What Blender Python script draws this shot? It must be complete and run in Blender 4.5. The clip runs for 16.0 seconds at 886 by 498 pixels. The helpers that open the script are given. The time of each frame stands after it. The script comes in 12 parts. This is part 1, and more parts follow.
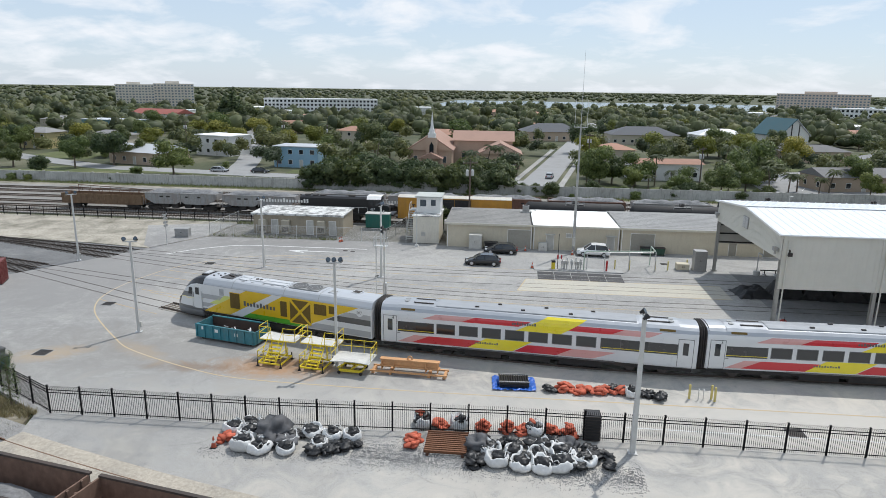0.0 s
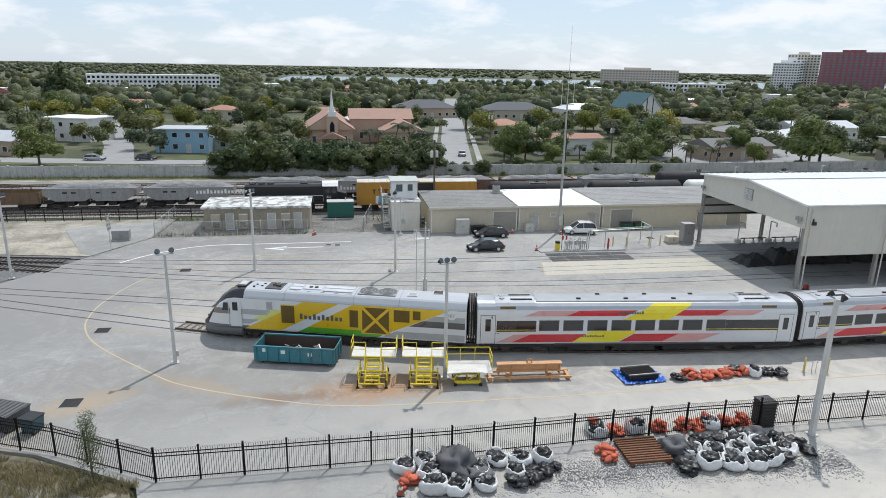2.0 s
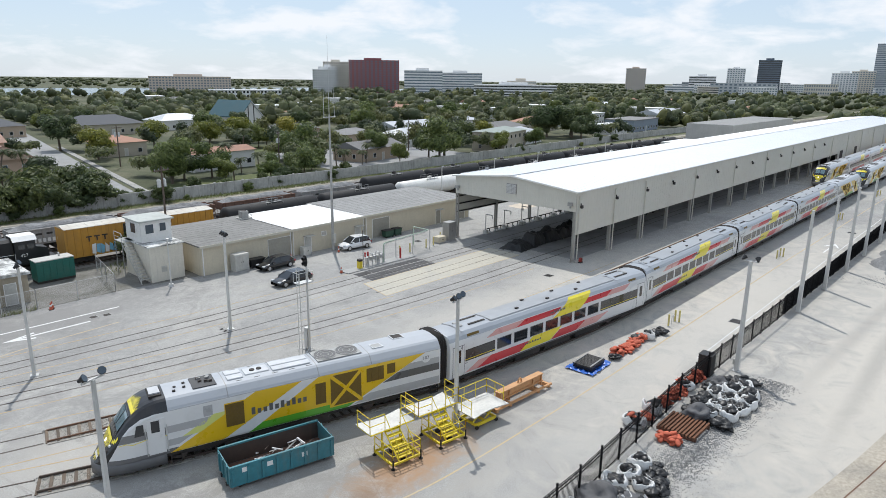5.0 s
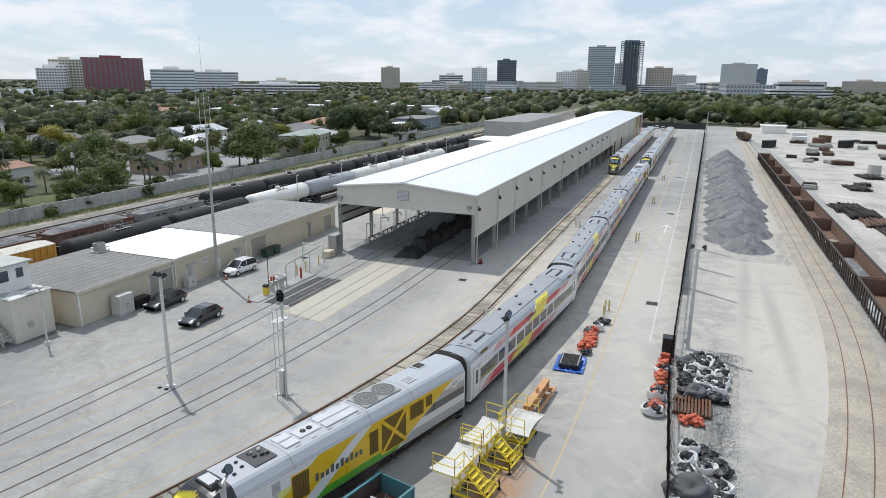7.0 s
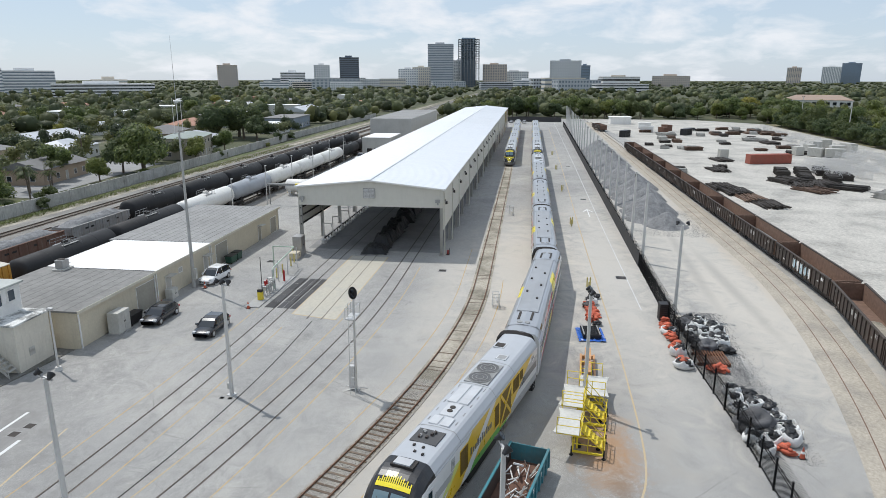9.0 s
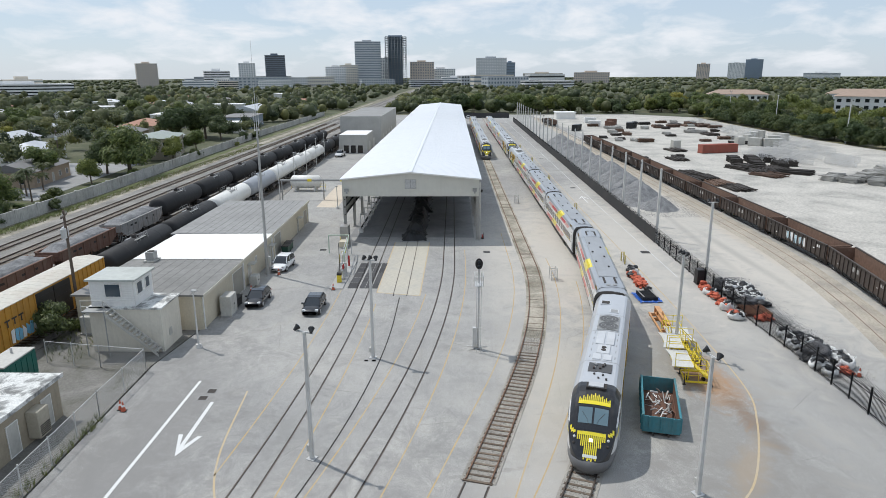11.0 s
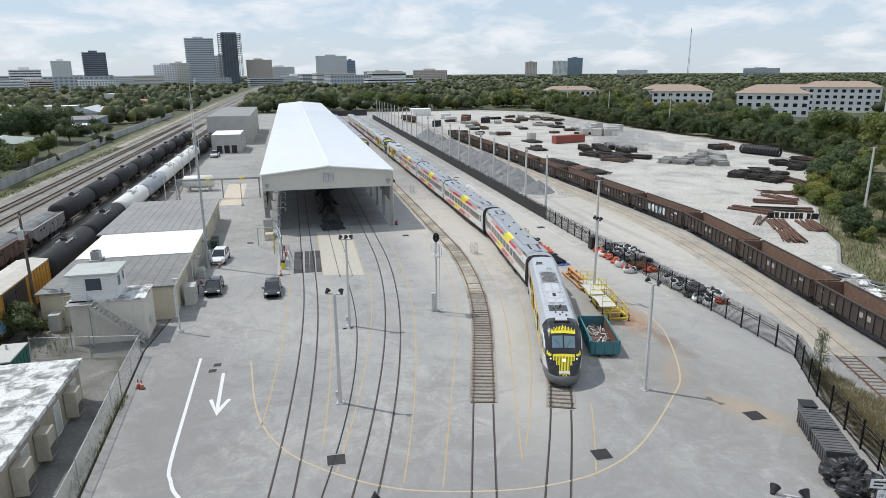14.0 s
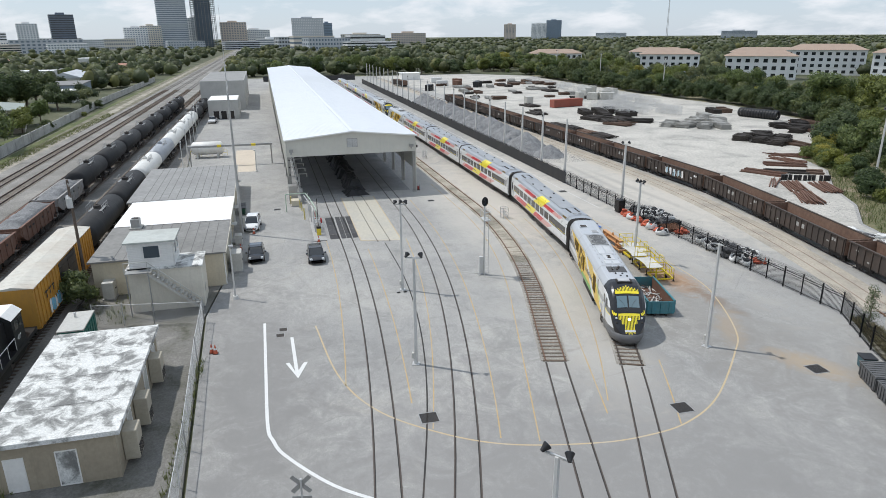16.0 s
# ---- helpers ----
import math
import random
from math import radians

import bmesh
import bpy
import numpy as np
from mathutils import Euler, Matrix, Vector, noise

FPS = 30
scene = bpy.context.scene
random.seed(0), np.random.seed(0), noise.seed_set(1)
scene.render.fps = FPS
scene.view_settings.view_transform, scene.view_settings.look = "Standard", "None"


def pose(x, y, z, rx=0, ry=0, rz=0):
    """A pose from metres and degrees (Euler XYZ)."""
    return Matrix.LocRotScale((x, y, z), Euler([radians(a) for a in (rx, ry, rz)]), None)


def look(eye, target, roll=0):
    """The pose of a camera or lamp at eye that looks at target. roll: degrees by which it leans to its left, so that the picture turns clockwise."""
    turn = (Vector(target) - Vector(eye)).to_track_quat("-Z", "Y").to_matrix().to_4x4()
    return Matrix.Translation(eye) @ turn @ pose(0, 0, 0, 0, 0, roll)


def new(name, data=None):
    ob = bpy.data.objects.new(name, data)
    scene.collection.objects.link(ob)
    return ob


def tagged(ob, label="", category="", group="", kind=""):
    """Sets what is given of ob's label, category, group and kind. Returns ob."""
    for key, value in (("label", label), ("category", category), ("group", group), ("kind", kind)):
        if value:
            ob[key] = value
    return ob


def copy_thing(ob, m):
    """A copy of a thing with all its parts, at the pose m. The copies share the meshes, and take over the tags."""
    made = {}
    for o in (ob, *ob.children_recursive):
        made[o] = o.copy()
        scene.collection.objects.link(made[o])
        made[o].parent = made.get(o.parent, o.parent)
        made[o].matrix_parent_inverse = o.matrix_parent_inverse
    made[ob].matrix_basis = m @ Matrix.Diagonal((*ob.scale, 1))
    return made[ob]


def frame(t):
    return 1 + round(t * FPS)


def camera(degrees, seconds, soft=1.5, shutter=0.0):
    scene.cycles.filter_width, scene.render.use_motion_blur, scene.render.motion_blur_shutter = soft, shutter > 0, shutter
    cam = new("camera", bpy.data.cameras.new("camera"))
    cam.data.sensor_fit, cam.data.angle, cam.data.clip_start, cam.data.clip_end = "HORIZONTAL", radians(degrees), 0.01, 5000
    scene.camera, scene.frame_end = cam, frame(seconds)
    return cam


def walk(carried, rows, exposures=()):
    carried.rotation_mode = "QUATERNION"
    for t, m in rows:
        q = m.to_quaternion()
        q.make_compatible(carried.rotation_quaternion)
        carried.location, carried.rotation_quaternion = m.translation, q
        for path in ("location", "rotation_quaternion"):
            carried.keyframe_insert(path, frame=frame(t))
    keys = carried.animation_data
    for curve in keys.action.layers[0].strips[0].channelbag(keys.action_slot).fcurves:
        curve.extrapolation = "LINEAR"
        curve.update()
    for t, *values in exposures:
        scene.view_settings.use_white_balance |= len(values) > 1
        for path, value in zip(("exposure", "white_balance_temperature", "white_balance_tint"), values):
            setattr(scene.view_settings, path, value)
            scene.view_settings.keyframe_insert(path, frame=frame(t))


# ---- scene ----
cam = camera(68.0, 16.0, 0.65)
PATH = [
    (0, (-0.032, 0.110, 22.160), (-2.167, 19.409, 17.364), 0.85),
    (0.5, (-5.389, 0.968, 22.098), (-6.896, 20.261, 17.049), 0.88),
    (1, (-10.723, 2.098, 22.045), (-11.369, 21.367, 16.727), 0.91),
    (1.5, (-15.823, 3.526, 22.001), (-14.809, 22.744, 16.556), 0.98),
    (2, (-20.649, 5.381, 21.948), (-17.801, 24.428, 16.550), 1.04),
    (2.5, (-25.271, 7.554, 21.858), (-20.640, 26.267, 16.532), 1.06),
    (3, (-29.624, 9.941, 21.796), (-23.137, 28.114, 16.538), 1.00),
    (3.5, (-33.659, 12.653, 21.876), (-25.336, 30.080, 16.678), 0.93),
    (4, (-37.412, 15.580, 21.957), (-27.155, 31.962, 16.816), 0.89),
    (4.5, (-40.462, 18.875, 22.007), (-28.091, 33.746, 16.925), 0.80),
    (7, (-50.139, 37.839, 22.772), (-32.220, 45.176, 17.766), 0.53),
    (7.5, (-51.766, 41.444, 22.841), (-33.343, 47.394, 17.821), 0.41),
    (8, (-53.497, 44.995, 22.833), (-34.712, 49.661, 17.797), 0.28),
    (10.5, (-64.351, 62.741, 23.235), (-45.055, 63.927, 18.113), -0.16),
    (11, (-66.905, 66.450, 23.251), (-47.590, 67.137, 18.107), -0.25),
    (11.5, (-69.542, 70.177, 23.272), (-50.224, 70.586, 18.109), -0.33),
    (12, (-72.079, 73.442, 23.435), (-52.779, 72.581, 18.263), -0.43),
    (12.5, (-73.859, 75.767, 23.497), (-54.625, 73.994, 18.312), -0.41),
    (13, (-74.879, 76.858, 23.531), (-55.754, 74.159, 18.340), -0.44),
    (13.5, (-75.203, 77.067, 23.588), (-56.190, 73.683, 18.386), -0.43),
    (14, (-75.338, 77.332, 23.606), (-56.429, 73.440, 18.380), -0.41),
    (14.5, (-75.346, 78.307, 23.693), (-56.480, 74.242, 18.445), -0.39),
    (15, (-75.227, 79.893, 23.737), (-56.390, 75.720, 18.470), -0.39),
    (15.5, (-74.996, 81.990, 23.708), (-56.212, 77.787, 18.277), -0.43),
    (16, (-74.578, 84.426, 23.729), (-56.105, 79.959, 17.501), -0.46),
]
walk(cam, [(t, look(eye, target, roll)) for t, eye, target, roll in PATH],
     [(0.0, 0.0, 6400, 9.0), (1.5, 0.06, 6400, 9.0), (3.5, 0.06, 6400, 9.0), (7.0, -0.04, 6400, 9.0), (11.0, -0.1, 6400, 9.0), (14.5, -0.06, 6400, 9.0), (16.0, -0.06, 6400, 9.0)])

# ---------------------------------------------------------------- light
SUN_WAY = Vector((0.27, 0.42, 0.87)).normalized()


def make_world():
    w = bpy.data.worlds.new("sky")
    scene.world = w
    w.use_nodes = True
    nt = w.node_tree
    nt.nodes.clear()
    out = nt.nodes.new("ShaderNodeOutputWorld")
    bg = nt.nodes.new("ShaderNodeBackground")
    sky = nt.nodes.new("ShaderNodeTexSky")
    sky.sky_type = "NISHITA"
    sky.sun_disc = False
    sky.sun_elevation = math.asin(SUN_WAY.z)
    sky.sun_rotation = math.atan2(SUN_WAY.x, SUN_WAY.y)
    sky.dust_density = 0.3
    sky.air_density = 1.0
    # thin broken cloud laid on a flat layer overhead
    tc = nt.nodes.new("ShaderNodeTexCoord")
    sep = nt.nodes.new("ShaderNodeSeparateXYZ")
    nt.links.new(tc.outputs["Generated"], sep.inputs[0])
    up = nt.nodes.new("ShaderNodeMath")
    up.operation = "ABSOLUTE"
    nt.links.new(sep.outputs["Z"], up.inputs[0])
    high = nt.nodes.new("ShaderNodeMath")
    high.operation = "ADD"
    high.inputs[1].default_value = 0.3
    nt.links.new(up.outputs[0], high.inputs[0])
    com = nt.nodes.new("ShaderNodeVectorMath")
    com.operation = "DIVIDE"
    nt.links.new(tc.outputs["Generated"], com.inputs[0])
    nt.links.new(high.outputs[0], com.inputs[1])
    n = nt.nodes.new("ShaderNodeTexNoise")
    n.inputs["Scale"].default_value = 3.4
    n.inputs["Detail"].default_value = 8.0
    n.inputs["Roughness"].default_value = 0.55
    n.inputs["Distortion"].default_value = 0.25
    nt.links.new(com.outputs[0], n.inputs["Vector"])
    ramp = nt.nodes.new("ShaderNodeValToRGB")
    ramp.color_ramp.elements[0].position = 0.47
    ramp.color_ramp.elements[0].color = (0.12, 0.12, 0.12, 1)
    ramp.color_ramp.elements[1].position = 0.66
    ramp.color_ramp.elements[1].color = (0.9, 0.9, 0.9, 1)
    nt.links.new(n.outputs["Fac"], ramp.inputs[0])
    mix = nt.nodes.new("ShaderNodeMix")
    mix.data_type = "RGBA"
    nt.links.new(ramp.outputs[0], mix.inputs["Factor"])
    veil = nt.nodes.new("ShaderNodeMix")
    veil.data_type = "RGBA"
    veil.inputs["Factor"].default_value = 0.7
    nt.links.new(sky.outputs[0], veil.inputs["A"])
    veil.inputs["B"].default_value = (4.5, 5.55, 7.0, 1)
    nt.links.new(veil.outputs["Result"], mix.inputs["A"])
    mix.inputs["B"].default_value = (7.7, 7.85, 8.2, 1)
    nt.links.new(mix.outputs["Result"], bg.inputs["Color"])
    bg.inputs["Strength"].default_value = 0.12
    nt.links.new(bg.outputs[0], out.inputs[0])


make_world()
sun = new("sun", bpy.data.lights.new("sun", "SUN"))
sun.data.energy = 3.0
sun.data.angle = radians(0.55)
sun.data.color = (1.0, 0.97, 0.93)
sun.matrix_world = look(SUN_WAY * 200, (0, 0, 0))


# ---------------------------------------------------------------- materials
def ramp_of(nt, fac, stops):
    r = nt.nodes.new("ShaderNodeValToRGB")
    while len(r.color_ramp.elements) < len(stops):
        r.color_ramp.elements.new(0.5)
    for e, (p, c) in zip(r.color_ramp.elements, stops):
        e.position, e.color = p, (*c, 1)
    nt.links.new(fac, r.inputs[0])
    return r.outputs[0]


def shade(c, k):
    return tuple(min(1.0, v * k) for v in c)


def noise_tex(nt, vec, scale, detail=4, rough=0.6, distort=0.0):
    n = nt.nodes.new("ShaderNodeTexNoise")
    n.inputs["Scale"].default_value = scale
    n.inputs["Detail"].default_value = detail
    n.inputs["Roughness"].default_value = rough
    n.inputs["Distortion"].default_value = distort
    nt.links.new(vec, n.inputs["Vector"])
    return n.outputs["Fac"]


def mixed(nt, fac, a, b, how="MIX"):
    m = nt.nodes.new("ShaderNodeMix")
    m.data_type, m.blend_type = "RGBA", how
    for s, v in (("Factor", fac), ("A", a), ("B", b)):
        if isinstance(v, bpy.types.NodeSocket):
            nt.links.new(v, m.inputs[s])
        elif isinstance(v, (int, float)):
            m.inputs[s].default_value = v
        else:
            m.inputs[s].default_value = (*v, 1)
    return m.outputs["Result"]


def calc(nt, op, a, b=0.0, c=0.0):
    m = nt.nodes.new("ShaderNodeMath")
    m.operation = op
    for i, v in enumerate((a, b, c)):
        if isinstance(v, bpy.types.NodeSocket):
            nt.links.new(v, m.inputs[i])
        else:
            m.inputs[i].default_value = v
    return m.outputs[0]


MATS = {}


def mat(name, color, rough=0.6, metal=0.0, grain=8.0, stain=0.25, vary=0.12, bump=0.15, coat=0.0, per=0.0, streak=0.0, dirt=(0.12, 0.1, 0.08)):
    """Painted, cast or weathered surface: grain, broad wear and a fine relief. per: change of tone from object to object."""
    if name in MATS:
        return MATS[name]
    m = bpy.data.materials.new(name)
    m.use_nodes = True
    nt = m.node_tree
    b = nt.nodes["Principled BSDF"]
    pos = nt.nodes.new("ShaderNodeNewGeometry").outputs["Position"]
    fine = noise_tex(nt, pos, grain, 5)
    col = ramp_of(nt, fine, [(0.25, shade(color, 1 - vary)), (0.75, shade(color, 1 + vary))])
    if stain:
        broad = noise_tex(nt, pos, grain * 0.09, 6, 0.65, 0.5)
        k = ramp_of(nt, broad, [(0.45, (0, 0, 0)), (0.78, (stain, stain, stain))])
        col = mixed(nt, k, col, dirt)
    if streak:
        mp = nt.nodes.new("ShaderNodeMapping")
        mp.inputs["Scale"].default_value = (1.6, 1.6, 0.16)
        nt.links.new(pos, mp.inputs[0])
        s = noise_tex(nt, mp.outputs[0], 2.2, 5, 0.7)
        k = ramp_of(nt, s, [(0.5, (0, 0, 0)), (0.8, (streak, streak, streak))])
        col = mixed(nt, k, col, dirt)
    if per:
        r = nt.nodes.new("ShaderNodeObjectInfo").outputs["Random"]
        k = ramp_of(nt, r, [(0, (1 - per,) * 3), (1, (1 + 0 * per,) * 3)])
        col = mixed(nt, 1.0, col, k, "MULTIPLY")
    nt.links.new(col, b.inputs["Base Color"])
    rr = calc(nt, "MULTIPLY_ADD", fine, 0.25, rough - 0.12)
    nt.links.new(rr, b.inputs["Roughness"])
    b.inputs["Metallic"].default_value = metal
    b.inputs["Coat Weight"].default_value = coat
    if bump:
        bp = nt.nodes.new("ShaderNodeBump")
        bp.inputs["Strength"].default_value = bump
        bp.inputs["Distance"].default_value = 0.02
        nt.links.new(fine, bp.inputs["Height"])
        nt.links.new(bp.outputs[0], b.inputs["Normal"])
    MATS[name] = m
    return m


def concrete_mat():
    m = bpy.data.materials.new("yard_concrete")
    m.use_nodes = True
    nt = m.node_tree
    b = nt.nodes["Principled BSDF"]
    pos = nt.nodes.new("ShaderNodeNewGeometry").outputs["Position"]
    broad = noise_tex(nt, pos, 0.05, 7, 0.62, 0.6)
    fine = noise_tex(nt, pos, 3.0, 6, 0.7)
    mid = noise_tex(nt, pos, 0.35, 6, 0.7, 1.2)
    col = ramp_of(nt, broad, [(0.3, (0.29, 0.295, 0.3)), (0.5, (0.35, 0.355, 0.355)), (0.72, (0.43, 0.43, 0.42))])
    col = mixed(nt, 0.75, col, ramp_of(nt, mid, [(0.3, (0.72, 0.725, 0.73)), (0.5, (0.95, 0.95, 0.95)), (0.7, (1.06, 1.05, 1.03))]), "MULTIPLY")
    col = mixed(nt, 0.5, col, ramp_of(nt, fine, [(0.28, (0.7, 0.7, 0.7)), (0.66, (1.08, 1.08, 1.08))]), "MULTIPLY")
    # worn wheel tracks and scuffs drawn out along the yard
    mp = nt.nodes.new("ShaderNodeMapping")
    mp.inputs["Scale"].default_value = (0.05, 0.9, 1)
    mp.inputs["Rotation"].default_value = (0, 0, 0.03)
    nt.links.new(pos, mp.inputs[0])
    sc = noise_tex(nt, mp.outputs[0], 1.0, 6, 0.65, 0.4)
    col = mixed(nt, ramp_of(nt, sc, [(0.52, (0, 0, 0)), (0.75, (0.32, 0.32, 0.32))]), col, (0.25, 0.25, 0.245))
    # drips, skid marks and small dark spots
    spot = noise_tex(nt, pos, 1.1, 3, 0.5)
    col = mixed(nt, ramp_of(nt, spot, [(0.66, (0, 0, 0)), (0.74, (0.4, 0.4, 0.4))]), col, (0.2, 0.2, 0.205))
    vor = nt.nodes.new("ShaderNodeTexVoronoi")
    vor.feature = "DISTANCE_TO_EDGE"
    vor.inputs["Scale"].default_value = 0.1
    wob = nt.nodes.new("ShaderNodeMapping")
    nt.links.new(mixed(nt, 0.12, pos, mixed(nt, 1.0, (0, 0, 0), fine, "ADD"), "ADD"), wob.inputs[0])
    nt.links.new(wob.outputs[0], vor.inputs["Vector"])
    crack = calc(nt, "MULTIPLY", calc(nt, "LESS_THAN", vor.outputs["Distance"], 0.0028), calc(nt, "GREATER_THAN", mid, 0.5))
    col = mixed(nt, calc(nt, "MULTIPLY", crack, 0.3), col, (0.13, 0.13, 0.125))
    # fine speckle of worn sand and grit, and cloudy damp marks
    grit = noise_tex(nt, pos, 14.0, 4, 0.8)
    col = mixed(nt, 0.85, col, ramp_of(nt, grit, [(0.32, (0.5, 0.5, 0.49)), (0.62, (1.14, 1.14, 1.13))]), "MULTIPLY")
    damp = noise_tex(nt, pos, 0.16, 7, 0.68, 0.5)
    col = mixed(nt, 0.6, col, ramp_of(nt, damp, [(0.36, (0.74, 0.745, 0.74)), (0.46, (1, 1, 1)), (0.6, (1, 1, 1)), (0.7, (1.1, 1.07, 1.0))]), "MULTIPLY")
    veins = calc(nt, "ABSOLUTE", calc(nt, "SUBTRACT", noise_tex(nt, pos, 0.22, 5, 0.6, 0.8), 0.5))
    col = mixed(nt, ramp_of(nt, veins, [(0.0, (0.07, 0.07, 0.07)), (0.01, (0, 0, 0))]), col, (0.24, 0.235, 0.225))
    # sawn joints between the slabs
    sep = nt.nodes.new("ShaderNodeSeparateXYZ")
    nt.links.new(pos, sep.inputs[0])
    joint = None
    for axis in ("X", "Y"):
        f = calc(nt, "ABSOLUTE", calc(nt, "SUBTRACT", calc(nt, "FRACT", calc(nt, "DIVIDE", sep.outputs[axis], 6.1)), 0.5))
        j = calc(nt, "LESS_THAN", f, 0.0042)
        joint = j if joint is None else calc(nt, "MAXIMUM", joint, j)
    col = mixed(nt, calc(nt, "MULTIPLY", joint, 0.22), col, (0.2, 0.2, 0.2))

    # broad darker and paler areas, and rust washed out where scrap has stood
    def blot(cx, cy, rx, ry, strength, colour, base, turn=0.0):
        mp2 = nt.nodes.new("ShaderNodeMapping")
        mp2.vector_type = "TEXTURE"
        mp2.inputs["Location"].default_value = (cx, cy, 0)
        mp2.inputs["Rotation"].default_value = (0, 0, turn)
        mp2.inputs["Scale"].default_value = (rx, ry, 1000)
        nt.links.new(pos, mp2.inputs[0])
        ln = nt.nodes.new("ShaderNodeVectorMath")
        ln.operation = "LENGTH"
        nt.links.new(mp2.outputs[0], ln.inputs[0])
        d = calc(nt, "ADD", ln.outputs["Value"], calc(nt, "MULTIPLY", calc(nt, "SUBTRACT", mid, 0.5), 1.9))
        d = calc(nt, "ADD", d, calc(nt, "MULTIPLY", calc(nt, "SUBTRACT", fine, 0.5), 0.5))
        k = ramp_of(nt, d, [(0.25, (strength,) * 3), (1.0, (0, 0, 0))])
        return mixed(nt, k, base, colour)

    col = blot(-9.0, 46.5, 18.0, 6.0, 0.6, (0.23, 0.23, 0.226), col, -0.05)
    col = blot(-37.0, 47.0, 17.0, 9.0, 0.4, (0.225, 0.222, 0.213), col, 0.2)
    col = blot(-50.0, 70.0, 24.0, 34.0, 0.85, (0.215, 0.215, 0.214), col)
    col = blot(-31.0, 87.5, 24.0, 7.0, 0.8, (0.2, 0.2, 0.199), col)
    col = blot(25.0, 43.5, 56.0, 7.5, 0.65, (0.5, 0.485, 0.45), col, 0.02)
    col = blot(12.0, 62.0, 34.0, 4.0, 0.5, (0.47, 0.455, 0.42), col, 0.02)
    col = blot(22.0, 54.0, 42.0, 9.0, 0.7, (0.51, 0.487, 0.44), col, 0.02)
    col = blot(-22.0, 59.5, 22.0, 5.0, 0.5, (0.48, 0.46, 0.42), col, -0.2)
    col = blot(60.0, 31.0, 100.0, 13.0, 0.6, (0.5, 0.48, 0.435), col, 0.02)
    col = blot(10.0, 29.0, 28.0, 9.0, 0.6, (0.49, 0.47, 0.43), col, 0.0)
    col = blot(-28.0, 49.5, 18.0, 6.0, 0.6, (0.215, 0.21, 0.2), col, -0.15)
    col = blot(-19.5, 47.3, 6.5, 2.4, 0.8, (0.33, 0.195, 0.1), col, 0.05)
    col = blot(-24.5, 46.6, 5.0, 1.2, 0.6, (0.17, 0.13, 0.1), col, 0.1)
    col = blot(-31.0, 49.0, 5.0, 1.3, 0.35, (0.36, 0.27, 0.17), col, -0.5)
    col = blot(-38.5, 47.2, 4.0, 2.0, 0.6, (0.36, 0.275, 0.175), col, 0.4)
    col = blot(-42.5, 44.0, 7.0, 2.5, 0.35, (0.37, 0.33, 0.27), col, -0.4)
    col = blot(24.0, 26.3, 70.0, 1.7, 0.45, (0.44, 0.385, 0.31), col, 0.016)
    col = blot(18.0, 30.5, 22.0, 0.9, 0.45, (0.24, 0.235, 0.225), col, 0.03)
    col = blot(30.0, 33.0, 26.0, 0.8, 0.4, (0.25, 0.24, 0.23), col, -0.03)
    col = blot(70.0, 4.0, 70.0, 16.0, 0.7, (0.56, 0.53, 0.48), col)
    col = blot(2.0, 33.5, 9.0, 1.5, 0.5, (0.36, 0.35, 0.33), col)
    col = mixed(nt, 1.0, col, (1.12, 1.08, 1.03), "MULTIPLY")
    nt.links.new(col, b.inputs["Base Color"])
    b.inputs["Roughness"].default_value = 0.85
    bp = nt.nodes.new("ShaderNodeBump")
    bp.inputs["Strength"].default_value = 0.2
    bp.inputs["Distance"].default_value = 0.02
    nt.links.new(fine, bp.inputs["Height"])
    nt.links.new(bp.outputs[0], b.inputs["Normal"])
    return m


def patchy_mat(name, stops, scales, bump=0.5, rough=0.95):
    """Loose ground: colours by three sizes of noise."""
    m = bpy.data.materials.new(name)
    m.use_nodes = True
    nt = m.node_tree
    b = nt.nodes["Principled BSDF"]
    pos = nt.nodes.new("ShaderNodeNewGeometry").outputs["Position"]
    a = noise_tex(nt, pos, scales[0], 8, 0.65, 0.5)
    f = noise_tex(nt, pos, scales[1], 6, 0.75)
    col = ramp_of(nt, a, stops)
    col = mixed(nt, 0.75, col, ramp_of(nt, f, [(0.28, (0.45, 0.45, 0.45)), (0.72, (1.15, 1.15, 1.15))]), "MULTIPLY")
    nt.links.new(col, b.inputs["Base Color"])
    b.inputs["Roughness"].default_value = rough
    bp = nt.nodes.new("ShaderNodeBump")
    bp.inputs["Strength"].default_value = bump
    bp.inputs["Distance"].default_value = 0.08
    nt.links.new(f, bp.inputs["Height"])
    nt.links.new(bp.outputs[0], b.inputs["Normal"])
    return m


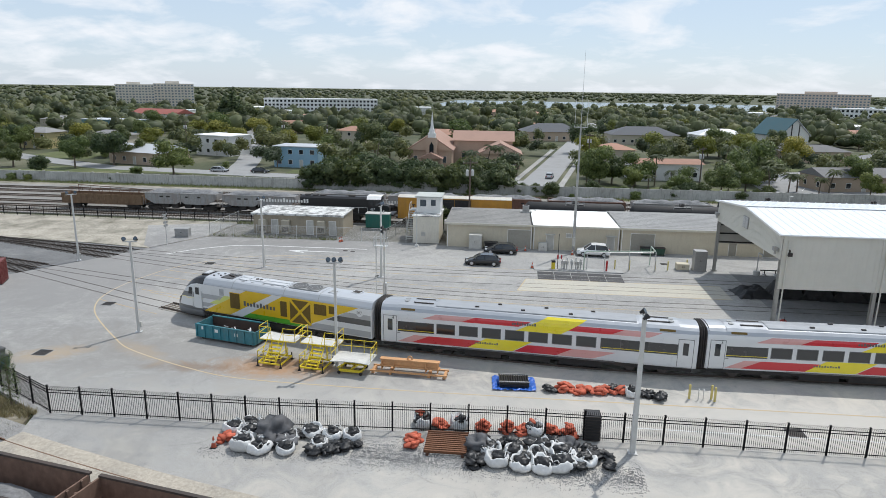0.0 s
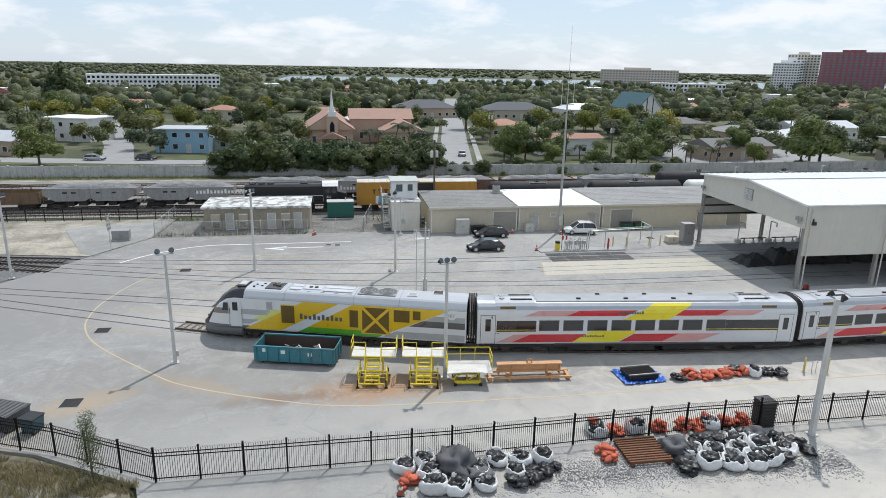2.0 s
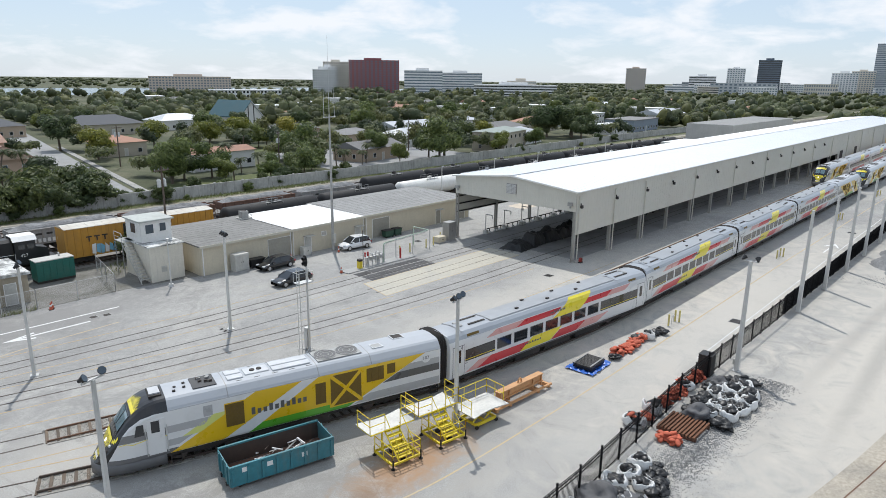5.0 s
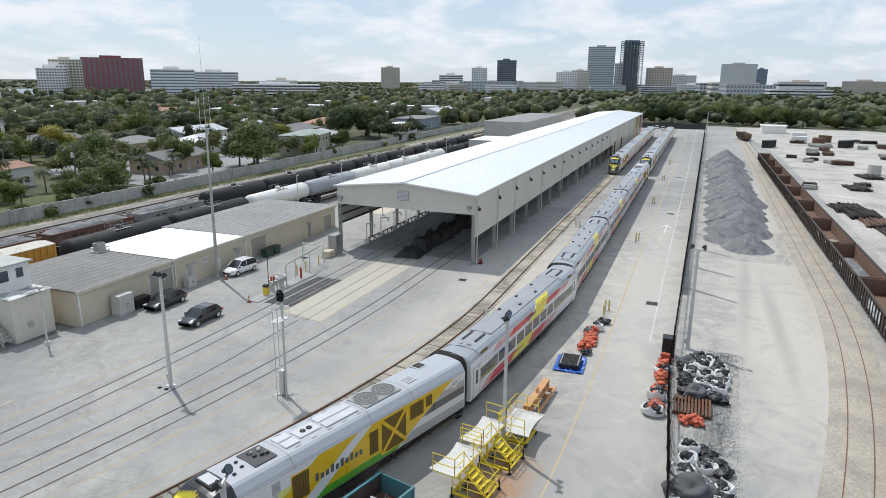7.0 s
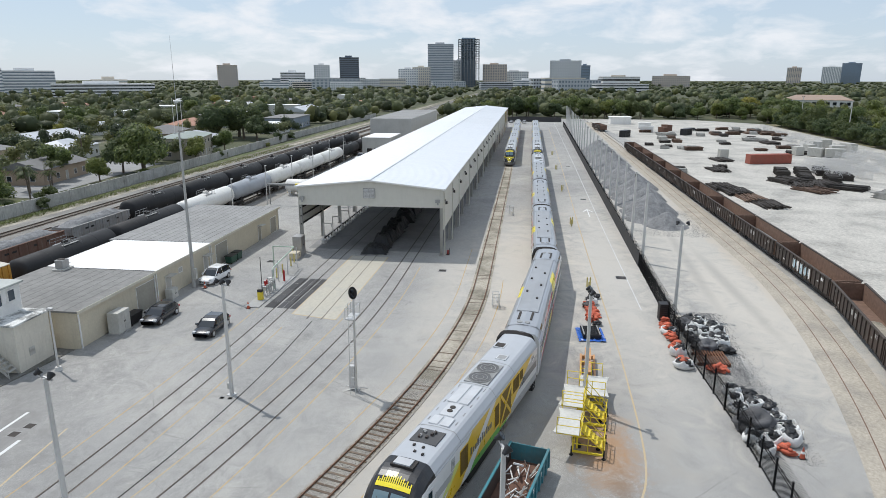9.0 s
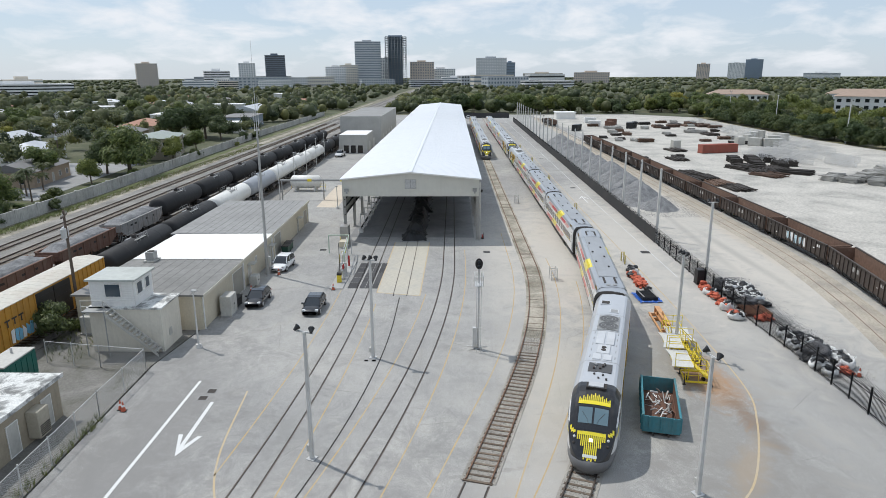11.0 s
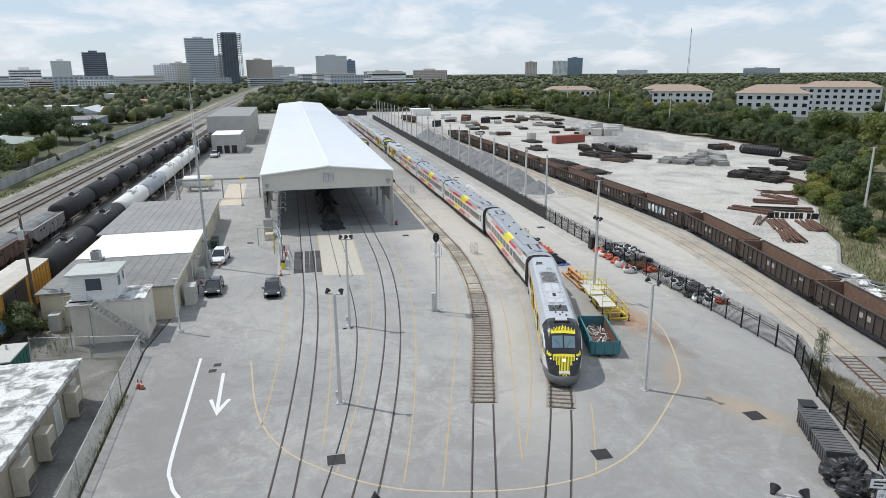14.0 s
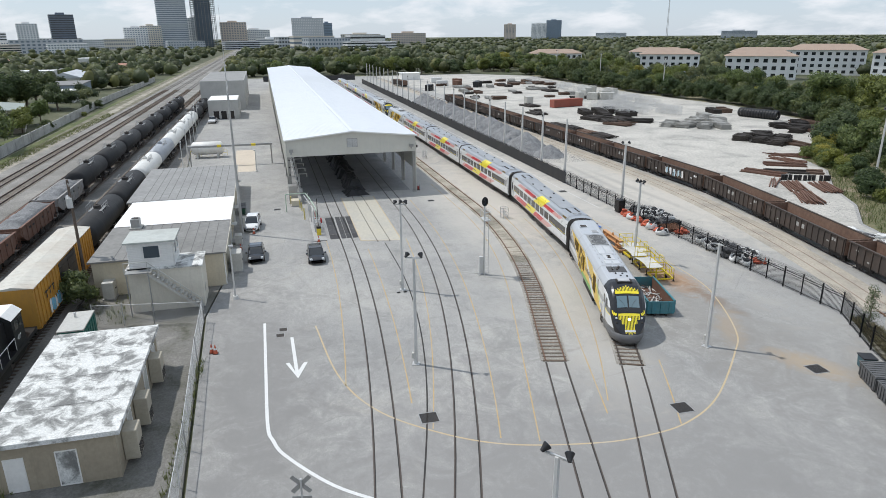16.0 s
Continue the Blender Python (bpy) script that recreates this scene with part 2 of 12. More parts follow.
def leaf_mat(name, dark, light):
    m = bpy.data.materials.new(name)
    m.use_nodes = True
    nt = m.node_tree
    b = nt.nodes["Principled BSDF"]
    g = nt.nodes.new("ShaderNodeNewGeometry")
    mid = tuple((a + c) / 2 for a, c in zip(dark, light))
    col = ramp_of(nt, g.outputs["Random Per Island"], [(0, dark), (0.55, mid), (1, light)])
    r = nt.nodes.new("ShaderNodeObjectInfo").outputs["Random"]
    col = mixed(nt, 1.0, col, ramp_of(nt, r, [(0, (0.7, 0.78, 0.7)), (0.5, (1, 1, 1)), (1, (1.25, 1.12, 0.85))]), "MULTIPLY")
    nt.links.new(col, b.inputs["Base Color"])
    b.inputs["Roughness"].default_value = 0.6
    b.inputs["Transmission Weight"].default_value = 0.0
    tr = nt.nodes.new("ShaderNodeBsdfTranslucent")
    nt.links.new(col, tr.inputs[0])
    mx = nt.nodes.new("ShaderNodeMixShader")
    mx.inputs[0].default_value = 0.42
    nt.links.new(b.outputs[0], mx.inputs[1])
    nt.links.new(tr.outputs[0], mx.inputs[2])
    nt.links.new(mx.outputs[0], nt.nodes["Material Output"].inputs[0])
    return m


def glass_mat(name, color, rough=0.08):
    m = bpy.data.materials.new(name)
    m.use_nodes = True
    b = m.node_tree.nodes["Principled BSDF"]
    b.inputs["Base Color"].default_value = (*color, 1)
    b.inputs["Roughness"].default_value = rough
    b.inputs["Specular IOR Level"].default_value = 0.8
    return m


CONC = concrete_mat()
GROUND = patchy_mat("dry_grass", [(0.3, (0.05, 0.06, 0.028)), (0.48, (0.085, 0.095, 0.045)), (0.62, (0.15, 0.145, 0.085)), (0.8, (0.3, 0.28, 0.22))], (0.045, 1.6))
LAWN = patchy_mat("lawn", [(0.3, (0.075, 0.1, 0.03)), (0.55, (0.13, 0.15, 0.055)), (0.75, (0.26, 0.23, 0.14))], (0.1, 2.5))
WESTBED = patchy_mat("dark_ballast", [(0.3, (0.13, 0.13, 0.13)), (0.6, (0.21, 0.21, 0.207)), (0.8, (0.3, 0.29, 0.27))], (0.25, 7.0), 0.9)
TRACKSIDE = patchy_mat("weedy_trackside", [(0.32, (0.1, 0.105, 0.05)), (0.48, (0.2, 0.185, 0.125)), (0.66, (0.34, 0.31, 0.25))], (0.3, 4.0), 0.6)
SCRUB = patchy_mat("green_scrub", [(0.32, (0.1, 0.115, 0.045)), (0.46, (0.17, 0.17, 0.08)), (0.56, (0.24, 0.2, 0.12)), (0.7, (0.38, 0.33, 0.25))], (0.35, 5.0), 0.9)
TIEK = mat("dark_tie", (0.06, 0.05, 0.043), 0.9, 0, 5, 0.3, 0.3, 0.4)
TROUGH = patchy_mat("sandy_ballast", [(0.3, (0.3, 0.28, 0.25)), (0.6, (0.45, 0.42, 0.37)), (0.8, (0.55, 0.51, 0.45))], (0.3, 8.0), 0.9)
BALLAST = patchy_mat("ballast", [(0.3, (0.28, 0.275, 0.265)), (0.6, (0.4, 0.39, 0.37)), (0.8, (0.5, 0.47, 0.43))], (0.25, 9.0), 0.9)
FECBED = patchy_mat("rail_bed_ballast", [(0.3, (0.19, 0.18, 0.16)), (0.55, (0.3, 0.285, 0.26)), (0.75, (0.42, 0.39, 0.35))], (0.12, 6.0), 0.8)
SAND = patchy_mat("pale_sand", [(0.28, (0.16, 0.144, 0.096)), (0.44, (0.304, 0.28, 0.224)), (0.58, (0.464, 0.42, 0.344)), (0.75, (0.544, 0.496, 0.416))], (0.22, 3.0), 0.5)
WEEDS = patchy_mat("weedy_sand", [(0.34, (0.1, 0.095, 0.045)), (0.5, (0.22, 0.19, 0.125)), (0.68, (0.42, 0.38, 0.31))], (0.4, 5.0), 0.8)
PLOT = patchy_mat("gravelly_plot", [(0.3, (0.08, 0.08, 0.05)), (0.42, (0.17, 0.165, 0.14)), (0.6, (0.25, 0.24, 0.22)), (0.75, (0.38, 0.36, 0.32))], (0.3, 6.0), 0.8)
GRAVEL = patchy_mat("grey_gravel", [(0.3, (0.15, 0.153, 0.156)), (0.7, (0.33, 0.33, 0.33))], (0.6, 4.2), 1.0)
ASPHALT = mat("worn_asphalt", (0.30, 0.30, 0.295), 0.9, 0, 3.0, 0.3, 0.12)
RAILR = mat("rusty_rail", (0.17, 0.095, 0.06), 0.8, 0.0, 6, 0.4, 0.25, dirt=(0.1, 0.06, 0.045))
RAIL = mat("rail_steel", (0.12, 0.095, 0.08), 0.5, 0.6, 6, 0.3)
TIE = mat("weathered_tie", (0.17, 0.125, 0.09), 0.9, 0, 5, 0.5, 0.35, 0.6, per=0.45, dirt=(0.32, 0.29, 0.24))
ROOFW = mat("white_metal_roof", (0.78, 0.8, 0.82), 0.35, 0.0, 0.6, 0.12, 0.04, 0.0, dirt=(0.5, 0.5, 0.48))
FENCEB = mat("fence_black", (0.012, 0.012, 0.013), 0.9, 0, 5, 0.1, 0.2, 0)
FENCEB.node_tree.nodes["Principled BSDF"].inputs["Specular IOR Level"].default_value = 0.1
BEIGE = mat("beige_wall_panel", (0.60, 0.585, 0.52), 0.55, 0, 1.2, 0.08, 0.04, 0.05, streak=0.08)
STUCCO = mat("cream_stucco", (0.58, 0.52, 0.40), 0.9, 0, 6, 0.18, 0.08, 0.25, streak=0.25, dirt=(0.3, 0.26, 0.2))
TAR = mat("grey_felt_roof", (0.23, 0.225, 0.212), 0.9, 0, 1.6, 0.55, 0.22, 0.3, dirt=(0.11, 0.108, 0.1))
TAR2 = mat("light_felt_roof", (0.29, 0.288, 0.278), 0.9, 0, 1.5, 0.4, 0.2, 0.3, dirt=(0.15, 0.145, 0.14))
MOULD = patchy_mat("stained_white_roof", [(0.38, (0.22, 0.22, 0.21)), (0.47, (0.42, 0.42, 0.4)), (0.52, (0.7, 0.7, 0.67)), (0.6, (0.8, 0.8, 0.77))], (0.75, 9.0), 0.2, 0.85)
WHITE = mat("white_paint", (0.78, 0.77, 0.74), 0.6, 0, 4, 0.12, 0.05, 0.08, streak=0.08)
BRIGHT = mat("white_coated_roof", (0.86, 0.86, 0.84), 0.6, 0, 2, 0.06, 0.03, 0.05)
BLACK = mat("black_paint", (0.015, 0.015, 0.016), 0.45, 0, 5, 0.15, 0.2, 0.05, dirt=(0.06, 0.05, 0.045))
GALV = mat("galvanised_steel", (0.58, 0.58, 0.57), 0.5, 0.45, 5, 0.2, 0.12)
POLE = mat("pale_pole_concrete", (0.58, 0.57, 0.54), 0.8, 0, 3, 0.2, 0.08, 0.2)
STEELG = mat("grey_steel", (0.34, 0.34, 0.33), 0.5, 0.3, 5, 0.3, 0.1)
WALLC = mat("mouldy_wall_concrete", (0.5, 0.49, 0.46), 0.9, 0, 2, 0.6, 0.15, 0.3, streak=0.75, dirt=(0.13, 0.125, 0.11))
GLASSD = glass_mat("dark_window_glass", (0.02, 0.024, 0.028))
GLASSB = glass_mat("tinted_window_glass", (0.05, 0.07, 0.09), 0.15)
# far windows: the pallor of distance haze is mixed into the glass colour
GLASSF = glass_mat("hazed_far_glass", (0.16, 0.2, 0.24), 0.25)
YLINE = mat("yellow_line_paint", (0.48, 0.375, 0.23), 0.8, 0, 6, 0.55, 0.12, 0.0, dirt=(0.45, 0.42, 0.37))
WLINE = mat("white_line_paint", (0.68, 0.68, 0.66), 0.8, 0, 6, 0.2, 0.08, 0.0, dirt=(0.45, 0.44, 0.42))
YLINE2 = mat("ghost_yellow_paint", (0.47, 0.335, 0.16), 0.85, 0, 3, 0.8, 0.12, 0.0, dirt=(0.39, 0.365, 0.31))
WLINE2 = mat("worn_white_paint", (0.6, 0.6, 0.59), 0.8, 0, 3, 0.8, 0.08, 0.0, dirt=(0.4, 0.4, 0.395))
YELLOW = mat("safety_yellow", (0.75, 0.58, 0.03), 0.5, 0, 6, 0.3, 0.1, 0.1, dirt=(0.3, 0.22, 0.08))
ORANGE = mat("orange_paint", (0.58, 0.31, 0.14), 0.6, 0, 6, 0.4, 0.15, 0.1)
TEAL = mat("teal_paint", (0.04, 0.2, 0.24), 0.55, 0, 4, 0.35, 0.15, 0.1, streak=0.3, dirt=(0.2, 0.12, 0.07))
RUST = mat("rusted_steel", (0.15, 0.08, 0.055), 0.9, 0, 4, 0.5, 0.3, 0.3, dirt=(0.08, 0.045, 0.035))
DARKST = mat("dark_brown_steel", (0.05, 0.04, 0.034), 0.7, 0, 3, 0.35, 0.25, 0.15, streak=0.3, dirt=(0.13, 0.075, 0.05))
SILVER = mat("silver_train_paint", (0.42, 0.435, 0.455), 0.36, 0.45, 1.5, 0.12, 0.04, 0.0, coat=0.3, dirt=(0.3, 0.28, 0.25))
ROOFG = mat("train_roof_grey", (0.36, 0.37, 0.38), 0.4, 0.2, 2, 0.3, 0.06, 0.0)
TWHITE = mat("train_white", (0.7, 0.7, 0.69), 0.3, 0, 1.2, 0.12, 0.03, 0.0, coat=0.4, dirt=(0.4, 0.37, 0.33))
TYEL = mat("train_yellow", (0.74, 0.47, 0.012), 0.3, 0, 1.5, 0.08, 0.03, 0.0, coat=0.4)
TYEL2 = mat("train_bright_yellow", (0.85, 0.7, 0.03), 0.3, 0, 1.5, 0.08, 0.03, 0.0, coat=0.4)
TRED = mat("train_red", (0.6, 0.03, 0.04), 0.3, 0, 1.5, 0.1, 0.04, 0.0, coat=0.4)
TPINK = mat("train_pink", (0.68, 0.36, 0.33), 0.3, 0, 1.5, 0.1, 0.04, 0.0, coat=0.4)
TGREEN = mat("train_green", (0.10, 0.38, 0.03), 0.3, 0, 1.5, 0.1, 0.04, 0.0, coat=0.4)
TGREY = mat("train_band_grey", (0.11, 0.11, 0.11), 0.3, 0, 1.5, 0.1, 0.05, 0.0, coat=0.4)
TLGREY = mat("train_light_grey", (0.4, 0.4, 0.4), 0.3, 0, 1.5, 0.1, 0.05, 0.0, coat=0.4)
TBLACK = mat("train_black", (0.012, 0.012, 0.014), 0.25, 0, 1.5, 0.05, 0.05, 0.0, coat=0.5)
UNDER = mat("underframe_black", (0.03, 0.027, 0.025), 0.8, 0, 5, 0.5, 0.2, 0.2, dirt=(0.12, 0.09, 0.07))
GRILL = mat("brown_grille", (0.16, 0.10, 0.02), 0.6, 0.2, 8, 0.2, 0.2, 0.2)
BARK = mat("bark", (0.15, 0.12, 0.09), 0.95, 0, 8, 0.3, 0.25, 0.5)
WOODP = mat("creosoted_pole", (0.12, 0.09, 0.07), 0.9, 0, 8, 0.3, 0.2, 0.3)
SHINGLE = mat("grey_shingles", (0.26, 0.255, 0.25), 0.9, 0, 4, 0.3, 0.15, 0.2, per=0.35)
TERRA = mat("terracotta_roof", (0.42, 0.23, 0.16), 0.85, 0, 4, 0.3, 0.12, 0.2, per=0.2)
CHURCHW = mat("rose_stucco", (0.5, 0.36, 0.27), 0.9, 0, 3, 0.15, 0.06, 0.1)
LEAF = leaf_mat("broad_leaves", (0.072, 0.106, 0.031), (0.23, 0.275, 0.085))
LEAFY = leaf_mat("yellow_green_leaves", (0.13, 0.15, 0.026), (0.4, 0.37, 0.075))
LEAFD = leaf_mat("dark_leaves", (0.042, 0.066, 0.027), (0.135, 0.175, 0.068))
FROND = leaf_mat("palm_fronds", (0.03, 0.05, 0.015), (0.11, 0.14, 0.05))
FARY = leaf_mat("far_yellow_leaves", (0.1, 0.113, 0.038), (0.25, 0.25, 0.09))
FARD = leaf_mat("far_dark_leaves", (0.05, 0.069, 0.036), (0.115, 0.14, 0.07))
GRASSB = leaf_mat("green_grass_blades", (0.1, 0.125, 0.04), (0.24, 0.25, 0.1))
DRY = leaf_mat("dry_grass_blades", (0.17, 0.15, 0.075), (0.4, 0.355, 0.22))
FAR = leaf_mat("far_leaves", (0.066, 0.09, 0.042), (0.195, 0.22, 0.1))


# ---------------------------------------------------------------- building helpers
def thing(name, label, category, m=None, group="", kind=""):
    ob = new(name)
    ob.empty_display_size = 0.2
    tagged(ob, label, category, group, kind)
    if m is not None:
        ob.matrix_world = m
    return ob


def finish(name, bm, material, smooth=False):
    me = bpy.data.meshes.new(name)
    bmesh.ops.recalc_face_normals(bm, faces=bm.faces)
    bm.to_mesh(me)
    bm.free()
    for x in (material if isinstance(material, (list, tuple)) else [material]):
        me.materials.append(x)
    if smooth:
        me.polygons.foreach_set("use_smooth", [True] * len(me.polygons))
    return me


def part(name, bm, material, parent, label="", smooth=False):
    ob = new(name, finish(name, bm, material, smooth))
    ob.parent = parent
    if label:
        ob["label"] = label
    return ob


def shared(name, me, parent, x=0, y=0, z=0, rz=0, ry=0, rx=0):
    ob = new(name, me)
    ob.parent = parent
    ob.matrix_local = pose(x, y, z, rx, ry, rz)
    return ob


def setting(name, bm, material, label, category, smooth=False):
    ob = new(name, finish(name, bm, material, smooth))
    return tagged(ob, label, category, kind="structure")


def B():
    return bmesh.new()


def box(bm, x0, x1, y0, y1, z0, z1, m=None, mi=0):
    v = [bm.verts.new((x, y, z)) for z in (z0, z1) for y in (y0, y1) for x in (x0, x1)]
    if m is not None:
        for q in v:
            q.co = m @ q.co
    for f in ((0, 2, 3, 1), (4, 5, 7, 6), (0, 1, 5, 4), (1, 3, 7, 5), (3, 2, 6, 7), (2, 0, 4, 6)):
        bm.faces.new([v[i] for i in f]).material_index = mi
    return bm


def rod(bm, p0, p1, r0, r1=None, n=8, cap=True, mi=0):
    p0, p1 = Vector(p0), Vector(p1)
    r1 = r0 if r1 is None else r1
    d = (p1 - p0).normalized()
    a = d.orthogonal().normalized()
    b = d.cross(a)
    lo, hi = [], []
    for i in range(n):
        t = 2 * math.pi * i / n
        w = a * math.cos(t) + b * math.sin(t)
        lo.append(bm.verts.new(p0 + w * r0))
        hi.append(bm.verts.new(p1 + w * r1))
    for i in range(n):
        bm.faces.new((lo[i], lo[(i + 1) % n], hi[(i + 1) % n], hi[i])).material_index = mi
    if cap:
        bm.faces.new(lo[::-1]).material_index = mi
        bm.faces.new(hi).material_index = mi
    return bm


def tube(bm, pts, r, n=6):
    for a, b in zip(pts, pts[1:]):
        rod(bm, a, b, r, r, n)
    return bm


def slab(bm, pts, z0, z1, mi=0):
    """A plate with the outline pts (x, y) between two heights."""
    lo = [bm.verts.new((x, y, z0)) for x, y in pts]
    hi = [bm.verts.new((x, y, z1)) for x, y in pts]
    n = len(pts)
    bm.faces.new(lo[::-1]).material_index = mi
    bm.faces.new(hi).material_index = mi
    for i in range(n):
        bm.faces.new((lo[i], lo[(i + 1) % n], hi[(i + 1) % n], hi[i])).material_index = mi
    return bm


def plate(bm, pts, y0, y1, mi=0):
    """A plate with the outline pts (x, z) between two y."""
    lo = [bm.verts.new((x, y0, z)) for x, z in pts]
    hi = [bm.verts.new((x, y1, z)) for x, z in pts]
    n = len(pts)
    bm.faces.new(lo[::-1]).material_index = mi
    bm.faces.new(hi).material_index = mi
    for i in range(n):
        bm.faces.new((lo[i], lo[(i + 1) % n], hi[(i + 1) % n], hi[i])).material_index = mi
    return bm


def strip(bm, pts, width, z0, z1):
    """A ribbon with thickness along pts (x, y)."""
    left, right = [], []
    for i, p in enumerate(pts):
        a = Vector(pts[max(0, i - 1)])
        b = Vector(pts[min(len(pts) - 1, i + 1)])
        d = (b - a).normalized()
        nrm = Vector((-d.y, d.x)) * width / 2
        left.append((Vector(p) + nrm))
        right.append((Vector(p) - nrm))
    rows = []
    for l, r in zip(left, right):
        rows.append([bm.verts.new((l.x, l.y, z1)), bm.verts.new((r.x, r.y, z1)), bm.verts.new((r.x, r.y, z0)), bm.verts.new((l.x, l.y, z0))])
    for a, b in zip(rows, rows[1:]):
        for k in range(4):
            bm.faces.new((a[k], a[(k + 1) % 4], b[(k + 1) % 4], b[k]))
    bm.faces.new(rows[0])
    bm.faces.new(rows[-1][::-1])
    return bm


def loft(bm, sections, closed=True, cap=True, pick=None):
    """Skin over sections, each a ring of points (x, y, z)."""
    rings = [[bm.verts.new(p) for p in s] for s in sections]
    n = len(rings[0])
    for a, b in zip(rings, rings[1:]):
        for i in range(n if closed else n - 1):
            f = bm.faces.new((a[i], a[(i + 1) % n], b[(i + 1) % n], b[i]))
            if pick:
                f.material_index = pick(f.calc_center_median())
    if cap:
        for ring in (rings[0][::-1], rings[-1]):
            f = bm.faces.new(ring)
            if pick:
                f.material_index = pick(f.calc_center_median())
    return bm


def text_mesh(words, size, depth=0.004):
    cu = bpy.data.curves.new("writing", "FONT")
    cu.body, cu.size, cu.extrude, cu.resolution_u = words, size, depth, 2
    ob = new("writing", cu)
    me = bpy.data.meshes.new_from_object(ob)
    bpy.data.objects.remove(ob)
    bpy.data.curves.remove(cu)
    return me


# ---------------------------------------------------------------- tracks in plan
S = 0.02   # the yard's long lines lean by this much from x


class Track:
    """A straight line y0 + S (x - 20) for x > x0 that bends by a circle to the west of x0, straight again past xs."""

    def __init__(self, y0, x0, r, xs, slope=S):
        self.y0, self.x0, self.r, self.xs, self.slope = y0, x0, r, xs, slope

    def y(self, x):
        y = self.y0 + self.slope * (x - 20)
        if x < self.x0:
            l = self.x0 - max(x, self.xs)
            y += l * l / (2 * self.r)
            if x < self.xs:
                y += (self.xs - x) * l / self.r
        return y

    def pts(self, x0, x1, step=2.0):
        n = max(2, int(abs(x1 - x0) / step))
        return [(x0 + (x1 - x0) * i / n, self.y(x0 + (x1 - x0) * i / n)) for i in range(n + 1)]

    def yaw(self, x):
        return math.degrees(math.atan2(self.y(x + 0.5) - self.y(x - 0.5), 1.0))


T1 = Track(78.25, 1.5, 312, -52)
T2 = Track(73.95, -6, 130, -42)
T3 = Track(68.68, 13.5, 200, -52)
T4 = Track(58.5, 14, 125, -22, 0.0225)
T5 = Track(51.4, 15, 124, -40)
GON = Track(20.62, 21, 100, 0, 0.027)      # gondola cars
SPUR = Track(24.35, 30, 190, -60, 0.0165)     # embedded siding beside the fence


# the yard's south edge, from west to east
EDGE = [(-33.5, 26), (-20, 18.6), (-15, 14.6), (-8, 12.4), (0, 5.4), (10, 0), (22, -10), (33, -14), (44, -27), (58, -44), (67, -53), (80, -58), (102, -62), (125, -64), (145, -61), (180, -58), (300, -58)]


def yard_edge(x):
    """The y of the yard's south edge."""
    for (xa, ya), (xb, yb) in zip(EDGE, EDGE[1:]):
        if x <= xb:
            return ya + (yb - ya) * (x - xa) / (xb - xa)
    return -58


def offset(pts, d):
    out = []
    for i, p in enumerate(pts):
        a, b = Vector(pts[max(0, i - 1)]), Vector(pts[min(len(pts) - 1, i + 1)])
        t = (b - a).normalized()
        out.append((p[0] - t.y * d, p[1] + t.x * d))
    return out


# ---------------------------------------------------------------- ground
def disc_ground():
    bm = B()
    rings = [[bm.verts.new((r * math.cos(2 * math.pi * i / 48), r * math.sin(2 * math.pi * i / 48), -0.25)) for i in range(48)] for r in (300, 900, 2200, 4800)]
    bm.faces.new(rings[0])
    for a, b in zip(rings, rings[1:]):
        for i in range(48):
            bm.faces.new((a[i], a[(i + 1) % 48], b[(i + 1) % 48], b[i]))
    return setting("ground", bm, GROUND, "flat dry ground with patchy grass reaching the horizon", "ground")


def fence_y(x):
    return 39.35 + (x * 0.013 if x > 0 else max(x * 0.067, -1.0 + (x + 15) * 0.025))


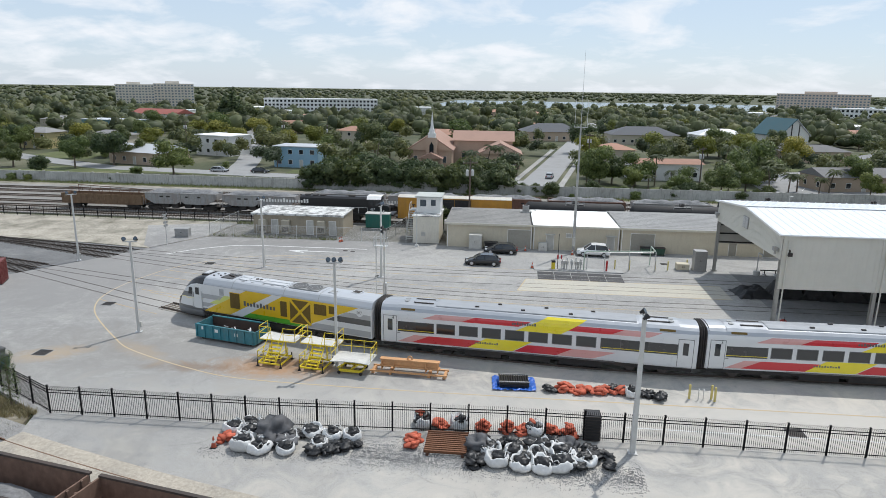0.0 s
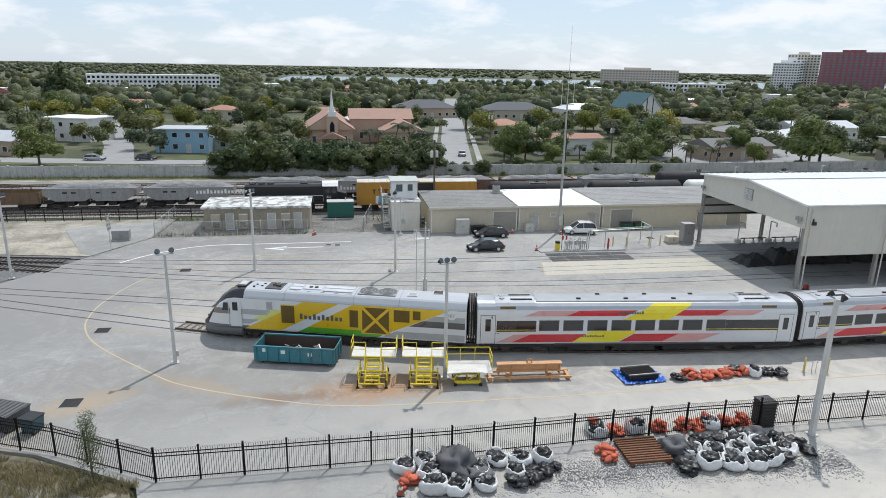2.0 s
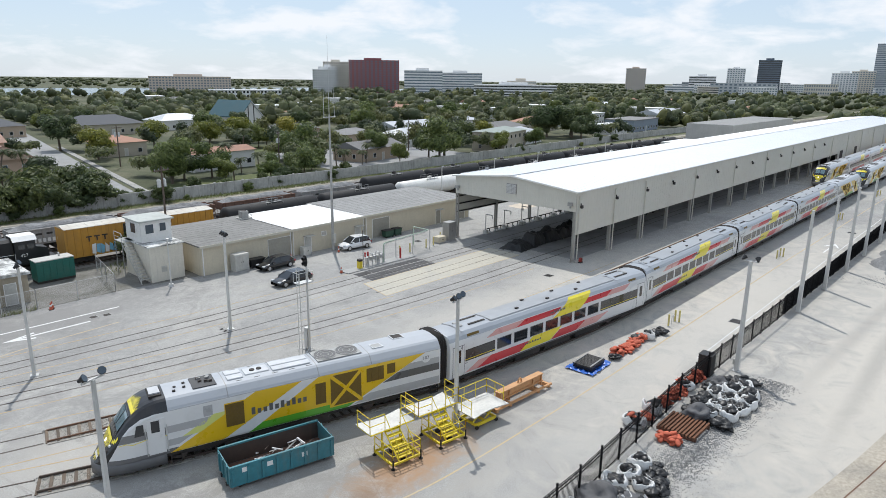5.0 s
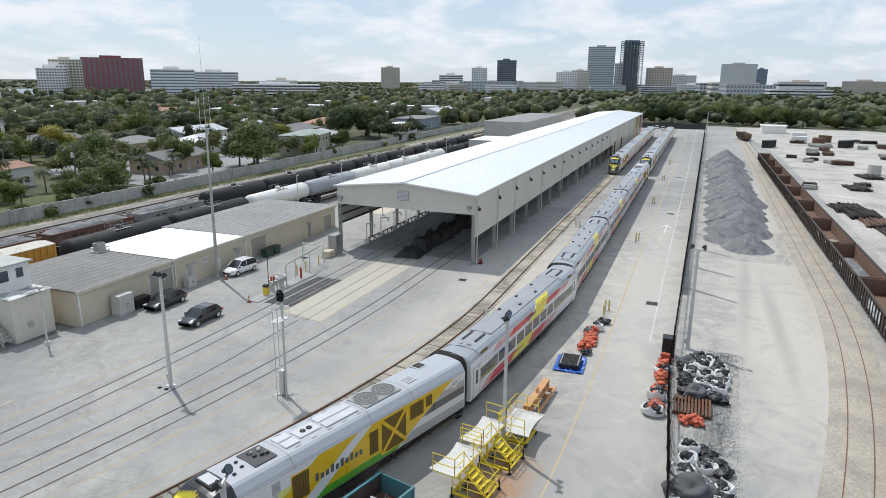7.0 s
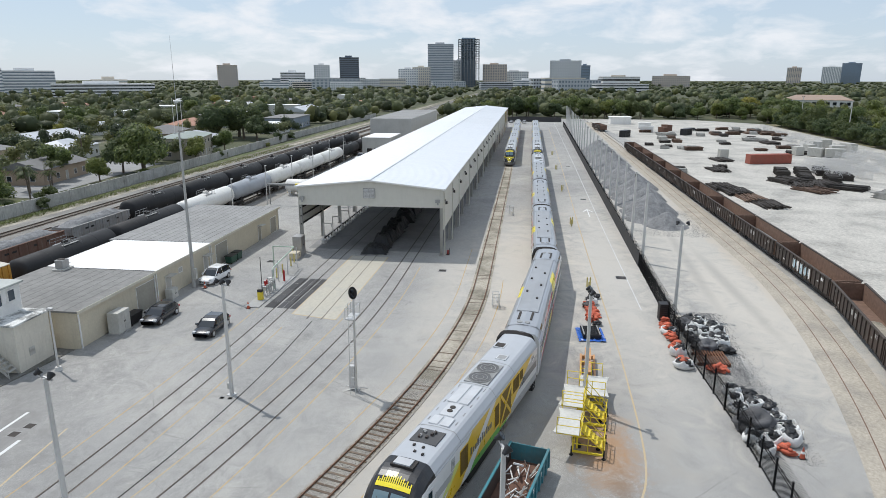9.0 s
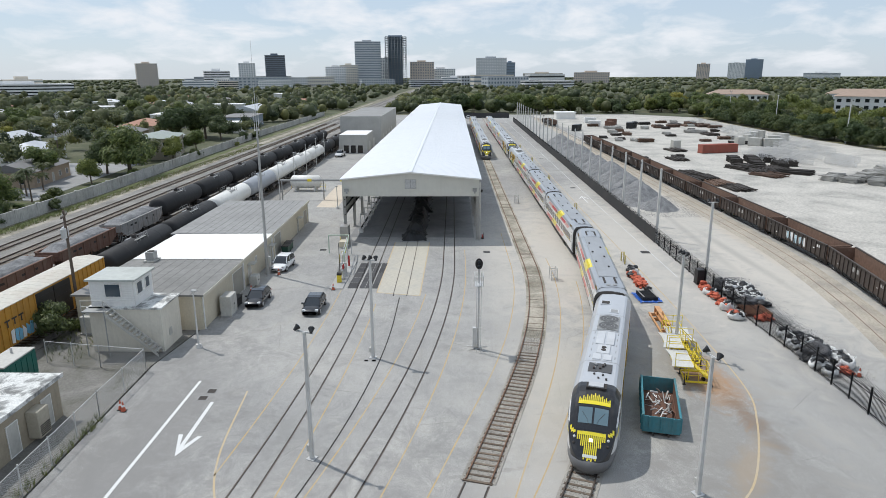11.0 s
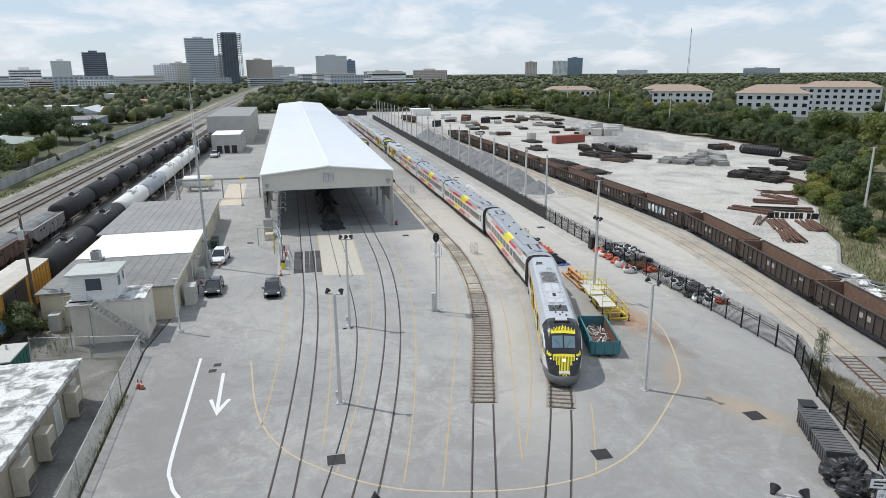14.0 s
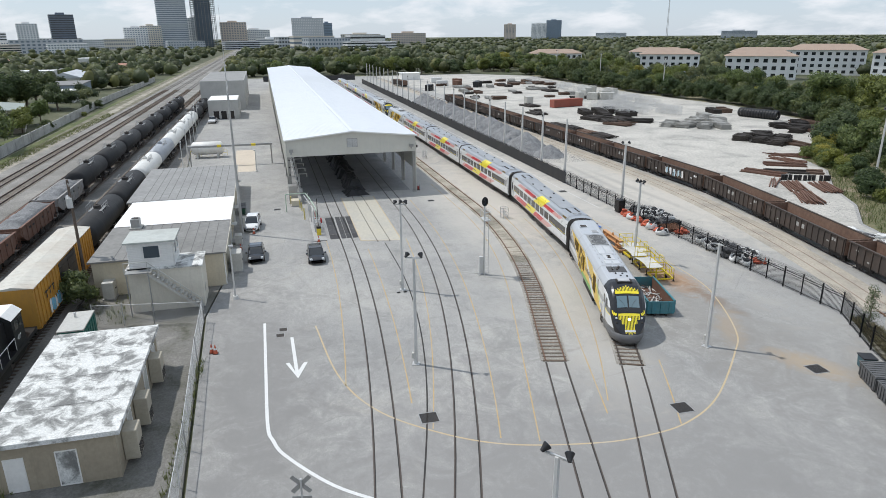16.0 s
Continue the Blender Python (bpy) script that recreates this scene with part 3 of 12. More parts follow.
def build_ground():
    disc_ground()
    # yard slab: west edge, then along the north service strip, round by the far end and the material yard
    bm = B()
    slab(bm, [(-60, 66.5), (-54.2, 75.5), (-50, 83), (-45.4, 91.0), (-17.5, 92.3), (-9.5, 91.4), (-9, 104), (40, 104.5), (40, 101), (130, 108), (330, 110),
              (330, -30), *reversed(EDGE), (-32.4, 31.6), (-31.3, 35.2),
              (-32.2, 37.8), (-38.6, 41.4), (-46.8, 44.0), (-60, 50)], -0.4, 0.0)
    setting("yard_pavement", bm, CONC, "pale stained concrete yard with rust marks and sawn joints", "pavement")
    bm = B()
    slab(bm, [(-150, 40), (-47, 43.8), (-38.8, 41.2), (-32.5, 37.6), (-31.6, 35.2), (-32.7, 31.6), (-33.7, 25.8), (-20, 18.6), (-20, 10), (-60, 10), (-150, 10)], -0.4, -0.05)
    setting("west_verge", bm, WEEDS, "weedy sand beside the fence with scattered dry grass", "verge")
    bm = B()
    slab(bm, [(-250, 50), (-60, 50.5), (-60.2, 66.3), (-54.4, 75.4), (-50.2, 83), (-60, 84.5), (-250, 100)], -0.4, -0.06)
    setting("west_ballast", bm, WESTBED, "grey crushed-stone bed under the yard leads", "ballast")
    bm = B()
    slab(bm, [(-250, 100.2), (-60, 84.7), (-50.2, 83.2), (-45.6, 91.2), (-45, 101.8), (-250, 101.8)], -0.4, -0.03)
    setting("sand_strip", bm, SAND, "bare pale sand strip with thin weeds", "sand")
    bm = B()
    slab(bm, [(-45.4, 91.2), (-17.6, 92.5), (-9.7, 91.6), (-9.2, 104), (-20, 104), (-44.8, 101.8)], -0.4, -0.04)
    setting("service_plot", bm, PLOT, "weedy gravel plot round the equipment hut", "plot")
    # main line bed
    bm = B()
    slab(bm, [(-400, 102), (-9, 104.2), (40, 104.7), (40, 101.2), (130, 108.2), (300, 110.0), (335, 119), (1400, 137), (1400, 154), (335, 139.4), (200, 136.6), (-400, 132)], -0.4, -0.08)
    setting("rail_bed", bm, FECBED, "brown-grey ballast bed of the main line", "rail bed")
    bm = B()
    slab(bm, [(-400, 132.2), (200, 136.8), (335, 139.6), (1400, 154.2), (1400, 157), (335, 148), (200, 145), (60, 140.5), (-400, 139)], -0.4, -0.1)
    setting("trackside_verge", bm, TRACKSIDE, "weedy sandy verge along the wall", "verge")
    bm = B()
    strip(bm, [(-400, 134.4), (0, 134.6), (60, 135.8), (200, 139.6), (500, 146)], 2.2, -0.2, -0.09)
    setting("dirt_road", bm, SAND, "pale sandy dirt road beside the tracks", "dirt road")
    bm = B()
    slab(bm, [(-51.7, 84.6), (-50.1, 83.3), (-45.7, 91.2), (-45.3, 100.8), (-50, 99.7), (-58.2, 97)], -0.4, -0.005)
    setting("crossing_pavement", bm, CONC, "concrete path across the sand to the fence", "pavement")
    bm = B()
    strip(bm, [(-400, 137.9), (0, 137.7), (60, 139.2), (200, 144.2), (500, 150.2)], 1.7, -0.2, -0.085)
    setting("wall_verge", bm, LAWN, "strip of weeds at the foot of the wall", "weeds")
    # scrub south of the yard
    bm = B()
    slab(bm, [(-30.4, 27.2), *[(x, y - 0.2) for x, y in EDGE[1:]], (330, -110), (40, -110), (-60, -20), (-60, 10)], -0.4, -0.07)
    setting("scrub_ground", bm, SCRUB, "rough sandy scrub ground", "scrub")


    bm = B()
    slab(bm, [(-14, 16.8), (24, 15.2), (70, 16.0), (180, 18.5), (325, 30), (325, -28), *[(x, y + 0.6) for x, y in EDGE[:1:-1]]], -0.02, 0.004)
    setting("material_yard", bm, patchy_mat("sandy_yard", [(0.3, (0.33, 0.32, 0.29)), (0.5, (0.53, 0.505, 0.455)), (0.75, (0.66, 0.63, 0.565))], (0.12, 2.0), 0.2), "pale sandy hardstanding strewn with materials", "yard")


build_ground()


# ---------------------------------------------------------------- rails and ties
def rails(name, track, x0, x1, label, z=0.0, embedded=True, step=3.0, steel=None):
    t = thing(name, label, "railway track", kind="structure")
    pts = track.pts(x0, x1, step)
    for d in (-0.7525, 0.7525):
        bm = B()
        strip(bm, offset(pts, d), 0.075, z - 0.16, z + (0.012 if embedded else 0.0))
        part("rail", bm, steel or RAIL, t)
        if embedded:
            bm = B()
            strip(bm, offset(pts, d * 0.915), 0.075, -0.1, 0.004)
            part("flange_groove", bm, UNDER, t)
    return t


def tie_mesh():
    bm = B()
    box(bm, -0.09, 0.09, -0.9, 0.9, -0.1, 0.06)
    bmesh.ops.bevel(bm, geom=bm.edges[:], offset=0.012, segments=1, affect="EDGES")
    return finish("tie", bm, TIE)


TIE_ME = tie_mesh()


def ties(parent, track, x0, x1, z, step=0.56, limit=300):
    n = int(abs(x1 - x0) / step)
    for i in range(min(n, limit)):
        x = x0 + step * i * (1 if x1 > x0 else -1)
        shared("tie", TIE_ME, parent, x, track.y(x) + random.uniform(-0.04, 0.04), z + random.uniform(-0.015, 0.01) - (random.choice((0.03, 0.045, 0.06, 0.075, 0.1)) if x > -14 else 0), track.yaw(x) + random.uniform(-1.2, 1.2))
    return x0 + step * limit * (1 if x1 > x0 else -1)


def tie_bed(name, track, x0, x1, label, material=TROUGH):
    """An open trough of ballast in the concrete, with ties and rails on it."""
    bm = B()
    strip(bm, track.pts(x0, x1, 2.0), 2.15, -0.05, 0.045)
    setting(name, bm, material, label, "ballast")


def joined_ties(parent, track, x0, x1, z, step=0.6, wood=None):
    """Ties that lie too far off to pick apart, as one mesh."""
    verts, faces = [], []
    n = int(abs(x1 - x0) / step)
    for i in range(n):
        x = x0 + step * i * (1 if x1 > x0 else -1)
        m = pose(x, track.y(x) + random.uniform(-0.04, 0.04), z, 0, 0, track.yaw(x) + random.uniform(-1.2, 1.2))
        e = len(verts)
        for zz in (-0.1, 0.06):
            for a, b in ((-0.115, -1.25), (0.115, -1.25), (0.115, 1.25), (-0.115, 1.25)):
                verts.append(tuple(m @ Vector((a, b, zz))))
        faces += [(e + 4, e + 5, e + 6, e + 7)] + [(e + k, e + (k + 1) % 4, e + 4 + (k + 1) % 4, e + 4 + k) for k in range(4)]
    me = bpy.data.meshes.new("ties")
    me.from_pydata(verts, [], faces)
    me.materials.append(wood or TIEK)
    ob = new("tie_row", me)
    ob.parent = parent
    ob["kind"] = "stuff"


tie_bed("tie_trough_ballast", T4, -33.0, -11, "dirty ballast trough let into the concrete")
tie_bed("sandy_trough", T4, -10.99, 118, "sandy ballast trough let into the concrete", SAND)
tie_bed("train_trough_ballast", T5, -35.0, 300, "dark ballast trough under the standing train")
r1 = rails("shed_track", T1, -52, 255, "flush rails set in the yard concrete")
r3 = rails("shed_track", T3, -52, 255, "flush rails set in the yard concrete, curving")
r4a = rails("siding_track", T4, -58, -33.2, "flush rails set in the yard concrete")
r4 = rails("siding_track", T4, -33, 240, "rusty rails on weathered wooden ties", 0.16, False, 3.0, RAILR)
r5a = rails("train_track", T5, -58, -35.2, "flush rails set in the yard concrete")
r5 = rails("train_track", T5, -35, 300, "rails on wooden ties under the passenger train", 0.2, False)
ties(r4, T4, -33, 118, 0.02, 0.58, 265)
ties(r5, T5, -35, 0, 0.02, 0.58, 70)
r2 = thing("drain_channel", "long narrow drain slot in the concrete", "drain", kind="structure")
bm = B()
strip(bm, T2.pts(-60, 0, 2.0), 0.11, -0.1, 0.006)
part("slot", bm, UNDER, r2)
rails("pad_track", T2, 0.5, 255, "flush rails through the yellow pad into the shed")
for trk, xa, xb in ((T1, -140, -52), (T3, -140, -52), (T4, -140, -58), (T5, -140, -58)):
    rr = rails("lead_track", trk, xa, xb, "dark rails on ties in grey ballast", 0.12, False)
    joined_ties(rr, trk, xb - 0.3, xa, -0.06, 0.6)


# main line
class Line(Track):
    def __init__(self, y0, slope):
        self.y0, self.slope = y0, slope

    def y(self, x):
        return self.y0 + self.slope * x


MAIN = [Line(106.6, 0.012), Line(111.0, 0.014), Line(115.4, 0.012), Line(121.2, 0.014), Line(126.6, 0.014), Line(131.0, 0.0155)]
for i, ln in enumerate(MAIN):
    rr = rails("main_track", ln, -380, 900, "rusty main line rails on ties in brown ballast", 0.12, False, 60)
    joined_ties(rr, ln, -160, 260, -0.11, 0.62, TIE)

g = rails("gondola_track", GON, -75, 330, "rails under the gondola cars", 0.1, False)
sp = rails("spur_track", SPUR, -31.8, 300, "flush rails in sandy concrete beside the fence", 0.0, True, 3.0, RAILR)
bm = B()
strip(bm, SPUR.pts(-31.8, 300, 2.0), 3.9, -0.02, 0.0045)
setting("sandy_track_strip", bm, patchy_mat("packed_tan_sand", [(0.3, (0.36, 0.33, 0.28)), (0.5, (0.47, 0.42, 0.345)), (0.72, (0.55, 0.49, 0.4))], (0.3, 4.0), 0.3), "strip of packed tan sand round the sunken rails", "sand")
sp2 = rails("spur_track", SPUR, -110, -31.8, "rusty rails on ties in ballast", 0.1, False, 3.0, RAILR)
ties(sp2, SPUR, -32.2, -60, -0.05, 0.6, 40)
joined_ties(sp2, SPUR, -56.4, -110, -0.05, 0.6)
bm = B()
strip(bm, SPUR.pts(-112, -31.6, 2.0), 5.2, -0.3, -0.03)
setting("spur_ballast", bm, BALLAST, "grey ballast shoulder outside the fence", "ballast")


def ballast_stones(name, track, x0, x1, half, n, seed, z):
    """Loose stones between the ties."""
    rnd = random.Random(seed)
    verts, faces = [], []
    for _ in range(n):
        x, d = rnd.uniform(x0, x1), rnd.uniform(-half, half)
        y = track.y(x) + d
        s = rnd.uniform(0.025, 0.06)
        a = rnd.uniform(0, 6.28)
        e = len(verts)
        for k in range(3):
            verts.append((x + s * math.cos(a + k * 2.1), y + s * math.sin(a + k * 2.1), z - 0.01))
        verts.append((x + rnd.uniform(-s, s) * 0.4, y + rnd.uniform(-s, s) * 0.4, z + s * rnd.uniform(0.5, 0.9)))
        faces += [(e, e + 1, e + 3), (e + 1, e + 2, e + 3), (e + 2, e, e + 3)]
    me = bpy.data.meshes.new(name)
    me.from_pydata(verts, [], faces)
    me.materials.append(STONE)
    tagged(new(name, me), "loose grey and white ballast stones between ties", "ballast", kind="stuff")


STONE = leaf_mat("ballast_stone", (0.16, 0.155, 0.15), (0.62, 0.6, 0.56))
ballast_stones("ballast_stones", T4, -33, -9, 1.0, 6000, 61, 0.045)
ballast_stones("ballast_stones", T5, -35, -24, 1.0, 2600, 62, 0.045)
ballast_stones("ballast_stones", SPUR, -58, -31.8, 2.5, 9000, 63, -0.03)


# ---------------------------------------------------------------- painted lines, drains
def line_paint(name, pts, width, material, label):
    bm = B()
    strip(bm, pts, width, -0.01, 0.005)
    setting(name, bm, material, label, "road marking")


def arc(pts, n=8):
    """A smooth run through a few points."""
    out = []
    p = [Vector(q) for q in pts]
    p = [2 * p[0] - p[1]] + p + [2 * p[-1] - p[-2]]
    for i in range(1, len(p) - 2):
        for k in range(n):
            t = k / n
            a, b, c, d = p[i - 1], p[i], p[i + 1], p[i + 2]
            q = 0.5 * ((2 * b) + (c - a) * t + (2 * a - 5 * b + 4 * c - d) * t * t + (3 * b - a - 3 * c + d) * t ** 3)
            out.append((q.x, q.y))
    out.append(tuple(p[-2]))
    return out


line_paint("loop_line", arc([(-21.9, 83.0), (-31.0, 81.9), (-36.3, 79.9), (-39.9, 76.5), (-42.2, 72.7), (-43.4, 67.6), (-43.5, 64.1), (-42.8, 60.7), (-40.5, 56.9), (-35.3, 51.7), (-32.0, 49.1), (-25.5, 46.3), (-20.0, 45.0), (-8.5, 44.8), (0, 44.9)]), 0.125, YLINE, "faded yellow line looping round the track ends")
line_paint("lane_line", [(0, 44.9), (24, 45.45), (46, 45.9), (120, 47.0), (260, 49.8)], 0.14, YLINE, "faded yellow line along the train")
line_paint("white_lane_line", [(8, 41.45), (48, 42.3), (126, 43.6), (300, 47.0)], 0.11, WLINE2, "white edge line along the fence lane")
line_paint("white_edge_line", arc([(-20.3, 87.25), (-29, 87.05), (-36.4, 86.85), (-38.3, 86.5), (-40.1, 85.75), (-43.5, 83.2), (-46, 80.1)]), 0.22, WLINE, "white edge line bending round the corner")
for tr, dd, xa, xb in ((T3, 2.1, -40, 1), (T3, -2.1, -41, 20), (T4, 2.4, -43, 30), (T4, -2.4, -40, 16), (T1, 2.4, -33, 12), (T1, -2.0, -36, -2), (T5, 2.2, -40, 6), (T5, -2.2, -42, -34)):
    line_paint("clearance_line", offset(tr.pts(xa, xb), dd), 0.085, YLINE2, "worn yellow clearance line beside the rails")
bm = B()
slab(bm, [(-23.7, 84.9), (-23.7, 85.15), (-29.6, 84.95), (-28.2, 85.3), (-28.2, 85.6), (-30.8, 84.75), (-28.4, 83.95), (-28.4, 84.25), (-29.6, 84.68)], -0.01, 0.005)
setting("white_arrow", bm, WLINE, "white direction arrow painted on the concrete", "road marking")
bm = B()
slab(bm, [(54.5, 43.62), (54.5, 43.8), (60.2, 43.86), (58.6, 44.5), (58.6, 44.75), (61.2, 43.78), (58.6, 42.75), (58.6, 43.0), (60.2, 43.68)], -0.01, 0.005)
setting("white_arrow", bm, WLINE, "small white arrow painted beside the lane", "road marking")
# wash pad with yellow apron
bm = B()
slab(bm, [(0.6, 71.4), (1.6, 76.2), (24.0, 76.5), (24.0, 71.6)], -0.01, 0.0045)
setting("yellow_pad", bm, mat("ochre_pad", (0.47, 0.44, 0.365), 0.9, 0, 3, 0.6, 0.15, 0.1, dirt=(0.36, 0.355, 0.34)), "faded ochre concrete pad round the middle track", "pad")
for a, b in (((0.6, 71.4), (24, 71.6)), ((1.6, 76.2), (24, 76.5)), ((0.6, 71.4), (1.6, 76.2))):
    line_paint("pad_line", [a, b], 0.14, YLINE, "yellow border line of the wash pad")
# grated pit
pit = thing("drip_pit", "dark steel grating over a drip pit beside the fuel stand", "grating", kind="structure")
for ya, yb in ((76.35, 77.0), (77.12, 77.75), (77.8, 78.4), (78.62, 79.75)):
    for i in range(5):
        bm = B()
        x = 3.0 + i * 2.05
        box(bm, x, x + 1.97, ya, yb, -0.02, 0.012)
        part("grate_panel", bm, mat("grate_steel", (0.075, 0.075, 0.078), 0.7, 0.2, 6, 0.3, per=0.45), pit)


def drain(x, y, s=1.15, rz=0.0):
    t = thing("storm_drain", "square black iron drain grate set in concrete", "drain", pose(x, y, 0, 0, 0, rz), "storm drains")
    bm = B()
    for a, b, c, d in ((-s / 2, s / 2, -s / 2, -s / 2 + 0.06), (-s / 2, s / 2, s / 2 - 0.06, s / 2), (-s / 2, -s / 2 + 0.06, -s / 2 + 0.06, s / 2 - 0.06), (s / 2 - 0.06, s / 2, -s / 2 + 0.06, s / 2 - 0.06)):
        box(bm, a, b, c, d, -0.05, 0.014)
    part("rim", bm, STEELG, t)
    bm = B()
    n = 12
    for i in range(n):
        y0 = -s / 2 + 0.07 + (s - 0.14) * i / n
        box(bm, -s / 2 + 0.06, s / 2 - 0.06, y0, y0 + 0.05, -0.05, 0.012)
    tagged(part("grate", bm, UNDER, t), kind="stuff")
    bm = B()
    box(bm, -s / 2 + 0.06, s / 2 - 0.06, -s / 2 + 0.06, s / 2 - 0.06, -0.06, 0.006)
    part("sump", bm, BLACK, t)


for dx, dy, ss in ((-41.2, 60.1, 1.25), (-39.0, 47.5, 1.3), (-38.2, 76.65, 1.25), (19.2, 42.3, 1.25), (18.9, 63.6, 1.0), (71, 43.9, 1.2), (120, 45.2, 1.2), (-22.0, 85.7, 0.75), (-23.1, 85.95, 0.75), (19.6, 86.0, 1.0), (-16.2, 74.1, 0.45), (-16.2, 74.75, 0.45)):
    drain(dx, dy, ss)


# ---------------------------------------------------------------- boundary wall
def boundary_wall():
    t = thing("boundary_wall", "long mould-streaked grey concrete panel wall with posts", "wall", kind="structure")
    pts = [(-210 + i * 6.0) for i in range(90)]

    def wy(x):
        return 139.5 if x < 0 else 139.5 + min(x, 60) * 0.02 + max(0, x - 60) * 0.055 if x < 200 else 148.4 + (x - 200) * 0.02
    bm = B()
    box(bm, 0, 5.74, -0.07, 0.07, -0.3, 2.0)
    box(bm, 0, 5.74, -0.11, 0.11, 1.92, 2.06)
    panel = finish("panel", bm, WALLC)
    bm = B()
    box(bm, -0.16, 0.16, -0.16, 0.16, -0.3, 2.16)
    box(bm, -0.19, 0.19, -0.19, 0.19, 2.16, 2.22)
    post = finish("post", bm, WALLC)
    for x in pts:
        y, y1 = wy(x), wy(x + 6)
        a = math.degrees(math.atan2(y1 - y, 6))
        shared("post", post, t, x, y, 0, a)
        shared("panel", panel, t, x + 0.13, y, 0, a)


boundary_wall()


# ---------------------------------------------------------------- the long shed
def shed():
    x0, x1 = 25.6, 259.5
    w, eave, ridge, gbot, sbot = 19.4, 9.0, 9.95, 6.45, 3.55
    t = thing("train_shed", "long open-sided shed with white metal roof and beige panel walls", "shed", Matrix.Translation((x0, 64.6, 0)) @ Matrix.Rotation(math.atan(S), 4, "Z"))
    L = x1 - x0
    # roof in two slopes with standing ribs
    for side in (0, 1):
        bm = B()
        ya, yb = (-0.35, w / 2) if side == 0 else (w + 0.35, w / 2)
        n = 260
        rows = []
        za = eave - 0.03
        for i in range(2):
            x = -0.5 if i == 0 else L + 0.4
            rows.append([bm.verts.new((x, ya, za)), bm.verts.new((x, yb, ridge)), bm.verts.new((x, yb, ridge - 0.12)), bm.verts.new((x, ya, za - 0.12))])
        for k in range(4):
            bm.faces.new((rows[0][k], rows[0][(k + 1) % 4], rows[1][(k + 1) % 4], rows[1][k]))
        bm.faces.new(rows[0])
        bm.faces.new(rows[1][::-1])
        roof = part("roof", bm, ROOFW, t, "bright white ribbed metal roof")
        bm = B()
        for i in range(n):
            x = -0.4 + (L + 0.7) * i / n
            v = [bm.verts.new(p) for p in ((x, ya, za + 0.002), (x + 0.05, ya, za + 0.045), (x + 0.1, ya, za + 0.002), (x, yb, ridge + 0.002), (x + 0.05, yb, ridge + 0.045), (x + 0.1, yb, ridge + 0.002))]
            bm.faces.new((v[0], v[1], v[4], v[3]))
            bm.faces.new((v[1], v[2], v[5], v[4]))
        rb = part("roof_rib", bm, ROOFW, roof)
        rb["kind"] = "stuff"
    bm = B()
    plate(bm, [(-0.5, ridge + 0.05), (L + 0.4, ridge + 0.05), (L + 0.4, ridge + 0.09), (-0.5, ridge + 0.09)], w / 2 - 0.25, w / 2 + 0.25)
    part("ridge_cap", bm, ROOFW, t)
    # gables
    for gx, nm in ((-0.12, "gable"), (L, "gable")):
        bm = B()
        pr = [(0, gbot), (w, gbot), (w, eave - 0.16), (w / 2, ridge - 0.14), (0, eave - 0.16)]
        lo = [bm.verts.new((gx, y, z)) for y, z in pr]
        hi = [bm.verts.new((gx + 0.12, y, z)) for y, z in pr]
        bm.faces.new(lo[::-1])
        bm.faces.new(hi)
        for i in range(5):
            bm.faces.new((lo[i], lo[(i + 1) % 5], hi[(i + 1) % 5], hi[i]))
        gb = part(nm, bm, BEIGE, t, "beige ribbed panel gable")
        bm = B()
        for i in range(1, 68):
            y = w * i / 68
            top = eave - 0.2 + (ridge - eave) * (1 - abs(y - w / 2) / (w / 2))
            box(bm, gx - 0.012, gx, y - 0.03, y + 0.03, gbot + 0.02, top)
        rb = part("panel_rib", bm, BEIGE, gb)
        rb["kind"] = "stuff"
    # gable louvre
    bm = B()
    lx = -0.2
    box(bm, lx - 0.02, lx + 0.05, w / 2 - 0.8, w / 2 + 0.8, 7.55, 8.85)
    lv = part("louvre", bm, STEELG, t, "grey louvred vent in the gable")
    for k in range(2):
        for i in range(7):
            bm = B()
            box(bm, lx - 0.06, lx - 0.02, w / 2 - 0.74 + k * 0.78, w / 2 - 0.04 + k * 0.78, 7.62 + i * 0.17, 7.75 + i * 0.17)
            part("slat", bm, GALV, lv)
    # eave trim
    for gx in (-0.5,):
        for s in (0, 1):
            bm = B()
            ya, yb = (-0.35, w / 2) if s == 0 else (w + 0.35, w / 2)
            v = [bm.verts.new(p) for p in ((gx - 0.03, ya, eave - 0.18), (gx - 0.03, yb, ridge - 0.15), (gx - 0.03, yb, ridge + 0.04), (gx - 0.03, ya, eave + 0.01), (gx, ya, eave - 0.18), (gx, yb, ridge - 0.15), (gx, yb, ridge + 0.04), (gx, ya, eave + 0.01))]
            for f in ((0, 1, 2, 3), (7, 6, 5, 4), (0, 4, 5, 1), (3, 2, 6, 7), (0, 3, 7, 4)):
                bm.faces.new([v[i] for i in f])
            part("rake_trim", bm, WHITE, t)
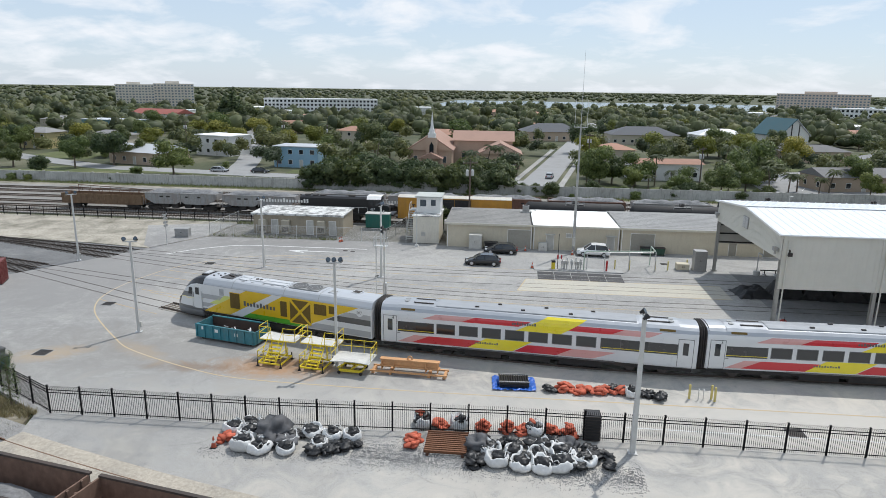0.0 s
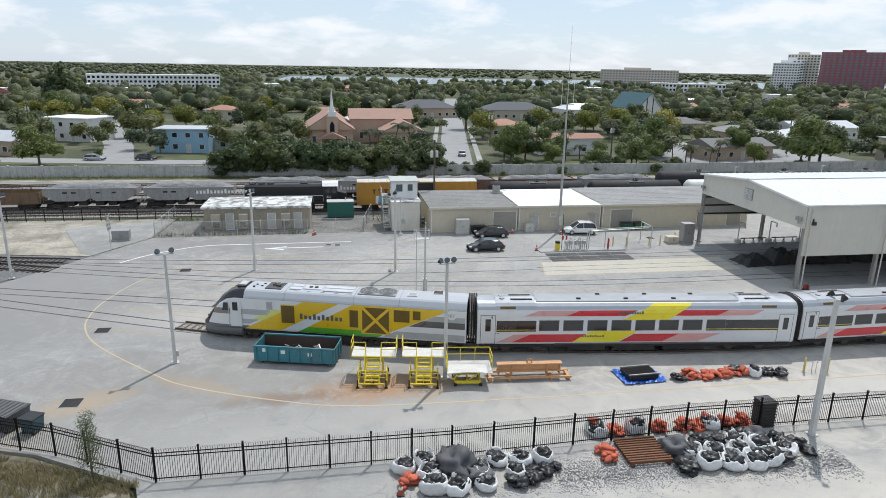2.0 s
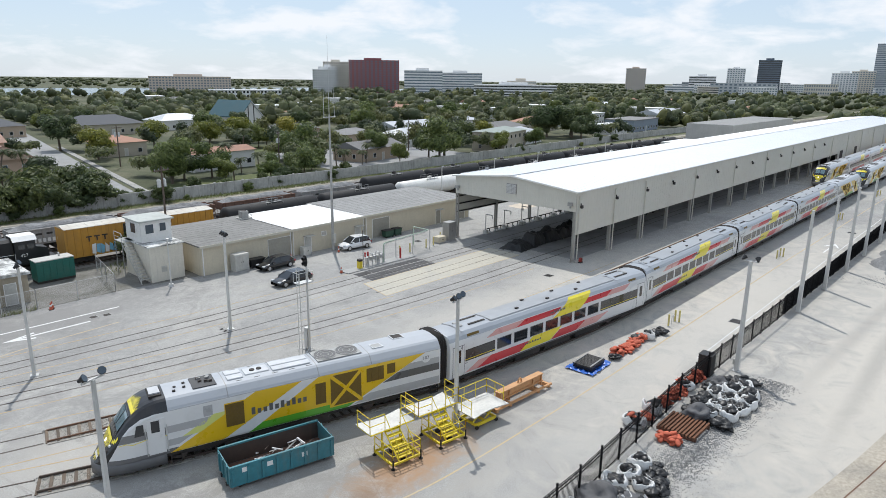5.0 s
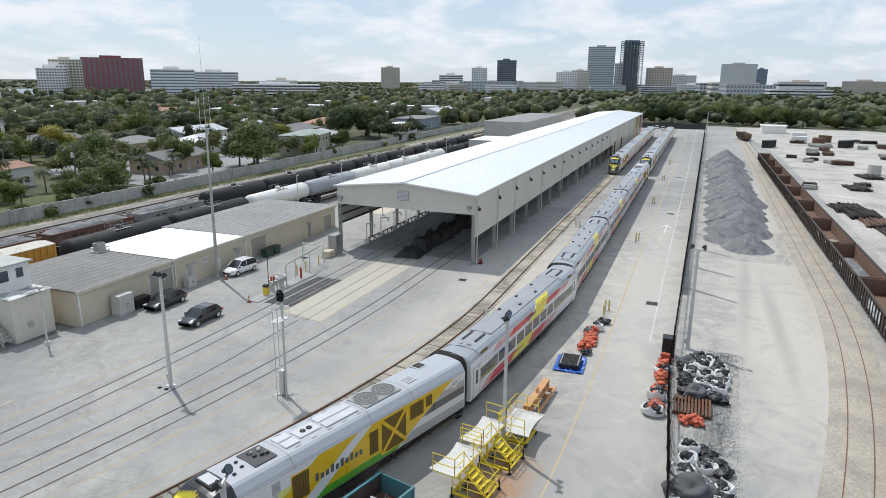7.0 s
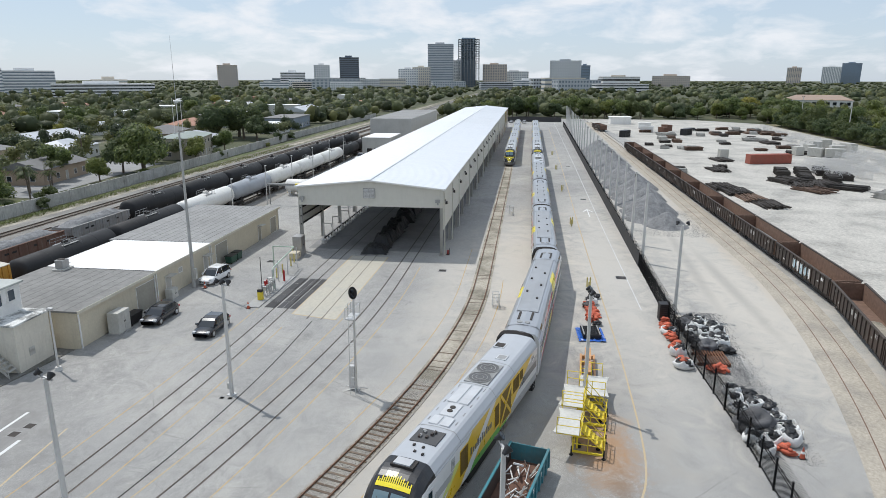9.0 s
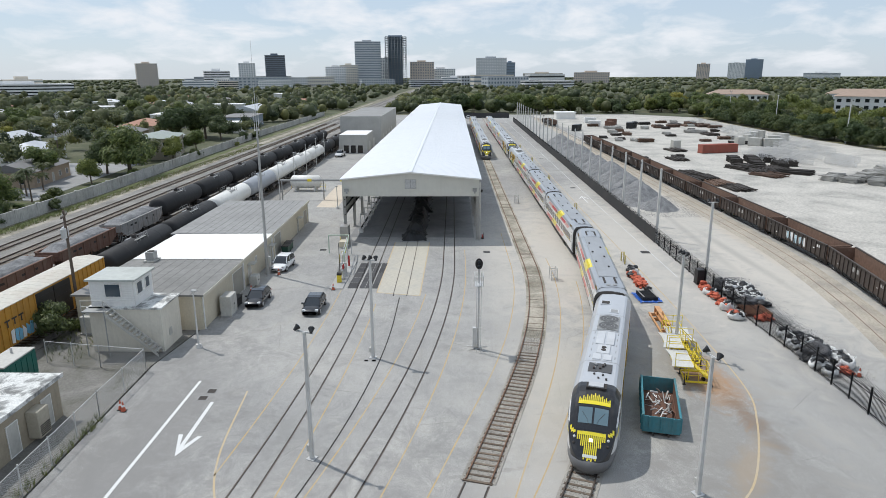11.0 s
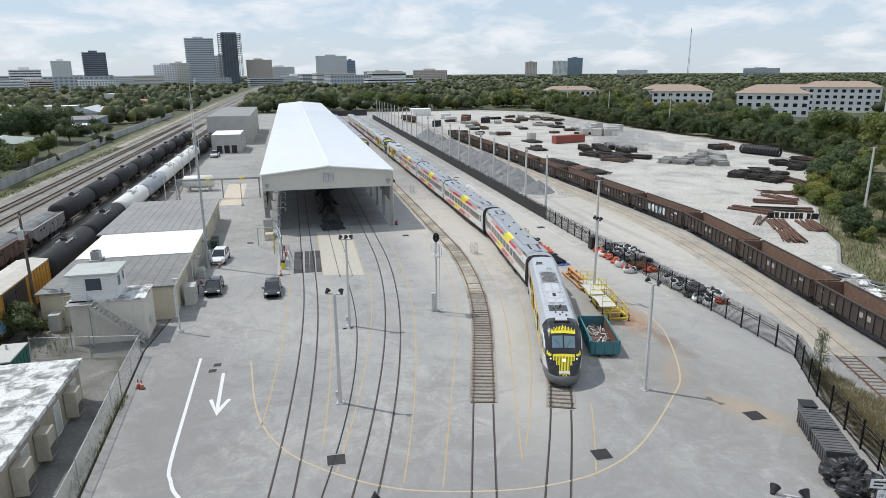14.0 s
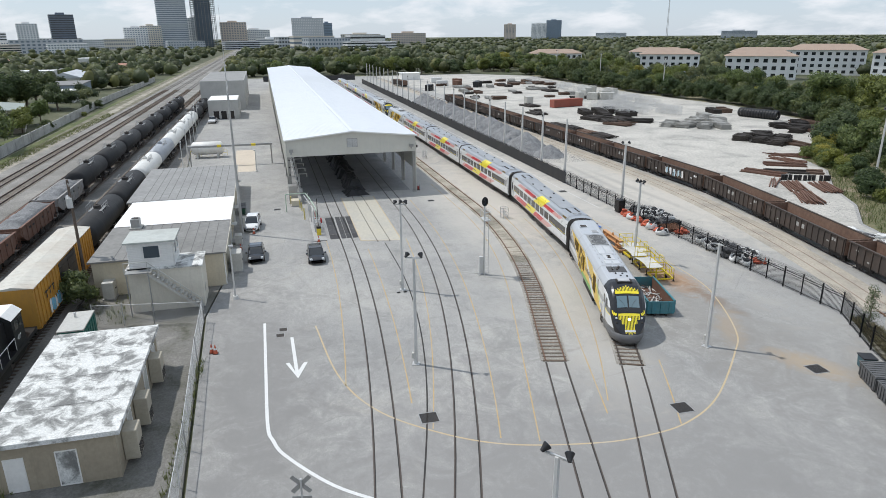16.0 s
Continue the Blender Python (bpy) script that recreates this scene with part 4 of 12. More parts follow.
    # side walls: hung panels, down to the ground in the far half
    for y, s in ((-0.1, -1), (w, 1)):
        bays = 26
        for i in range(bays):
            bm = B()
            xa, xb = L * i / bays, L * (i + 1) / bays
            low = sbot if i < 15 else 0.0
            box(bm, xa + 0.01, xb - 0.01, y, y + 0.1, low, eave - 0.16)
            pn = part("side_panel", bm, BEIGE, t)
            bm = B()
            for k in range(12):
                x = xa + (xb - xa) * (k + 0.5) / 12
                yy = y - 0.008 if s < 0 else y + 0.1
                box(bm, x - 0.03, x + 0.03, yy, yy + 0.008, low + 0.02, eave - 0.2)
            rb = part("panel_rib", bm, BEIGE, pn)
            if i >= 15 and s < 0 and i in (15, 17):
                # no hole here: a black sheet gives the shade inside the opening
                bm = B()
                box(bm, xa + 2, xa + 5.4, y - 0.05, y - 0.03, 0, 4.2)
                part("doorway", bm, UNDER, pn, "black sheet standing for the shaded inside of a doorway")
        # coloured panels at the far end
        if s < 0:
            for k, (mt, a, b) in enumerate(((TYEL, L - 30, L - 26), (TGREY, L - 25, L - 22), (TYEL, L - 18, L - 13), (TGREY, L - 12, L - 7), (TRED, L - 6, L - 4))):
                bm = B()
                box(bm, a, b, y - 0.07, y - 0.03, 0.3, eave - 0.5)
                part("coloured_panel", bm, mt, t, "coloured panel on the shed's side")
    # columns: I-sections on bases, both sides
    bm = B()
    box(bm, -0.16, 0.16, -0.2, -0.17, 0, eave - 0.5)
    box(bm, -0.16, 0.16, 0.17, 0.2, 0, eave - 0.5)
    box(bm, -0.02, 0.02, -0.17, 0.17, 0, eave - 0.5)
    box(bm, -0.3, 0.3, -0.3, 0.3, -0.02, 0.12)
    col = finish("column", bm, mat("column_grey", (0.38, 0.37, 0.34), 0.6, 0.1, 4, 0.3))
    bm = B()
    rod(bm, (0, 0, 0.05), (0, 0, eave - 0.6), 0.07, n=8)
    pipe = finish("downpipe", bm, BEIGE)
    for i in range(27):
        x = L * i / 26
        for y in (0.18, w - 0.18):
            shared("column", col, t, x + 0.1, y, 0)
        if i % 2 == 0 or i < 2:
            shared("downpipe", pipe, t, x + 0.45, -0.22, 0)
    # roof frames
    bm = B()
    pts = [(0.3, eave - 0.9), (w / 2, ridge - 0.75), (w - 0.3, eave - 0.9), (w - 0.3, eave - 0.3), (w / 2, ridge - 0.25), (0.3, eave - 0.3)]
    lo = [bm.verts.new((-0.09, y, z)) for y, z in pts]
    hi = [bm.verts.new((0.09, y, z)) for y, z in pts]
    bm.faces.new(lo[::-1])
    bm.faces.new(hi)
    for i in range(6):
        bm.faces.new((lo[i], lo[(i + 1) % 6], hi[(i + 1) % 6], hi[i]))
    rf = finish("rafter", bm, STEELG)
    for i in range(27):
        shared("rafter", rf, t, L * i / 26 + 0.1, 0, 0)
    # girts on the north side
    for z in (3.7, 4.8, 5.9, 7.0):
        bm = B()
        box(bm, 0, L * 0.55, w - 0.28, w - 0.12, z, z + 0.16)
        part("girt", bm, UNDER, t)
    # wall lamps
    for i in list(range(0, 14)):
        bm = B()
        x = L * i / 26 + 0.6
        box(bm, x - 0.18, x + 0.18, -0.55, -0.25, 6.9, 7.25)
        box(bm, x - 0.03, x + 0.03, -0.35, -0.1, 7.25, 7.5)
        part("wall_lamp", bm, UNDER, t, "dark floodlight bracketed on the wall")
    for y in (0.6, w - 0.6):
        bm = B()
        box(bm, -0.6, -0.3, y - 0.3, y + 0.3, 7.2, 7.6)
        box(bm, -0.3, -0.1, y - 0.05, y + 0.05, 7.35, 7.5)
        rod(bm, (-0.4, y, 7.2), (-0.4, y, 6.9), 0.1, 0.13)
        part("wall_lamp", bm, STEELG, t, "twin floodlight on the gable corner")
    return t


shed()
# floor colour darkened for the shade under the roof, plus oil blotches
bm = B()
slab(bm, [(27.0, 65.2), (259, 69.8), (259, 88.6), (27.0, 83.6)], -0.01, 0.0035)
setting("shed_floor", bm, mat("shaded_oily_floor", (0.25, 0.25, 0.247), 0.8, 0, 2, 0.5, 0.15, 0.1, dirt=(0.06, 0.06, 0.06)), "concrete floor toned darker for the roof's shade, with oil blotches", "floor")


# ---------------------------------------------------------------- north buildings
def opening(parent, name, w, h, x, y, z, material, rz=0, frame=WHITE, label="", depth=0.05):
    """A framed door or window; its face looks along local -y."""
    bm = B()
    fr = 0.06
    box(bm, -w / 2 - fr, w / 2 + fr, -depth, 0.03, -fr, 0)
    box(bm, -w / 2 - fr, w / 2 + fr, -depth, 0.03, h, h + fr)
    box(bm, -w / 2 - fr, -w / 2, -depth, 0.03, 0, h)
    box(bm, w / 2, w / 2 + fr, -depth, 0.03, 0, h)
    f = part(name, bm, frame, parent, label)
    f.matrix_local = pose(x, y, z, 0, 0, rz)
    bm = B()
    box(bm, -w / 2, w / 2, -depth * 0.4, 0.02, 0, h)
    part("pane" if material in (GLASSD, GLASSB) else "leaf", bm, material, f)
    return f


ROLLER = mat("roller_door", (0.33, 0.31, 0.26), 0.6, 0, 4, 0.2)
GREYP = mat("pale_grey_metal", (0.52, 0.51, 0.47), 0.5, 0.1, 4, 0.25, streak=0.2)


def workshop(x0, x1, y0, y1, h, roof, label, doors, rz, name="workshop"):
    t = thing(name, label, "workshop building", pose(x0, y0, 0, 0, 0, rz))
    L, D = x1 - x0, y1 - y0
    bm = B()
    box(bm, 0, L, 0, D, -0.1, h)
    part("wall", bm, STUCCO, t)
    bm = B()
    slab(bm, [(-0.25, -0.3), (L + 0.05, -0.3), (L + 0.05, D + 0.3), (-0.25, D + 0.3)], h, h + 0.16)
    rf = part("roof", bm, roof, t)
    for k in range(1, int(D / 1.0)):
        bm = B()
        yy = k * 1.0 + 0.03 * math.sin(k * 5)
        box(bm, -0.22, L + 0.02, yy - 0.035, yy + 0.035, h + 0.158, h + 0.166)
        part("felt_seam", bm, roof if roof is BRIGHT else mat("seam_felt", (0.13, 0.128, 0.12), 0.9, 0, 4, 0.4), rf)
    bm = B()
    box(bm, -0.28, L + 0.05, -0.34, -0.3, h - 0.1, h + 0.19)
    part("fascia", bm, mat("fascia_cream", (0.62, 0.58, 0.48), 0.7, 0, 3, 0.2), t)
    for x in (0.1, L - 0.2):
        bm = B()
        box(bm, x, x + 0.1, -0.12, -0.02, 0, h)
        part("downpipe", bm, WHITE, t)
    for nm, w, hh, x, z, mt in doors:
        opening(t, nm, w, hh, x, 0.0, z, mt)
        if nm == "door":
            bm = B()
            box(bm, x - w / 2 - 0.2, x + w / 2 + 0.2, -0.8, 0, z + hh + 0.15, z + hh + 0.22)
            part("awning", bm, GREYP, t)
    return t


workshop(-9.6, 2.5, 91.1, 103.0, 3.35, TAR, "cream stucco workshop with dark grey felt roof", [("roller_door", 3.2, 2.7, 10.3, 0.02, ROLLER)], 1.0)
workshop(2.6, 14.6, 91.35, 103.2, 3.35, BRIGHT, "cream stucco workshop with bright white coated roof", [("door", 1.0, 2.1, 2.4, 0.02, GREYP), ("door", 1.0, 2.1, 10.8, 0.02, GREYP), ("vent_panel", 0.7, 0.5, 5.0, 1.9, GREYP)], 1.0)
workshop(14.75, 37.5, 91.6, 104.2, 3.35, TAR2, "cream stucco workshop with weathered pale grey felt roof", [("roller_door", 3.2, 2.7, 3.0, 0.02, ROLLER), ("door", 1.0, 2.1, 15.2, 0.02, ROLLER), ("roller_door", 2.2, 2.3, 20.5, 0.02, ROLLER)], 1.6)


def roof_unit(x, y, z):
    t = thing("rooftop_unit", "grey air conditioning unit on the felt roof", "air conditioner", pose(x, y, z))
    bm = B()
    box(bm, -0.5, 0.5, -0.45, 0.45, 0.15, 1.05)
    bmesh.ops.bevel(bm, geom=bm.edges[:], offset=0.03, segments=1, affect="EDGES")
    part("casing", bm, STEELG, t)
    bm = B()
    rod(bm, (0, 0, 1.05), (0, 0, 1.1), 0.38, 0.38, 16)
    part("fan_guard", bm, UNDER, t)
    bm = B()
    box(bm, -0.8, 0.9, -0.6, 0.6, 0, 0.15)
    tube(bm, [(0.5, 0, 0.4), (1.4, 0.2, 0.3), (1.6, 0.6, 0.1)], 0.06)
    part("stand", bm, GREYP, t)


roof_unit(1.6, 101.0, 3.53)


def hut():
    t = thing("equipment_hut", "low tan equipment hut with mould-stained white roof", "hut", pose(-39.7, 94.8, 0, 0, 0, 0.6))
    TAN = mat("tan_stucco", (0.36, 0.31, 0.23), 0.9, 0, 5, 0.25, 0.1, 0.2, streak=0.3)
    L, D, h = 13.9, 6.5, 3.0
    bm = B()
    box(bm, 0, L, 0, D, -0.2, h)
    part("wall", bm, TAN, t)
    for i in range(4):
        bm = B()
        box(bm, -0.2 + i * (L + 0.4) / 4 + 0.02, -0.2 + (i + 1) * (L + 0.4) / 4 - 0.02, -0.25, D + 0.25, h, h + 0.14)
        part("roof_panel", bm, MOULD, t, "white roof panel blotched with black mould")
    bm = B()
    box(bm, -0.24, L + 0.24, -0.3, -0.25, h - 0.12, h + 0.16)
    box(bm, -0.3, -0.2, -0.3, D + 0.3, h - 0.12, h + 0.16)
    part("fascia", bm, MOULD, t)
    for x in (1.6, 5.2, 10.7):
        bm = B()
        box(bm, x - 0.6, x + 0.6, -0.85, -0.02, 0.35, 2.25)
        bmesh.ops.bevel(bm, geom=bm.edges[:], offset=0.04, segments=1, affect="EDGES")
        u = part("wall_unit", bm, mat("tan_metal", (0.42, 0.38, 0.3), 0.6, 0, 5, 0.25), t, "tan wall-hung air conditioner")
        bm = B()
        for k in range(6):
            box(bm, x - 0.5, x + 0.5, -0.87, -0.85, 0.5 + k * 0.13, 0.57 + k * 0.13)
        part("grille", bm, UNDER, u)
    for x in (3.3, 8.8, 12.3):
        opening(t, "door", 1.0, 2.1, x, 0, 0.05, GREYP)
    opening(t, "door", 1.0, 2.1, 0, 2.6, 0.05, MOULD, -90)
    opening(t, "door", 0.9, 2.0, 0, 5.2, 0.05, WHITE, -90)


hut()


def tower():
    t = thing("switch_tower", "small two-storey cream control tower with outside stair", "control tower", pose(-14.7, 92.6, 0, 0, 0, 1.0))
    CT = mat("pale_cream_paint", (0.66, 0.62, 0.53), 0.8, 0, 5, 0.15, 0.06, 0.15, streak=0.2)
    bm = B()
    box(bm, 0, 3.8, 0, 6.2, -0.1, 3.9)
    part("lower_wall", bm, CT, t)
    bm = B()
    slab(bm, [(-0.15, -0.15), (3.95, -0.15), (3.95, 6.35), (-0.15, 6.35)], 3.9, 4.03)
    part("lower_roof", bm, MOULD, t)
    bm = B()
    box(bm, 0.25, 3.7, 2.2, 6.0, 4.03, 6.35)
    cw = part("cabin_wall", bm, WHITE, t)
    for k in range(14):
        bm = B()
        zz = 4.1 + k * 0.16
        box(bm, 0.22, 3.73, 2.17, 2.2, zz, zz + 0.1)
        box(bm, 0.22, 0.25, 2.17, 6.0, zz, zz + 0.1)
        part("siding_board", bm, WHITE, cw)
    bm = B()
    slab(bm, [(0.0, 1.92), (3.98, 1.92), (3.98, 6.25), (0.0, 6.25)], 6.35, 6.5)
    part("cabin_roof", bm, mat("grey_green_felt", (0.46, 0.48, 0.45), 0.8, 0, 3, 0.3), t, "flat pale grey overhanging roof")
    opening(t, "window", 0.9, 1.0, 1.2, 2.17, 5.0, GLASSB, depth=0.07)
    opening(t, "window", 0.7, 0.9, 2.7, 2.17, 5.1, GLASSB, depth=0.07)
    opening(t, "window", 1.3, 1.1, 0.22, 4.0, 4.95, GLASSB, -90, depth=0.07)
    bm = B()
    for y in (0.8, 2.2):
        box(bm, 1.2, 1.8, -0.03, 0, 0.8 + y * 0.2, 1.2 + y * 0.2)
    part("vent", bm, GREYP, t)
    # stair up the west side
    st = part("stair", B(), GALV, t, "steel outside stair with handrail")
    for s in range(14):
        bm = B()
        z = 4.0 - s * 0.27
        y = 4.2 - s * 0.3
        box(bm, -1.05, -0.1, y - 0.14, y + 0.14, z - 0.05, z)
        part("tread", bm, GREYP, st)
    for x in (-1.08, -0.1):
        bm = B()
        v = [bm.verts.new(p) for p in ((x, 4.4, 4.05), (x, 0.1, 0.2), (x, 0.1, -0.05), (x, 4.4, 3.75), (x + 0.05, 4.4, 4.05), (x + 0.05, 0.1, 0.2), (x + 0.05, 0.1, -0.05), (x + 0.05, 4.4, 3.75))]
        for f in ((0, 1, 2, 3), (7, 6, 5, 4), (0, 4, 5, 1), (1, 5, 6, 2), (2, 6, 7, 3), (3, 7, 4, 0)):
            bm.faces.new([v[i] for i in f])
        part("stringer", bm, GREYP, st)
    bm = B()
    tube(bm, [(-1.08, 6.2, 5.0), (-1.08, 4.3, 5.0), (-1.08, 0.1, 1.1)], 0.035)
    tube(bm, [(-1.08, 6.2, 4.5), (-1.08, 4.3, 4.5), (-1.08, 0.1, 0.6)], 0.025)
    for i in range(6):
        y = 4.3 - i * 0.84
        z = 4.05 - (4.3 - y) * 0.9
        rod(bm, (-1.08, y, z), (-1.08, y, z + 1.0), 0.03)
    rod(bm, (-1.08, 6.2, 4.0), (-1.08, 6.2, 5.0), 0.03)
    part("handrail", bm, GREYP, st)
    bm = B()
    box(bm, -1.1, 0.25, 4.2, 6.2, 3.95, 4.03)
    part("landing", bm, STEELG, t)
    bm = B()
    for p in ((-1.05, 6.1), (-1.05, 4.3)):
        rod(bm, (p[0], p[1], 0), (p[0], p[1], 3.95), 0.05)
    part("landing_post", bm, STEELG, t)


tower()


def grey_hall(x, y, w, d, h, label, roof=TAR2):
    t = thing("storage_hall", label, "hall", pose(x, y, 0, 0, 0, 1.2))
    bm = B()
    box(bm, 0, w, 0, d, -0.1, h)
    part("wall", bm, mat("grey_block", (0.47, 0.46, 0.43), 0.9, 0, 3, 0.2, 0.06, 0.1, streak=0.15), t)
    bm = B()
    slab(bm, [(0.2, 0.2), (w - 0.2, 0.2), (w - 0.2, d - 0.2), (0.2, d - 0.2)], h - 0.3, h + 0.02)
    part("roof", bm, roof, t)
    for k in range(3):
        opening(t, "door", 1.6, 2.4, 0, d * (k + 1) / 4, 0.05, UNDER, -90)
    for k in range(max(2, int(w / 12))):
        opening(t, "door", 3.0, 3.0, 6 + k * 11, 0, 0.05, GREYP)
    return t


grey_hall(160, 95.5, 62, 14, 9.5, "grey block hall with flat felt roof beside the shed")
grey_hall(133.5, 96.5, 16, 8.6, 5.6, "small white-roofed grey hall", BRIGHT)


# ---------------------------------------------------------------- rolling stock
def wheel_mesh():
    bm = B()
    rod(bm, (0, -0.065, 0), (0, 0.065, 0), 0.46, 0.46, 18)
    rod(bm, (0, -0.09, 0), (0, 0.1, 0), 0.16, 0.16, 10)
    return finish("wheel", bm, mat("wheel_steel", (0.12, 0.1, 0.09), 0.6, 0.4, 5, 0.4))


WHEEL = wheel_mesh()


def freight_bogie():
    bm = B()
    for y in (-0.95, 0.95):
        plate(bm, [(-1.3, 0.45), (-0.6, 0.3), (0.6, 0.3), (1.3, 0.45), (1.2, 0.62), (0.5, 0.78), (-0.5, 0.78), (-1.2, 0.62)], y - 0.09, y + 0.09)
    box(bm, -0.3, 0.3, -0.9, 0.9, 0.4, 0.72)
    for dx in (-0.88, 0.88):
        for y in (-0.76, 0.76):
            rod(bm, (dx, y - 0.06, 0.44), (dx, y + 0.06, 0.44), 0.44, 0.44, 14)
        rod(bm, (dx, -0.76, 0.44), (dx, 0.76, 0.44), 0.07, 0.07, 6)
    return finish("bogie", bm, UNDER)


FBOGIE = freight_bogie()


def bogie(parent, x, z=0.2, base=2.5):
    if base == 1.75:
        return shared("bogie", FBOGIE, parent, x, 0, z)
    bm = B()
    for y in (-0.95, 0.95):
        plate(bm, [(-base / 2 - 0.4, 0.45), (-base / 2 + 0.25, 0.42), (-0.5, 0.3), (0.5, 0.3), (base / 2 - 0.25, 0.42), (base / 2 + 0.4, 0.45), (base / 2 + 0.35, 0.62), (0.5, 0.75), (-0.5, 0.75), (-base / 2 - 0.35, 0.62)], y - 0.09, y + 0.09)
    box(bm, -0.3, 0.3, -0.9, 0.9, 0.4, 0.7)
    f = part("bogie", bm, UNDER, parent)
    f.location = (x, 0, z)
    for dx in (-base / 2, base / 2):
        for y in (-0.76, 0.76):
            shared("wheel", WHEEL, f, dx, y, 0.46)
    return f


# outline of a coach's right half, from the sill over the shoulder to the crown (y, z)
COACH = [(1.42, 1.05), (1.48, 1.22), (1.5, 1.7), (1.5, 2.5), (1.5, 3.3), (1.47, 3.6), (1.41, 3.86), (1.28, 4.1), (1.05, 4.28), (0.6, 4.37), (0.0, 4.41)]
LOCO = [(1.46, 1.08), (1.5, 1.2), (1.5, 1.6), (1.5, 2.2), (1.5, 2.9), (1.5, 3.68), (1.41, 3.88), (1.16, 4.22), (1.0, 4.32), (0.6, 4.37), (0.0, 4.4)]


def ring(profile, x, kw=1.0, zt=None, lift=0.0):
    """The whole outline at x, narrowed by kw and squeezed below the height zt."""
    z0 = profile[0][1]
    z1 = profile[-1][1]
    kz = 1.0 if zt is None else (zt - z0) / (z1 - z0)
    half = [(y * kw, z0 + (z - z0) * kz + lift) for y, z in profile]
    return [(x, y, z) for y, z in half] + [(x, -y, z) for y, z in reversed(half[:-1])]


def along(profile, z):
    """The half width of an outline at height z, and the outward normal there."""
    for (ya, za), (yb, zb) in zip(profile, profile[1:]):
        if za <= z <= zb + 1e-6 and zb > za:
            k = (z - za) / (zb - za)
            n = Vector((zb - za, ya - yb)).normalized()
            return ya + (yb - ya) * k, n
    return profile[-1][0], Vector((0, 1))


def decal(parent, profile, side, low, high, material, name, label="", lift=0.006):
    """A painted panel that follows the body: low and high are (z, xa, xb); straight edges between."""
    bm = B()
    zs = sorted({low[0], high[0], *[z for _, z in profile if low[0] < z < high[0]]})
    rows = []
    for z in zs:
        k = (z - low[0]) / (high[0] - low[0])
        y, n = along(profile, z)
        xa, xb = low[1] + (high[1] - low[1]) * k, low[2] + (high[2] - low[2]) * k
        yo, zo = (y + n.x * lift), z + n.y * lift
        rows.append([bm.verts.new((xa, side * yo, zo)), bm.verts.new((xb, side * yo, zo)), bm.verts.new((xb, side * (y - 0.01), z)), bm.verts.new((xa, side * (y - 0.01), z))])
    for a, b in zip(rows, rows[1:]):
        for k in range(4):
            bm.faces.new((a[k], a[(k + 1) % 4], b[(k + 1) % 4], b[k]))
    bm.faces.new(rows[0])
    bm.faces.new(rows[-1][::-1])
    return part(name, bm, material, parent, label)


def word_bars(parent, side, y, x, z, h, n, w, material, tall=(0, 3, 5, 7), flip=1):
    """Plain upright bars and blocks in place of a maker's lettering."""
    bm = B()
    for i in range(n):
        xa = x + flip * side * i * w
        hh = h * (1.45 if i in tall else 1.0)
        a, b = sorted((xa, xa + flip * side * w * 0.62))
        box(bm, a, b, min(y * side, y * side + 0.01 * side), max(y * side, y * side + 0.01 * side), z, z + hh)
    return part("lettering", bm, material, parent, "plain bars of dark lettering")


def number(parent, words, size, x, y, z, side, material=WHITE):
    me = text_mesh(words, size)
    me.materials.append(material)
    ob = new("number", me)
    ob.parent = parent
    ob.matrix_local = pose(x, y, z, 90, 0, 0 if side < 0 else 180)
    return ob


HEAD = mat("lamp_glass", (0.6, 0.62, 0.62), 0.15, 0, 4, 0)


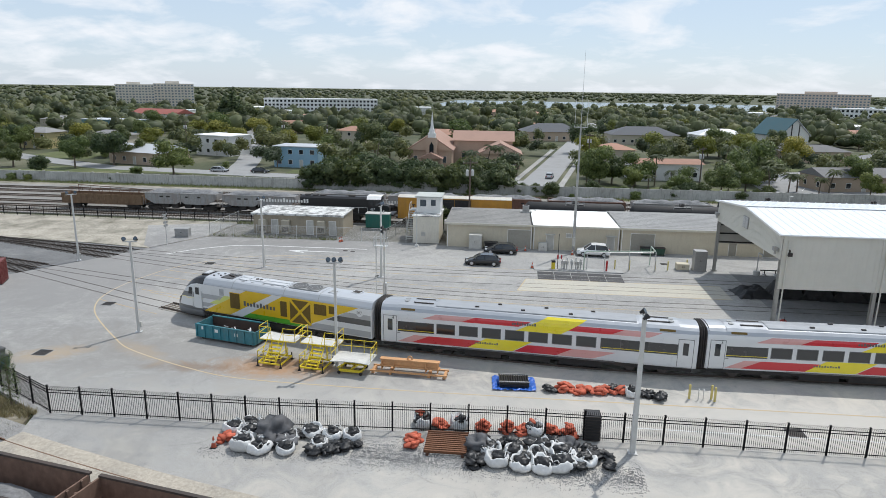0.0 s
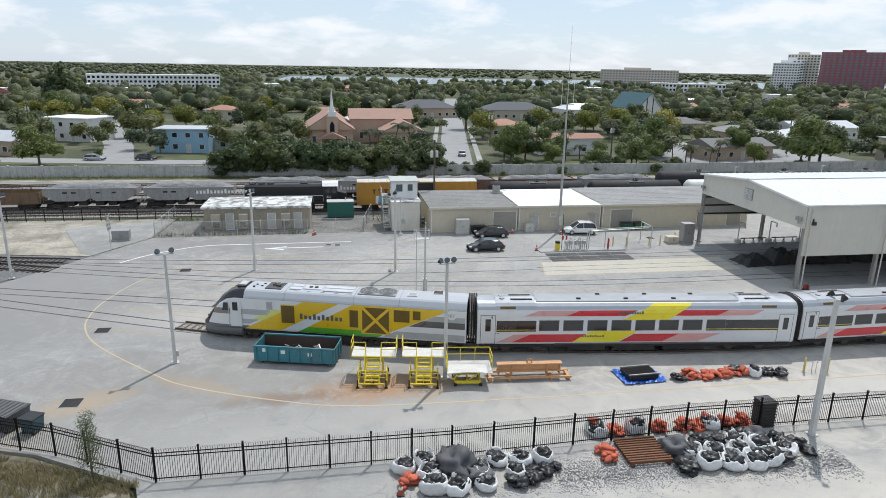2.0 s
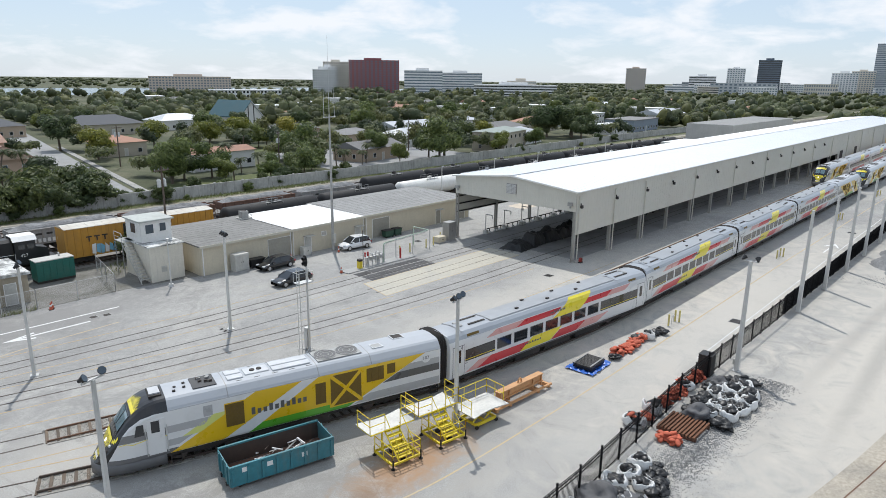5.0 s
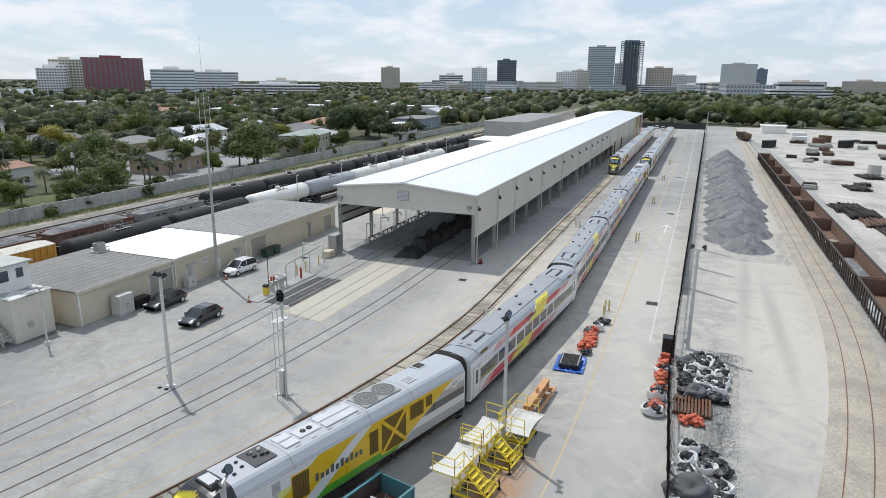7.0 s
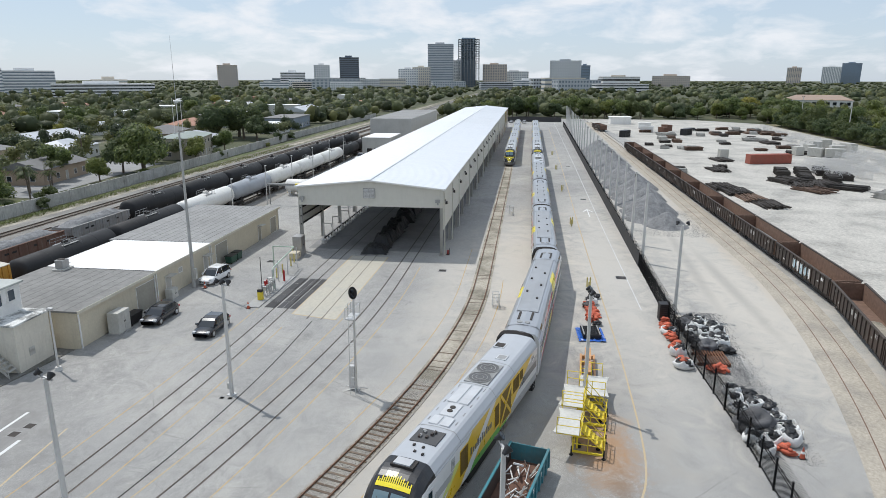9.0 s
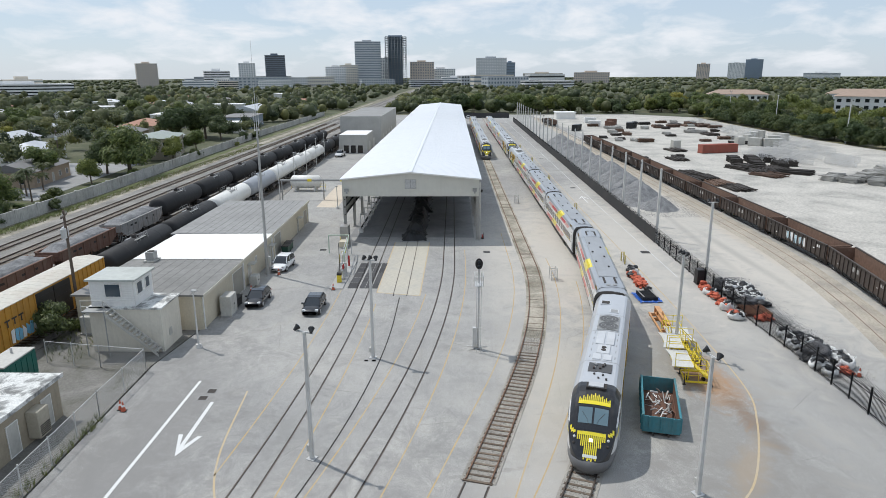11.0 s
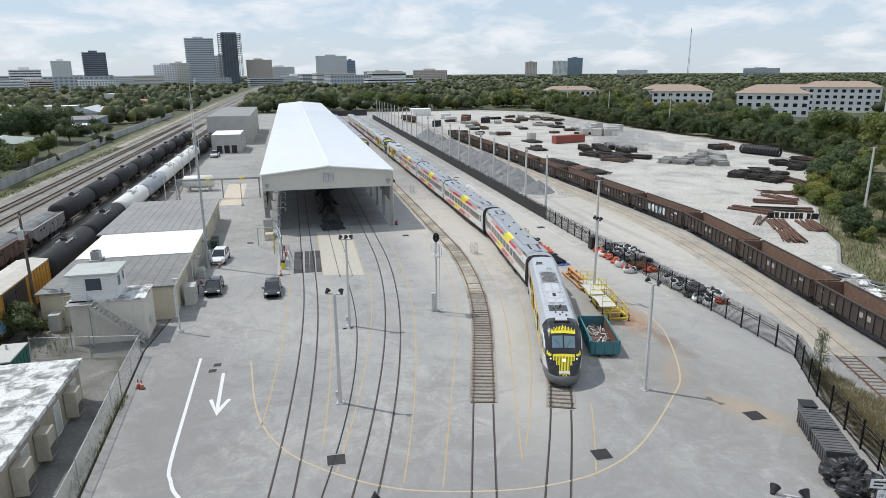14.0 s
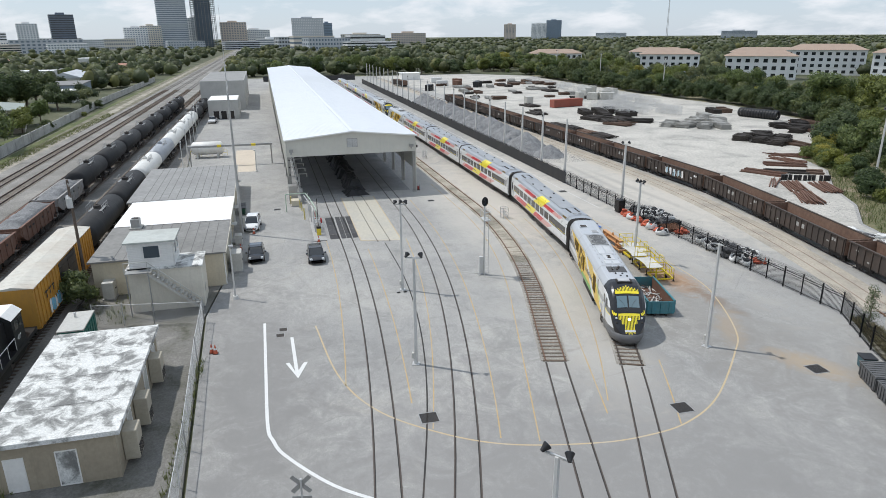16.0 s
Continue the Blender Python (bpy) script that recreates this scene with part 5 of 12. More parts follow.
def loco_paint():
    """Body paint: silver roof, white sides, black nose and cab front, grey skirt, by place on the body."""
    m = bpy.data.materials.new("locomotive_paint")
    m.use_nodes = True
    nt = m.node_tree
    b = nt.nodes["Principled BSDF"]
    co = nt.nodes.new("ShaderNodeTexCoord").outputs["Object"]
    sep = nt.nodes.new("ShaderNodeSeparateXYZ")
    nt.links.new(co, sep.inputs[0])
    x, y, z = sep.outputs["X"], sep.outputs["Y"], sep.outputs["Z"]
    v = calc(nt, "SUBTRACT", 10.75, x)
    col = mixed(nt, calc(nt, "GREATER_THAN", z, 3.7), (0.7, 0.7, 0.69), (0.45, 0.465, 0.485))
    # grey bands round the cab and along its foot
    cab = calc(nt, "LESS_THAN", v, 3.35)
    band = calc(nt, "MULTIPLY", calc(nt, "MULTIPLY", calc(nt, "GREATER_THAN", z, 2.3), calc(nt, "LESS_THAN", z, 2.78)), cab)
    col = mixed(nt, band, col, (0.2, 0.2, 0.2))
    foot = calc(nt, "LESS_THAN", z, calc(nt, "MULTIPLY_ADD", calc(nt, "LESS_THAN", v, 3.95), 0.34, 1.04))
    col = mixed(nt, foot, col, (0.13, 0.13, 0.132))
    # the black mask: all that lies over an arc from the cab roof down to the nose
    arc_z = ramp_of(nt, calc(nt, "DIVIDE", v, 4.0), [(0.0, (0.2,) * 3), (0.1475, (0.452,) * 3), (0.28, (0.69,) * 3), (0.38, (0.8,) * 3), (0.53, (0.89,) * 3), (0.7, (0.925,) * 3), (1.0, (0.925,) * 3)])
    over = calc(nt, "GREATER_THAN", z, calc(nt, "MULTIPLY", arc_z, 4.0))
    middle = calc(nt, "MULTIPLY", calc(nt, "LESS_THAN", calc(nt, "ABSOLUTE", y), 1.12), calc(nt, "LESS_THAN", v, 1.2))
    middle = calc(nt, "MULTIPLY", middle, calc(nt, "GREATER_THAN", z, 1.12))
    black = calc(nt, "MULTIPLY", calc(nt, "MAXIMUM", over, middle), calc(nt, "LESS_THAN", v, 3.55))
    col = mixed(nt, black, col, (0.012, 0.012, 0.014))
    dirt = noise_tex(nt, co, 1.4, 6, 0.65, 0.4)
    col = mixed(nt, ramp_of(nt, dirt, [(0.5, (0, 0, 0)), (0.8, (0.16, 0.16, 0.16))]), col, (0.28, 0.26, 0.23))
    nt.links.new(col, b.inputs["Base Color"])
    b.inputs["Roughness"].default_value = 0.3
    b.inputs["Coat Weight"].default_value = 0.3
    return m


LOCOP = loco_paint()
ROOFP = mat("pale_roof_hatch", (0.56, 0.57, 0.58), 0.45, 0.1, 2, 0.3, 0.06, 0.0)
FANM = mat("fan_mesh", (0.13, 0.13, 0.13), 0.6, 0.3, 6, 0.3)
TLIME = mat("train_pale_yellow", (0.66, 0.68, 0.2), 0.3, 0, 1.5, 0.08, 0.03, 0.0, coat=0.4)
# the nose's outline from the side: distance from the cab's front plane, height of its top
RAKE = [(3.55, 4.4), (2.98, 4.38), (2.5, 4.26), (2.15, 4.1), (1.86, 3.89), (1.52, 3.6), (0.96, 2.9), (0.51, 2.27), (0.07, 1.65), (-0.2, 1.28), (-0.34, 1.16), (-0.4, 1.12)]


def nose_at(v):
    """Half-width factor and top height of the nose at v."""
    k = max(0.0, min(1.0, (1.9 - v) / 2.32))
    kw = (1 - k ** 2.3) ** (1 / 2.3)
    for (va, za), (vb, zb) in zip(RAKE, RAKE[1:]):
        if vb <= v <= va:
            return kw, za + (zb - za) * (va - v) / (va - vb)
    return kw, 4.4 if v > 0 else RAKE[-1][1]


def nose_z(v, y):
    """The height of the nose's skin at v, y."""
    kw, zt = nose_at(v)
    u = abs(y) / max(kw, 0.05)
    kz = (zt - 1.08) / (4.4 - 1.08)
    for (ya, za), (yb, zb) in zip(LOCO[5:], LOCO[6:]):
        if yb <= u <= ya:
            return 1.08 + (za + (zb - za) * (ya - u) / (ya - yb) - 1.08) * kz
    return 1.08 + (LOCO[5][1] - 1.08) * kz


def locomotive():
    t = thing("passenger_locomotive", "sleek yellow, white and grey diesel locomotive with black nose", "locomotive", group="passenger train")
    L2 = 10.75
    bm = B()
    rings = [ring(LOCO, -L2), ring(LOCO, -5.0), ring(LOCO, 2.0), ring(LOCO, L2 - 3.56)]
    n = 34
    for i in range(n + 1):
        v = 3.55 - 3.95 * (1 - (1 - i / n) ** 1.4)
        kw, zt = nose_at(v)
        rings.append(ring(LOCO, L2 - v, max(kw, 0.16), zt))
    loft(bm, rings, closed=False, cap=False)
    for r in (rings[0], rings[-1]):
        bm.faces.new([bm.verts.new(p) for p in r])
    bmesh.ops.remove_doubles(bm, verts=bm.verts, dist=0.001)
    body = part("body", bm, LOCOP, t)
    bm = B()
    box(bm, -L2 + 0.1, 8.4, -1.3, 1.3, 0.8, 1.06)
    box(bm, -2.4, 2.4, -1.34, 1.34, 0.36, 0.85)
    part("underframe", bm, UNDER, t)
    bm = B()
    secs = []
    for k in range(13):
        v = 3.3 - 3.8 * k / 12
        kw, _ = nose_at(v + 0.08)
        w = 1.46 * max(kw, 0.16)
        secs.append([(L2 - v, -w * 0.92, 0.42), (L2 - v, 0, 0.4), (L2 - v, w * 0.92, 0.42), (L2 - v, w, 0.75), (L2 - v, w * 0.99, 1.12), (L2 - v, 0, 1.16), (L2 - v, -w * 0.99, 1.12), (L2 - v, -w, 0.75)])
    loft(bm, secs)
    part("pilot", bm, mat("bumper_grey", (0.13, 0.13, 0.132), 0.4, 0, 2, 0.2), t, "dark grey rounded bumper skirt under the nose", smooth=True)
    for x in (-6.9, 5.2):
        bogie(t, x, 0.2, 2.9)
    for s in (1, -1):
        for x in (6.95, -10.3):
            bm = B()
            for z in (0.42, 0.72, 1.0):
                box(bm, x - 0.28, x + 0.28, min(s * 1.18, s * 1.46), max(s * 1.18, s * 1.46), z, z + 0.04)
            for e in (-0.28, 0.28):
                box(bm, x + e - 0.02, x + e + 0.02, min(s * 1.4, s * 1.46), max(s * 1.4, s * 1.46), 0.42, 1.08)
            part("step", bm, UNDER, t)

    def patch(v0, v1, y0, y1, lift, nx=5, ny=6, taper=1.0):
        """A sheet on the nose from v0 down to v1, narrowed towards v1 by taper."""
        q = B()
        g = []
        for i in range(nx + 1):
            v = v0 + (v1 - v0) * i / nx
            k = 1 + (taper - 1) * i / nx
            g.append([q.verts.new((L2 - v + lift * 0.7, (y0 + (y1 - y0) * j / ny) * k, nose_z(v, (y0 + (y1 - y0) * j / ny) * k) + lift * 0.75)) for j in range(ny + 1)])
        for i in range(nx):
            for j in range(ny):
                q.faces.new((g[i][j], g[i][j + 1], g[i + 1][j + 1], g[i + 1][j]))
        return q

    # the blue of a mirrored sky is put into this glass colour
    glass = mat("windscreen_glass", (0.12, 0.19, 0.22), 0.08, 0.0, 1, 0, 0.05, 0, coat=1.0)
    part("windscreen_frame", patch(1.66, 0.74, -0.95, 0.95, 0.02, 6, 8), TBLACK, body)
    for s in (-1, 1):
        a, b = sorted((s * 0.06, s * 0.88))
        part("windscreen", patch(1.58, 0.96, a, b, 0.04), glass, body, "windscreen pane with a pale sky reflection put into its colour")
        bm = B()
        tube(bm, [(L2 - 0.86, s * 0.2, nose_z(0.86, 0.2) + 0.06), (L2 - 1.1, s * 0.35, nose_z(1.1, 0.35) + 0.07), (L2 - 1.35, s * 0.66, nose_z(1.35, 0.66) + 0.07)], 0.012, 5)
        part("wiper", bm, UNDER, body)
    # rays over the windscreen and rays that run down the nose
    part("brow_band", patch(1.92, 1.74, -0.95, 0.95, 0.03, 2, 8), TYEL2, body)
    for k in range(17):
        y = -0.9 + k * 0.1125
        u = 1 - abs(k - 8) / 9
        part("nose_stripe", patch(1.9 + 0.16 + 0.34 * u - 0.12 * (k % 2), 1.88, y - 0.032, y + 0.032, 0.026, 3, 1), TYEL2, body)
    part("nose_band", patch(0.68, 0.56, -0.84, 0.84, 0.032, 2, 8), TYEL2, body)
    for k in range(15):
        y = -0.8 + k * 0.1143
        u = 1 - abs(k - 7) / 7.4
        ln = 0.16 + (0.8 * u if abs(k - 7) > 3 else 0.62 + 0.2 * u) - 0.1 * (k % 2)
        part("nose_stripe", patch(0.6, 0.6 - ln, y - 0.033, y + 0.033, 0.026, 6, 1), TYEL2, body)
    for s in (-1, 1):
        for a, b, va, vb in ((0.95, 1.1, 0.72, 0.62), (1.08, 1.22, 0.8, 0.68), (1.2, 1.3, 0.94, 0.78)):
            part("side_ray", patch(va, vb, *sorted((s * a, s * b)), 0.03, 2, 2), TYEL2, body)
        for va in (0.5, 0.3):
            bm = B()
            bmesh.ops.create_icosphere(bm, subdivisions=2, radius=0.09, matrix=pose(L2 - va + 0.01, s * 1.0, nose_z(va, 1.0)))
            part("marker_lamp", bm, HEAD if va > 0.4 else UNDER, body)
    lit = bpy.data.materials.new("lit_headlight")
    lit.use_nodes = True
    lb = lit.node_tree.nodes["Principled BSDF"]
    lb.inputs["Emission Color"].default_value = (1.0, 0.98, 0.75, 1)
    lb.inputs["Emission Strength"].default_value = 2.2
    part("headlight", patch(0.45, 0.34, -0.11, 0.11, 0.045, 4, 4), lit, body, "lit pale yellow headlight")
    part("nose_emblem", patch(-0.1, -0.2, -0.42, 0.42, 0.04, 3, 6), TWHITE, body, "plain white band where the name stands")
    # livery, the same on both sides
    for s in (1, -1):
        def X(v):
            return L2 - v
        z0, z1 = 1.1, 3.7
        decal(t, LOCO, s, (z0, X(6.5), X(3.5)), (z1, X(11.4), X(8.5)), TYEL, "yellow_stripe")
        decal(t, LOCO, s, (1.6, X(15.5), X(8.85)), (z1, X(20.25), X(12.5)), TYEL, "yellow_stripe")
        decal(t, LOCO, s, (z0, X(14.45), X(7.95)), (1.6, X(15.5), X(8.85)), TGREEN, "green_stripe")
        decal(t, LOCO, s, (1.95, X(5.2), X(4.2)), (2.9, X(7.0), X(6.0)), TLIME, "pale_yellow_stripe")
        decal(t, LOCO, s, (2.35, X(5.4), X(3.4)), (2.8, X(5.9), X(3.4)), TLGREY, "grey_stripe")
        decal(t, LOCO, s, (1.55, X(4.0), X(3.4)), (1.95, X(4.8), X(3.4)), TLGREY, "grey_stripe")
        decal(t, LOCO, s, (2.72, X(21.4), X(18.15)), (3.16, X(21.4), X(19.05)), TLGREY, "grey_stripe")
        decal(t, LOCO, s, (2.2, X(21.4), X(17.0)), (2.72, X(21.4), X(18.1)), TGREY, "dark_grey_stripe")
        decal(t, LOCO, s, (1.2, X(21.4), X(14.9)), (1.72, X(21.4), X(16.0)), TLGREY, "grey_stripe")
        for k in range(7):
            va, vb = 0.9 + k * 0.36, 1.26 + k * 0.36
            za, zb = 2.22 + 0.07 * math.sin(k * 2.1), 2.22 + 0.07 * math.sin((k + 1) * 2.1)
            bm = B()
            ya, yb = nose_at(va)[0] * 1.505, nose_at(vb)[0] * 1.505
            tube(bm, [(X(va), s * ya, za), (X(vb), s * yb, zb)], 0.022, 5)
            part("thin_line", bm, TYEL2, t)
        for a, b, za, zb in ((6.7, 7.74, 1.83, 3.29), (12.28, 12.93, 1.83, 3.26), (15.83, 17.04, 2.52, 3.5), (17.34, 17.9, 2.79, 3.5)):
            decal(t, LOCO, s, (za - 0.07, X(b + 0.07), X(a - 0.07)), (zb + 0.07, X(b + 0.07), X(a - 0.07)), TYEL, "grille_frame", lift=0.02)
            gr = decal(t, LOCO, s, (za, X(b), X(a)), (zb, X(b), X(a)), GRILL, "grille", lift=0.026)
            bm = B()
            n = int((b - a) / 0.16)
            for i in range(n + 1):
                x = X(a + (b - a) * i / n)
                box(bm, x - 0.02, x + 0.02, min(s * 1.52, s * 1.54), max(s * 1.52, s * 1.54), za, zb)
            part("louvre", bm, GRILL, gr)
        decal(t, LOCO, s, (1.36, X(15.5), X(13.2)), (3.64, X(15.5), X(13.2)), TYEL, "grille_frame", lift=0.014)
        gr = decal(t, LOCO, s, (1.44, X(15.42), X(13.28)), (3.56, X(15.42), X(13.28)), GRILL, "radiator_grille", lift=0.02)
        for pa, pb in (((13.28, 1.44), (15.42, 3.56)), ((13.28, 3.56), (15.42, 1.44))):
            bm = B()
            a, b = Vector((X(pa[0]), pa[1])), Vector((X(pb[0]), pb[1]))
            d = (b - a).normalized()
            nn = Vector((-d.y, d.x)) * 0.11
            y0, y1 = sorted((s * 1.5, s * 1.545))
            plate(bm, [tuple(a + nn), tuple(a - nn), tuple(b - nn), tuple(b + nn)], y0, y1)
            part("cross_brace", bm, TYEL, gr)
        decal(t, LOCO, s, (2.86, X(5.96), X(5.44)), (3.52, X(5.96), X(5.44)), TLGREY, "side_hatch", lift=0.012)
        d = decal(t, LOCO, s, (1.28, X(3.3), X(2.38)), (3.42, X(3.3), X(2.38)), TWHITE, "cab_door", lift=0.03)
        decal(d, LOCO, s, (2.62, X(3.04), X(2.6)), (3.32, X(3.04), X(2.6)), GLASSD, "pane", lift=0.04)
        for hx in (2.3, 3.4):
            bm = B()
            rod(bm, (X(hx), s * 1.58, 1.3), (X(hx), s * 1.58, 3.0), 0.025, n=6)
            part("grab_rail", bm, GALV, t)
        decal(t, LOCO, s, (2.6, X(2.22), X(1.72)), (3.25, X(2.22), X(1.86)), GLASSD, "cab_window", lift=0.03)
        word_bars(t, s, 1.507, X(8.2) if s > 0 else X(11.6), 2.25, 0.32, 10, 0.36, TGREY, flip=-1 if s > 0 else -1)
        bm = B()
        rod(bm, (X(20.35), s * 1.49, 3.3), (X(20.35), s * 1.512, 3.3), 0.36, n=18)
        part("number_disc", bm, TWHITE, t)
        number(t, "107", 0.36, X(20.05) if s > 0 else X(20.65), s * 1.518, 3.18, s, TGREY)
    # roof: seams, hatches, fans, exhaust and the equipment well behind the cab
    for v in (6.9, 12.55, 16.2):
        bm = B()
        loft(bm, [[(L2 - v + e, y * k, z + 0.012) for k, half in ((1, LOCO[5:]), (-1, LOCO[-2:4:-1])) for y, z in half] for e in (-0.03, 0.03)], closed=False, cap=False)
        part("roof_seam", bm, STEELG, t)
    bm = B()
    box(bm, L2 - 15.8, L2 - 12.75, -0.8, 0.8, 4.36, 4.43)
    fg = part("fan_housing", bm, STEELG, t)
    for v in (13.52, 15.03):
        bm = B()
        rod(bm, (L2 - v, 0, 4.43), (L2 - v, 0, 4.46), 0.7, n=24)
        part("fan", bm, FANM, fg, "round dark fan under a grille")
    for v in (13.52, 15.03):
        for r in (0.74, 0.5, 0.26):
            bm = B()
            tube(bm, [(L2 - v + r * math.cos(a), r * math.sin(a), 4.465) for a in [2 * math.pi * q / 20 for q in range(21)]], 0.022, 4)
            part("fan_ring", bm, STEELG, fg)
    for v0, v1, y0, y1 in ((9.85, 12.3, -0.66, -0.05), (9.85, 12.3, 0.07, 0.66), (7.1, 8.05, -0.64, -0.06), (7.1, 8.05, 0.06, 0.64), (8.2, 9.7, -0.45, 0.45)):
        bm = B()
        box(bm, L2 - v1, L2 - v0, y0, y1, 4.36, 4.45)
        bmesh.ops.bevel(bm, geom=bm.edges[:], offset=0.03, segments=1, affect="EDGES")
        hatch = part("roof_hatch", bm, ROOFP, t)
        if v0 == 8.2:
            for dx in (-0.22, 0.22):
                bm = B()
                rod(bm, (L2 - 8.95 + dx, 0, 4.45), (L2 - 8.95 + dx, 0, 4.5), 0.17, 0.16, 14)
                part("exhaust", bm, UNDER, hatch)
    for s in (-1, 1):
        for k in range(5):
            bm = B()
            box(bm, L2 - 12.3 + k * 1.1, L2 - 11.95 + k * 1.1, s * 0.84 - 0.025, s * 0.84 + 0.025, 4.33, 4.365)
            part("roof_clip", bm, STEELG, t)
    bm = B()
    box(bm, L2 - 6.45, L2 - 5.1, -0.76, 0.76, 4.35, 4.415)
    well = part("roof_well", bm, mat("well_grey", (0.07, 0.07, 0.072), 0.7, 0, 4, 0.3), t)
    rnd = random.Random(4)
    for k in range(9):
        bm = B()
        x, y = L2 - 5.45 - rnd.random() * 0.8, rnd.uniform(-0.45, 0.4)
        box(bm, x - 0.1, x + 0.1, y - 0.06, y + 0.06, 4.41, 4.5 + 0.06 * rnd.random())
        part("roof_fitting", bm, DARKST if k % 2 else STEELG, well)
    for v, y in ((4.75, -0.3), (4.7, 0.25), (4.2, 0.0), (4.1, 0.5)):
        bm = B()
        box(bm, L2 - v - 0.08, L2 - v + 0.08, y - 0.06, y + 0.06, 4.37, 4.46)
        part("antenna", bm, UNDER, t)
    bm = B()
    box(bm, L2 - 3.42, L2 - 2.72, -0.62, 0.62, 4.3, 4.43)
    horn = part("air_horn_box", bm, UNDER, t)
    bm = B()
    box(bm, L2 - 3.36, L2 - 2.78, -0.5, 0.42, 4.43, 4.5)
    part("air_horn_cover", bm, ROOFP, horn)
    for v0, v1, y0, y1 in ((18.6, 19.5, -0.95, -0.15), (16.7, 17.5, -0.1, 0.62)):
        bm = B()
        box(bm, L2 - v1, L2 - v0, y0, y1, 4.36, 4.43)
        gr = part("roof_grille_frame", bm, ROOFP, t)
        bm = B()
        box(bm, L2 - v1 + 0.08, L2 - v0 - 0.08, y0 + 0.08, y1 - 0.08, 4.42, 4.436)
        part("roof_grille", bm, UNDER if v0 > 18 else STEELG, gr)
    for s in (1, -1):
        bm = B()
        box(bm, -L2 + 0.1, 7.1, s * 1.47 - 0.03, s * 1.47 + 0.03, 3.7, 3.75)
        part("rain_gutter", bm, SILVER, t)
    return t


BAND = mat("dark_window_band", (0.045, 0.045, 0.047), 0.25, 0, 2, 0.06, 0.05, 0, coat=0.3)


def coach(label, no):
    t = thing("passenger_coach", label, "rail coach", group="passenger train")
    L2 = 12.75
    bm = B()

    def pick(c):
        return 1 if c.z > 3.88 else 0

    xs = [-L2, -L2 + 0.06, -6, 0, 6, L2 - 0.06, L2]
    secs = [ring(COACH, x, 0.96 if abs(x) > L2 - 0.01 else 1.0) for x in xs]
    loft(bm, secs, closed=False, cap=False, pick=pick)
    for r in (secs[0], secs[-1]):
        bm.faces.new([bm.verts.new(p) for p in r])
    bmesh.ops.remove_doubles(bm, verts=bm.verts, dist=0.001)
    part("body", bm, [TWHITE, SILVER], t, smooth=False)
    bm = B()
    box(bm, -L2 + 0.3, L2 - 0.3, -1.3, 1.3, 0.72, 1.04)
    for x0, x1 in ((-5.5, -2.5), (-1.8, 1.5), (2.2, 5.6)):
        box(bm, x0, x1, -1.28, 1.28, 0.4, 0.75)
    part("underframe", bm, UNDER, t)
    for s in (1, -1):
        bm = B()
        box(bm, -6.6, 6.6, s * 1.42 - 0.02, s * 1.42 + 0.02, 0.98, 1.24)
        part("side_skirt", bm, TGREY, t)
    for x in (-9.1, 9.1):
        bogie(t, x, 0.2, 2.5)
    for s in (1, -1):
        def X(v):
            return s * (v - L2)

        def D(low, high, m, nm, lift=0.006):
            lo = (low[0], *sorted((X(low[1]), X(low[2]))))
            hi = (high[0], *sorted((X(high[1]), X(high[2]))))
            return decal(t, COACH, -s, lo, hi, m, nm, lift=lift)
        D((2.1, 1.5, 4.6), (3.0, 1.5, 4.6), BAND, "dark_band", 0.007)
        D((2.1, 18.2, 24.0), (3.0, 18.2, 24.0), BAND, "dark_band", 0.007)
        for i in range(8):
            x = 4.87 + i * 1.903
            D((2.14, x - 0.05, x + 1.53), (3.03, x - 0.05, x + 1.53), TGREY, "window_frame", 0.01)
            D((2.2, x, x + 1.48), (2.98, x, x + 1.48), GLASSD, "window", 0.014)
        for x in (3.05, 20.3):
            D((2.2, x, x + 1.45), (2.96, x, x + 1.45), GLASSD, "window", 0.012)
        # stripes
        D((3.36, 3.6, 6.9), (3.8, 4.8, 8.0), TPINK, "pink_stripe")
        D((3.36, 6.9, 11.6), (3.8, 8.0, 12.6), TRED, "red_stripe")
        D((3.03, 11.4, 15.0), (4.26, 13.9, 17.0), TYEL2, "yellow_stripe", 0.009)
        D((3.36, 15.2, 18.9), (3.8, 16.2, 19.9), TRED, "red_stripe")
        D((3.36, 18.9, 21.8), (3.8, 19.9, 22.8), TPINK, "pink_stripe")
        D((1.2, 1.5, 2.7), (1.86, 2.9, 4.2), TPINK, "pink_stripe")
        D((1.2, 2.7, 7.5), (1.86, 4.2, 8.8), TRED, "red_stripe")
        D((1.2, 7.5, 11.2), (2.12, 9.0, 12.7), TYEL2, "yellow_stripe", 0.009)
        D((1.2, 11.3, 14.7), (1.86, 12.4, 16.0), TRED, "red_stripe")
        D((1.2, 14.7, 17.6), (1.86, 16.0, 19.4), TPINK, "pink_stripe")
        for a, b in ((1.5, 4.6), (18.2, 24.0)):
            D((2.22, a, b), (2.26, a, b), TYEL2, "thin_line", 0.016)
        for a in (0.28, 24.05):
            f = D((1.08, a - 0.04, a + 1.14), (3.46, a - 0.04, a + 1.14), TGREY, "door_frame", 0.012)
            D((1.12, a, a + 1.1), (3.42, a, a + 1.1), TWHITE, "door", 0.02)
            D((2.15, a + 0.34, a + 0.76), (3.15, a + 0.34, a + 0.76), GLASSD, "door_window", 0.026)
        word_bars(t, -s, along(COACH, 3.45)[0] + 0.014, X(13.0), 3.5, 0.16, 10, 0.2, TGREY)
        word_bars(t, -s, along(COACH, 1.6)[0] + 0.014, X(10.0), 1.62, 0.12, 10, 0.2, TGREY)
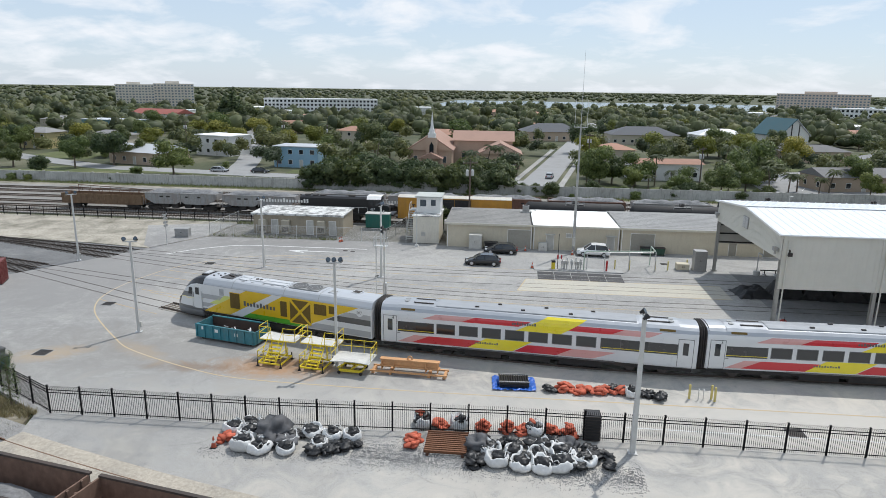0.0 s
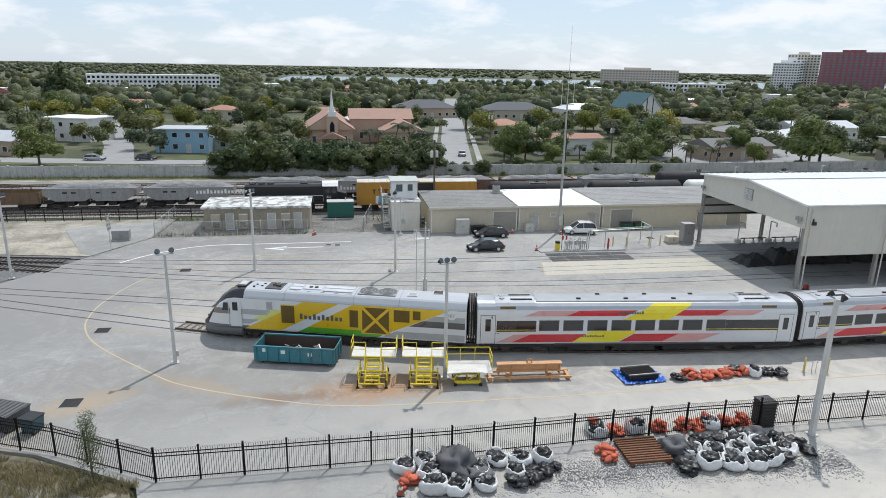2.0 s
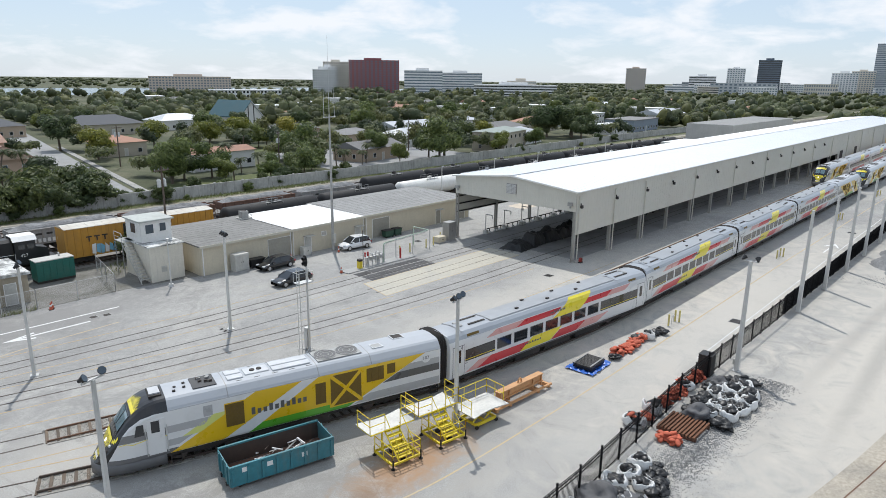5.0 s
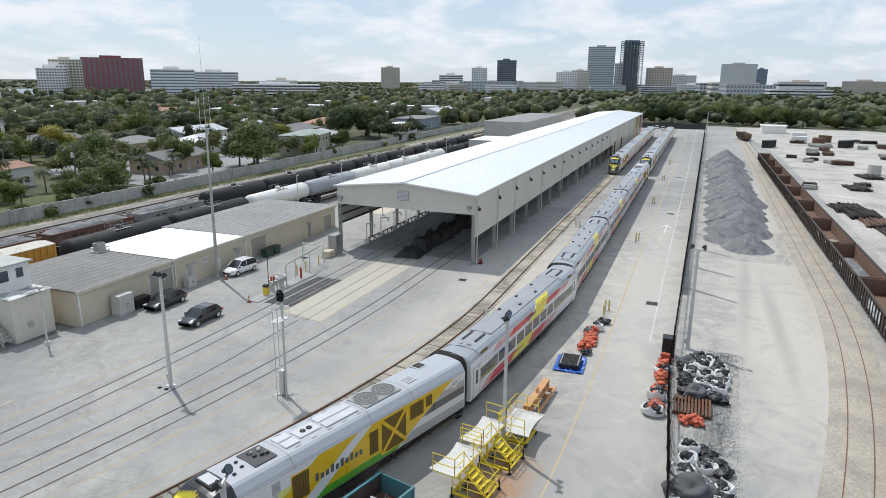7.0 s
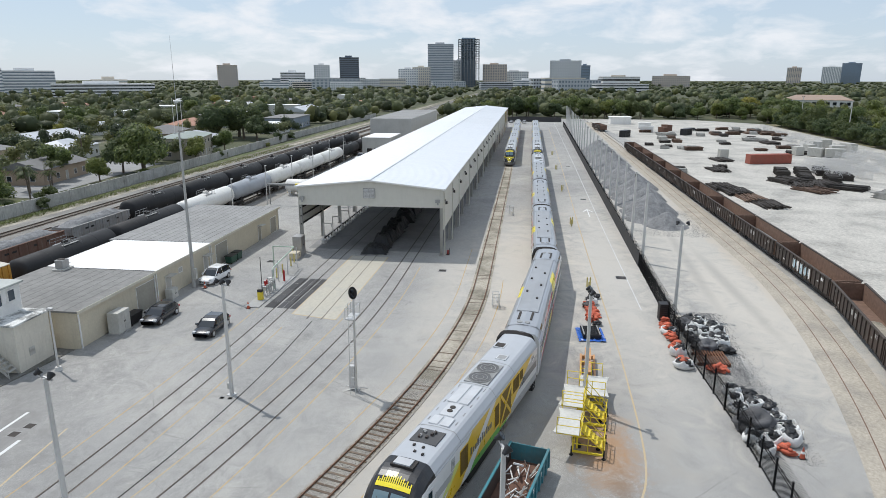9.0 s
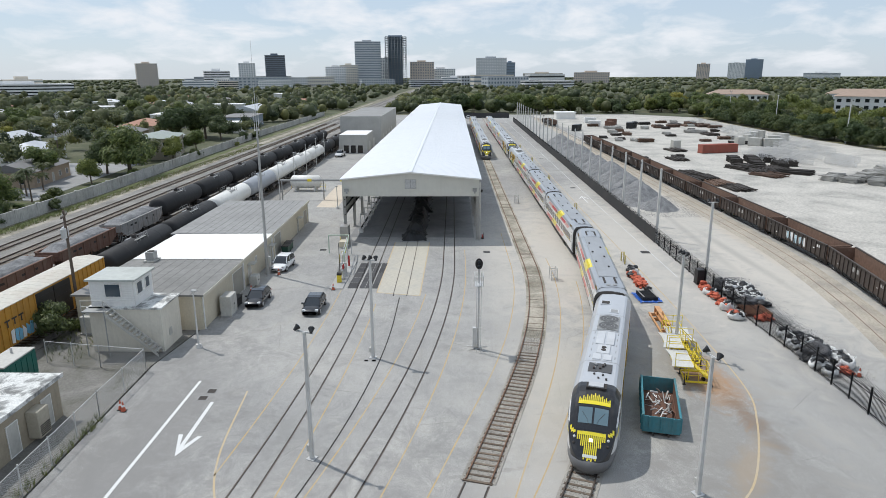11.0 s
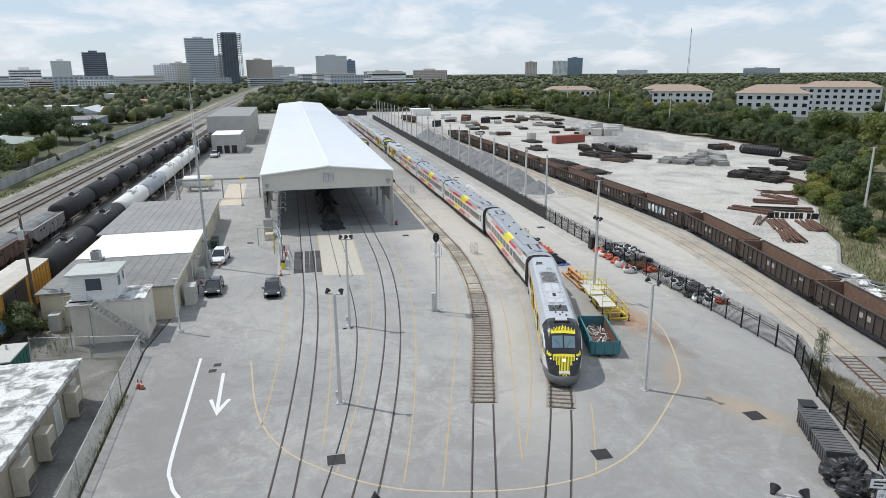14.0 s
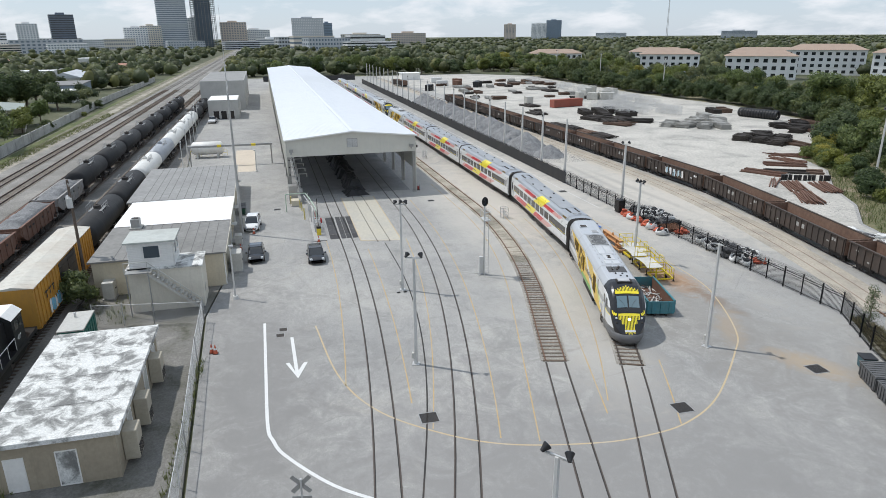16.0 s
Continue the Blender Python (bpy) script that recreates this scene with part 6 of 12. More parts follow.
        word_bars(t, -s, along(COACH, 1.9)[0] + 0.008, X(1.7), 1.95, 0.05, 14, 0.1, TGREY)
        number(t, no, 0.4, X(1.0), -s * 1.53, 3.16, -s, TGREY)
    # roof
    bm = B()
    loft(bm, [[(x, -0.9, 4.34), (x, -0.85, 4.4), (x, 0, 4.44), (x, 0.85, 4.4), (x, 0.9, 4.34)] for x in (-8.1, 8.1)], closed=False, cap=False)
    part("roof_walkway", bm, ROOFG, t)
    for e in (-1, 1):
        bm = B()
        x0, x1 = sorted((e * 8.25, e * 11.3))
        loft(bm, [[(x, -1.43, 3.86), (x, -1.3, 4.13), (x, -1.05, 4.33), (x, 0, 4.46), (x, 1.05, 4.33), (x, 1.3, 4.13), (x, 1.43, 3.86)] for x in (x0, x1)], closed=False, cap=False)
        u = part("hvac_unit", bm, SILVER, t, "silver roof air conditioning unit")
        for y in (-0.5, 0.5):
            bm = B()
            box(bm, min(x0 + 0.5, x1 - 2.5) + (0.0 if e > 0 else 0.7), x0 + 2.4 + (0.0 if e > 0 else 0.5), y - 0.09, y + 0.09, 4.39, 4.45)
            part("vent_slot", bm, UNDER, u)
        for y in (-0.28, 0.28):
            bm = B()
            x = e * 10.75
            rod(bm, (x, y, 4.4), (x, y, 4.48), 0.22, 0.2, 14)
            part("fan", bm, STEELG, u)
        for s in (-1, 1):
            bm = B()
            xa, xb = (x1 - 1.5, x1 - 0.3) if e > 0 else (x0 + 0.3, x0 + 1.5)
            loft(bm, [[(x, s * 1.4, 3.95), (x, s * 1.32, 4.12), (x, s * 1.29, 4.12), (x, s * 1.36, 3.95)] for x in (xa, xb)])
            part("side_louvre", bm, GRILL, u)
    for x, y in ((-4.7, -0.45), (-2.9, 0.6), (-0.9, -0.45), (0.95, 0.6), (2.95, -0.45), (4.75, 0.6)):
        bm = B()
        box(bm, x - 0.16, x + 0.16, y - 0.09, y + 0.09, 4.38, 4.5)
        part("antenna", bm, UNDER, t)
    return t


def far_coach():
    """The same coach with only what shows from a distance."""
    t = thing("passenger_coach", "white and silver coach of a train parked farther off", "rail coach", group="passenger train")
    L2 = 12.75
    bm = B()
    xs = [-L2, 0, L2]
    secs = [ring(COACH, x) for x in xs]
    loft(bm, secs, closed=False, cap=False, pick=lambda c: 1 if c.z > 3.88 else 0)
    for r in (secs[0], secs[-1]):
        bm.faces.new([bm.verts.new(p) for p in r])
    part("body", bm, [TWHITE, SILVER], t)
    bm = B()
    box(bm, -L2 + 0.3, L2 - 0.3, -1.25, 1.25, 0.3, 1.0)
    part("underframe", bm, UNDER, t)
    for s in (1, -1):
        decal(t, COACH, s, (2.15, -11.6, 11.6), (2.98, -11.6, 11.6), GLASSD, "window_band", lift=0.01)
        decal(t, COACH, s, (1.2, -9, 5), (1.8, -8, 6), TRED, "red_stripe")
        decal(t, COACH, s, (3.05, -1, 3), (4.26, 1.5, 5.5), TYEL2, "yellow_stripe")
        decal(t, COACH, s, (3.36, 5.2, 10), (3.8, 6, 10.5), TRED, "red_stripe")
    bm = B()
    box(bm, -8.2, 8.2, -0.6, 0.6, 4.3, 4.43)
    part("roof_walkway", bm, ROOFG, t)
    for x in (-9.1, 9.1):
        shared("bogie", FBOGIE, t, x, 0, 0.2)
    for e in (-1, 1):
        for y in (-0.42, 0.42):
            bm = B()
            box(bm, min(e * 9, e * 11.0), max(e * 9, e * 11.0), y - 0.1, y + 0.1, 4.35, 4.47)
            part("vent_slot", bm, UNDER, t)
    return t


def gangway(m):
    t = thing("gangway", "dark folded rubber gangway between coaches", "gangway", m, "passenger train")
    for i in range(4):
        bm = B()
        x = -0.36 + i * 0.18
        loft(bm, [ring(COACH, x, 0.93, None, -0.02), ring(COACH, x + 0.07, 0.98, None, 0.05), ring(COACH, x + 0.14, 0.93, None, -0.02)], closed=True)
        part("fold", bm, UNDER, t)
    bm = B()
    rod(bm, (-0.45, 0, 0.7), (0.45, 0, 0.7), 0.12)
    part("coupler", bm, UNDER, t)


def at_track(track, xa, xb, z=0.0, flip=False):
    """The pose of a vehicle whose bogies stand at xa and xb."""
    a, b = Vector((xa, track.y(xa))), Vector((xb, track.y(xb)))
    c = (a + b) / 2
    d = b - a
    return pose(c.x, c.y, z, 0, 0, math.degrees(math.atan2(d.y, d.x)) + (180 if flip else 0))


def span(track, x0, length):
    """The x at the far end of a chord of that length from x0."""
    x1 = x0 + length
    for _ in range(6):
        d = math.hypot(x1 - x0, track.y(x1) - track.y(x0))
        x1 += length - d
    return x1


def place(track, x0, length, maker, inset, flip=False, copy=None, m_extra=None):
    x1 = span(track, x0, length)
    k = inset / length
    m = at_track(track, x0 + (x1 - x0) * k, x1 - (x1 - x0) * k, 0, flip)
    if copy is None:
        ob = maker()
        ob.matrix_world = m
    else:
        ob = copy_thing(copy, m)
    return ob, x1


loco, xe = place(T5, -32.1, 21.5, locomotive, 4.2, True)
ca, cb = None, None
for i in range(4):
    xs = xe + 0.28
    m = at_track(T5, xs - 0.3, xs + 0.6)
    gangway(m)
    if i == 0:
        ca, xe = place(T5, xs + 0.28, 25.5, lambda: coach("white and silver coach with red, pink and yellow stripes", "4"), 3.6)
    elif i == 1:
        cb, xe = place(T5, xs + 0.28, 25.5, lambda: coach("white and silver coach with red, pink and yellow stripes coupled mid-train", "3"), 3.6)
    else:
        ob, xe = place(T5, xs + 0.28, 25.5, None, 3.6, False, ca if i == 2 else cb)
loco2, xe = place(T5, xe + 0.5, 21.5, None, 4.2, False, loco)
# two more trains farther along the yard
xq = max(118.5, xe + 2.0)
far = None
for trk, x0 in ((T5, xq), (T4, 117.0)):
    ob, xq = place(trk, x0, 21.5, None, 4.2, True, loco)
    for i in range(4):
        if far is None:
            far, xq = place(trk, xq + 0.6, 25.5, far_coach, 3.6)
        else:
            ob, xq = place(trk, xq + 0.6, 25.5, None, 3.6, False, far)


# ---------------------------------------------------------------- freight cars
def heap(x0, x1, y0, y1, z0, zt, seed, material, parent, nx=26, ny=9, name="load"):
    bm = B()
    g = []
    for i in range(nx + 1):
        row = []
        for j in range(ny + 1):
            u, v = i / nx, j / ny
            e = min(1, min(u, 1 - u) * 7) * math.sin(math.pi * v) ** 0.6 if 0 < v < 1 else 0
            z = z0 + (zt - z0) * e * (0.8 + 0.3 * noise.noise((u * 9 + seed, v * 3, seed))) + (0.05 * noise.noise((u * 40, v * 15, seed)) if 0 < v < 1 else 0)
            row.append(bm.verts.new((x0 + (x1 - x0) * u, y0 + (y1 - y0) * v, z)))
        g.append(row)
    for i in range(nx):
        for j in range(ny):
            bm.faces.new((g[i][j], g[i + 1][j], g[i + 1][j + 1], g[i][j + 1]))
    return part(name, bm, material, parent)


GONDRUST = mat("gondola_inside_rust", (0.185, 0.115, 0.082), 0.9, 0, 2.5, 0.5, 0.3, 0.2, streak=0.4, dirt=(0.09, 0.05, 0.035))


def gondola(load=False, tag=False, simple=False):
    t = thing("gondola_car", "dark brown open gondola car, rusty inside" + (", holding some gravel" if load else "") + (", with pale graffiti" if tag else ""), "freight car", group="gondola cars")
    L2, z0, z1 = 8.05, 1.0, 2.75
    for y in (-1.45, 1.45):
        bm = B()
        box(bm, -L2, L2, y - 0.04, y + 0.04, z0, z1)
        sd = part("side", bm, [DARKST], t)
        bm = B()
        a, b = sorted((y * 0.966, y * 0.968 + (0.002 if y > 0 else -0.002)))
        box(bm, -L2 + 0.05, L2 - 0.05, y - (0.055 if y > 0 else -0.042), y - (0.042 if y > 0 else -0.055), z0 + 0.05, z1 - 0.02)
        part("inner_lining", bm, GONDRUST, sd)
        bm = B()
        for i in range(15):
            x = -L2 + 0.25 + (2 * L2 - 0.5) * i / 14
            ya, yb = (y, y + 0.14) if y > 0 else (y - 0.14, y)
            box(bm, x - 0.07, x + 0.07, ya, yb, z0 - 0.05, z1 - 0.05)
            if not simple:
                part("rib", bm, DARKST, sd)
                bm = B()
        if simple:
            tagged(part("rib", bm, DARKST, sd), kind="stuff")
        bm = B()
        ya, yb = (y - 0.06, y + 0.16) if y > 0 else (y - 0.16, y + 0.06)
        box(bm, -L2 - 0.05, L2 + 0.05, ya, yb, z1 - 0.02, z1 + 0.1)
        part("top_chord", bm, DARKST, sd)
        bm = B()
        for i, (dx, ww, zz, hh) in enumerate(((1.5, 0.3, 2.05, 0.3), (1.95, 0.3, 2.05, 0.3), (2.6, 0.5, 1.7, 0.12), (7.4, 0.5, 1.75, 0.5), (8.5, 0.5, 1.75, 0.5), (12.8, 0.35, 1.4, 0.16), (14.6, 0.4, 2.1, 0.14))):
            x = -L2 + dx
            s = 1 if y > 0 else -1
            box(bm, x, x + ww, min(s * 1.495, s * 1.5), max(s * 1.495, s * 1.5), zz, zz + hh)
        part("lettering", bm, WHITE if tag else mat("dim_lettering", (0.35, 0.34, 0.32), 0.8), sd, "plain pale bars of lettering")
        if tag:
            for k in range(10):
                bm = B()
                x = -3 + k * 0.55
                s = 1 if y > 0 else -1
                plate(bm, [(x, 1.3 + 0.2 * math.sin(k)), (x + 0.4, 1.2), (x + 0.5, 2.2 + 0.2 * math.cos(k)), (x + 0.1, 2.35)], *sorted((s * 1.501, s * 1.506)))
                part("paint_patch", bm, mat("graffiti_blue", (0.45, 0.6, 0.66), 0.6) if k % 3 else WHITE, sd)
    for x in (-L2, L2):
        bm = B()
        box(bm, x - 0.05, x + 0.05, -1.4, 1.4, z0, z1)
        for y in (-0.9, 0, 0.9):
            s = 1 if x > 0 else -1
            box(bm, min(x, x + s * 0.15), max(x, x + s * 0.15), y - 0.06, y + 0.06, z0, z1)
        part("end", bm, GONDRUST, t)
    bm = B()
    box(bm, -L2, L2, -1.41, 1.41, z0 - 0.02, z0 + 0.04)
    part("floor_plate", bm, GONDRUST, t)
    bm = B()
    box(bm, -L2 - 0.3, L2 + 0.3, -0.3, 0.3, 0.7, 1.0)
    box(bm, -L2, L2, -1.42, 1.42, 0.88, 1.0)
    rod(bm, (-L2 - 0.55, 0, 0.85), (-L2 - 0.2, 0, 0.85), 0.1)
    rod(bm, (L2 + 0.55, 0, 0.85), (L2 + 0.2, 0, 0.85), 0.1)
    part("underframe", bm, UNDER, t)
    for x in (-6.2, 6.2):
        bogie(t, x, 0.1, 1.75)
    if load:
        heap(-4.5, 6.0, -1.35, 1.35, z0 + 0.04, z0 + 0.9, 3.0, GRAVEL, t, name="gravel_load")
    else:
        heap(-2.5, 1.5, -1.2, 1.2, z0 + 0.04, z0 + 0.25, 5.0, SAND, t, 10, 5, name="sand_load")
    return t


x = -20.8
for k in range(2):
    x -= 16.0
    for _ in range(8):
        x += (-20.8 if k == 0 else xw) - span(GON, x, 16.8)
    xw = x
G = {}
for i in range(13):
    kind = "far" if i > 6 else "load" if i in (1, 5) else "tag" if i == 4 else "plain"
    if kind not in G:
        G[kind], xe = place(GON, x, 16.5, lambda: gondola(kind == "load", kind == "tag", kind == "far"), 2.0)
    else:
        ob, xe = place(GON, x, 16.5, None, 2.0, False, G[kind])
    x = span(GON, x, 16.8)


TANKB = mat("black_tank_paint", (0.016, 0.016, 0.017), 0.72, 0, 2, 0.35, 0.1, 0.03, dirt=(0.05, 0.045, 0.04))
TANKW = mat("white_tank_paint", (0.76, 0.75, 0.71), 0.5, 0, 2, 0.25, 0.05, 0.03, streak=0.3, dirt=(0.3, 0.24, 0.16))
TANKG = mat("grey_tank_paint", (0.36, 0.38, 0.41), 0.5, 0, 2, 0.3, 0.05, 0.03)


def tank_car(paint, label, L=16.0, R=1.48):
    t = thing("tank_car", label, "tank car", group="tank cars")
    zc = 2.75
    bm = B()
    prof = [(-L / 2, 0.0), (-L / 2 + 0.08, R * 0.5), (-L / 2 + 0.25, R * 0.82), (-L / 2 + 0.55, R), (L / 2 - 0.55, R), (L / 2 - 0.25, R * 0.82), (L / 2 - 0.08, R * 0.5), (L / 2, 0.0)]
    n = 28
    rings = []
    for x, r in prof:
        rr = max(r, 0.01)
        rings.append([(x, rr * math.cos(2 * math.pi * i / n), zc + rr * math.sin(2 * math.pi * i / n)) for i in range(n)])
    loft(bm, rings)
    part("barrel", bm, paint, t, smooth=True)
    for x in (-L / 4, L / 4):
        bm = B()
        loft(bm, [[(x + d, (R + 0.012) * math.cos(2 * math.pi * i / n), zc + (R + 0.012) * math.sin(2 * math.pi * i / n)) for i in range(n)] for d in (-0.05, 0.05)], cap=False)
        part("band", bm, paint, t)
    bm = B()
    rod(bm, (0, 0, zc + R - 0.05), (0, 0, zc + R + 0.32), 0.42, 0.42, 14)
    rod(bm, (0.1, 0, zc + R + 0.3), (0.1, 0, zc + R + 0.45), 0.18, 0.16, 10)
    part("dome", bm, UNDER if paint is TANKB else paint, t)
    bm = B()
    box(bm, -1.3, 1.3, -0.75, -0.45, zc + R - 0.12, zc + R - 0.08)
    box(bm, -1.3, 1.3, 0.45, 0.75, zc + R - 0.12, zc + R - 0.08)
    part("walkway", bm, STEELG, t)
    bm = B()
    for y in (-0.85, 0.85):
        tube(bm, [(-1.4, y, zc + R + 0.55), (1.4, y, zc + R + 0.55)], 0.03, 5)
        tube(bm, [(-1.4, y, zc + R + 0.2), (1.4, y, zc + R + 0.2)], 0.02, 5)
        for x in (-1.4, -0.5, 0.5, 1.4):
            rod(bm, (x, y, zc + R - 0.35), (x, y, zc + R + 0.55), 0.025, n=5)
    part("guard_rail", bm, STEELG, t)
    for x in (-1.5, 1.5):
        bm = B()
        for y in (-1.52, 1.52):
            rod(bm, (x, y, 0.9), (x, y * 0.6, zc + R - 0.1), 0.025, n=5)
        part("ladder", bm, STEELG, t)
    bm = B()
    box(bm, -L / 2 - 0.4, L / 2 + 0.4, -0.25, 0.25, 0.85, 1.15)
    for e in (-1, 1):
        a, b = sorted((e * (L / 2 - 2.6), e * (L / 2 + 0.3)))
        box(bm, a, b, -1.3, 1.3, 1.0, 1.15)
        box(bm, min(e * (L / 2 - 2.2), e * (L / 2 - 1.6)), max(e * (L / 2 - 2.2), e * (L / 2 - 1.6)), -1.1, 1.1, 1.1, 1.75)
        rod(bm, (e * (L / 2 + 0.2), 0, 0.95), (e * (L / 2 + 0.6), 0, 0.95), 0.1)
    part("underframe", bm, UNDER, t)
    for x in (-L / 2 + 1.9, L / 2 - 1.9):
        bogie(t, x, 0.12, 1.75)
    return t


def hopper(paint, label, L=13.0):
    t = thing("hopper_car", label, "hopper car", group="hopper cars")
    z0, z1 = 1.35, 3.25
    for y in (-1.45, 1.45):
        bm = B()
        plate(bm, [(-L / 2, z1), (L / 2, z1), (L / 2, 2.3), (L / 2 - 1.6, z0), (0.8, z0), (0, z0 + 0.5), (-0.8, z0), (-L / 2 + 1.6, z0), (-L / 2, 2.3)], y - 0.04, y + 0.04)
        sd = part("side", bm, paint, t)
        for i in range(9):
            bm = B()
            x = -L / 2 + 0.4 + (L - 0.8) * i / 8
            ya, yb = (y, y + 0.12) if y > 0 else (y - 0.12, y)
            box(bm, x - 0.06, x + 0.06, ya, yb, 2.0 if i in (0, 8) else z0, z1 - 0.06)
            part("rib", bm, paint, sd)
        bm = B()
        box(bm, -L / 2, L / 2, y - 0.12, y + 0.12, z1 - 0.06, z1 + 0.06)
        part("top_chord", bm, paint, sd)
        bm = B()
        s = 1 if y > 0 else -1
        for x in (-3.8, -2.6, 0.9, 3.0):
            box(bm, x, x + 0.7, min(s * 1.494, s * 1.5), max(s * 1.494, s * 1.5), 2.5, 2.75)
        part("lettering", bm, UNDER, sd, "plain dark bars of lettering")
    for x in (-L / 2, L / 2):
        bm = B()
        box(bm, x - 0.04, x + 0.04, -1.4, 1.4, 2.2, z1)
        part("end", bm, paint, t)
        e = 1 if x > 0 else -1
        bm = B()
        v = [bm.verts.new(p) for p in ((x, -1.4, 2.3), (x, 1.4, 2.3), (x - e * 2.2, 1.4, 1.3), (x - e * 2.2, -1.4, 1.3), (x, -1.4, 2.22), (x, 1.4, 2.22), (x - e * 2.2, 1.4, 1.2), (x - e * 2.2, -1.4, 1.2))]
        for f in ((0, 1, 2, 3), (7, 6, 5, 4), (0, 3, 7, 4), (1, 5, 6, 2)):
            bm.faces.new([v[i] for i in f])
        part("slope_sheet", bm, RUST, t)
        bm = B()
        for y in (-1.3, 1.3):
            rod(bm, (x + e * 0.1, y, 1.0), (x + e * 0.1, y, z1), 0.03, n=5)
            rod(bm, (x + e * 0.5, y, 1.0), (x + e * 0.5, y, 2.4), 0.03, n=5)
        for k in range(5):
            rod(bm, (x + e * 0.1, -1.3, 1.2 + k * 0.4), (x + e * 0.1, -0.9, 1.2 + k * 0.4), 0.02, n=4)
        part("end_ladder", bm, paint, t)
    bm = B()
    box(bm, -L / 2 - 0.5, L / 2 + 0.5, -0.25, 0.25, 0.85, 1.15)
    box(bm, -L / 2 - 0.4, -L / 2 + 1.2, -1.35, 1.35, 1.0, 1.12)
    box(bm, L / 2 - 1.2, L / 2 + 0.4, -1.35, 1.35, 1.0, 1.12)
    for x in (-3, -1.2, 1.2, 3):
        box(bm, x - 0.6, x + 0.6, -1.2, 1.2, 0.6, 1.4)
    part("underframe", bm, UNDER, t)
    for x in (-L / 2 + 1.4, L / 2 - 1.4):
        bogie(t, x, 0.12, 1.75)
    heap(-L / 2 + 0.05, L / 2 - 0.05, -1.4, 1.4, z1 - 0.15, z1 + 0.65, L, GRAVEL, t, name="stone_load")
    return t


HGREY = mat("hopper_grey", (0.31, 0.31, 0.3), 0.7, 0, 3, 0.5, 0.15, 0.1, streak=0.75, dirt=(0.2, 0.12, 0.08))
HBROWN = mat("hopper_brown", (0.16, 0.085, 0.06), 0.85, 0, 3, 0.4, 0.2, 0.1, streak=0.4, dirt=(0.3, 0.25, 0.2))


def on_line(ob, i, x, copy=False, z=0.0):
    m = pose(x, MAIN[i].y(x), z, 0, 0, math.degrees(MAIN[i].slope))
    if copy:
        return copy_thing(ob, m)
    ob.matrix_world = m
    return ob


tb = on_line(tank_car(TANKB, "black tank car with railed dome platform"), 0, 9.5)
on_line(tb, 0, 26.0 + 0.3, True)
tw = on_line(tank_car(TANKW, "white tank car streaked with rust"), 0, 43.3)
tg = on_line(tank_car(TANKG, "grey tank car with white dome platform"), 0, 60.3)
for x in (77.3, 94.3, 111.3):
    on_line(tw, 0, x, True)
for x in (128.3, 145.3, 162.3, 179.3, 196.3):
    on_line(tb, 0, x, True)
lg = copy_thing(G["far"], pose(246, 27.6, 0, 0, 0, 8))
for x in (42.5, 59.5, 76.5, 93.5, 110.5, 127.5, 144.5, 161.5):
    on_line(tb, 2, x, True)
hg = on_line(hopper(HGREY, "grey hopper car heaped with crushed stone"), 2, 26.6)
hb = on_line(hopper(HBROWN, "rust-brown hopper car heaped with crushed stone"), 2, 12.2)
on_line(hg, 1, -58.8, True)
on_line(hg, 1, -44.6, True)
on_line(hg, 2, -30.0, True)
on_line(hg, 2, -16.0, True)
on_line(hb, 2, -2.2, True)


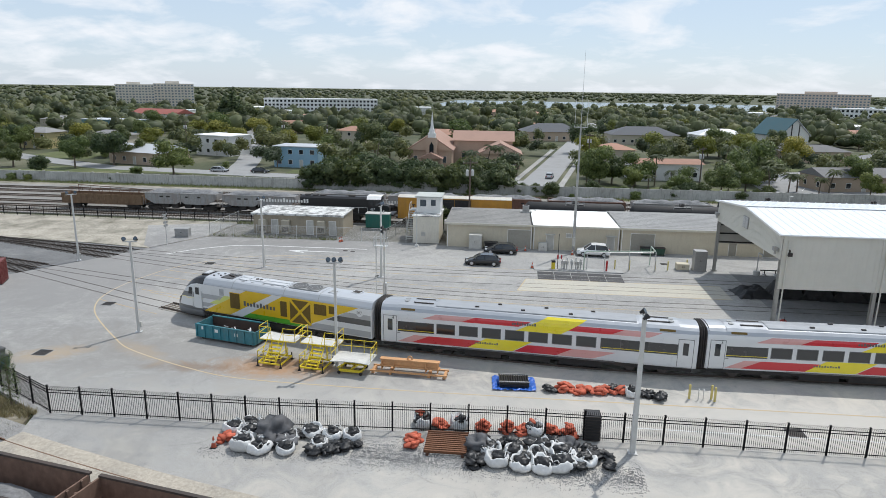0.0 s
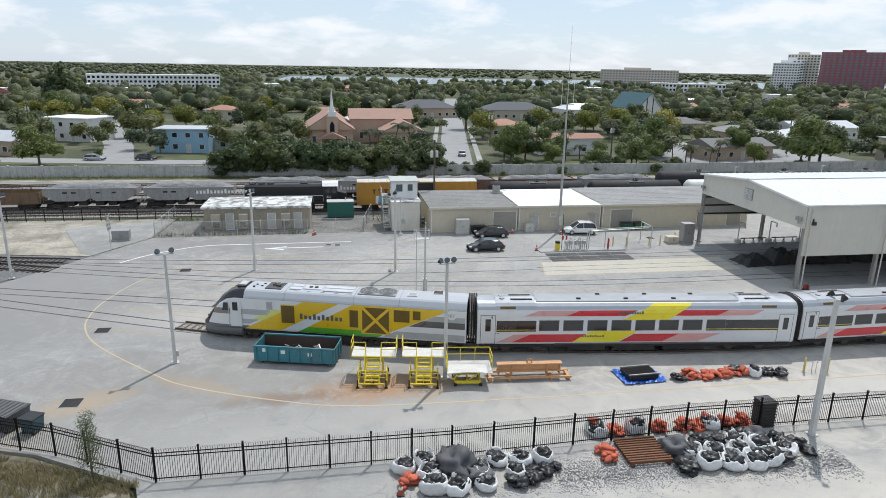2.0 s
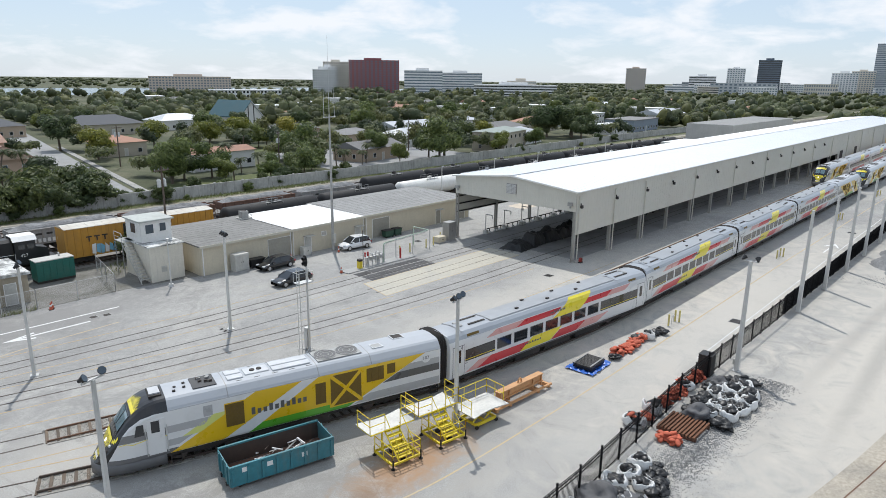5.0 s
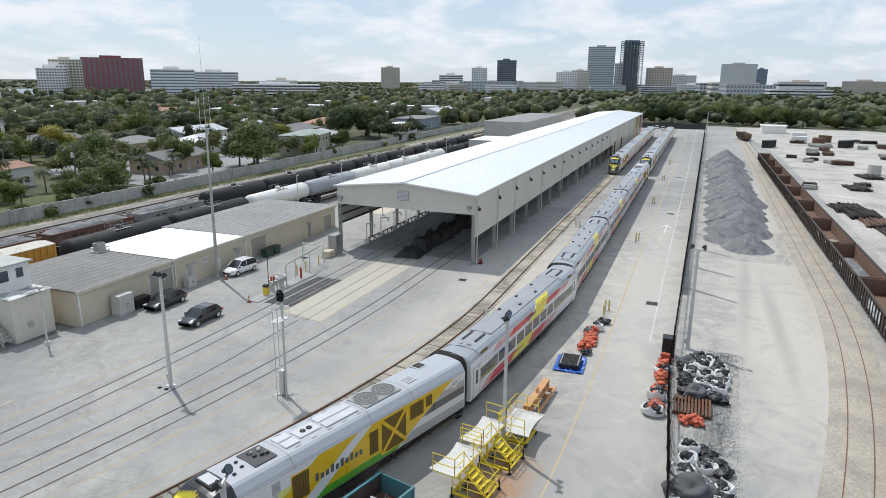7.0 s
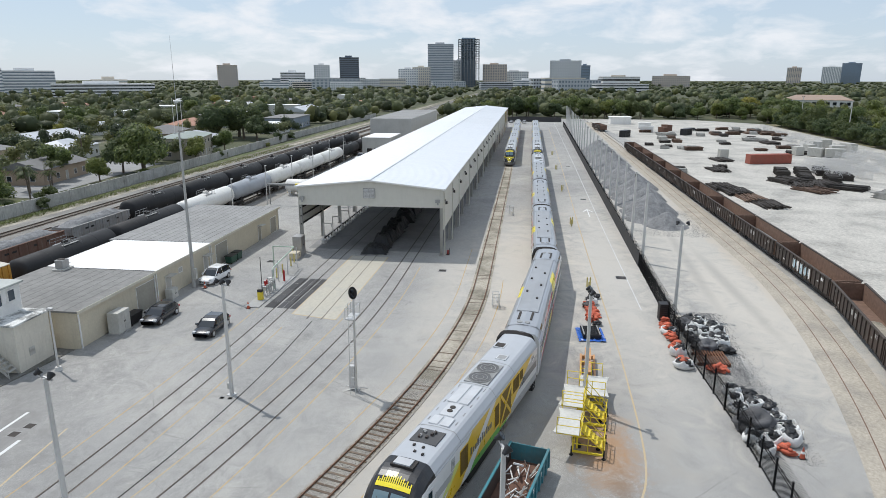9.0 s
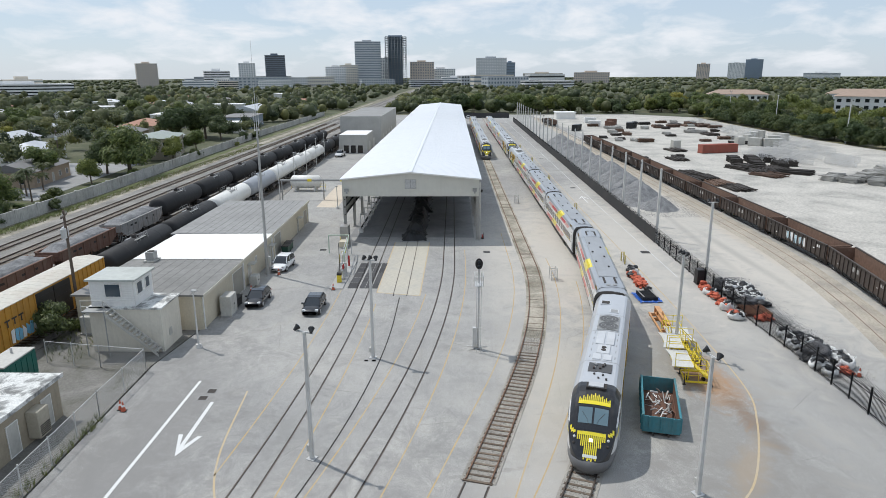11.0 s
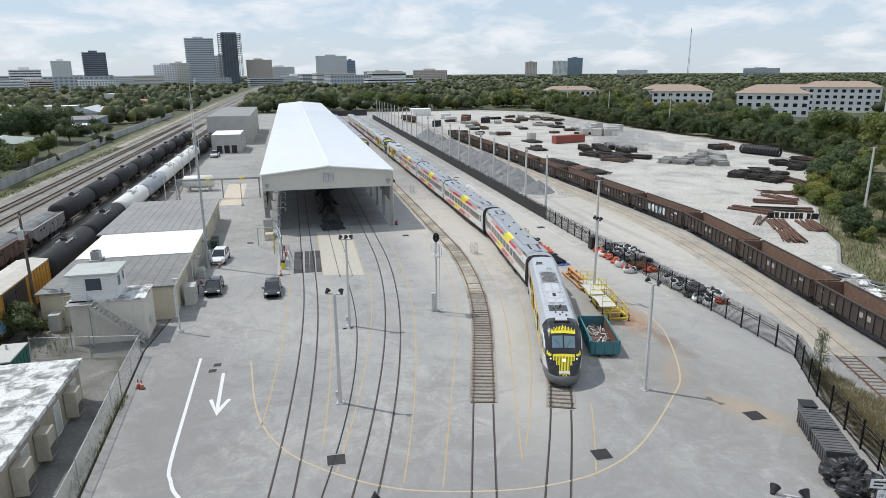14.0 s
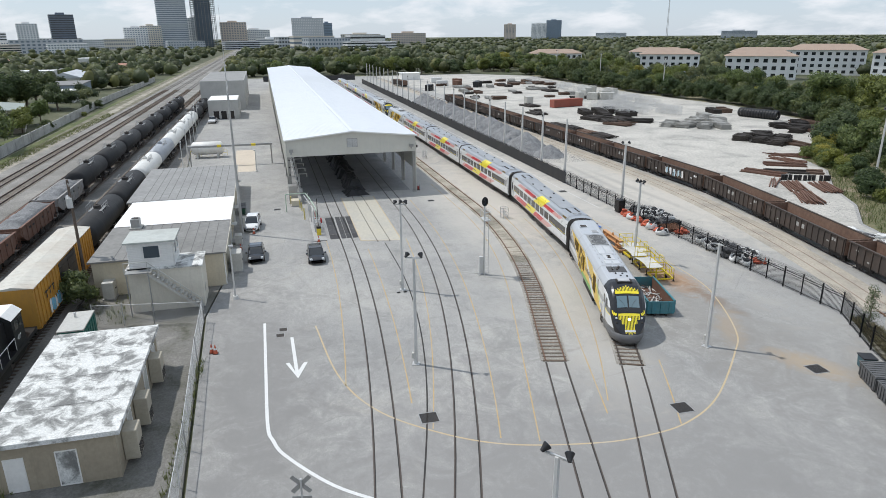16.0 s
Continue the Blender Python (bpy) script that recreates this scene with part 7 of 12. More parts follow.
def box_car():
    t = thing("box_car", "yellow double-length boxcar with black door panels and pale roof", "boxcar", group="freight cars")
    CAR = mat("boxcar_yellow", (0.5, 0.25, 0.035), 0.7, 0, 2, 0.35, 0.1, 0.1, streak=0.35, dirt=(0.2, 0.12, 0.06))
    L, W, z0, z1 = 18.6, 1.5, 1.05, 4.55
    bm = B()
    box(bm, -L / 2, L / 2, -W, W, z0, z1)
    part("body", bm, CAR, t)
    for s in (-1, 1):
        for i in range(24):
            x = -L / 2 + 0.3 + (L - 0.6) * i / 23
            if abs(x) < 2.7:
                continue
            bm = B()
            box(bm, x - 0.06, x + 0.06, min(s * W, s * (W + 0.08)), max(s * W, s * (W + 0.08)), z0, z1)
            part("side_post", bm, CAR, t)
        for dx in (-1.35, 1.35):
            bm = B()
            a, b = sorted((s * W, s * (W + 0.1)))
            box(bm, dx - 1.3, dx + 1.3, a, b, z0 + 0.1, z1 - 0.2)
            d = part("door", bm, BLACK, t, "black sliding door")
            for k in range(4):
                bm = B()
                a, b = sorted((s * (W + 0.1), s * (W + 0.13)))
                box(bm, dx - 1.2, dx + 1.2, a, b, z0 + 0.4 + k * 0.8, z0 + 0.5 + k * 0.8)
                part("door_rib", bm, BLACK, d)
        bm = B()
        a, b = sorted((s * (W + 0.085), s * (W + 0.095)))
        for k in range(3):
            box(bm, s * 4.9 + k * s * 0.9 - 0.33, s * 4.9 + k * s * 0.9 + 0.33, a, b, 3.3, 3.45)
            box(bm, s * 4.9 + k * s * 0.9 - 0.08, s * 4.9 + k * s * 0.9 + 0.08, a, b, 2.8, 3.3)
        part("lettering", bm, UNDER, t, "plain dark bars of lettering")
        for k in range(8):
            bm = B()
            x = -6.5 + k * 0.5
            plate(bm, [(x, 1.3 + 0.15 * math.sin(k * 2)), (x + 0.42, 1.2), (x + 0.5, 2.2 + 0.3 * math.cos(k)), (x + 0.05, 2.4)], a, b)
            part("paint_patch", bm, mat("graffiti_cyan", (0.2, 0.45, 0.6), 0.6) if k % 3 else WHITE, t, "pale blue graffiti patch")
    for i in range(20):
        bm = B()
        x0 = -L / 2 + L * i / 20
        loft(bm, [[(x, -W - 0.05, z1 + 0.02), (x, 0, z1 + 0.22 + h), (x, W + 0.05, z1 + 0.02), (x, W + 0.05, z1 - 0.05), (x, -W - 0.05, z1 - 0.05)] for x, h in ((x0 + 0.01, 0.03), (x0 + 0.1, 0.0), (x0 + L / 20 - 0.1, 0.0), (x0 + L / 20 - 0.01, 0.03))])
        part("roof_sheet", bm, mat("boxcar_roof", (0.56, 0.54, 0.48), 0.7, 0.1, 2, 0.45, 0.1, 0.1, dirt=(0.3, 0.18, 0.1)), t)
    bm = B()
    box(bm, -L / 2 - 0.3, L / 2 + 0.3, -0.4, 0.4, 0.75, 1.05)
    rod(bm, (-L / 2 - 0.6, 0, 0.9), (L / 2 + 0.6, 0, 0.9), 0.1)
    part("underframe", bm, UNDER, t)
    for x in (-L / 2 + 2, L / 2 - 2):
        bogie(t, x, 0.12, 1.75)
    return t


bx = on_line(box_car(), 0, -9.9, False)


def freight_loco():
    t = thing("freight_locomotive", "black freight locomotive with long hood and white cab roof", "locomotive", group="freight cars")
    bm = B()
    box(bm, -8.3, 8.3, -1.5, 1.5, 1.3, 1.62)
    part("deck", bm, BLACK, t)
    bm = B()
    loft(bm, [[(x, -0.95, 1.6), (x, -0.95, 3.9), (x, -0.6, 4.2), (x, 0.6, 4.2), (x, 0.95, 3.9), (x, 0.95, 1.6)] for x in (-7.6, 3.9)])
    part("hood", bm, BLACK, t)
    bm = B()
    loft(bm, [[(x, -1.45, 1.6), (x, -1.45, 4.0), (x, -0.9, 4.45), (x, 0.9, 4.45), (x, 1.45, 4.0), (x, 1.45, 1.6)] for x in (3.95, 6.0)])
    cb2 = part("cab", bm, BLACK, t)
    bm = B()
    loft(bm, [[(x, -1.5, 3.98), (x, -0.92, 4.47), (x, 0.92, 4.47), (x, 1.5, 3.98), (x, 0.9, 4.4), (x, -0.9, 4.4)] for x in (3.8, 6.2)])
    part("cab_roof", bm, WHITE, cb2, "white cab roof")
    for s in (-1, 1):
        bm = B()
        for x in (4.3, 5.2):
            box(bm, x, x + 0.65, min(s * 1.45, s * 1.47), max(s * 1.45, s * 1.47), 3.0, 3.7)
        part("cab_window", bm, GLASSD, cb2)
        number(cb2, "427", 0.5, 4.4 if s < 0 else 5.6, s * 1.47, 2.2, s)
    bm = B()
    loft(bm, [[(x, -0.85, 1.6), (x, -0.85, z), (x, 0.85, z), (x, 0.85, 1.6)] for x, z in ((6.05, 3.1), (7.3, 2.8), (7.45, 2.4))])
    part("short_hood", bm, BLACK, t)
    for s in (-1, 1):
        word_bars(t, s, 0.955, -6.0 * -s if s > 0 else -6.2, 3.0, 0.45, 17, 0.5, WHITE, (0, 1, 8, 13))
        bm = B()
        tube(bm, [(-8.1, s * 1.45, 2.6), (3.9, s * 1.45, 2.6)], 0.03, 5)
        for i in range(9):
            x = -8.1 + i * 1.5
            rod(bm, (x, s * 1.45, 1.6), (x, s * 1.45, 2.6), 0.025, n=5)
        part("handrail", bm, WHITE, t)
    for x in (-6.5, -5.2, -3.9):
        bm = B()
        rod(bm, (x, 0, 4.18), (x, 0, 4.36), 0.55, 0.55, 16)
        part("roof_fan", bm, UNDER, t)
    bm = B()
    box(bm, 0.5, 1.6, -0.35, 0.35, 4.18, 4.4)
    part("exhaust", bm, UNDER, t)
    bm = B()
    box(bm, -2.6, 2.6, -1.35, 1.35, 0.45, 1.25)
    part("fuel_tank", bm, UNDER, t)
    for x in (-5.6, 5.6):
        bogie(t, x, 0.12, 2.6)
    return t


on_line(freight_loco(), 0, -28.2)


def old_gondola():
    t = thing("rusty_gondola", "rusty ochre gondola car carrying a steel frame", "freight car", group="freight cars")
    OC = mat("ochre_rust", (0.19, 0.125, 0.075), 0.9, 0, 3, 0.5, 0.25, 0.2, streak=0.5, dirt=(0.1, 0.05, 0.03))
    for y in (-1.45, 1.45):
        bm = B()
        box(bm, -7.6, 7.6, y - 0.04, y + 0.04, 1.0, 2.7)
        sd = part("side", bm, OC, t)
        for i in range(14):
            bm = B()
            x = -7.4 + i * 14.8 / 13
            a, b = (y, y + 0.12) if y > 0 else (y - 0.12, y)
            box(bm, x - 0.06, x + 0.06, a, b, 1.0, 2.65)
            part("rib", bm, OC, sd)
    for x in (-7.6, 7.6):
        bm = B()
        box(bm, x - 0.05, x + 0.05, -1.4, 1.4, 1.0, 2.7)
        part("end", bm, OC, t)
    bm = B()
    box(bm, -7.5, 7.5, -1.4, 1.4, 0.95, 1.05)
    part("floor_plate", bm, OC, t)
    for s in (-1.2, 1.2):
        bm = B()
        tube(bm, [(-6, s, 2.6), (-6, s, 3.9), (5.5, s, 3.4), (5.5, s, 2.6)], 0.06, 5)
        for i in range(7):
            x = -6 + i * 1.9
            rod(bm, (x, s, 2.4), (x + 0.6, s, 3.8 - i * 0.06), 0.05, n=5)
        part("steel_frame", bm, RUST, t)
    bm = B()
    rod(bm, (-8.2, 0, 0.9), (8.2, 0, 0.9), 0.15)
    part("underframe", bm, UNDER, t)
    for x in (-5.6, 5.6):
        bogie(t, x, 0.12, 1.75)
    return t


on_line(old_gondola(), 1, -73.5)


def box_red():
    t = thing("shipping_container", "dark red corrugated shipping container at the track's edge", "container", pose(-59.8, 64.2, -0.05, 0, 0, 25))
    RC = mat("container_red", (0.16, 0.035, 0.03), 0.6, 0, 4, 0.3, 0.1)
    bm = B()
    box(bm, -3.0, 3.0, -1.2, 1.2, 0.15, 2.6)
    part("body", bm, RC, t)
    for s in (-1, 1):
        bm = B()
        for i in range(20):
            x = -2.85 + i * 0.3
            box(bm, x, x + 0.15, min(s * 1.2, s * 1.24), max(s * 1.2, s * 1.24), 0.3, 2.45)
        part("corrugation", bm, RC, t)
    bm = B()
    for i in range(8):
        y = -1.05 + i * 0.28
        box(bm, 3.0, 3.04, y, y + 0.14, 0.3, 2.45)
    part("corrugation", bm, RC, t)
    bm = B()
    box(bm, -3, 3, -1.2, 1.2, -0.02, 0.15)
    part("base", bm, UNDER, t)


box_red()


# ---------------------------------------------------------------- poles and masts
def light_pole(x, y, h=8.5, rz=0, heads=2, r=0.125, label="tall grey light pole with floodlights on a crossarm"):
    t = thing("light_pole", label, "light pole", pose(x, y, 0, 0, 0, rz), "yard light poles")
    bm = B()
    box(bm, -r, r, -r, r, 0, h)
    for v in bm.verts:
        if v.co.z > 1:
            v.co.x *= 0.72
            v.co.y *= 0.72
    bmesh.ops.bevel(bm, geom=bm.edges[:], offset=0.03, segments=1, affect="EDGES")
    part("pole", bm, POLE, t)
    bm = B()
    slab(bm, [(-0.28, -0.28), (0.28, -0.28), (0.28, 0.28), (-0.28, 0.28)], 0, 0.06)
    part("base_plate", bm, GALV, t)
    bm = B()
    box(bm, r, r + 0.16, -0.12, 0.12, 0.5, 0.95)
    part("junction_box", bm, GREYP, t)
    bm = B()
    w = 0.6
    box(bm, -w, w, -0.04, 0.04, h - 0.05, h + 0.04)
    part("crossarm", bm, GALV, t)
    for i in range(heads):
        hx = -w + 0.1 + (2 * w - 0.2) * (i / max(1, heads - 1))
        hd = part("floodlight", B(), UNDER, t, "black round floodlight")
        hd.matrix_local = pose(hx, 0, h + 0.22, 58, 0, (-25 if i else 25))
        bm = B()
        rod(bm, (0, 0, -0.12), (0, 0, 0.1), 0.11, 0.2, 14)
        rod(bm, (0, 0, -0.24), (0, 0, -0.12), 0.08, 0.11, 10)
        part("housing", bm, BLACK, hd)
        bm = B()
        rod(bm, (0, 0, 0.1), (0, 0, 0.12), 0.18, 0.18, 14)
        part("lens", bm, GLASSB, hd)
    bm = B()
    for i in range(heads):
        hx = -w + 0.1 + (2 * w - 0.2) * (i / max(1, heads - 1))
        rod(bm, (hx, 0, h), (hx, 0, h + 0.22), 0.03, n=6)
    part("bracket", bm, UNDER, t)
    return t


light_pole(-33.75, 53.12, 8.5, 20)
light_pole(-30.8, 76.0, 8.5, 70)
light_pole(-15.6, 74.25, 8.6, 80, 3, label="tall grey light pole with three floodlights")
light_pole(-13.9, 48.4, 8.7, 10, 3, label="tall grey light pole beside the yellow work platforms")
light_pole(-55.0, 75.3, 8.5, 40)
light_pole(-57.6, 60.9, 8.6, 60)
light_pole(7.9, 38.25, 9.0, 90, 2, 0.165, "thick concrete light pole just outside the fence")


def small_lamp_post(x, y, h, rz):
    t = thing("lamp_post", "slim grey lamp post with a small head", "lamp post", pose(x, y, 0, 0, 0, rz))
    bm = B()
    rod(bm, (0, 0, 0), (0, 0, h), 0.09, 0.06, 10)
    part("pole", bm, POLE, t)
    bm = B()
    rod(bm, (0, 0, 0), (0, 0, 0.3), 0.32, 0.24, 10)
    part("footing", bm, POLE, t)
    bm = B()
    box(bm, -0.15, 0.3, -0.12, 0.12, h - 0.05, h + 0.12)
    part("lamp_head", bm, GALV, t)


small_lamp_post(-13.75, 90.0, 5.2, -90)
small_lamp_post(48.5, 89.5, 4.0, 90)

bm = B()
box(bm, -0.19, 0.19, -0.19, 0.19, 0, 10.3)
for v in bm.verts:
    if v.co.z > 1:
        v.co.x *= 0.62
        v.co.y *= 0.62
bmesh.ops.bevel(bm, geom=bm.edges[:], offset=0.03, segments=1, affect="EDGES")
CP = finish("pole", bm, POLE)
bm = B()
box(bm, -0.1, 0.25, -0.16, 0.16, 9.6, 9.95)
CB = finish("floodlight", bm, UNDER)
for i in range(24):
    x = 26.3 + i * 10.0
    t = thing("concrete_pole", "bare square concrete pole along the fence", "pole", pose(x, fence_y(x) - 0.75, 0, 0, 0, 1), "concrete poles")
    ob = new("pole", CP)
    ob.parent = t
    if i % 3 == 1:
        ob = new("floodlight", CB)
        ob.parent = t


def signal_mast():
    t = thing("signal_mast", "railway signal on a tall mast with ladder", "railway signal", pose(-13.4, 65.3, 0, 0, 0, 90))
    bm = B()
    rod(bm, (0, 0, 0), (0, 0, 7.6), 0.09, 0.08, 10)
    part("mast", bm, GALV, t)
    bm = B()
    box(bm, -0.3, 0.6, -0.3, 0.3, 0, 0.05)
    part("footing", bm, STEELG, t)
    for fx, fy in ((-0.8, -0.35), (1.0, -0.5), (-0.5, 0.7), (0.9, 0.6)):
        bm = B()
        rod(bm, (0, 0, 0.25), (fx, fy, 0.02), 0.025, n=5)
        part("stay", bm, GALV, t)
    for dx in (-0.19, 0.19):
        bm = B()
        rod(bm, (dx, 0.85, 0), (dx, 0.85, 7.2), 0.025, n=6)
        part("ladder_rail", bm, GALV, t)
    for k in range(22):
        bm = B()
        rod(bm, (-0.19, 0.85, 0.5 + k * 0.3), (0.19, 0.85, 0.5 + k * 0.3), 0.016, n=5)
        part("rung", bm, GALV, t)
    bm = B()
    box(bm, -0.35, 0.35, -0.35, 1.05, 6.0, 6.05)
    tube(bm, [(-0.35, -0.35, 6.9), (0.35, -0.35, 6.9), (0.35, 1.05, 6.9), (-0.35, 1.05, 6.9), (-0.35, -0.35, 6.9)], 0.025)
    for p in ((-0.35, -0.35), (0.35, -0.35), (0.35, 1.05), (-0.35, 1.05)):
        rod(bm, (p[0], p[1], 6.05), (p[0], p[1], 6.9), 0.025, n=6)
    part("platform", bm, GALV, t)
    bm = B()
    loft(bm, [[(0.33 * math.cos(a), y, 7.75 + 0.48 * math.sin(a)) for a in [2 * math.pi * i / 16 for i in range(16)]] for y in (0.1, 0.14)])
    sh = part("backplate", bm, BLACK, t, "black oval signal head")
    for z in (7.95, 7.55):
        bm = B()
        rod(bm, (0, 0.14, z), (0, 0.36, z), 0.14, 0.14, 12, cap=False)
        part("hood", bm, BLACK, sh)
        bm = B()
        rod(bm, (0, 0.14, z), (0, 0.16, z), 0.11, 0.11, 12)
        part("lens", bm, GLASSB, sh)
    bm = B()
    box(bm, 0.1, 0.5, -0.2, 0.16, 0.15, 1.95)
    part("relay_box", bm, GALV, t)


signal_mast()


def tall_mast():
    t = thing("antenna_mast", "very tall pale concrete mast with whip antennas on top", "mast", pose(8.2, 90.3, 0))
    bm = B()
    rod(bm, (0, 0, 0), (0, 0, 17.5), 0.21, 0.1, 12)
    part("mast", bm, mat("weathered_mast", (0.4, 0.395, 0.375), 0.8, 0, 3, 0.3, 0.1, 0.2), t)
    bm = B()
    rod(bm, (0, 0, 17.5), (0, 0, 27.0), 0.04, 0.012, 6)
    part("whip_antenna", bm, GALV, t)
    for dx in (-0.8, 0.8):
        bm = B()
        rod(bm, (dx, 0, 17.2), (dx, 0, 20.8), 0.03, 0.015, 6)
        part("side_antenna", bm, WHITE, t)
    bm = B()
    box(bm, -0.95, 0.95, -0.04, 0.04, 17.15, 17.25)
    part("crossarm", bm, GALV, t)
    bm = B()
    box(bm, -0.2, 0.2, -0.45, -0.2, 1.0, 2.2)
    part("control_box", bm, GREYP, t)


tall_mast()


def power_pole(x, y, h=11, rz=0):
    t = thing("utility_pole", "dark wooden utility pole with grey transformers", "utility pole", pose(x, y, 0, 0, 0, rz), "utility poles")
    bm = B()
    rod(bm, (0, 0, 0), (0, 0, h), 0.17, 0.11, 10)
    part("pole", bm, WOODP, t)
    bm = B()
    box(bm, -1.2, 1.2, -0.06, 0.06, h - 0.6, h - 0.45)
    part("crossarm", bm, WOODP, t)
    for dx in (-0.42, 0.42):
        bm = B()
        rod(bm, (dx, 0.15, h - 2.6), (dx, 0.15, h - 1.7), 0.26, 0.26, 14)
        rod(bm, (dx, 0.15, h - 1.7), (dx, 0.15, h - 1.55), 0.2, 0.1, 10)
        part("transformer", bm, GALV, t)
    for dx in (-1.1, -0.4, 0.4, 1.1):
        bm = B()
        rod(bm, (dx, 0, h - 0.45), (dx, 0, h - 0.25), 0.05, 0.04, 8)
        part("insulator", bm, STEELG, t)
    return t


pp = power_pole(-7.4, 105.0 - 0.6, 11.0, 20)


def picket_fence(name, pts, h, label, gap=0.125, lean=True, dense=False):
    t = thing(name, label, "fence")
    post_b = B()
    box(post_b, -0.045, 0.045, -0.045, 0.045, -0.05, h - 0.1)
    box(post_b, -0.06, 0.06, -0.06, 0.06, h - 0.1, h - 0.05)
    post = finish("post", post_b, FENCEB)
    for a, b in zip(pts, pts[1:]):
        a, b = Vector(a), Vector(b)
        d = b - a
        L = d.length
        d.normalize()
        nrm = Vector((d.y, -d.x))      # leans outwards
        ang = math.degrees(math.atan2(d.y, d.x))
        k = max(1, round(L / 2.42))
        for i in range(k + 1):
            p = a + d * (L * i / k)
            shared("post", post, t, p.x, p.y, 0, ang)
        for z in (0.2, h - 0.62, h - 0.42):
            bm = B()
            m = Matrix.Translation((a.x, a.y, 0)) @ Matrix.Rotation(radians(ang), 4, "Z")
            box(bm, 0, L, -0.02, 0.02, z, z + 0.045, m)
            part("rail", bm, FENCEB, t)
        verts, faces = [], []
        n = int(L / gap)
        r = 0.0095 if not dense else 0.05
        for i in range(n):
            p = a + d * (gap * (i + 0.5))
            path = [(0, 0.06), (0, h - 0.25), (0.1, h - 0.08), (0.28, h + 0.02)] if lean else [(0, 0.06), (0, h)]
            base = len(verts)
            for o, z in path:
                q = p + nrm * o
                for sx, sy in ((-1, -1), (1, -1), (1, 1), (-1, 1)):
                    w = d * (sx * r) + nrm * (sy * 0.0095)
                    verts.append((q.x + w.x, q.y + w.y, z))
            for s in range(len(path) - 1):
                for c in range(4):
                    e = base + s * 4
                    faces.append((e + c, e + (c + 1) % 4, e + 4 + (c + 1) % 4, e + 4 + c))
        me = bpy.data.meshes.new("pickets")
        me.from_pydata(verts, [], faces)
        me.materials.append(FENCEB)
        ob = new("picket", me)
        ob.parent = t
        tagged(ob, kind="stuff")
    return t


picket_fence("security_fence", [(-75, 53.2), (-46.4, 44.5), (-37.5, 41.2), (-31.2, 37.95), (-15, 38.35), (0, 39.35)], 2.15, "black steel picket fence with outward-curved tops")
picket_fence("security_fence", [(0, 39.35), (20, fence_y(20)), (60, fence_y(60)), (110, fence_y(110)), (270, fence_y(270))], 2.15, "black steel picket fence beside the gravel pile", 0.125, True, False)
# dark windscreen cloth on the far stretch
for xa, xb in ((24, 60), (60, 110), (110, 270)):
    t = thing("fence_screen", "black mesh screen tied to the fence", "screen")
    bm = B()
    n = int((xb - xa) / 2.4)
    for i in range(n):
        x0, x1 = xa + (xb - xa) * i / n, xa + (xb - xa) * (i + 1) / n
        v = [bm.verts.new((x0, fence_y(x0) + 0.06, 0.1)), bm.verts.new((x1, fence_y(x1) + 0.06, 0.1)), bm.verts.new((x1, fence_y(x1) + 0.06, 2.0)), bm.verts.new((x0, fence_y(x0) + 0.06, 2.0)),
             bm.verts.new((x0, fence_y(x0) + 0.075, 0.1)), bm.verts.new((x1, fence_y(x1) + 0.075, 0.1)), bm.verts.new((x1, fence_y(x1) + 0.075, 2.0)), bm.verts.new((x0, fence_y(x0) + 0.075, 2.0))]
        for f in ((0, 1, 2, 3), (7, 6, 5, 4), (0, 4, 5, 1), (2, 6, 7, 3), (0, 3, 7, 4), (1, 5, 6, 2)):
            bm.faces.new([v[k] for k in f])
    bmesh.ops.remove_doubles(bm, verts=bm.verts, dist=0.002)
    part("cloth", bm, mat("screen_cloth", (0.03, 0.03, 0.031), 0.9, 0, 4, 0.2), t)
picket_fence("lineside_fence", [(-150, 100.9), (-42.8, 101.4)], 1.7, "low black picket fence along the main line", 0.3, False)


def chain_fence(pts, h=1.9):
    t = thing("chain_link_fence", "sagging galvanised chain-link fence round the hut plot", "fence")
    for a, b in zip(pts, pts[1:]):
        a, b = Vector(a), Vector(b)
        d = b - a
        L = d.length
        d.normalize()
        k = max(1, round(L / 3.0))
        for i in range(k + 1):
            p = a + d * (L * i / k)
            bm = B()
            rod(bm, (p.x, p.y, -0.05), (p.x, p.y, h + 0.12), 0.04, n=8)
            part("post", bm, GALV, t)
        bm = B()
        rod(bm, (a.x, a.y, h), (b.x, b.y, h), 0.024, n=6)
        part("top_rail", bm, GALV, t)
        verts, faces = [], []
        step, w = 0.13, 0.005
        n = int((L + h) / step)
        for sgn in (1, -1):
            for i in range(n):
                s0 = i * step - h
                s1 = s0 + h
                z0, z1 = 0.05, h
                if s0 < 0:
                    z0 += -s0
                    s0 = 0
                if s1 > L:
                    z1 -= s1 - L
                    s1 = L
                if z1 <= z0:
                    continue
                q0, q1 = (s0, s1) if sgn > 0 else (L - s0, L - s1)
                e = len(verts)
                for s, z in ((q0, z0), (q1, z1)):
                    p = a + d * s
                    verts += [(p.x - d.x * w, p.y - d.y * w, z), (p.x + d.x * w, p.y + d.y * w, z), (p.x, p.y + w, z + w)]
                faces += [(e, e + 1, e + 4, e + 3), (e + 1, e + 2, e + 5, e + 4), (e + 2, e, e + 3, e + 5)]
        me = bpy.data.meshes.new("wire_mesh")
        me.from_pydata(verts, [], faces)
        me.materials.append(GALV)
        ob = new("wire_mesh", me)
        ob.parent = t
        ob["kind"] = "stuff"


chain_fence([(-45.0, 101.6), (-45.2, 91.4), (-38, 91.6), (-26, 92.2), (-18.6, 92.4), (-18.0, 96.5), (-17.2, 101.5)])


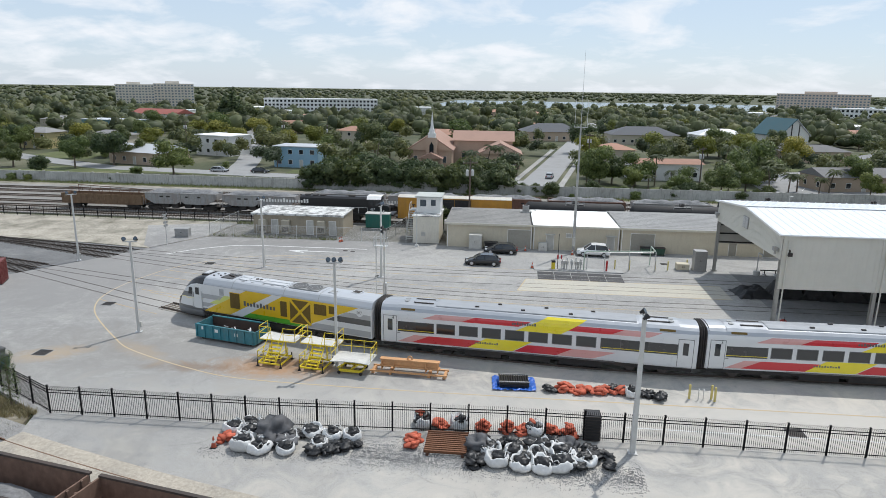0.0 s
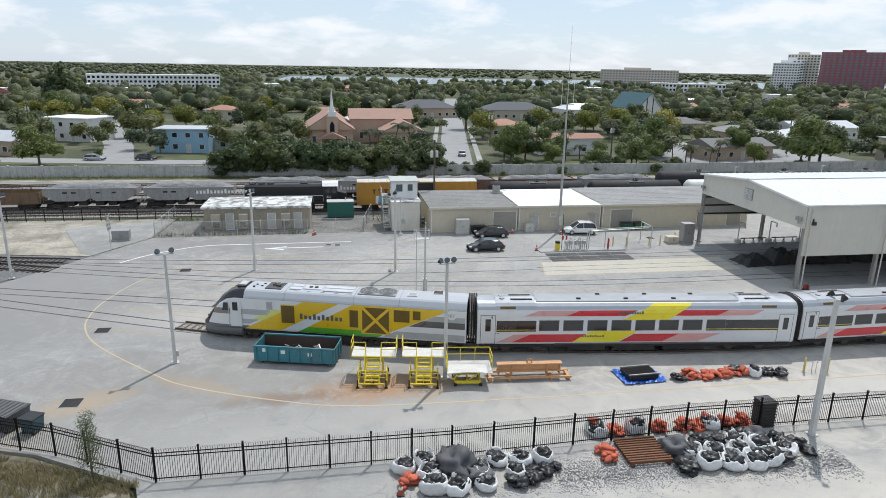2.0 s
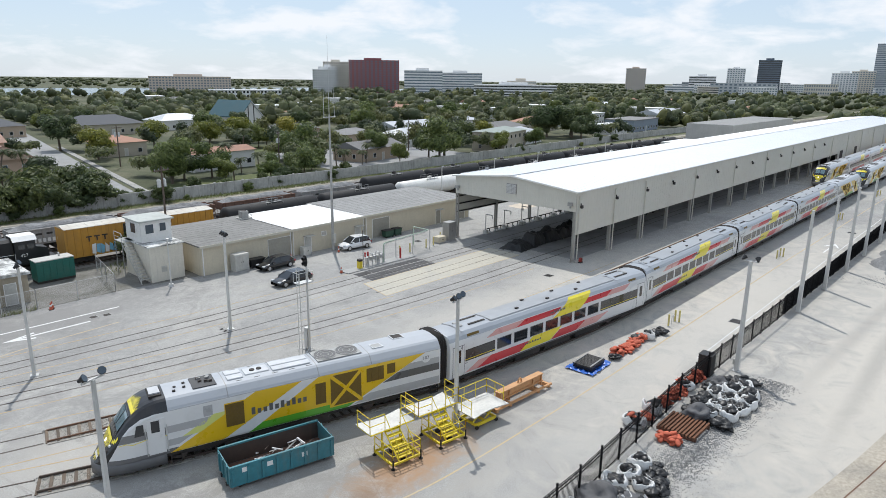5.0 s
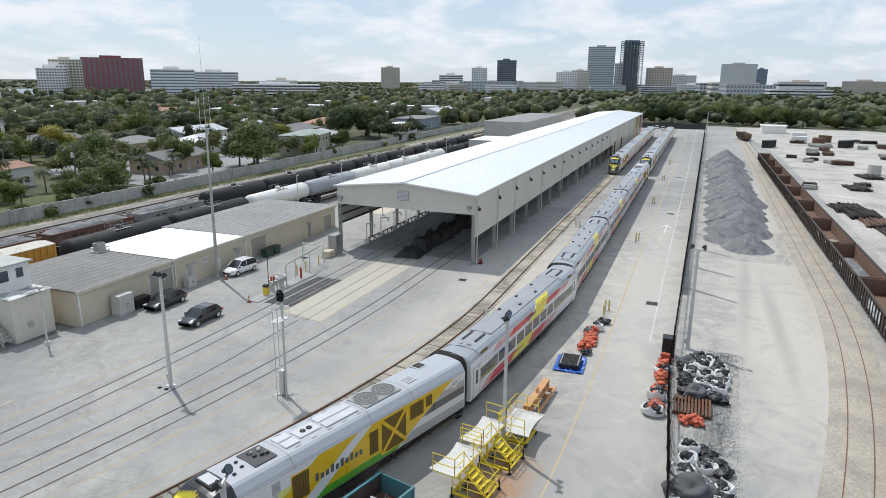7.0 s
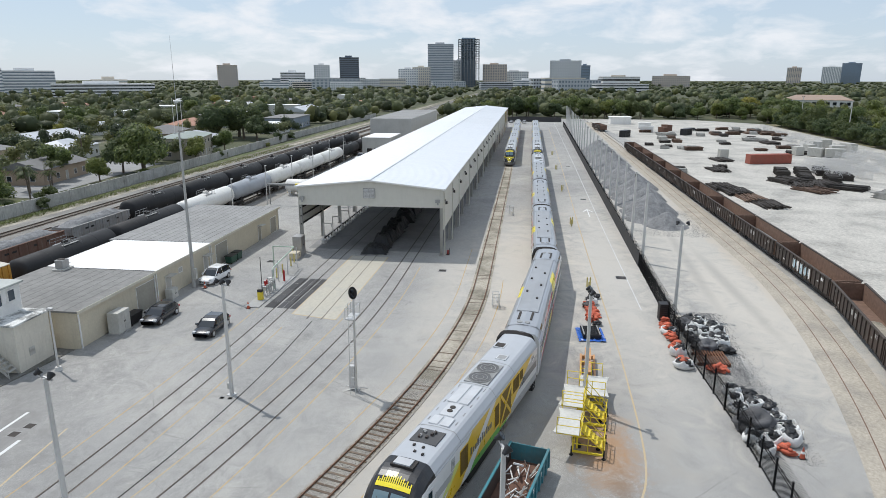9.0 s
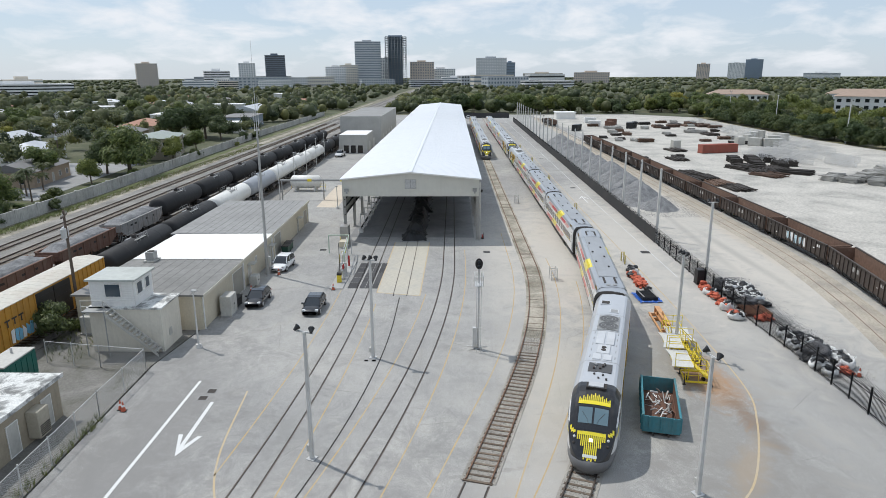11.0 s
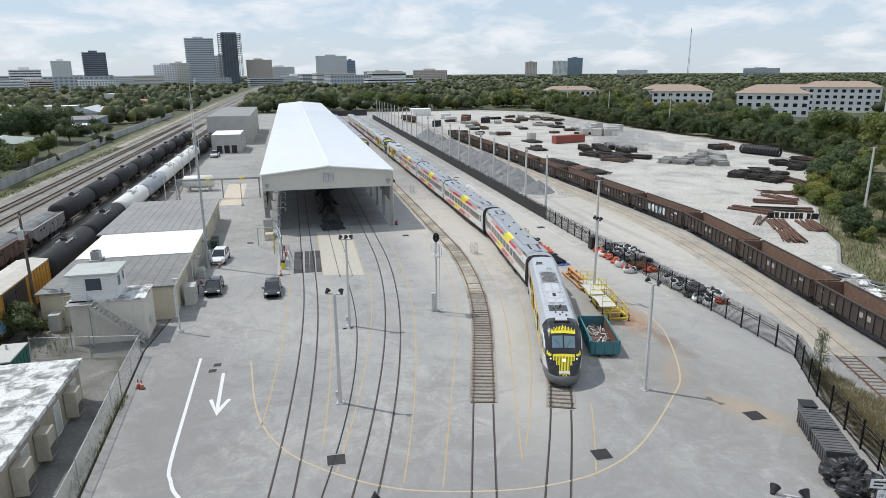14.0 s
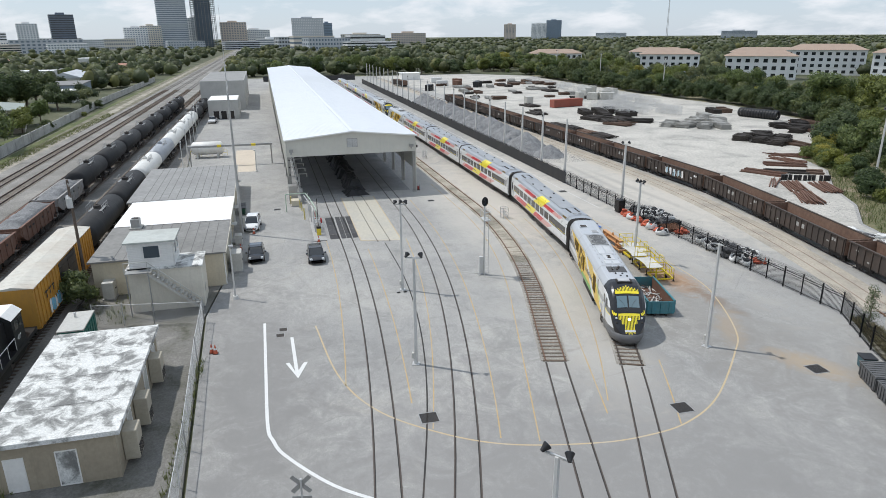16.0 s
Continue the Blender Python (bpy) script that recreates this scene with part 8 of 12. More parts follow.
# ---------------------------------------------------------------- cars
def car(paint, label, suv=False):
    t = thing("suv" if suv else "sedan", label, "car", group="parked cars")
    L, W, H = (4.5, 0.92, 1.66) if suv else (4.6, 0.9, 1.42)
    zb = 0.28
    belt = 1.0 if suv else 0.9
    keys = ((-L / 2, 0.7, belt - 0.3), (-L / 2 + 0.06, 0.84, belt - 0.16), (-L / 2 + 0.3, 0.96, belt - 0.03), (-L / 2 + 0.8, 1.0, belt), (-0.6, 1.0, belt), (0.7, 1.0, belt - 0.01), (1.2, 0.99, belt - 0.06), (1.6, 0.97, belt - 0.13), (L / 2 - 0.35, 0.91, belt - 0.24), (L / 2 - 0.12, 0.82, belt - 0.33), (L / 2, 0.66, belt - 0.46))

    def hull(x, k, top):
        w = W * k
        half = [(0.88, zb), (0.98, zb + 0.1), (1.0, zb + 0.3), (0.985, top - 0.18), (0.95, top - 0.07), (0.84, top - 0.015), (0.5, top + 0.012)]
        return [(x, -w * a, z) for a, z in half] + [(x, 0, top + 0.02)] + [(x, w * a, z) for a, z in half[::-1]]
    bm = B()
    loft(bm, [hull(*k) for k in keys])
    part("body", bm, paint, t, smooth=True)
    xr = -L / 2 + (0.2 if suv else 0.35)
    cab = []
    for x, w, z in ((xr, 0.84, belt - 0.02), (xr + 0.28, 0.78, H - 0.16), (xr + 0.6, 0.74, H - 0.04), (-0.3, 0.72, H), (0.25, 0.71, H - 0.03), (0.6, 0.74, H - 0.2), (1.25, 0.84, belt - 0.05)):
        ww = W * w / 0.92
        cab.append([(x, -W * 0.93, belt - 0.05), (x, -ww, z - 0.1 * (z - belt)), (x, -ww + 0.1, z), (x, ww - 0.1, z), (x, ww, z - 0.1 * (z - belt)), (x, W * 0.93, belt - 0.05)])
    bm = B()
    loft(bm, cab)
    part("cabin_glass", bm, GLASSD, t)
    bm = B()
    loft(bm, [[(x, -w, z - 0.03), (x, -w + 0.05, z + 0.025), (x, w - 0.05, z + 0.025), (x, w, z - 0.03)] for x, w, z in ((xr + 0.4, 0.66, H - 0.1), (xr + 0.65, 0.69, H - 0.03), (-0.3, 0.7, H + 0.01), (0.3, 0.68, H - 0.04))])
    part("roof", bm, paint, t, smooth=False)
    for y in (-1, 1):
        for xa, za, xb, zb2 in ((0.4, H - 0.05, 1.2, belt - 0.02), (-0.25, H - 0.02, -0.25, belt - 0.02), (xr + 0.45, H - 0.08, xr - 0.02, belt - 0.02)):
            bm = B()
            rod(bm, (xa, y * W * 0.74, za), (xb, y * W * 0.91, zb2), 0.045, n=6)
            part("pillar", bm, paint, t)
        bm = B()
        box(bm, 0.75, 0.95, min(y * W, y * (W + 0.2)), max(y * W, y * (W + 0.2)), belt - 0.02, belt + 0.13)
        part("mirror", bm, paint, t)
        bm = B()
        box(bm, L / 2 - 0.45, L / 2 - 0.12, min(y * 0.5, y * 0.78), max(y * 0.5, y * 0.78), belt - 0.36, belt - 0.2)
        part("headlight", bm, HEAD, t)
        bm = B()
        box(bm, -L / 2 - 0.02, -L / 2 + 0.2, min(y * 0.5, y * 0.8), max(y * 0.5, y * 0.8), belt - 0.3, belt - 0.14)
        part("tail_light", bm, mat("tail_red", (0.3, 0.01, 0.01), 0.3), t)
    for x in (-L / 2 + 0.85, L / 2 - 0.9):
        for y in (-1, 1):
            bm = B()
            rod(bm, (x, y * (W - 0.2), 0.33), (x, y * (W + 0.02), 0.33), 0.33, 0.33, 18)
            wh = part("tyre", bm, UNDER, t)
            bm = B()
            rod(bm, (x, y * (W + 0.02), 0.33), (x, y * (W + 0.035), 0.33), 0.21, 0.19, 14)
            part("rim", bm, GALV, wh)
    return t


CARB = mat("black_car_paint", (0.008, 0.008, 0.01), 0.22, 0, 1, 0.03, 0.05, 0, coat=0.8)
CARW = mat("white_car_paint", (0.8, 0.8, 0.79), 0.25, 0, 1, 0.04, 0.02, 0, coat=0.6)
CARS = mat("silver_car_paint", (0.45, 0.46, 0.47), 0.3, 0.4, 1, 0.05, 0.03, 0, coat=0.5)
c1 = car(CARB, "black hatchback parked on the concrete")
c1.matrix_world = pose(-3.9, 81.9, 0, 0, 0, 181)
c2 = car(CARB, "dark grey sedan parked near the workshop door")
c2.matrix_world = pose(-1.8, 88.35, 0, 0, 0, 181)
c3 = car(CARW, "white compact SUV parked by the mast", True)
c3.matrix_world = pose(10.8, 89.1, 0, 0, 0, 176)
c4 = car(CARS, "silver car parked in the street")
c4.matrix_world = pose(8.4, 170, -0.16, 0, 0, 81)
c4b = copy_thing(c2, pose(-66.0, 163.5, -0.2, 0, 0, 5))
c5 = copy_thing(c4, pose(-77.0, 163.5, -0.2, 0, 0, 3))


def pickup():
    t = thing("pickup_truck", "white crew-cab pickup truck parked by the hall", "pickup", pose(126, 103.5, 0, 0, 0, 178))
    bm = B()
    loft(bm, [[(x, -0.95, 0.45), (x, -0.98, 0.9), (x, -0.9, z), (x, 0.9, z), (x, 0.98, 0.9), (x, 0.95, 0.45)] for x, z in ((-2.9, 1.1), (0.9, 1.12), (1.4, 1.12), (2.7, 0.98), (2.9, 0.8))])
    part("body", bm, CARW, t)
    bm = B()
    loft(bm, [[(x, -0.85, 1.1), (x, -0.72, z), (x, 0.72, z), (x, 0.85, 1.1)] for x, z in ((-0.7, 1.2), (-0.5, 1.8), (0.8, 1.82), (1.5, 1.15))])
    part("cabin_glass", bm, GLASSD, t)
    bm = B()
    slab(bm, [(-0.55, -0.72), (0.8, -0.72), (0.8, 0.72), (-0.55, 0.72)], 1.8, 1.87)
    part("roof", bm, CARW, t)
    bm = B()
    box(bm, -2.75, -0.85, -0.75, 0.75, 1.08, 1.13)
    part("bed", bm, UNDER, t)
    for x in (-1.9, 1.9):
        for y in (-1, 1):
            bm = B()
            rod(bm, (x, y * 0.75, 0.4), (x, y, 0.4), 0.4, 0.4, 16)
            part("tyre", bm, UNDER, t)


pickup()


# ---------------------------------------------------------------- train-side things
def dumpster():
    t = thing("dumpster", "teal roll-off dumpster, rusty inside, holding scrap metal", "dumpster", pose(-24.6, 52.8, 0, 0, 0, -13))
    L, W, H = 6.1, 2.35, 1.4
    for y in (-W / 2, W / 2):
        bm = B()
        box(bm, -L / 2, L / 2, y - 0.03, y + 0.03, 0.25, H)
        sd = part("side", bm, TEAL, t)
        s = 1 if y > 0 else -1
        for i in range(8):
            bm = B()
            x = -L / 2 + 0.15 + (L - 0.3) * i / 7
            box(bm, x - 0.06, x + 0.06, min(y, y + s * 0.12), max(y, y + s * 0.12), 0.3, H - 0.05)
            part("rib", bm, TEAL, sd)
        bm = B()
        box(bm, -L / 2, L / 2, y - 0.07, y + 0.07, H - 0.02, H + 0.08)
        part("top_rail", bm, TEAL, sd)
        bm = B()
        box(bm, -L / 2 + 0.03, L / 2 - 0.03, min(y - s * 0.035, y - s * 0.045), max(y - s * 0.035, y - s * 0.045), 0.3, H - 0.03)
        part("inner_lining", bm, DARKST if s > 0 else RUST, sd)
        for k, x in enumerate((-2.4, -1.0, 1.05)):
            bm = B()
            box(bm, x, x + 0.34, min(y + s * 0.032, y + s * 0.04), max(y + s * 0.032, y + s * 0.04), 1.0 - 0.1 * k, 1.28 - 0.1 * k)
            part("sticker", bm, WHITE, sd, "white sticker")
    for x in (-L / 2, L / 2):
        bm = B()
        box(bm, x - 0.03, x + 0.03, -W / 2, W / 2, 0.25, H)
        for y in (-0.75, 0, 0.75):
            s = 1 if x > 0 else -1
            box(bm, min(x, x + s * 0.1), max(x, x + s * 0.1), y - 0.06, y + 0.06, 0.3, H)
        part("end", bm, TEAL, t)
    bm = B()
    box(bm, -L / 2, L / 2, -W / 2, W / 2, 0.22, 0.28)
    part("floor_plate", bm, RUST, t)
    for y in (-0.5, 0.5):
        bm = B()
        box(bm, -L / 2 - 0.1, L / 2, y - 0.08, y + 0.08, 0.06, 0.24)
        part("skid", bm, UNDER, t)
    for x in (-2.5, 2.5):
        for y in (-0.85, 0.85):
            bm = B()
            rod(bm, (x, y - 0.12, 0.12), (x, y + 0.12, 0.12), 0.12, 0.12, 10)
            part("roller", bm, UNDER, t)
    rnd = random.Random(3)
    for i in range(34):
        bm = B()
        a = rnd.uniform(0, math.pi)
        l = rnd.uniform(0.5, 1.5)
        cx, cy, cz = rnd.uniform(-2.3, 2.0), rnd.uniform(-0.8, 0.8), rnd.uniform(0.4, 0.95)
        dz = rnd.uniform(-0.25, 0.3)
        d = Vector((math.cos(a) * l / 2, math.sin(a) * l / 2 * 0.5, dz / 2))
        c = Vector((cx, cy, cz))
        rod(bm, c - d, c + d, rnd.uniform(0.02, 0.07), n=5)
        part("scrap_piece", bm, rnd.choice([GALV, DARKST, WHITE, STEELG, GREYP, WHITE]), t)


dumpster()


def rails3(bm, pts, h, mids=(0.5,)):
    """A tubular guard along pts with posts."""
    for a, b in zip(pts, pts[1:]):
        for z in (h,) + tuple(h * m for m in mids):
            rod(bm, (*a[:2], a[2] + z), (*b[:2], b[2] + z), 0.028, n=6)
        n = max(1, round((Vector(b) - Vector(a)).length / 1.0))
        for i in range(n + 1):
            p = Vector(a).lerp(Vector(b), i / n)
            rod(bm, p, p + Vector((0, 0, h)), 0.028, n=6)


def platform_a():
    t = thing("work_platform", "yellow wheeled work platform with steps and folding deck", "work platform", group="work platforms")
    zd = 1.75
    # base frame with outriggers
    bm = B()
    for y in (-0.95, 0.95):
        box(bm, -1.0, 1.0, y - 0.05, y + 0.05, 0.22, 0.34)
    for x in (-1.0, 1.0):
        box(bm, x - 0.05, x + 0.05, -0.95, 0.95, 0.22, 0.34)
    part("base_frame", bm, YELLOW, t)
    for x in (-1.0, 1.0):
        for y in (-1.0, 1.0):
            bm = B()
            rod(bm, (x, y, 0.0), (x, y, 0.6), 0.05, n=8)
            rod(bm, (x, y, 0.0), (x, y, 0.05), 0.13, n=10)
            part("jack", bm, BLACK, t)
    bm = B()
    rails3(bm, [(-1.0, -0.95, 0.34), (1.0, -0.95, 0.34)], 0.95)
    rails3(bm, [(1.0, -0.95, 0.34), (1.0, 0.3, 0.34)], 0.95)
    rails3(bm, [(-1.0, -0.95, 0.34), (-1.0, 0.95, 0.34)], 0.95)
    part("lower_guard", bm, YELLOW, t)
    for i in range(6):
        bm = B()
        y = -0.7 + i * 0.26
        z = 0.5 + i * 0.22
        box(bm, -0.45, 0.45, y - 0.13, y + 0.13, z - 0.03, z)
        box(bm, -0.45, 0.45, y - 0.14, y - 0.12, z - 0.05, z + 0.01)
        part("tread", bm, YELLOW, t)
    for x in (-0.5, 0.5):
        bm = B()
        rod(bm, (x, -0.9, 0.3), (x, 0.75, 1.7), 0.05, n=6)
        part("stringer", bm, YELLOW, t)
        bm = B()
        rod(bm, (x * 1.3, 0.7, 0.3), (x * 1.3, 0.7, zd), 0.06, n=6)
        part("strut", bm, YELLOW, t)
    bm = B()
    box(bm, -1.6, 1.6, 0.45, 1.95, zd - 0.08, zd - 0.02)
    part("deck_frame", bm, YELLOW, t)
    bm = B()
    g = []
    for i in range(13):
        x = -1.6 + 3.2 * i / 12
        g.append([(x, 0.5, zd), (x, 1.95, zd + 0.0), (x, 2.15 - 0.22 * math.sin(math.pi * i / 12), zd + 0.02), (x, 2.15 - 0.22 * math.sin(math.pi * i / 12), zd - 0.02), (x, 0.5, zd - 0.02)])
    loft(bm, g)
    part("deck", bm, mat("deck_plate", (0.6, 0.59, 0.55), 0.6, 0.1, 6, 0.3), t, "pale scalloped deck plate")
    bm = B()
    rails3(bm, [(-0.55, 0.5, zd), (-1.6, 0.5, zd), (-1.6, 1.9, zd)], 1.05)
    rails3(bm, [(0.55, 0.5, zd), (1.6, 0.5, zd), (1.6, 1.9, zd)], 1.05)
    part("guard_rail", bm, YELLOW, t)
    bm = B()
    for x in (-0.55, 0.55):
        rod(bm, (x, -0.9, 1.25), (x, 0.5, 2.7), 0.028, n=6)
        rod(bm, (x, -0.9, 0.35), (x, -0.9, 1.25), 0.028, n=6)
    part("stair_rail", bm, YELLOW, t)
    for y in (-0.6, 0.6):
        bm = B()
        rod(bm, (-0.12, y, 0.14), (0.12, y, 0.14), 0.14, n=12)
        part("caster", bm, BLACK, t)
    return t


pa = platform_a()
pa.matrix_world = pose(-19.1, 48.4, 0, 0, 0, -8)
copy_thing(pa, pose(-15.5, 48.0, 0, 0, 0, -8))


def platform_b():
    t = thing("work_platform", "low yellow work platform with wide pale scalloped deck", "work platform", pose(-12.4, 47.7, 0, 0, 0, -5), "work platforms")
    bm = B()
    for y in (-0.7, 0.7):
        box(bm, -0.9, 0.9, y - 0.06, y + 0.06, 0.2, 0.4)
    for x in (-0.9, 0, 0.9):
        box(bm, x - 0.05, x + 0.05, -0.7, 0.7, 0.2, 0.36)
    part("base_frame", bm, YELLOW, t)
    for k in (-0.6, 0.6):
        bm = B()
        rod(bm, (k - 0.5, -0.5, 0.4), (k + 0.5, -0.5, 1.1), 0.05, n=6)
        rod(bm, (k + 0.5, 0.5, 0.4), (k - 0.5, 0.5, 1.1), 0.05, n=6)
        part("scissor_brace", bm, YELLOW, t)
    bm = B()
    g = []
    for i in range(13):
        x = -1.5 + 3.2 * i / 12
        g.append([(x, -1.1 + 0.2 * math.sin(math.pi * i / 12), 1.16), (x, 1.0, 1.16), (x, 1.0, 1.1), (x, -1.1 + 0.2 * math.sin(math.pi * i / 12), 1.1)])
    loft(bm, g)
    part("deck", bm, mat("deck_plate", (0.6, 0.59, 0.55)), t, "pale scalloped deck plate")
    bm = B()
    rails3(bm, [(-1.5, -0.8, 1.16), (-1.5, 1.0, 1.16), (1.7, 1.0, 1.16), (1.7, -0.6, 1.16)], 1.05)
    part("guard_rail", bm, YELLOW, t)
    for x in (-0.9, 0.9):
        for y in (-0.75, 0.75):
            bm = B()
            rod(bm, (x, y - 0.06, 0.13), (x, y + 0.06, 0.13), 0.13, n=12)
            part("caster", bm, BLACK, t)


platform_b()


def lifting_beam():
    t = thing("lifting_beam", "orange-brown steel lifting beam resting on trestles", "lifting beam", pose(-7.8, 47.8, 0, 0, 0, -3))
    bm = B()
    box(bm, -2.3, 2.3, -0.1, 0.1, 0.62, 1.15)
    for x in (-2.25, -1.3, 1.3, 2.25):
        box(bm, x - 0.04, x + 0.04, -0.24, 0.24, 0.3, 1.15)
    part("beam_web", bm, ORANGE, t)
    for z in (0.62, 1.15):
        bm = B()
        box(bm, -2.4, 2.4, -0.24, 0.24, z - 0.03, z + 0.05)
        part("flange", bm, ORANGE, t)
    bm = B()
    tube(bm, [(-0.18, 0, 1.2), (-0.14, 0, 1.42), (0, 0, 1.5), (0.14, 0, 1.42), (0.18, 0, 1.2)], 0.06, 8)
    part("lifting_eye", bm, ORANGE, t)
    for x in (-2.9, -1.5, 1.6, 2.85):
        bm = B()
        box(bm, x - 0.1, x + 0.1, -0.55, 0.55, 0.02, 0.3)
        part("trestle", bm, ORANGE, t)
    bm = B()
    box(bm, -3.1, 3.05, -0.62, -0.46, 0.22, 0.34)
    box(bm, -3.1, 3.05, 0.46, 0.62, 0.22, 0.34)
    part("side_rail", bm, ORANGE, t)


lifting_beam()


def pallet_stack():
    t = thing("panel_stack", "stack of black ribbed panels over a crumpled blue tarp", "panel stack", pose(0.4, 47.05, 0, 0, 0, 4))
    for k in range(2):
        bm = B()
        z = 0.14 + k * 0.13
        box(bm, -1.12, 1.12, -0.8, 0.8, z, z + 0.1)
        part("panel", bm, BLACK, t)
    for i in range(13):
        bm = B()
        x = -1.1 + i * 0.18
        rod(bm, (x, -0.84, 0.46), (x, 0.84, 0.46), 0.055, n=7)
        part("tube", bm, BLACK, t)
    for y in (-0.7, 0.7):
        bm = B()
        box(bm, -1.18, 1.18, y - 0.05, y + 0.05, 0.5, 0.57)
        part("clamp_bar", bm, STEELG, t)
    bm = B()
    n = 20
    g = []
    for i in range(n + 1):
        u = i / n
        row = []
        for j in range(13):
            v = j / 12
            x, y = -1.65 + 3.3 * u, -1.2 + 2.4 * v
            inside = abs(x) < 1.3 and abs(y) < 0.88
            z = 0.02 if inside else 0.05 + 0.32 * abs(noise.noise((x * 2.3, y * 2.3, 4)))
            row.append(bm.verts.new((x + 0.12 * noise.noise((y * 3, 1, 2)), y + 0.12 * noise.noise((x * 3, 5, 2)), z)))
        g.append(row)
    for i in range(n):
        for j in range(12):
            bm.faces.new((g[i][j], g[i + 1][j], g[i + 1][j + 1], g[i][j + 1]))
    part("tarp", bm, mat("blue_tarp", (0.02, 0.12, 0.5), 0.4, 0, 5, 0.15), t, "crumpled blue tarp")


pallet_stack()

SACKO = mat("orange_sack", (0.62, 0.14, 0.075), 0.8, 0, 7, 0.3, 0.2, 0.3, per=0.35, dirt=(0.25, 0.1, 0.06))
SACKW = mat("white_woven_sack", (0.78, 0.78, 0.76), 0.75, 0, 7, 0.2, 0.1, 0.3, per=0.2, dirt=(0.3, 0.29, 0.27))
SACKB = mat("black_plastic_bundle", (0.02, 0.02, 0.021), 0.45, 0, 7, 0.3, 0.3, 0.3, per=0.4, dirt=(0.1, 0.095, 0.085))
SACKG = mat("grey_tarp", (0.12, 0.12, 0.125), 0.7, 0, 5, 0.2, 0.2, 0.3, per=0.3)


def blob(sx, sy, sz, seed, rough=0.22, n=10, m=7, flat=True):
    """A lumpy closed sack shape resting on z = 0."""
    bm = B()
    rings = []
    for j in range(m + 1):
        ph = -math.pi / 2 + math.pi * j / m
        row = []
        for i in range(n):
            th = 2 * math.pi * i / n
            d = Vector((math.cos(ph) * math.cos(th), math.cos(ph) * math.sin(th), math.sin(ph)))
            k = 1 + rough * noise.noise(d * 1.7 + Vector((seed * 7.1, seed, 0))) * 2 + rough * 0.55 * noise.noise(d * 4.5 + Vector((0, seed * 3, 1))) + rough * 0.3 * noise.noise(d * 9.0 + Vector((seed, 2, 1)))
            z = d.z * sz * k
            if flat:
                z = max(z, -0.6 * sz)
            row.append((d.x * sx * k, d.y * sy * k, z + 0.6 * sz))
        rings.append(row)
    loft(bm, rings[1:-1])
    return bm




def open_bag(seed):
    """A slumped open-topped bulk bag: bulging side, rolled rim, hollow inside."""
    bm = B()
    rings = []
    n = 22
    for r, z in ((0.4, 0.0), (0.56, 0.06), (0.66, 0.25), (0.66, 0.44), (0.6, 0.6), (0.57, 0.68), (0.52, 0.69), (0.48, 0.6), (0.44, 0.42)):
        row = []
        for i in range(n):
            a = 2 * math.pi * i / n
            k = 1 + 0.2 * noise.noise((math.cos(a) * 1.1 + seed * 3, math.sin(a) * 1.1, z)) + 0.12 * noise.noise((math.cos(a) * 3.4, math.sin(a) * 3.4 + seed, z * 4)) * min(1, z * 4)
            dz = 0.26 * z * noise.noise((math.cos(a) * 1.2, math.sin(a) * 1.2, seed * 5)) + 0.1 * z * noise.noise((math.cos(a) * 4, math.sin(a) * 4, seed))
            row.append((r * k * math.cos(a) * 1.08 + 0.12 * z * math.sin(seed), r * k * math.sin(a) * 0.94, max(0, z * 0.9 + dz * 1.6)))
        rings.append(row)
    return loft(bm, rings)


ORANGE_ME = [finish("sack", blob(0.34, 0.2, 0.13, 11 + i, 0.15, 10, 7), SACKO, True) for i in range(4)]
BUNDLE_ME = [finish("black_sheet", blob(0.38, 0.34, 0.24, 31 + i, 0.42, 18, 12), SACKB, True) for i in range(5)]
WHITE_ME = [finish("sack", open_bag(51 + i), SACKW, True) for i in range(5)]
TARP_ME = [finish("tarp", blob(1.0, 0.8, 0.5, 71 + i, 0.32, 26, 16), SACKG, True) for i in range(2)]
RND = random.Random(12)


def orange_pile(x, y, n, sx, sy, h, group="orange sack piles", black=0):
    t = thing("sack_pile", "heap of orange sandbags on the concrete", "sandbags", pose(x, y, 0), group)
    for i in range(n):
        k = RND.random()
        z = h * k * RND.uniform(0.4, 1.0)
        f = 1 - 0.7 * z / max(h, 0.01)
        shared("sack", RND.choice(ORANGE_ME), t, RND.uniform(-sx, sx) * f, RND.uniform(-sy, sy) * f, z, RND.uniform(0, 360), RND.uniform(-25, 25), RND.uniform(-20, 20))
    for i in range(black):
        shared("black_sheet", RND.choice(BUNDLE_ME), t, RND.uniform(-sx, sx), RND.uniform(-sy, sy), h * 0.3, RND.uniform(0, 360))
    return t


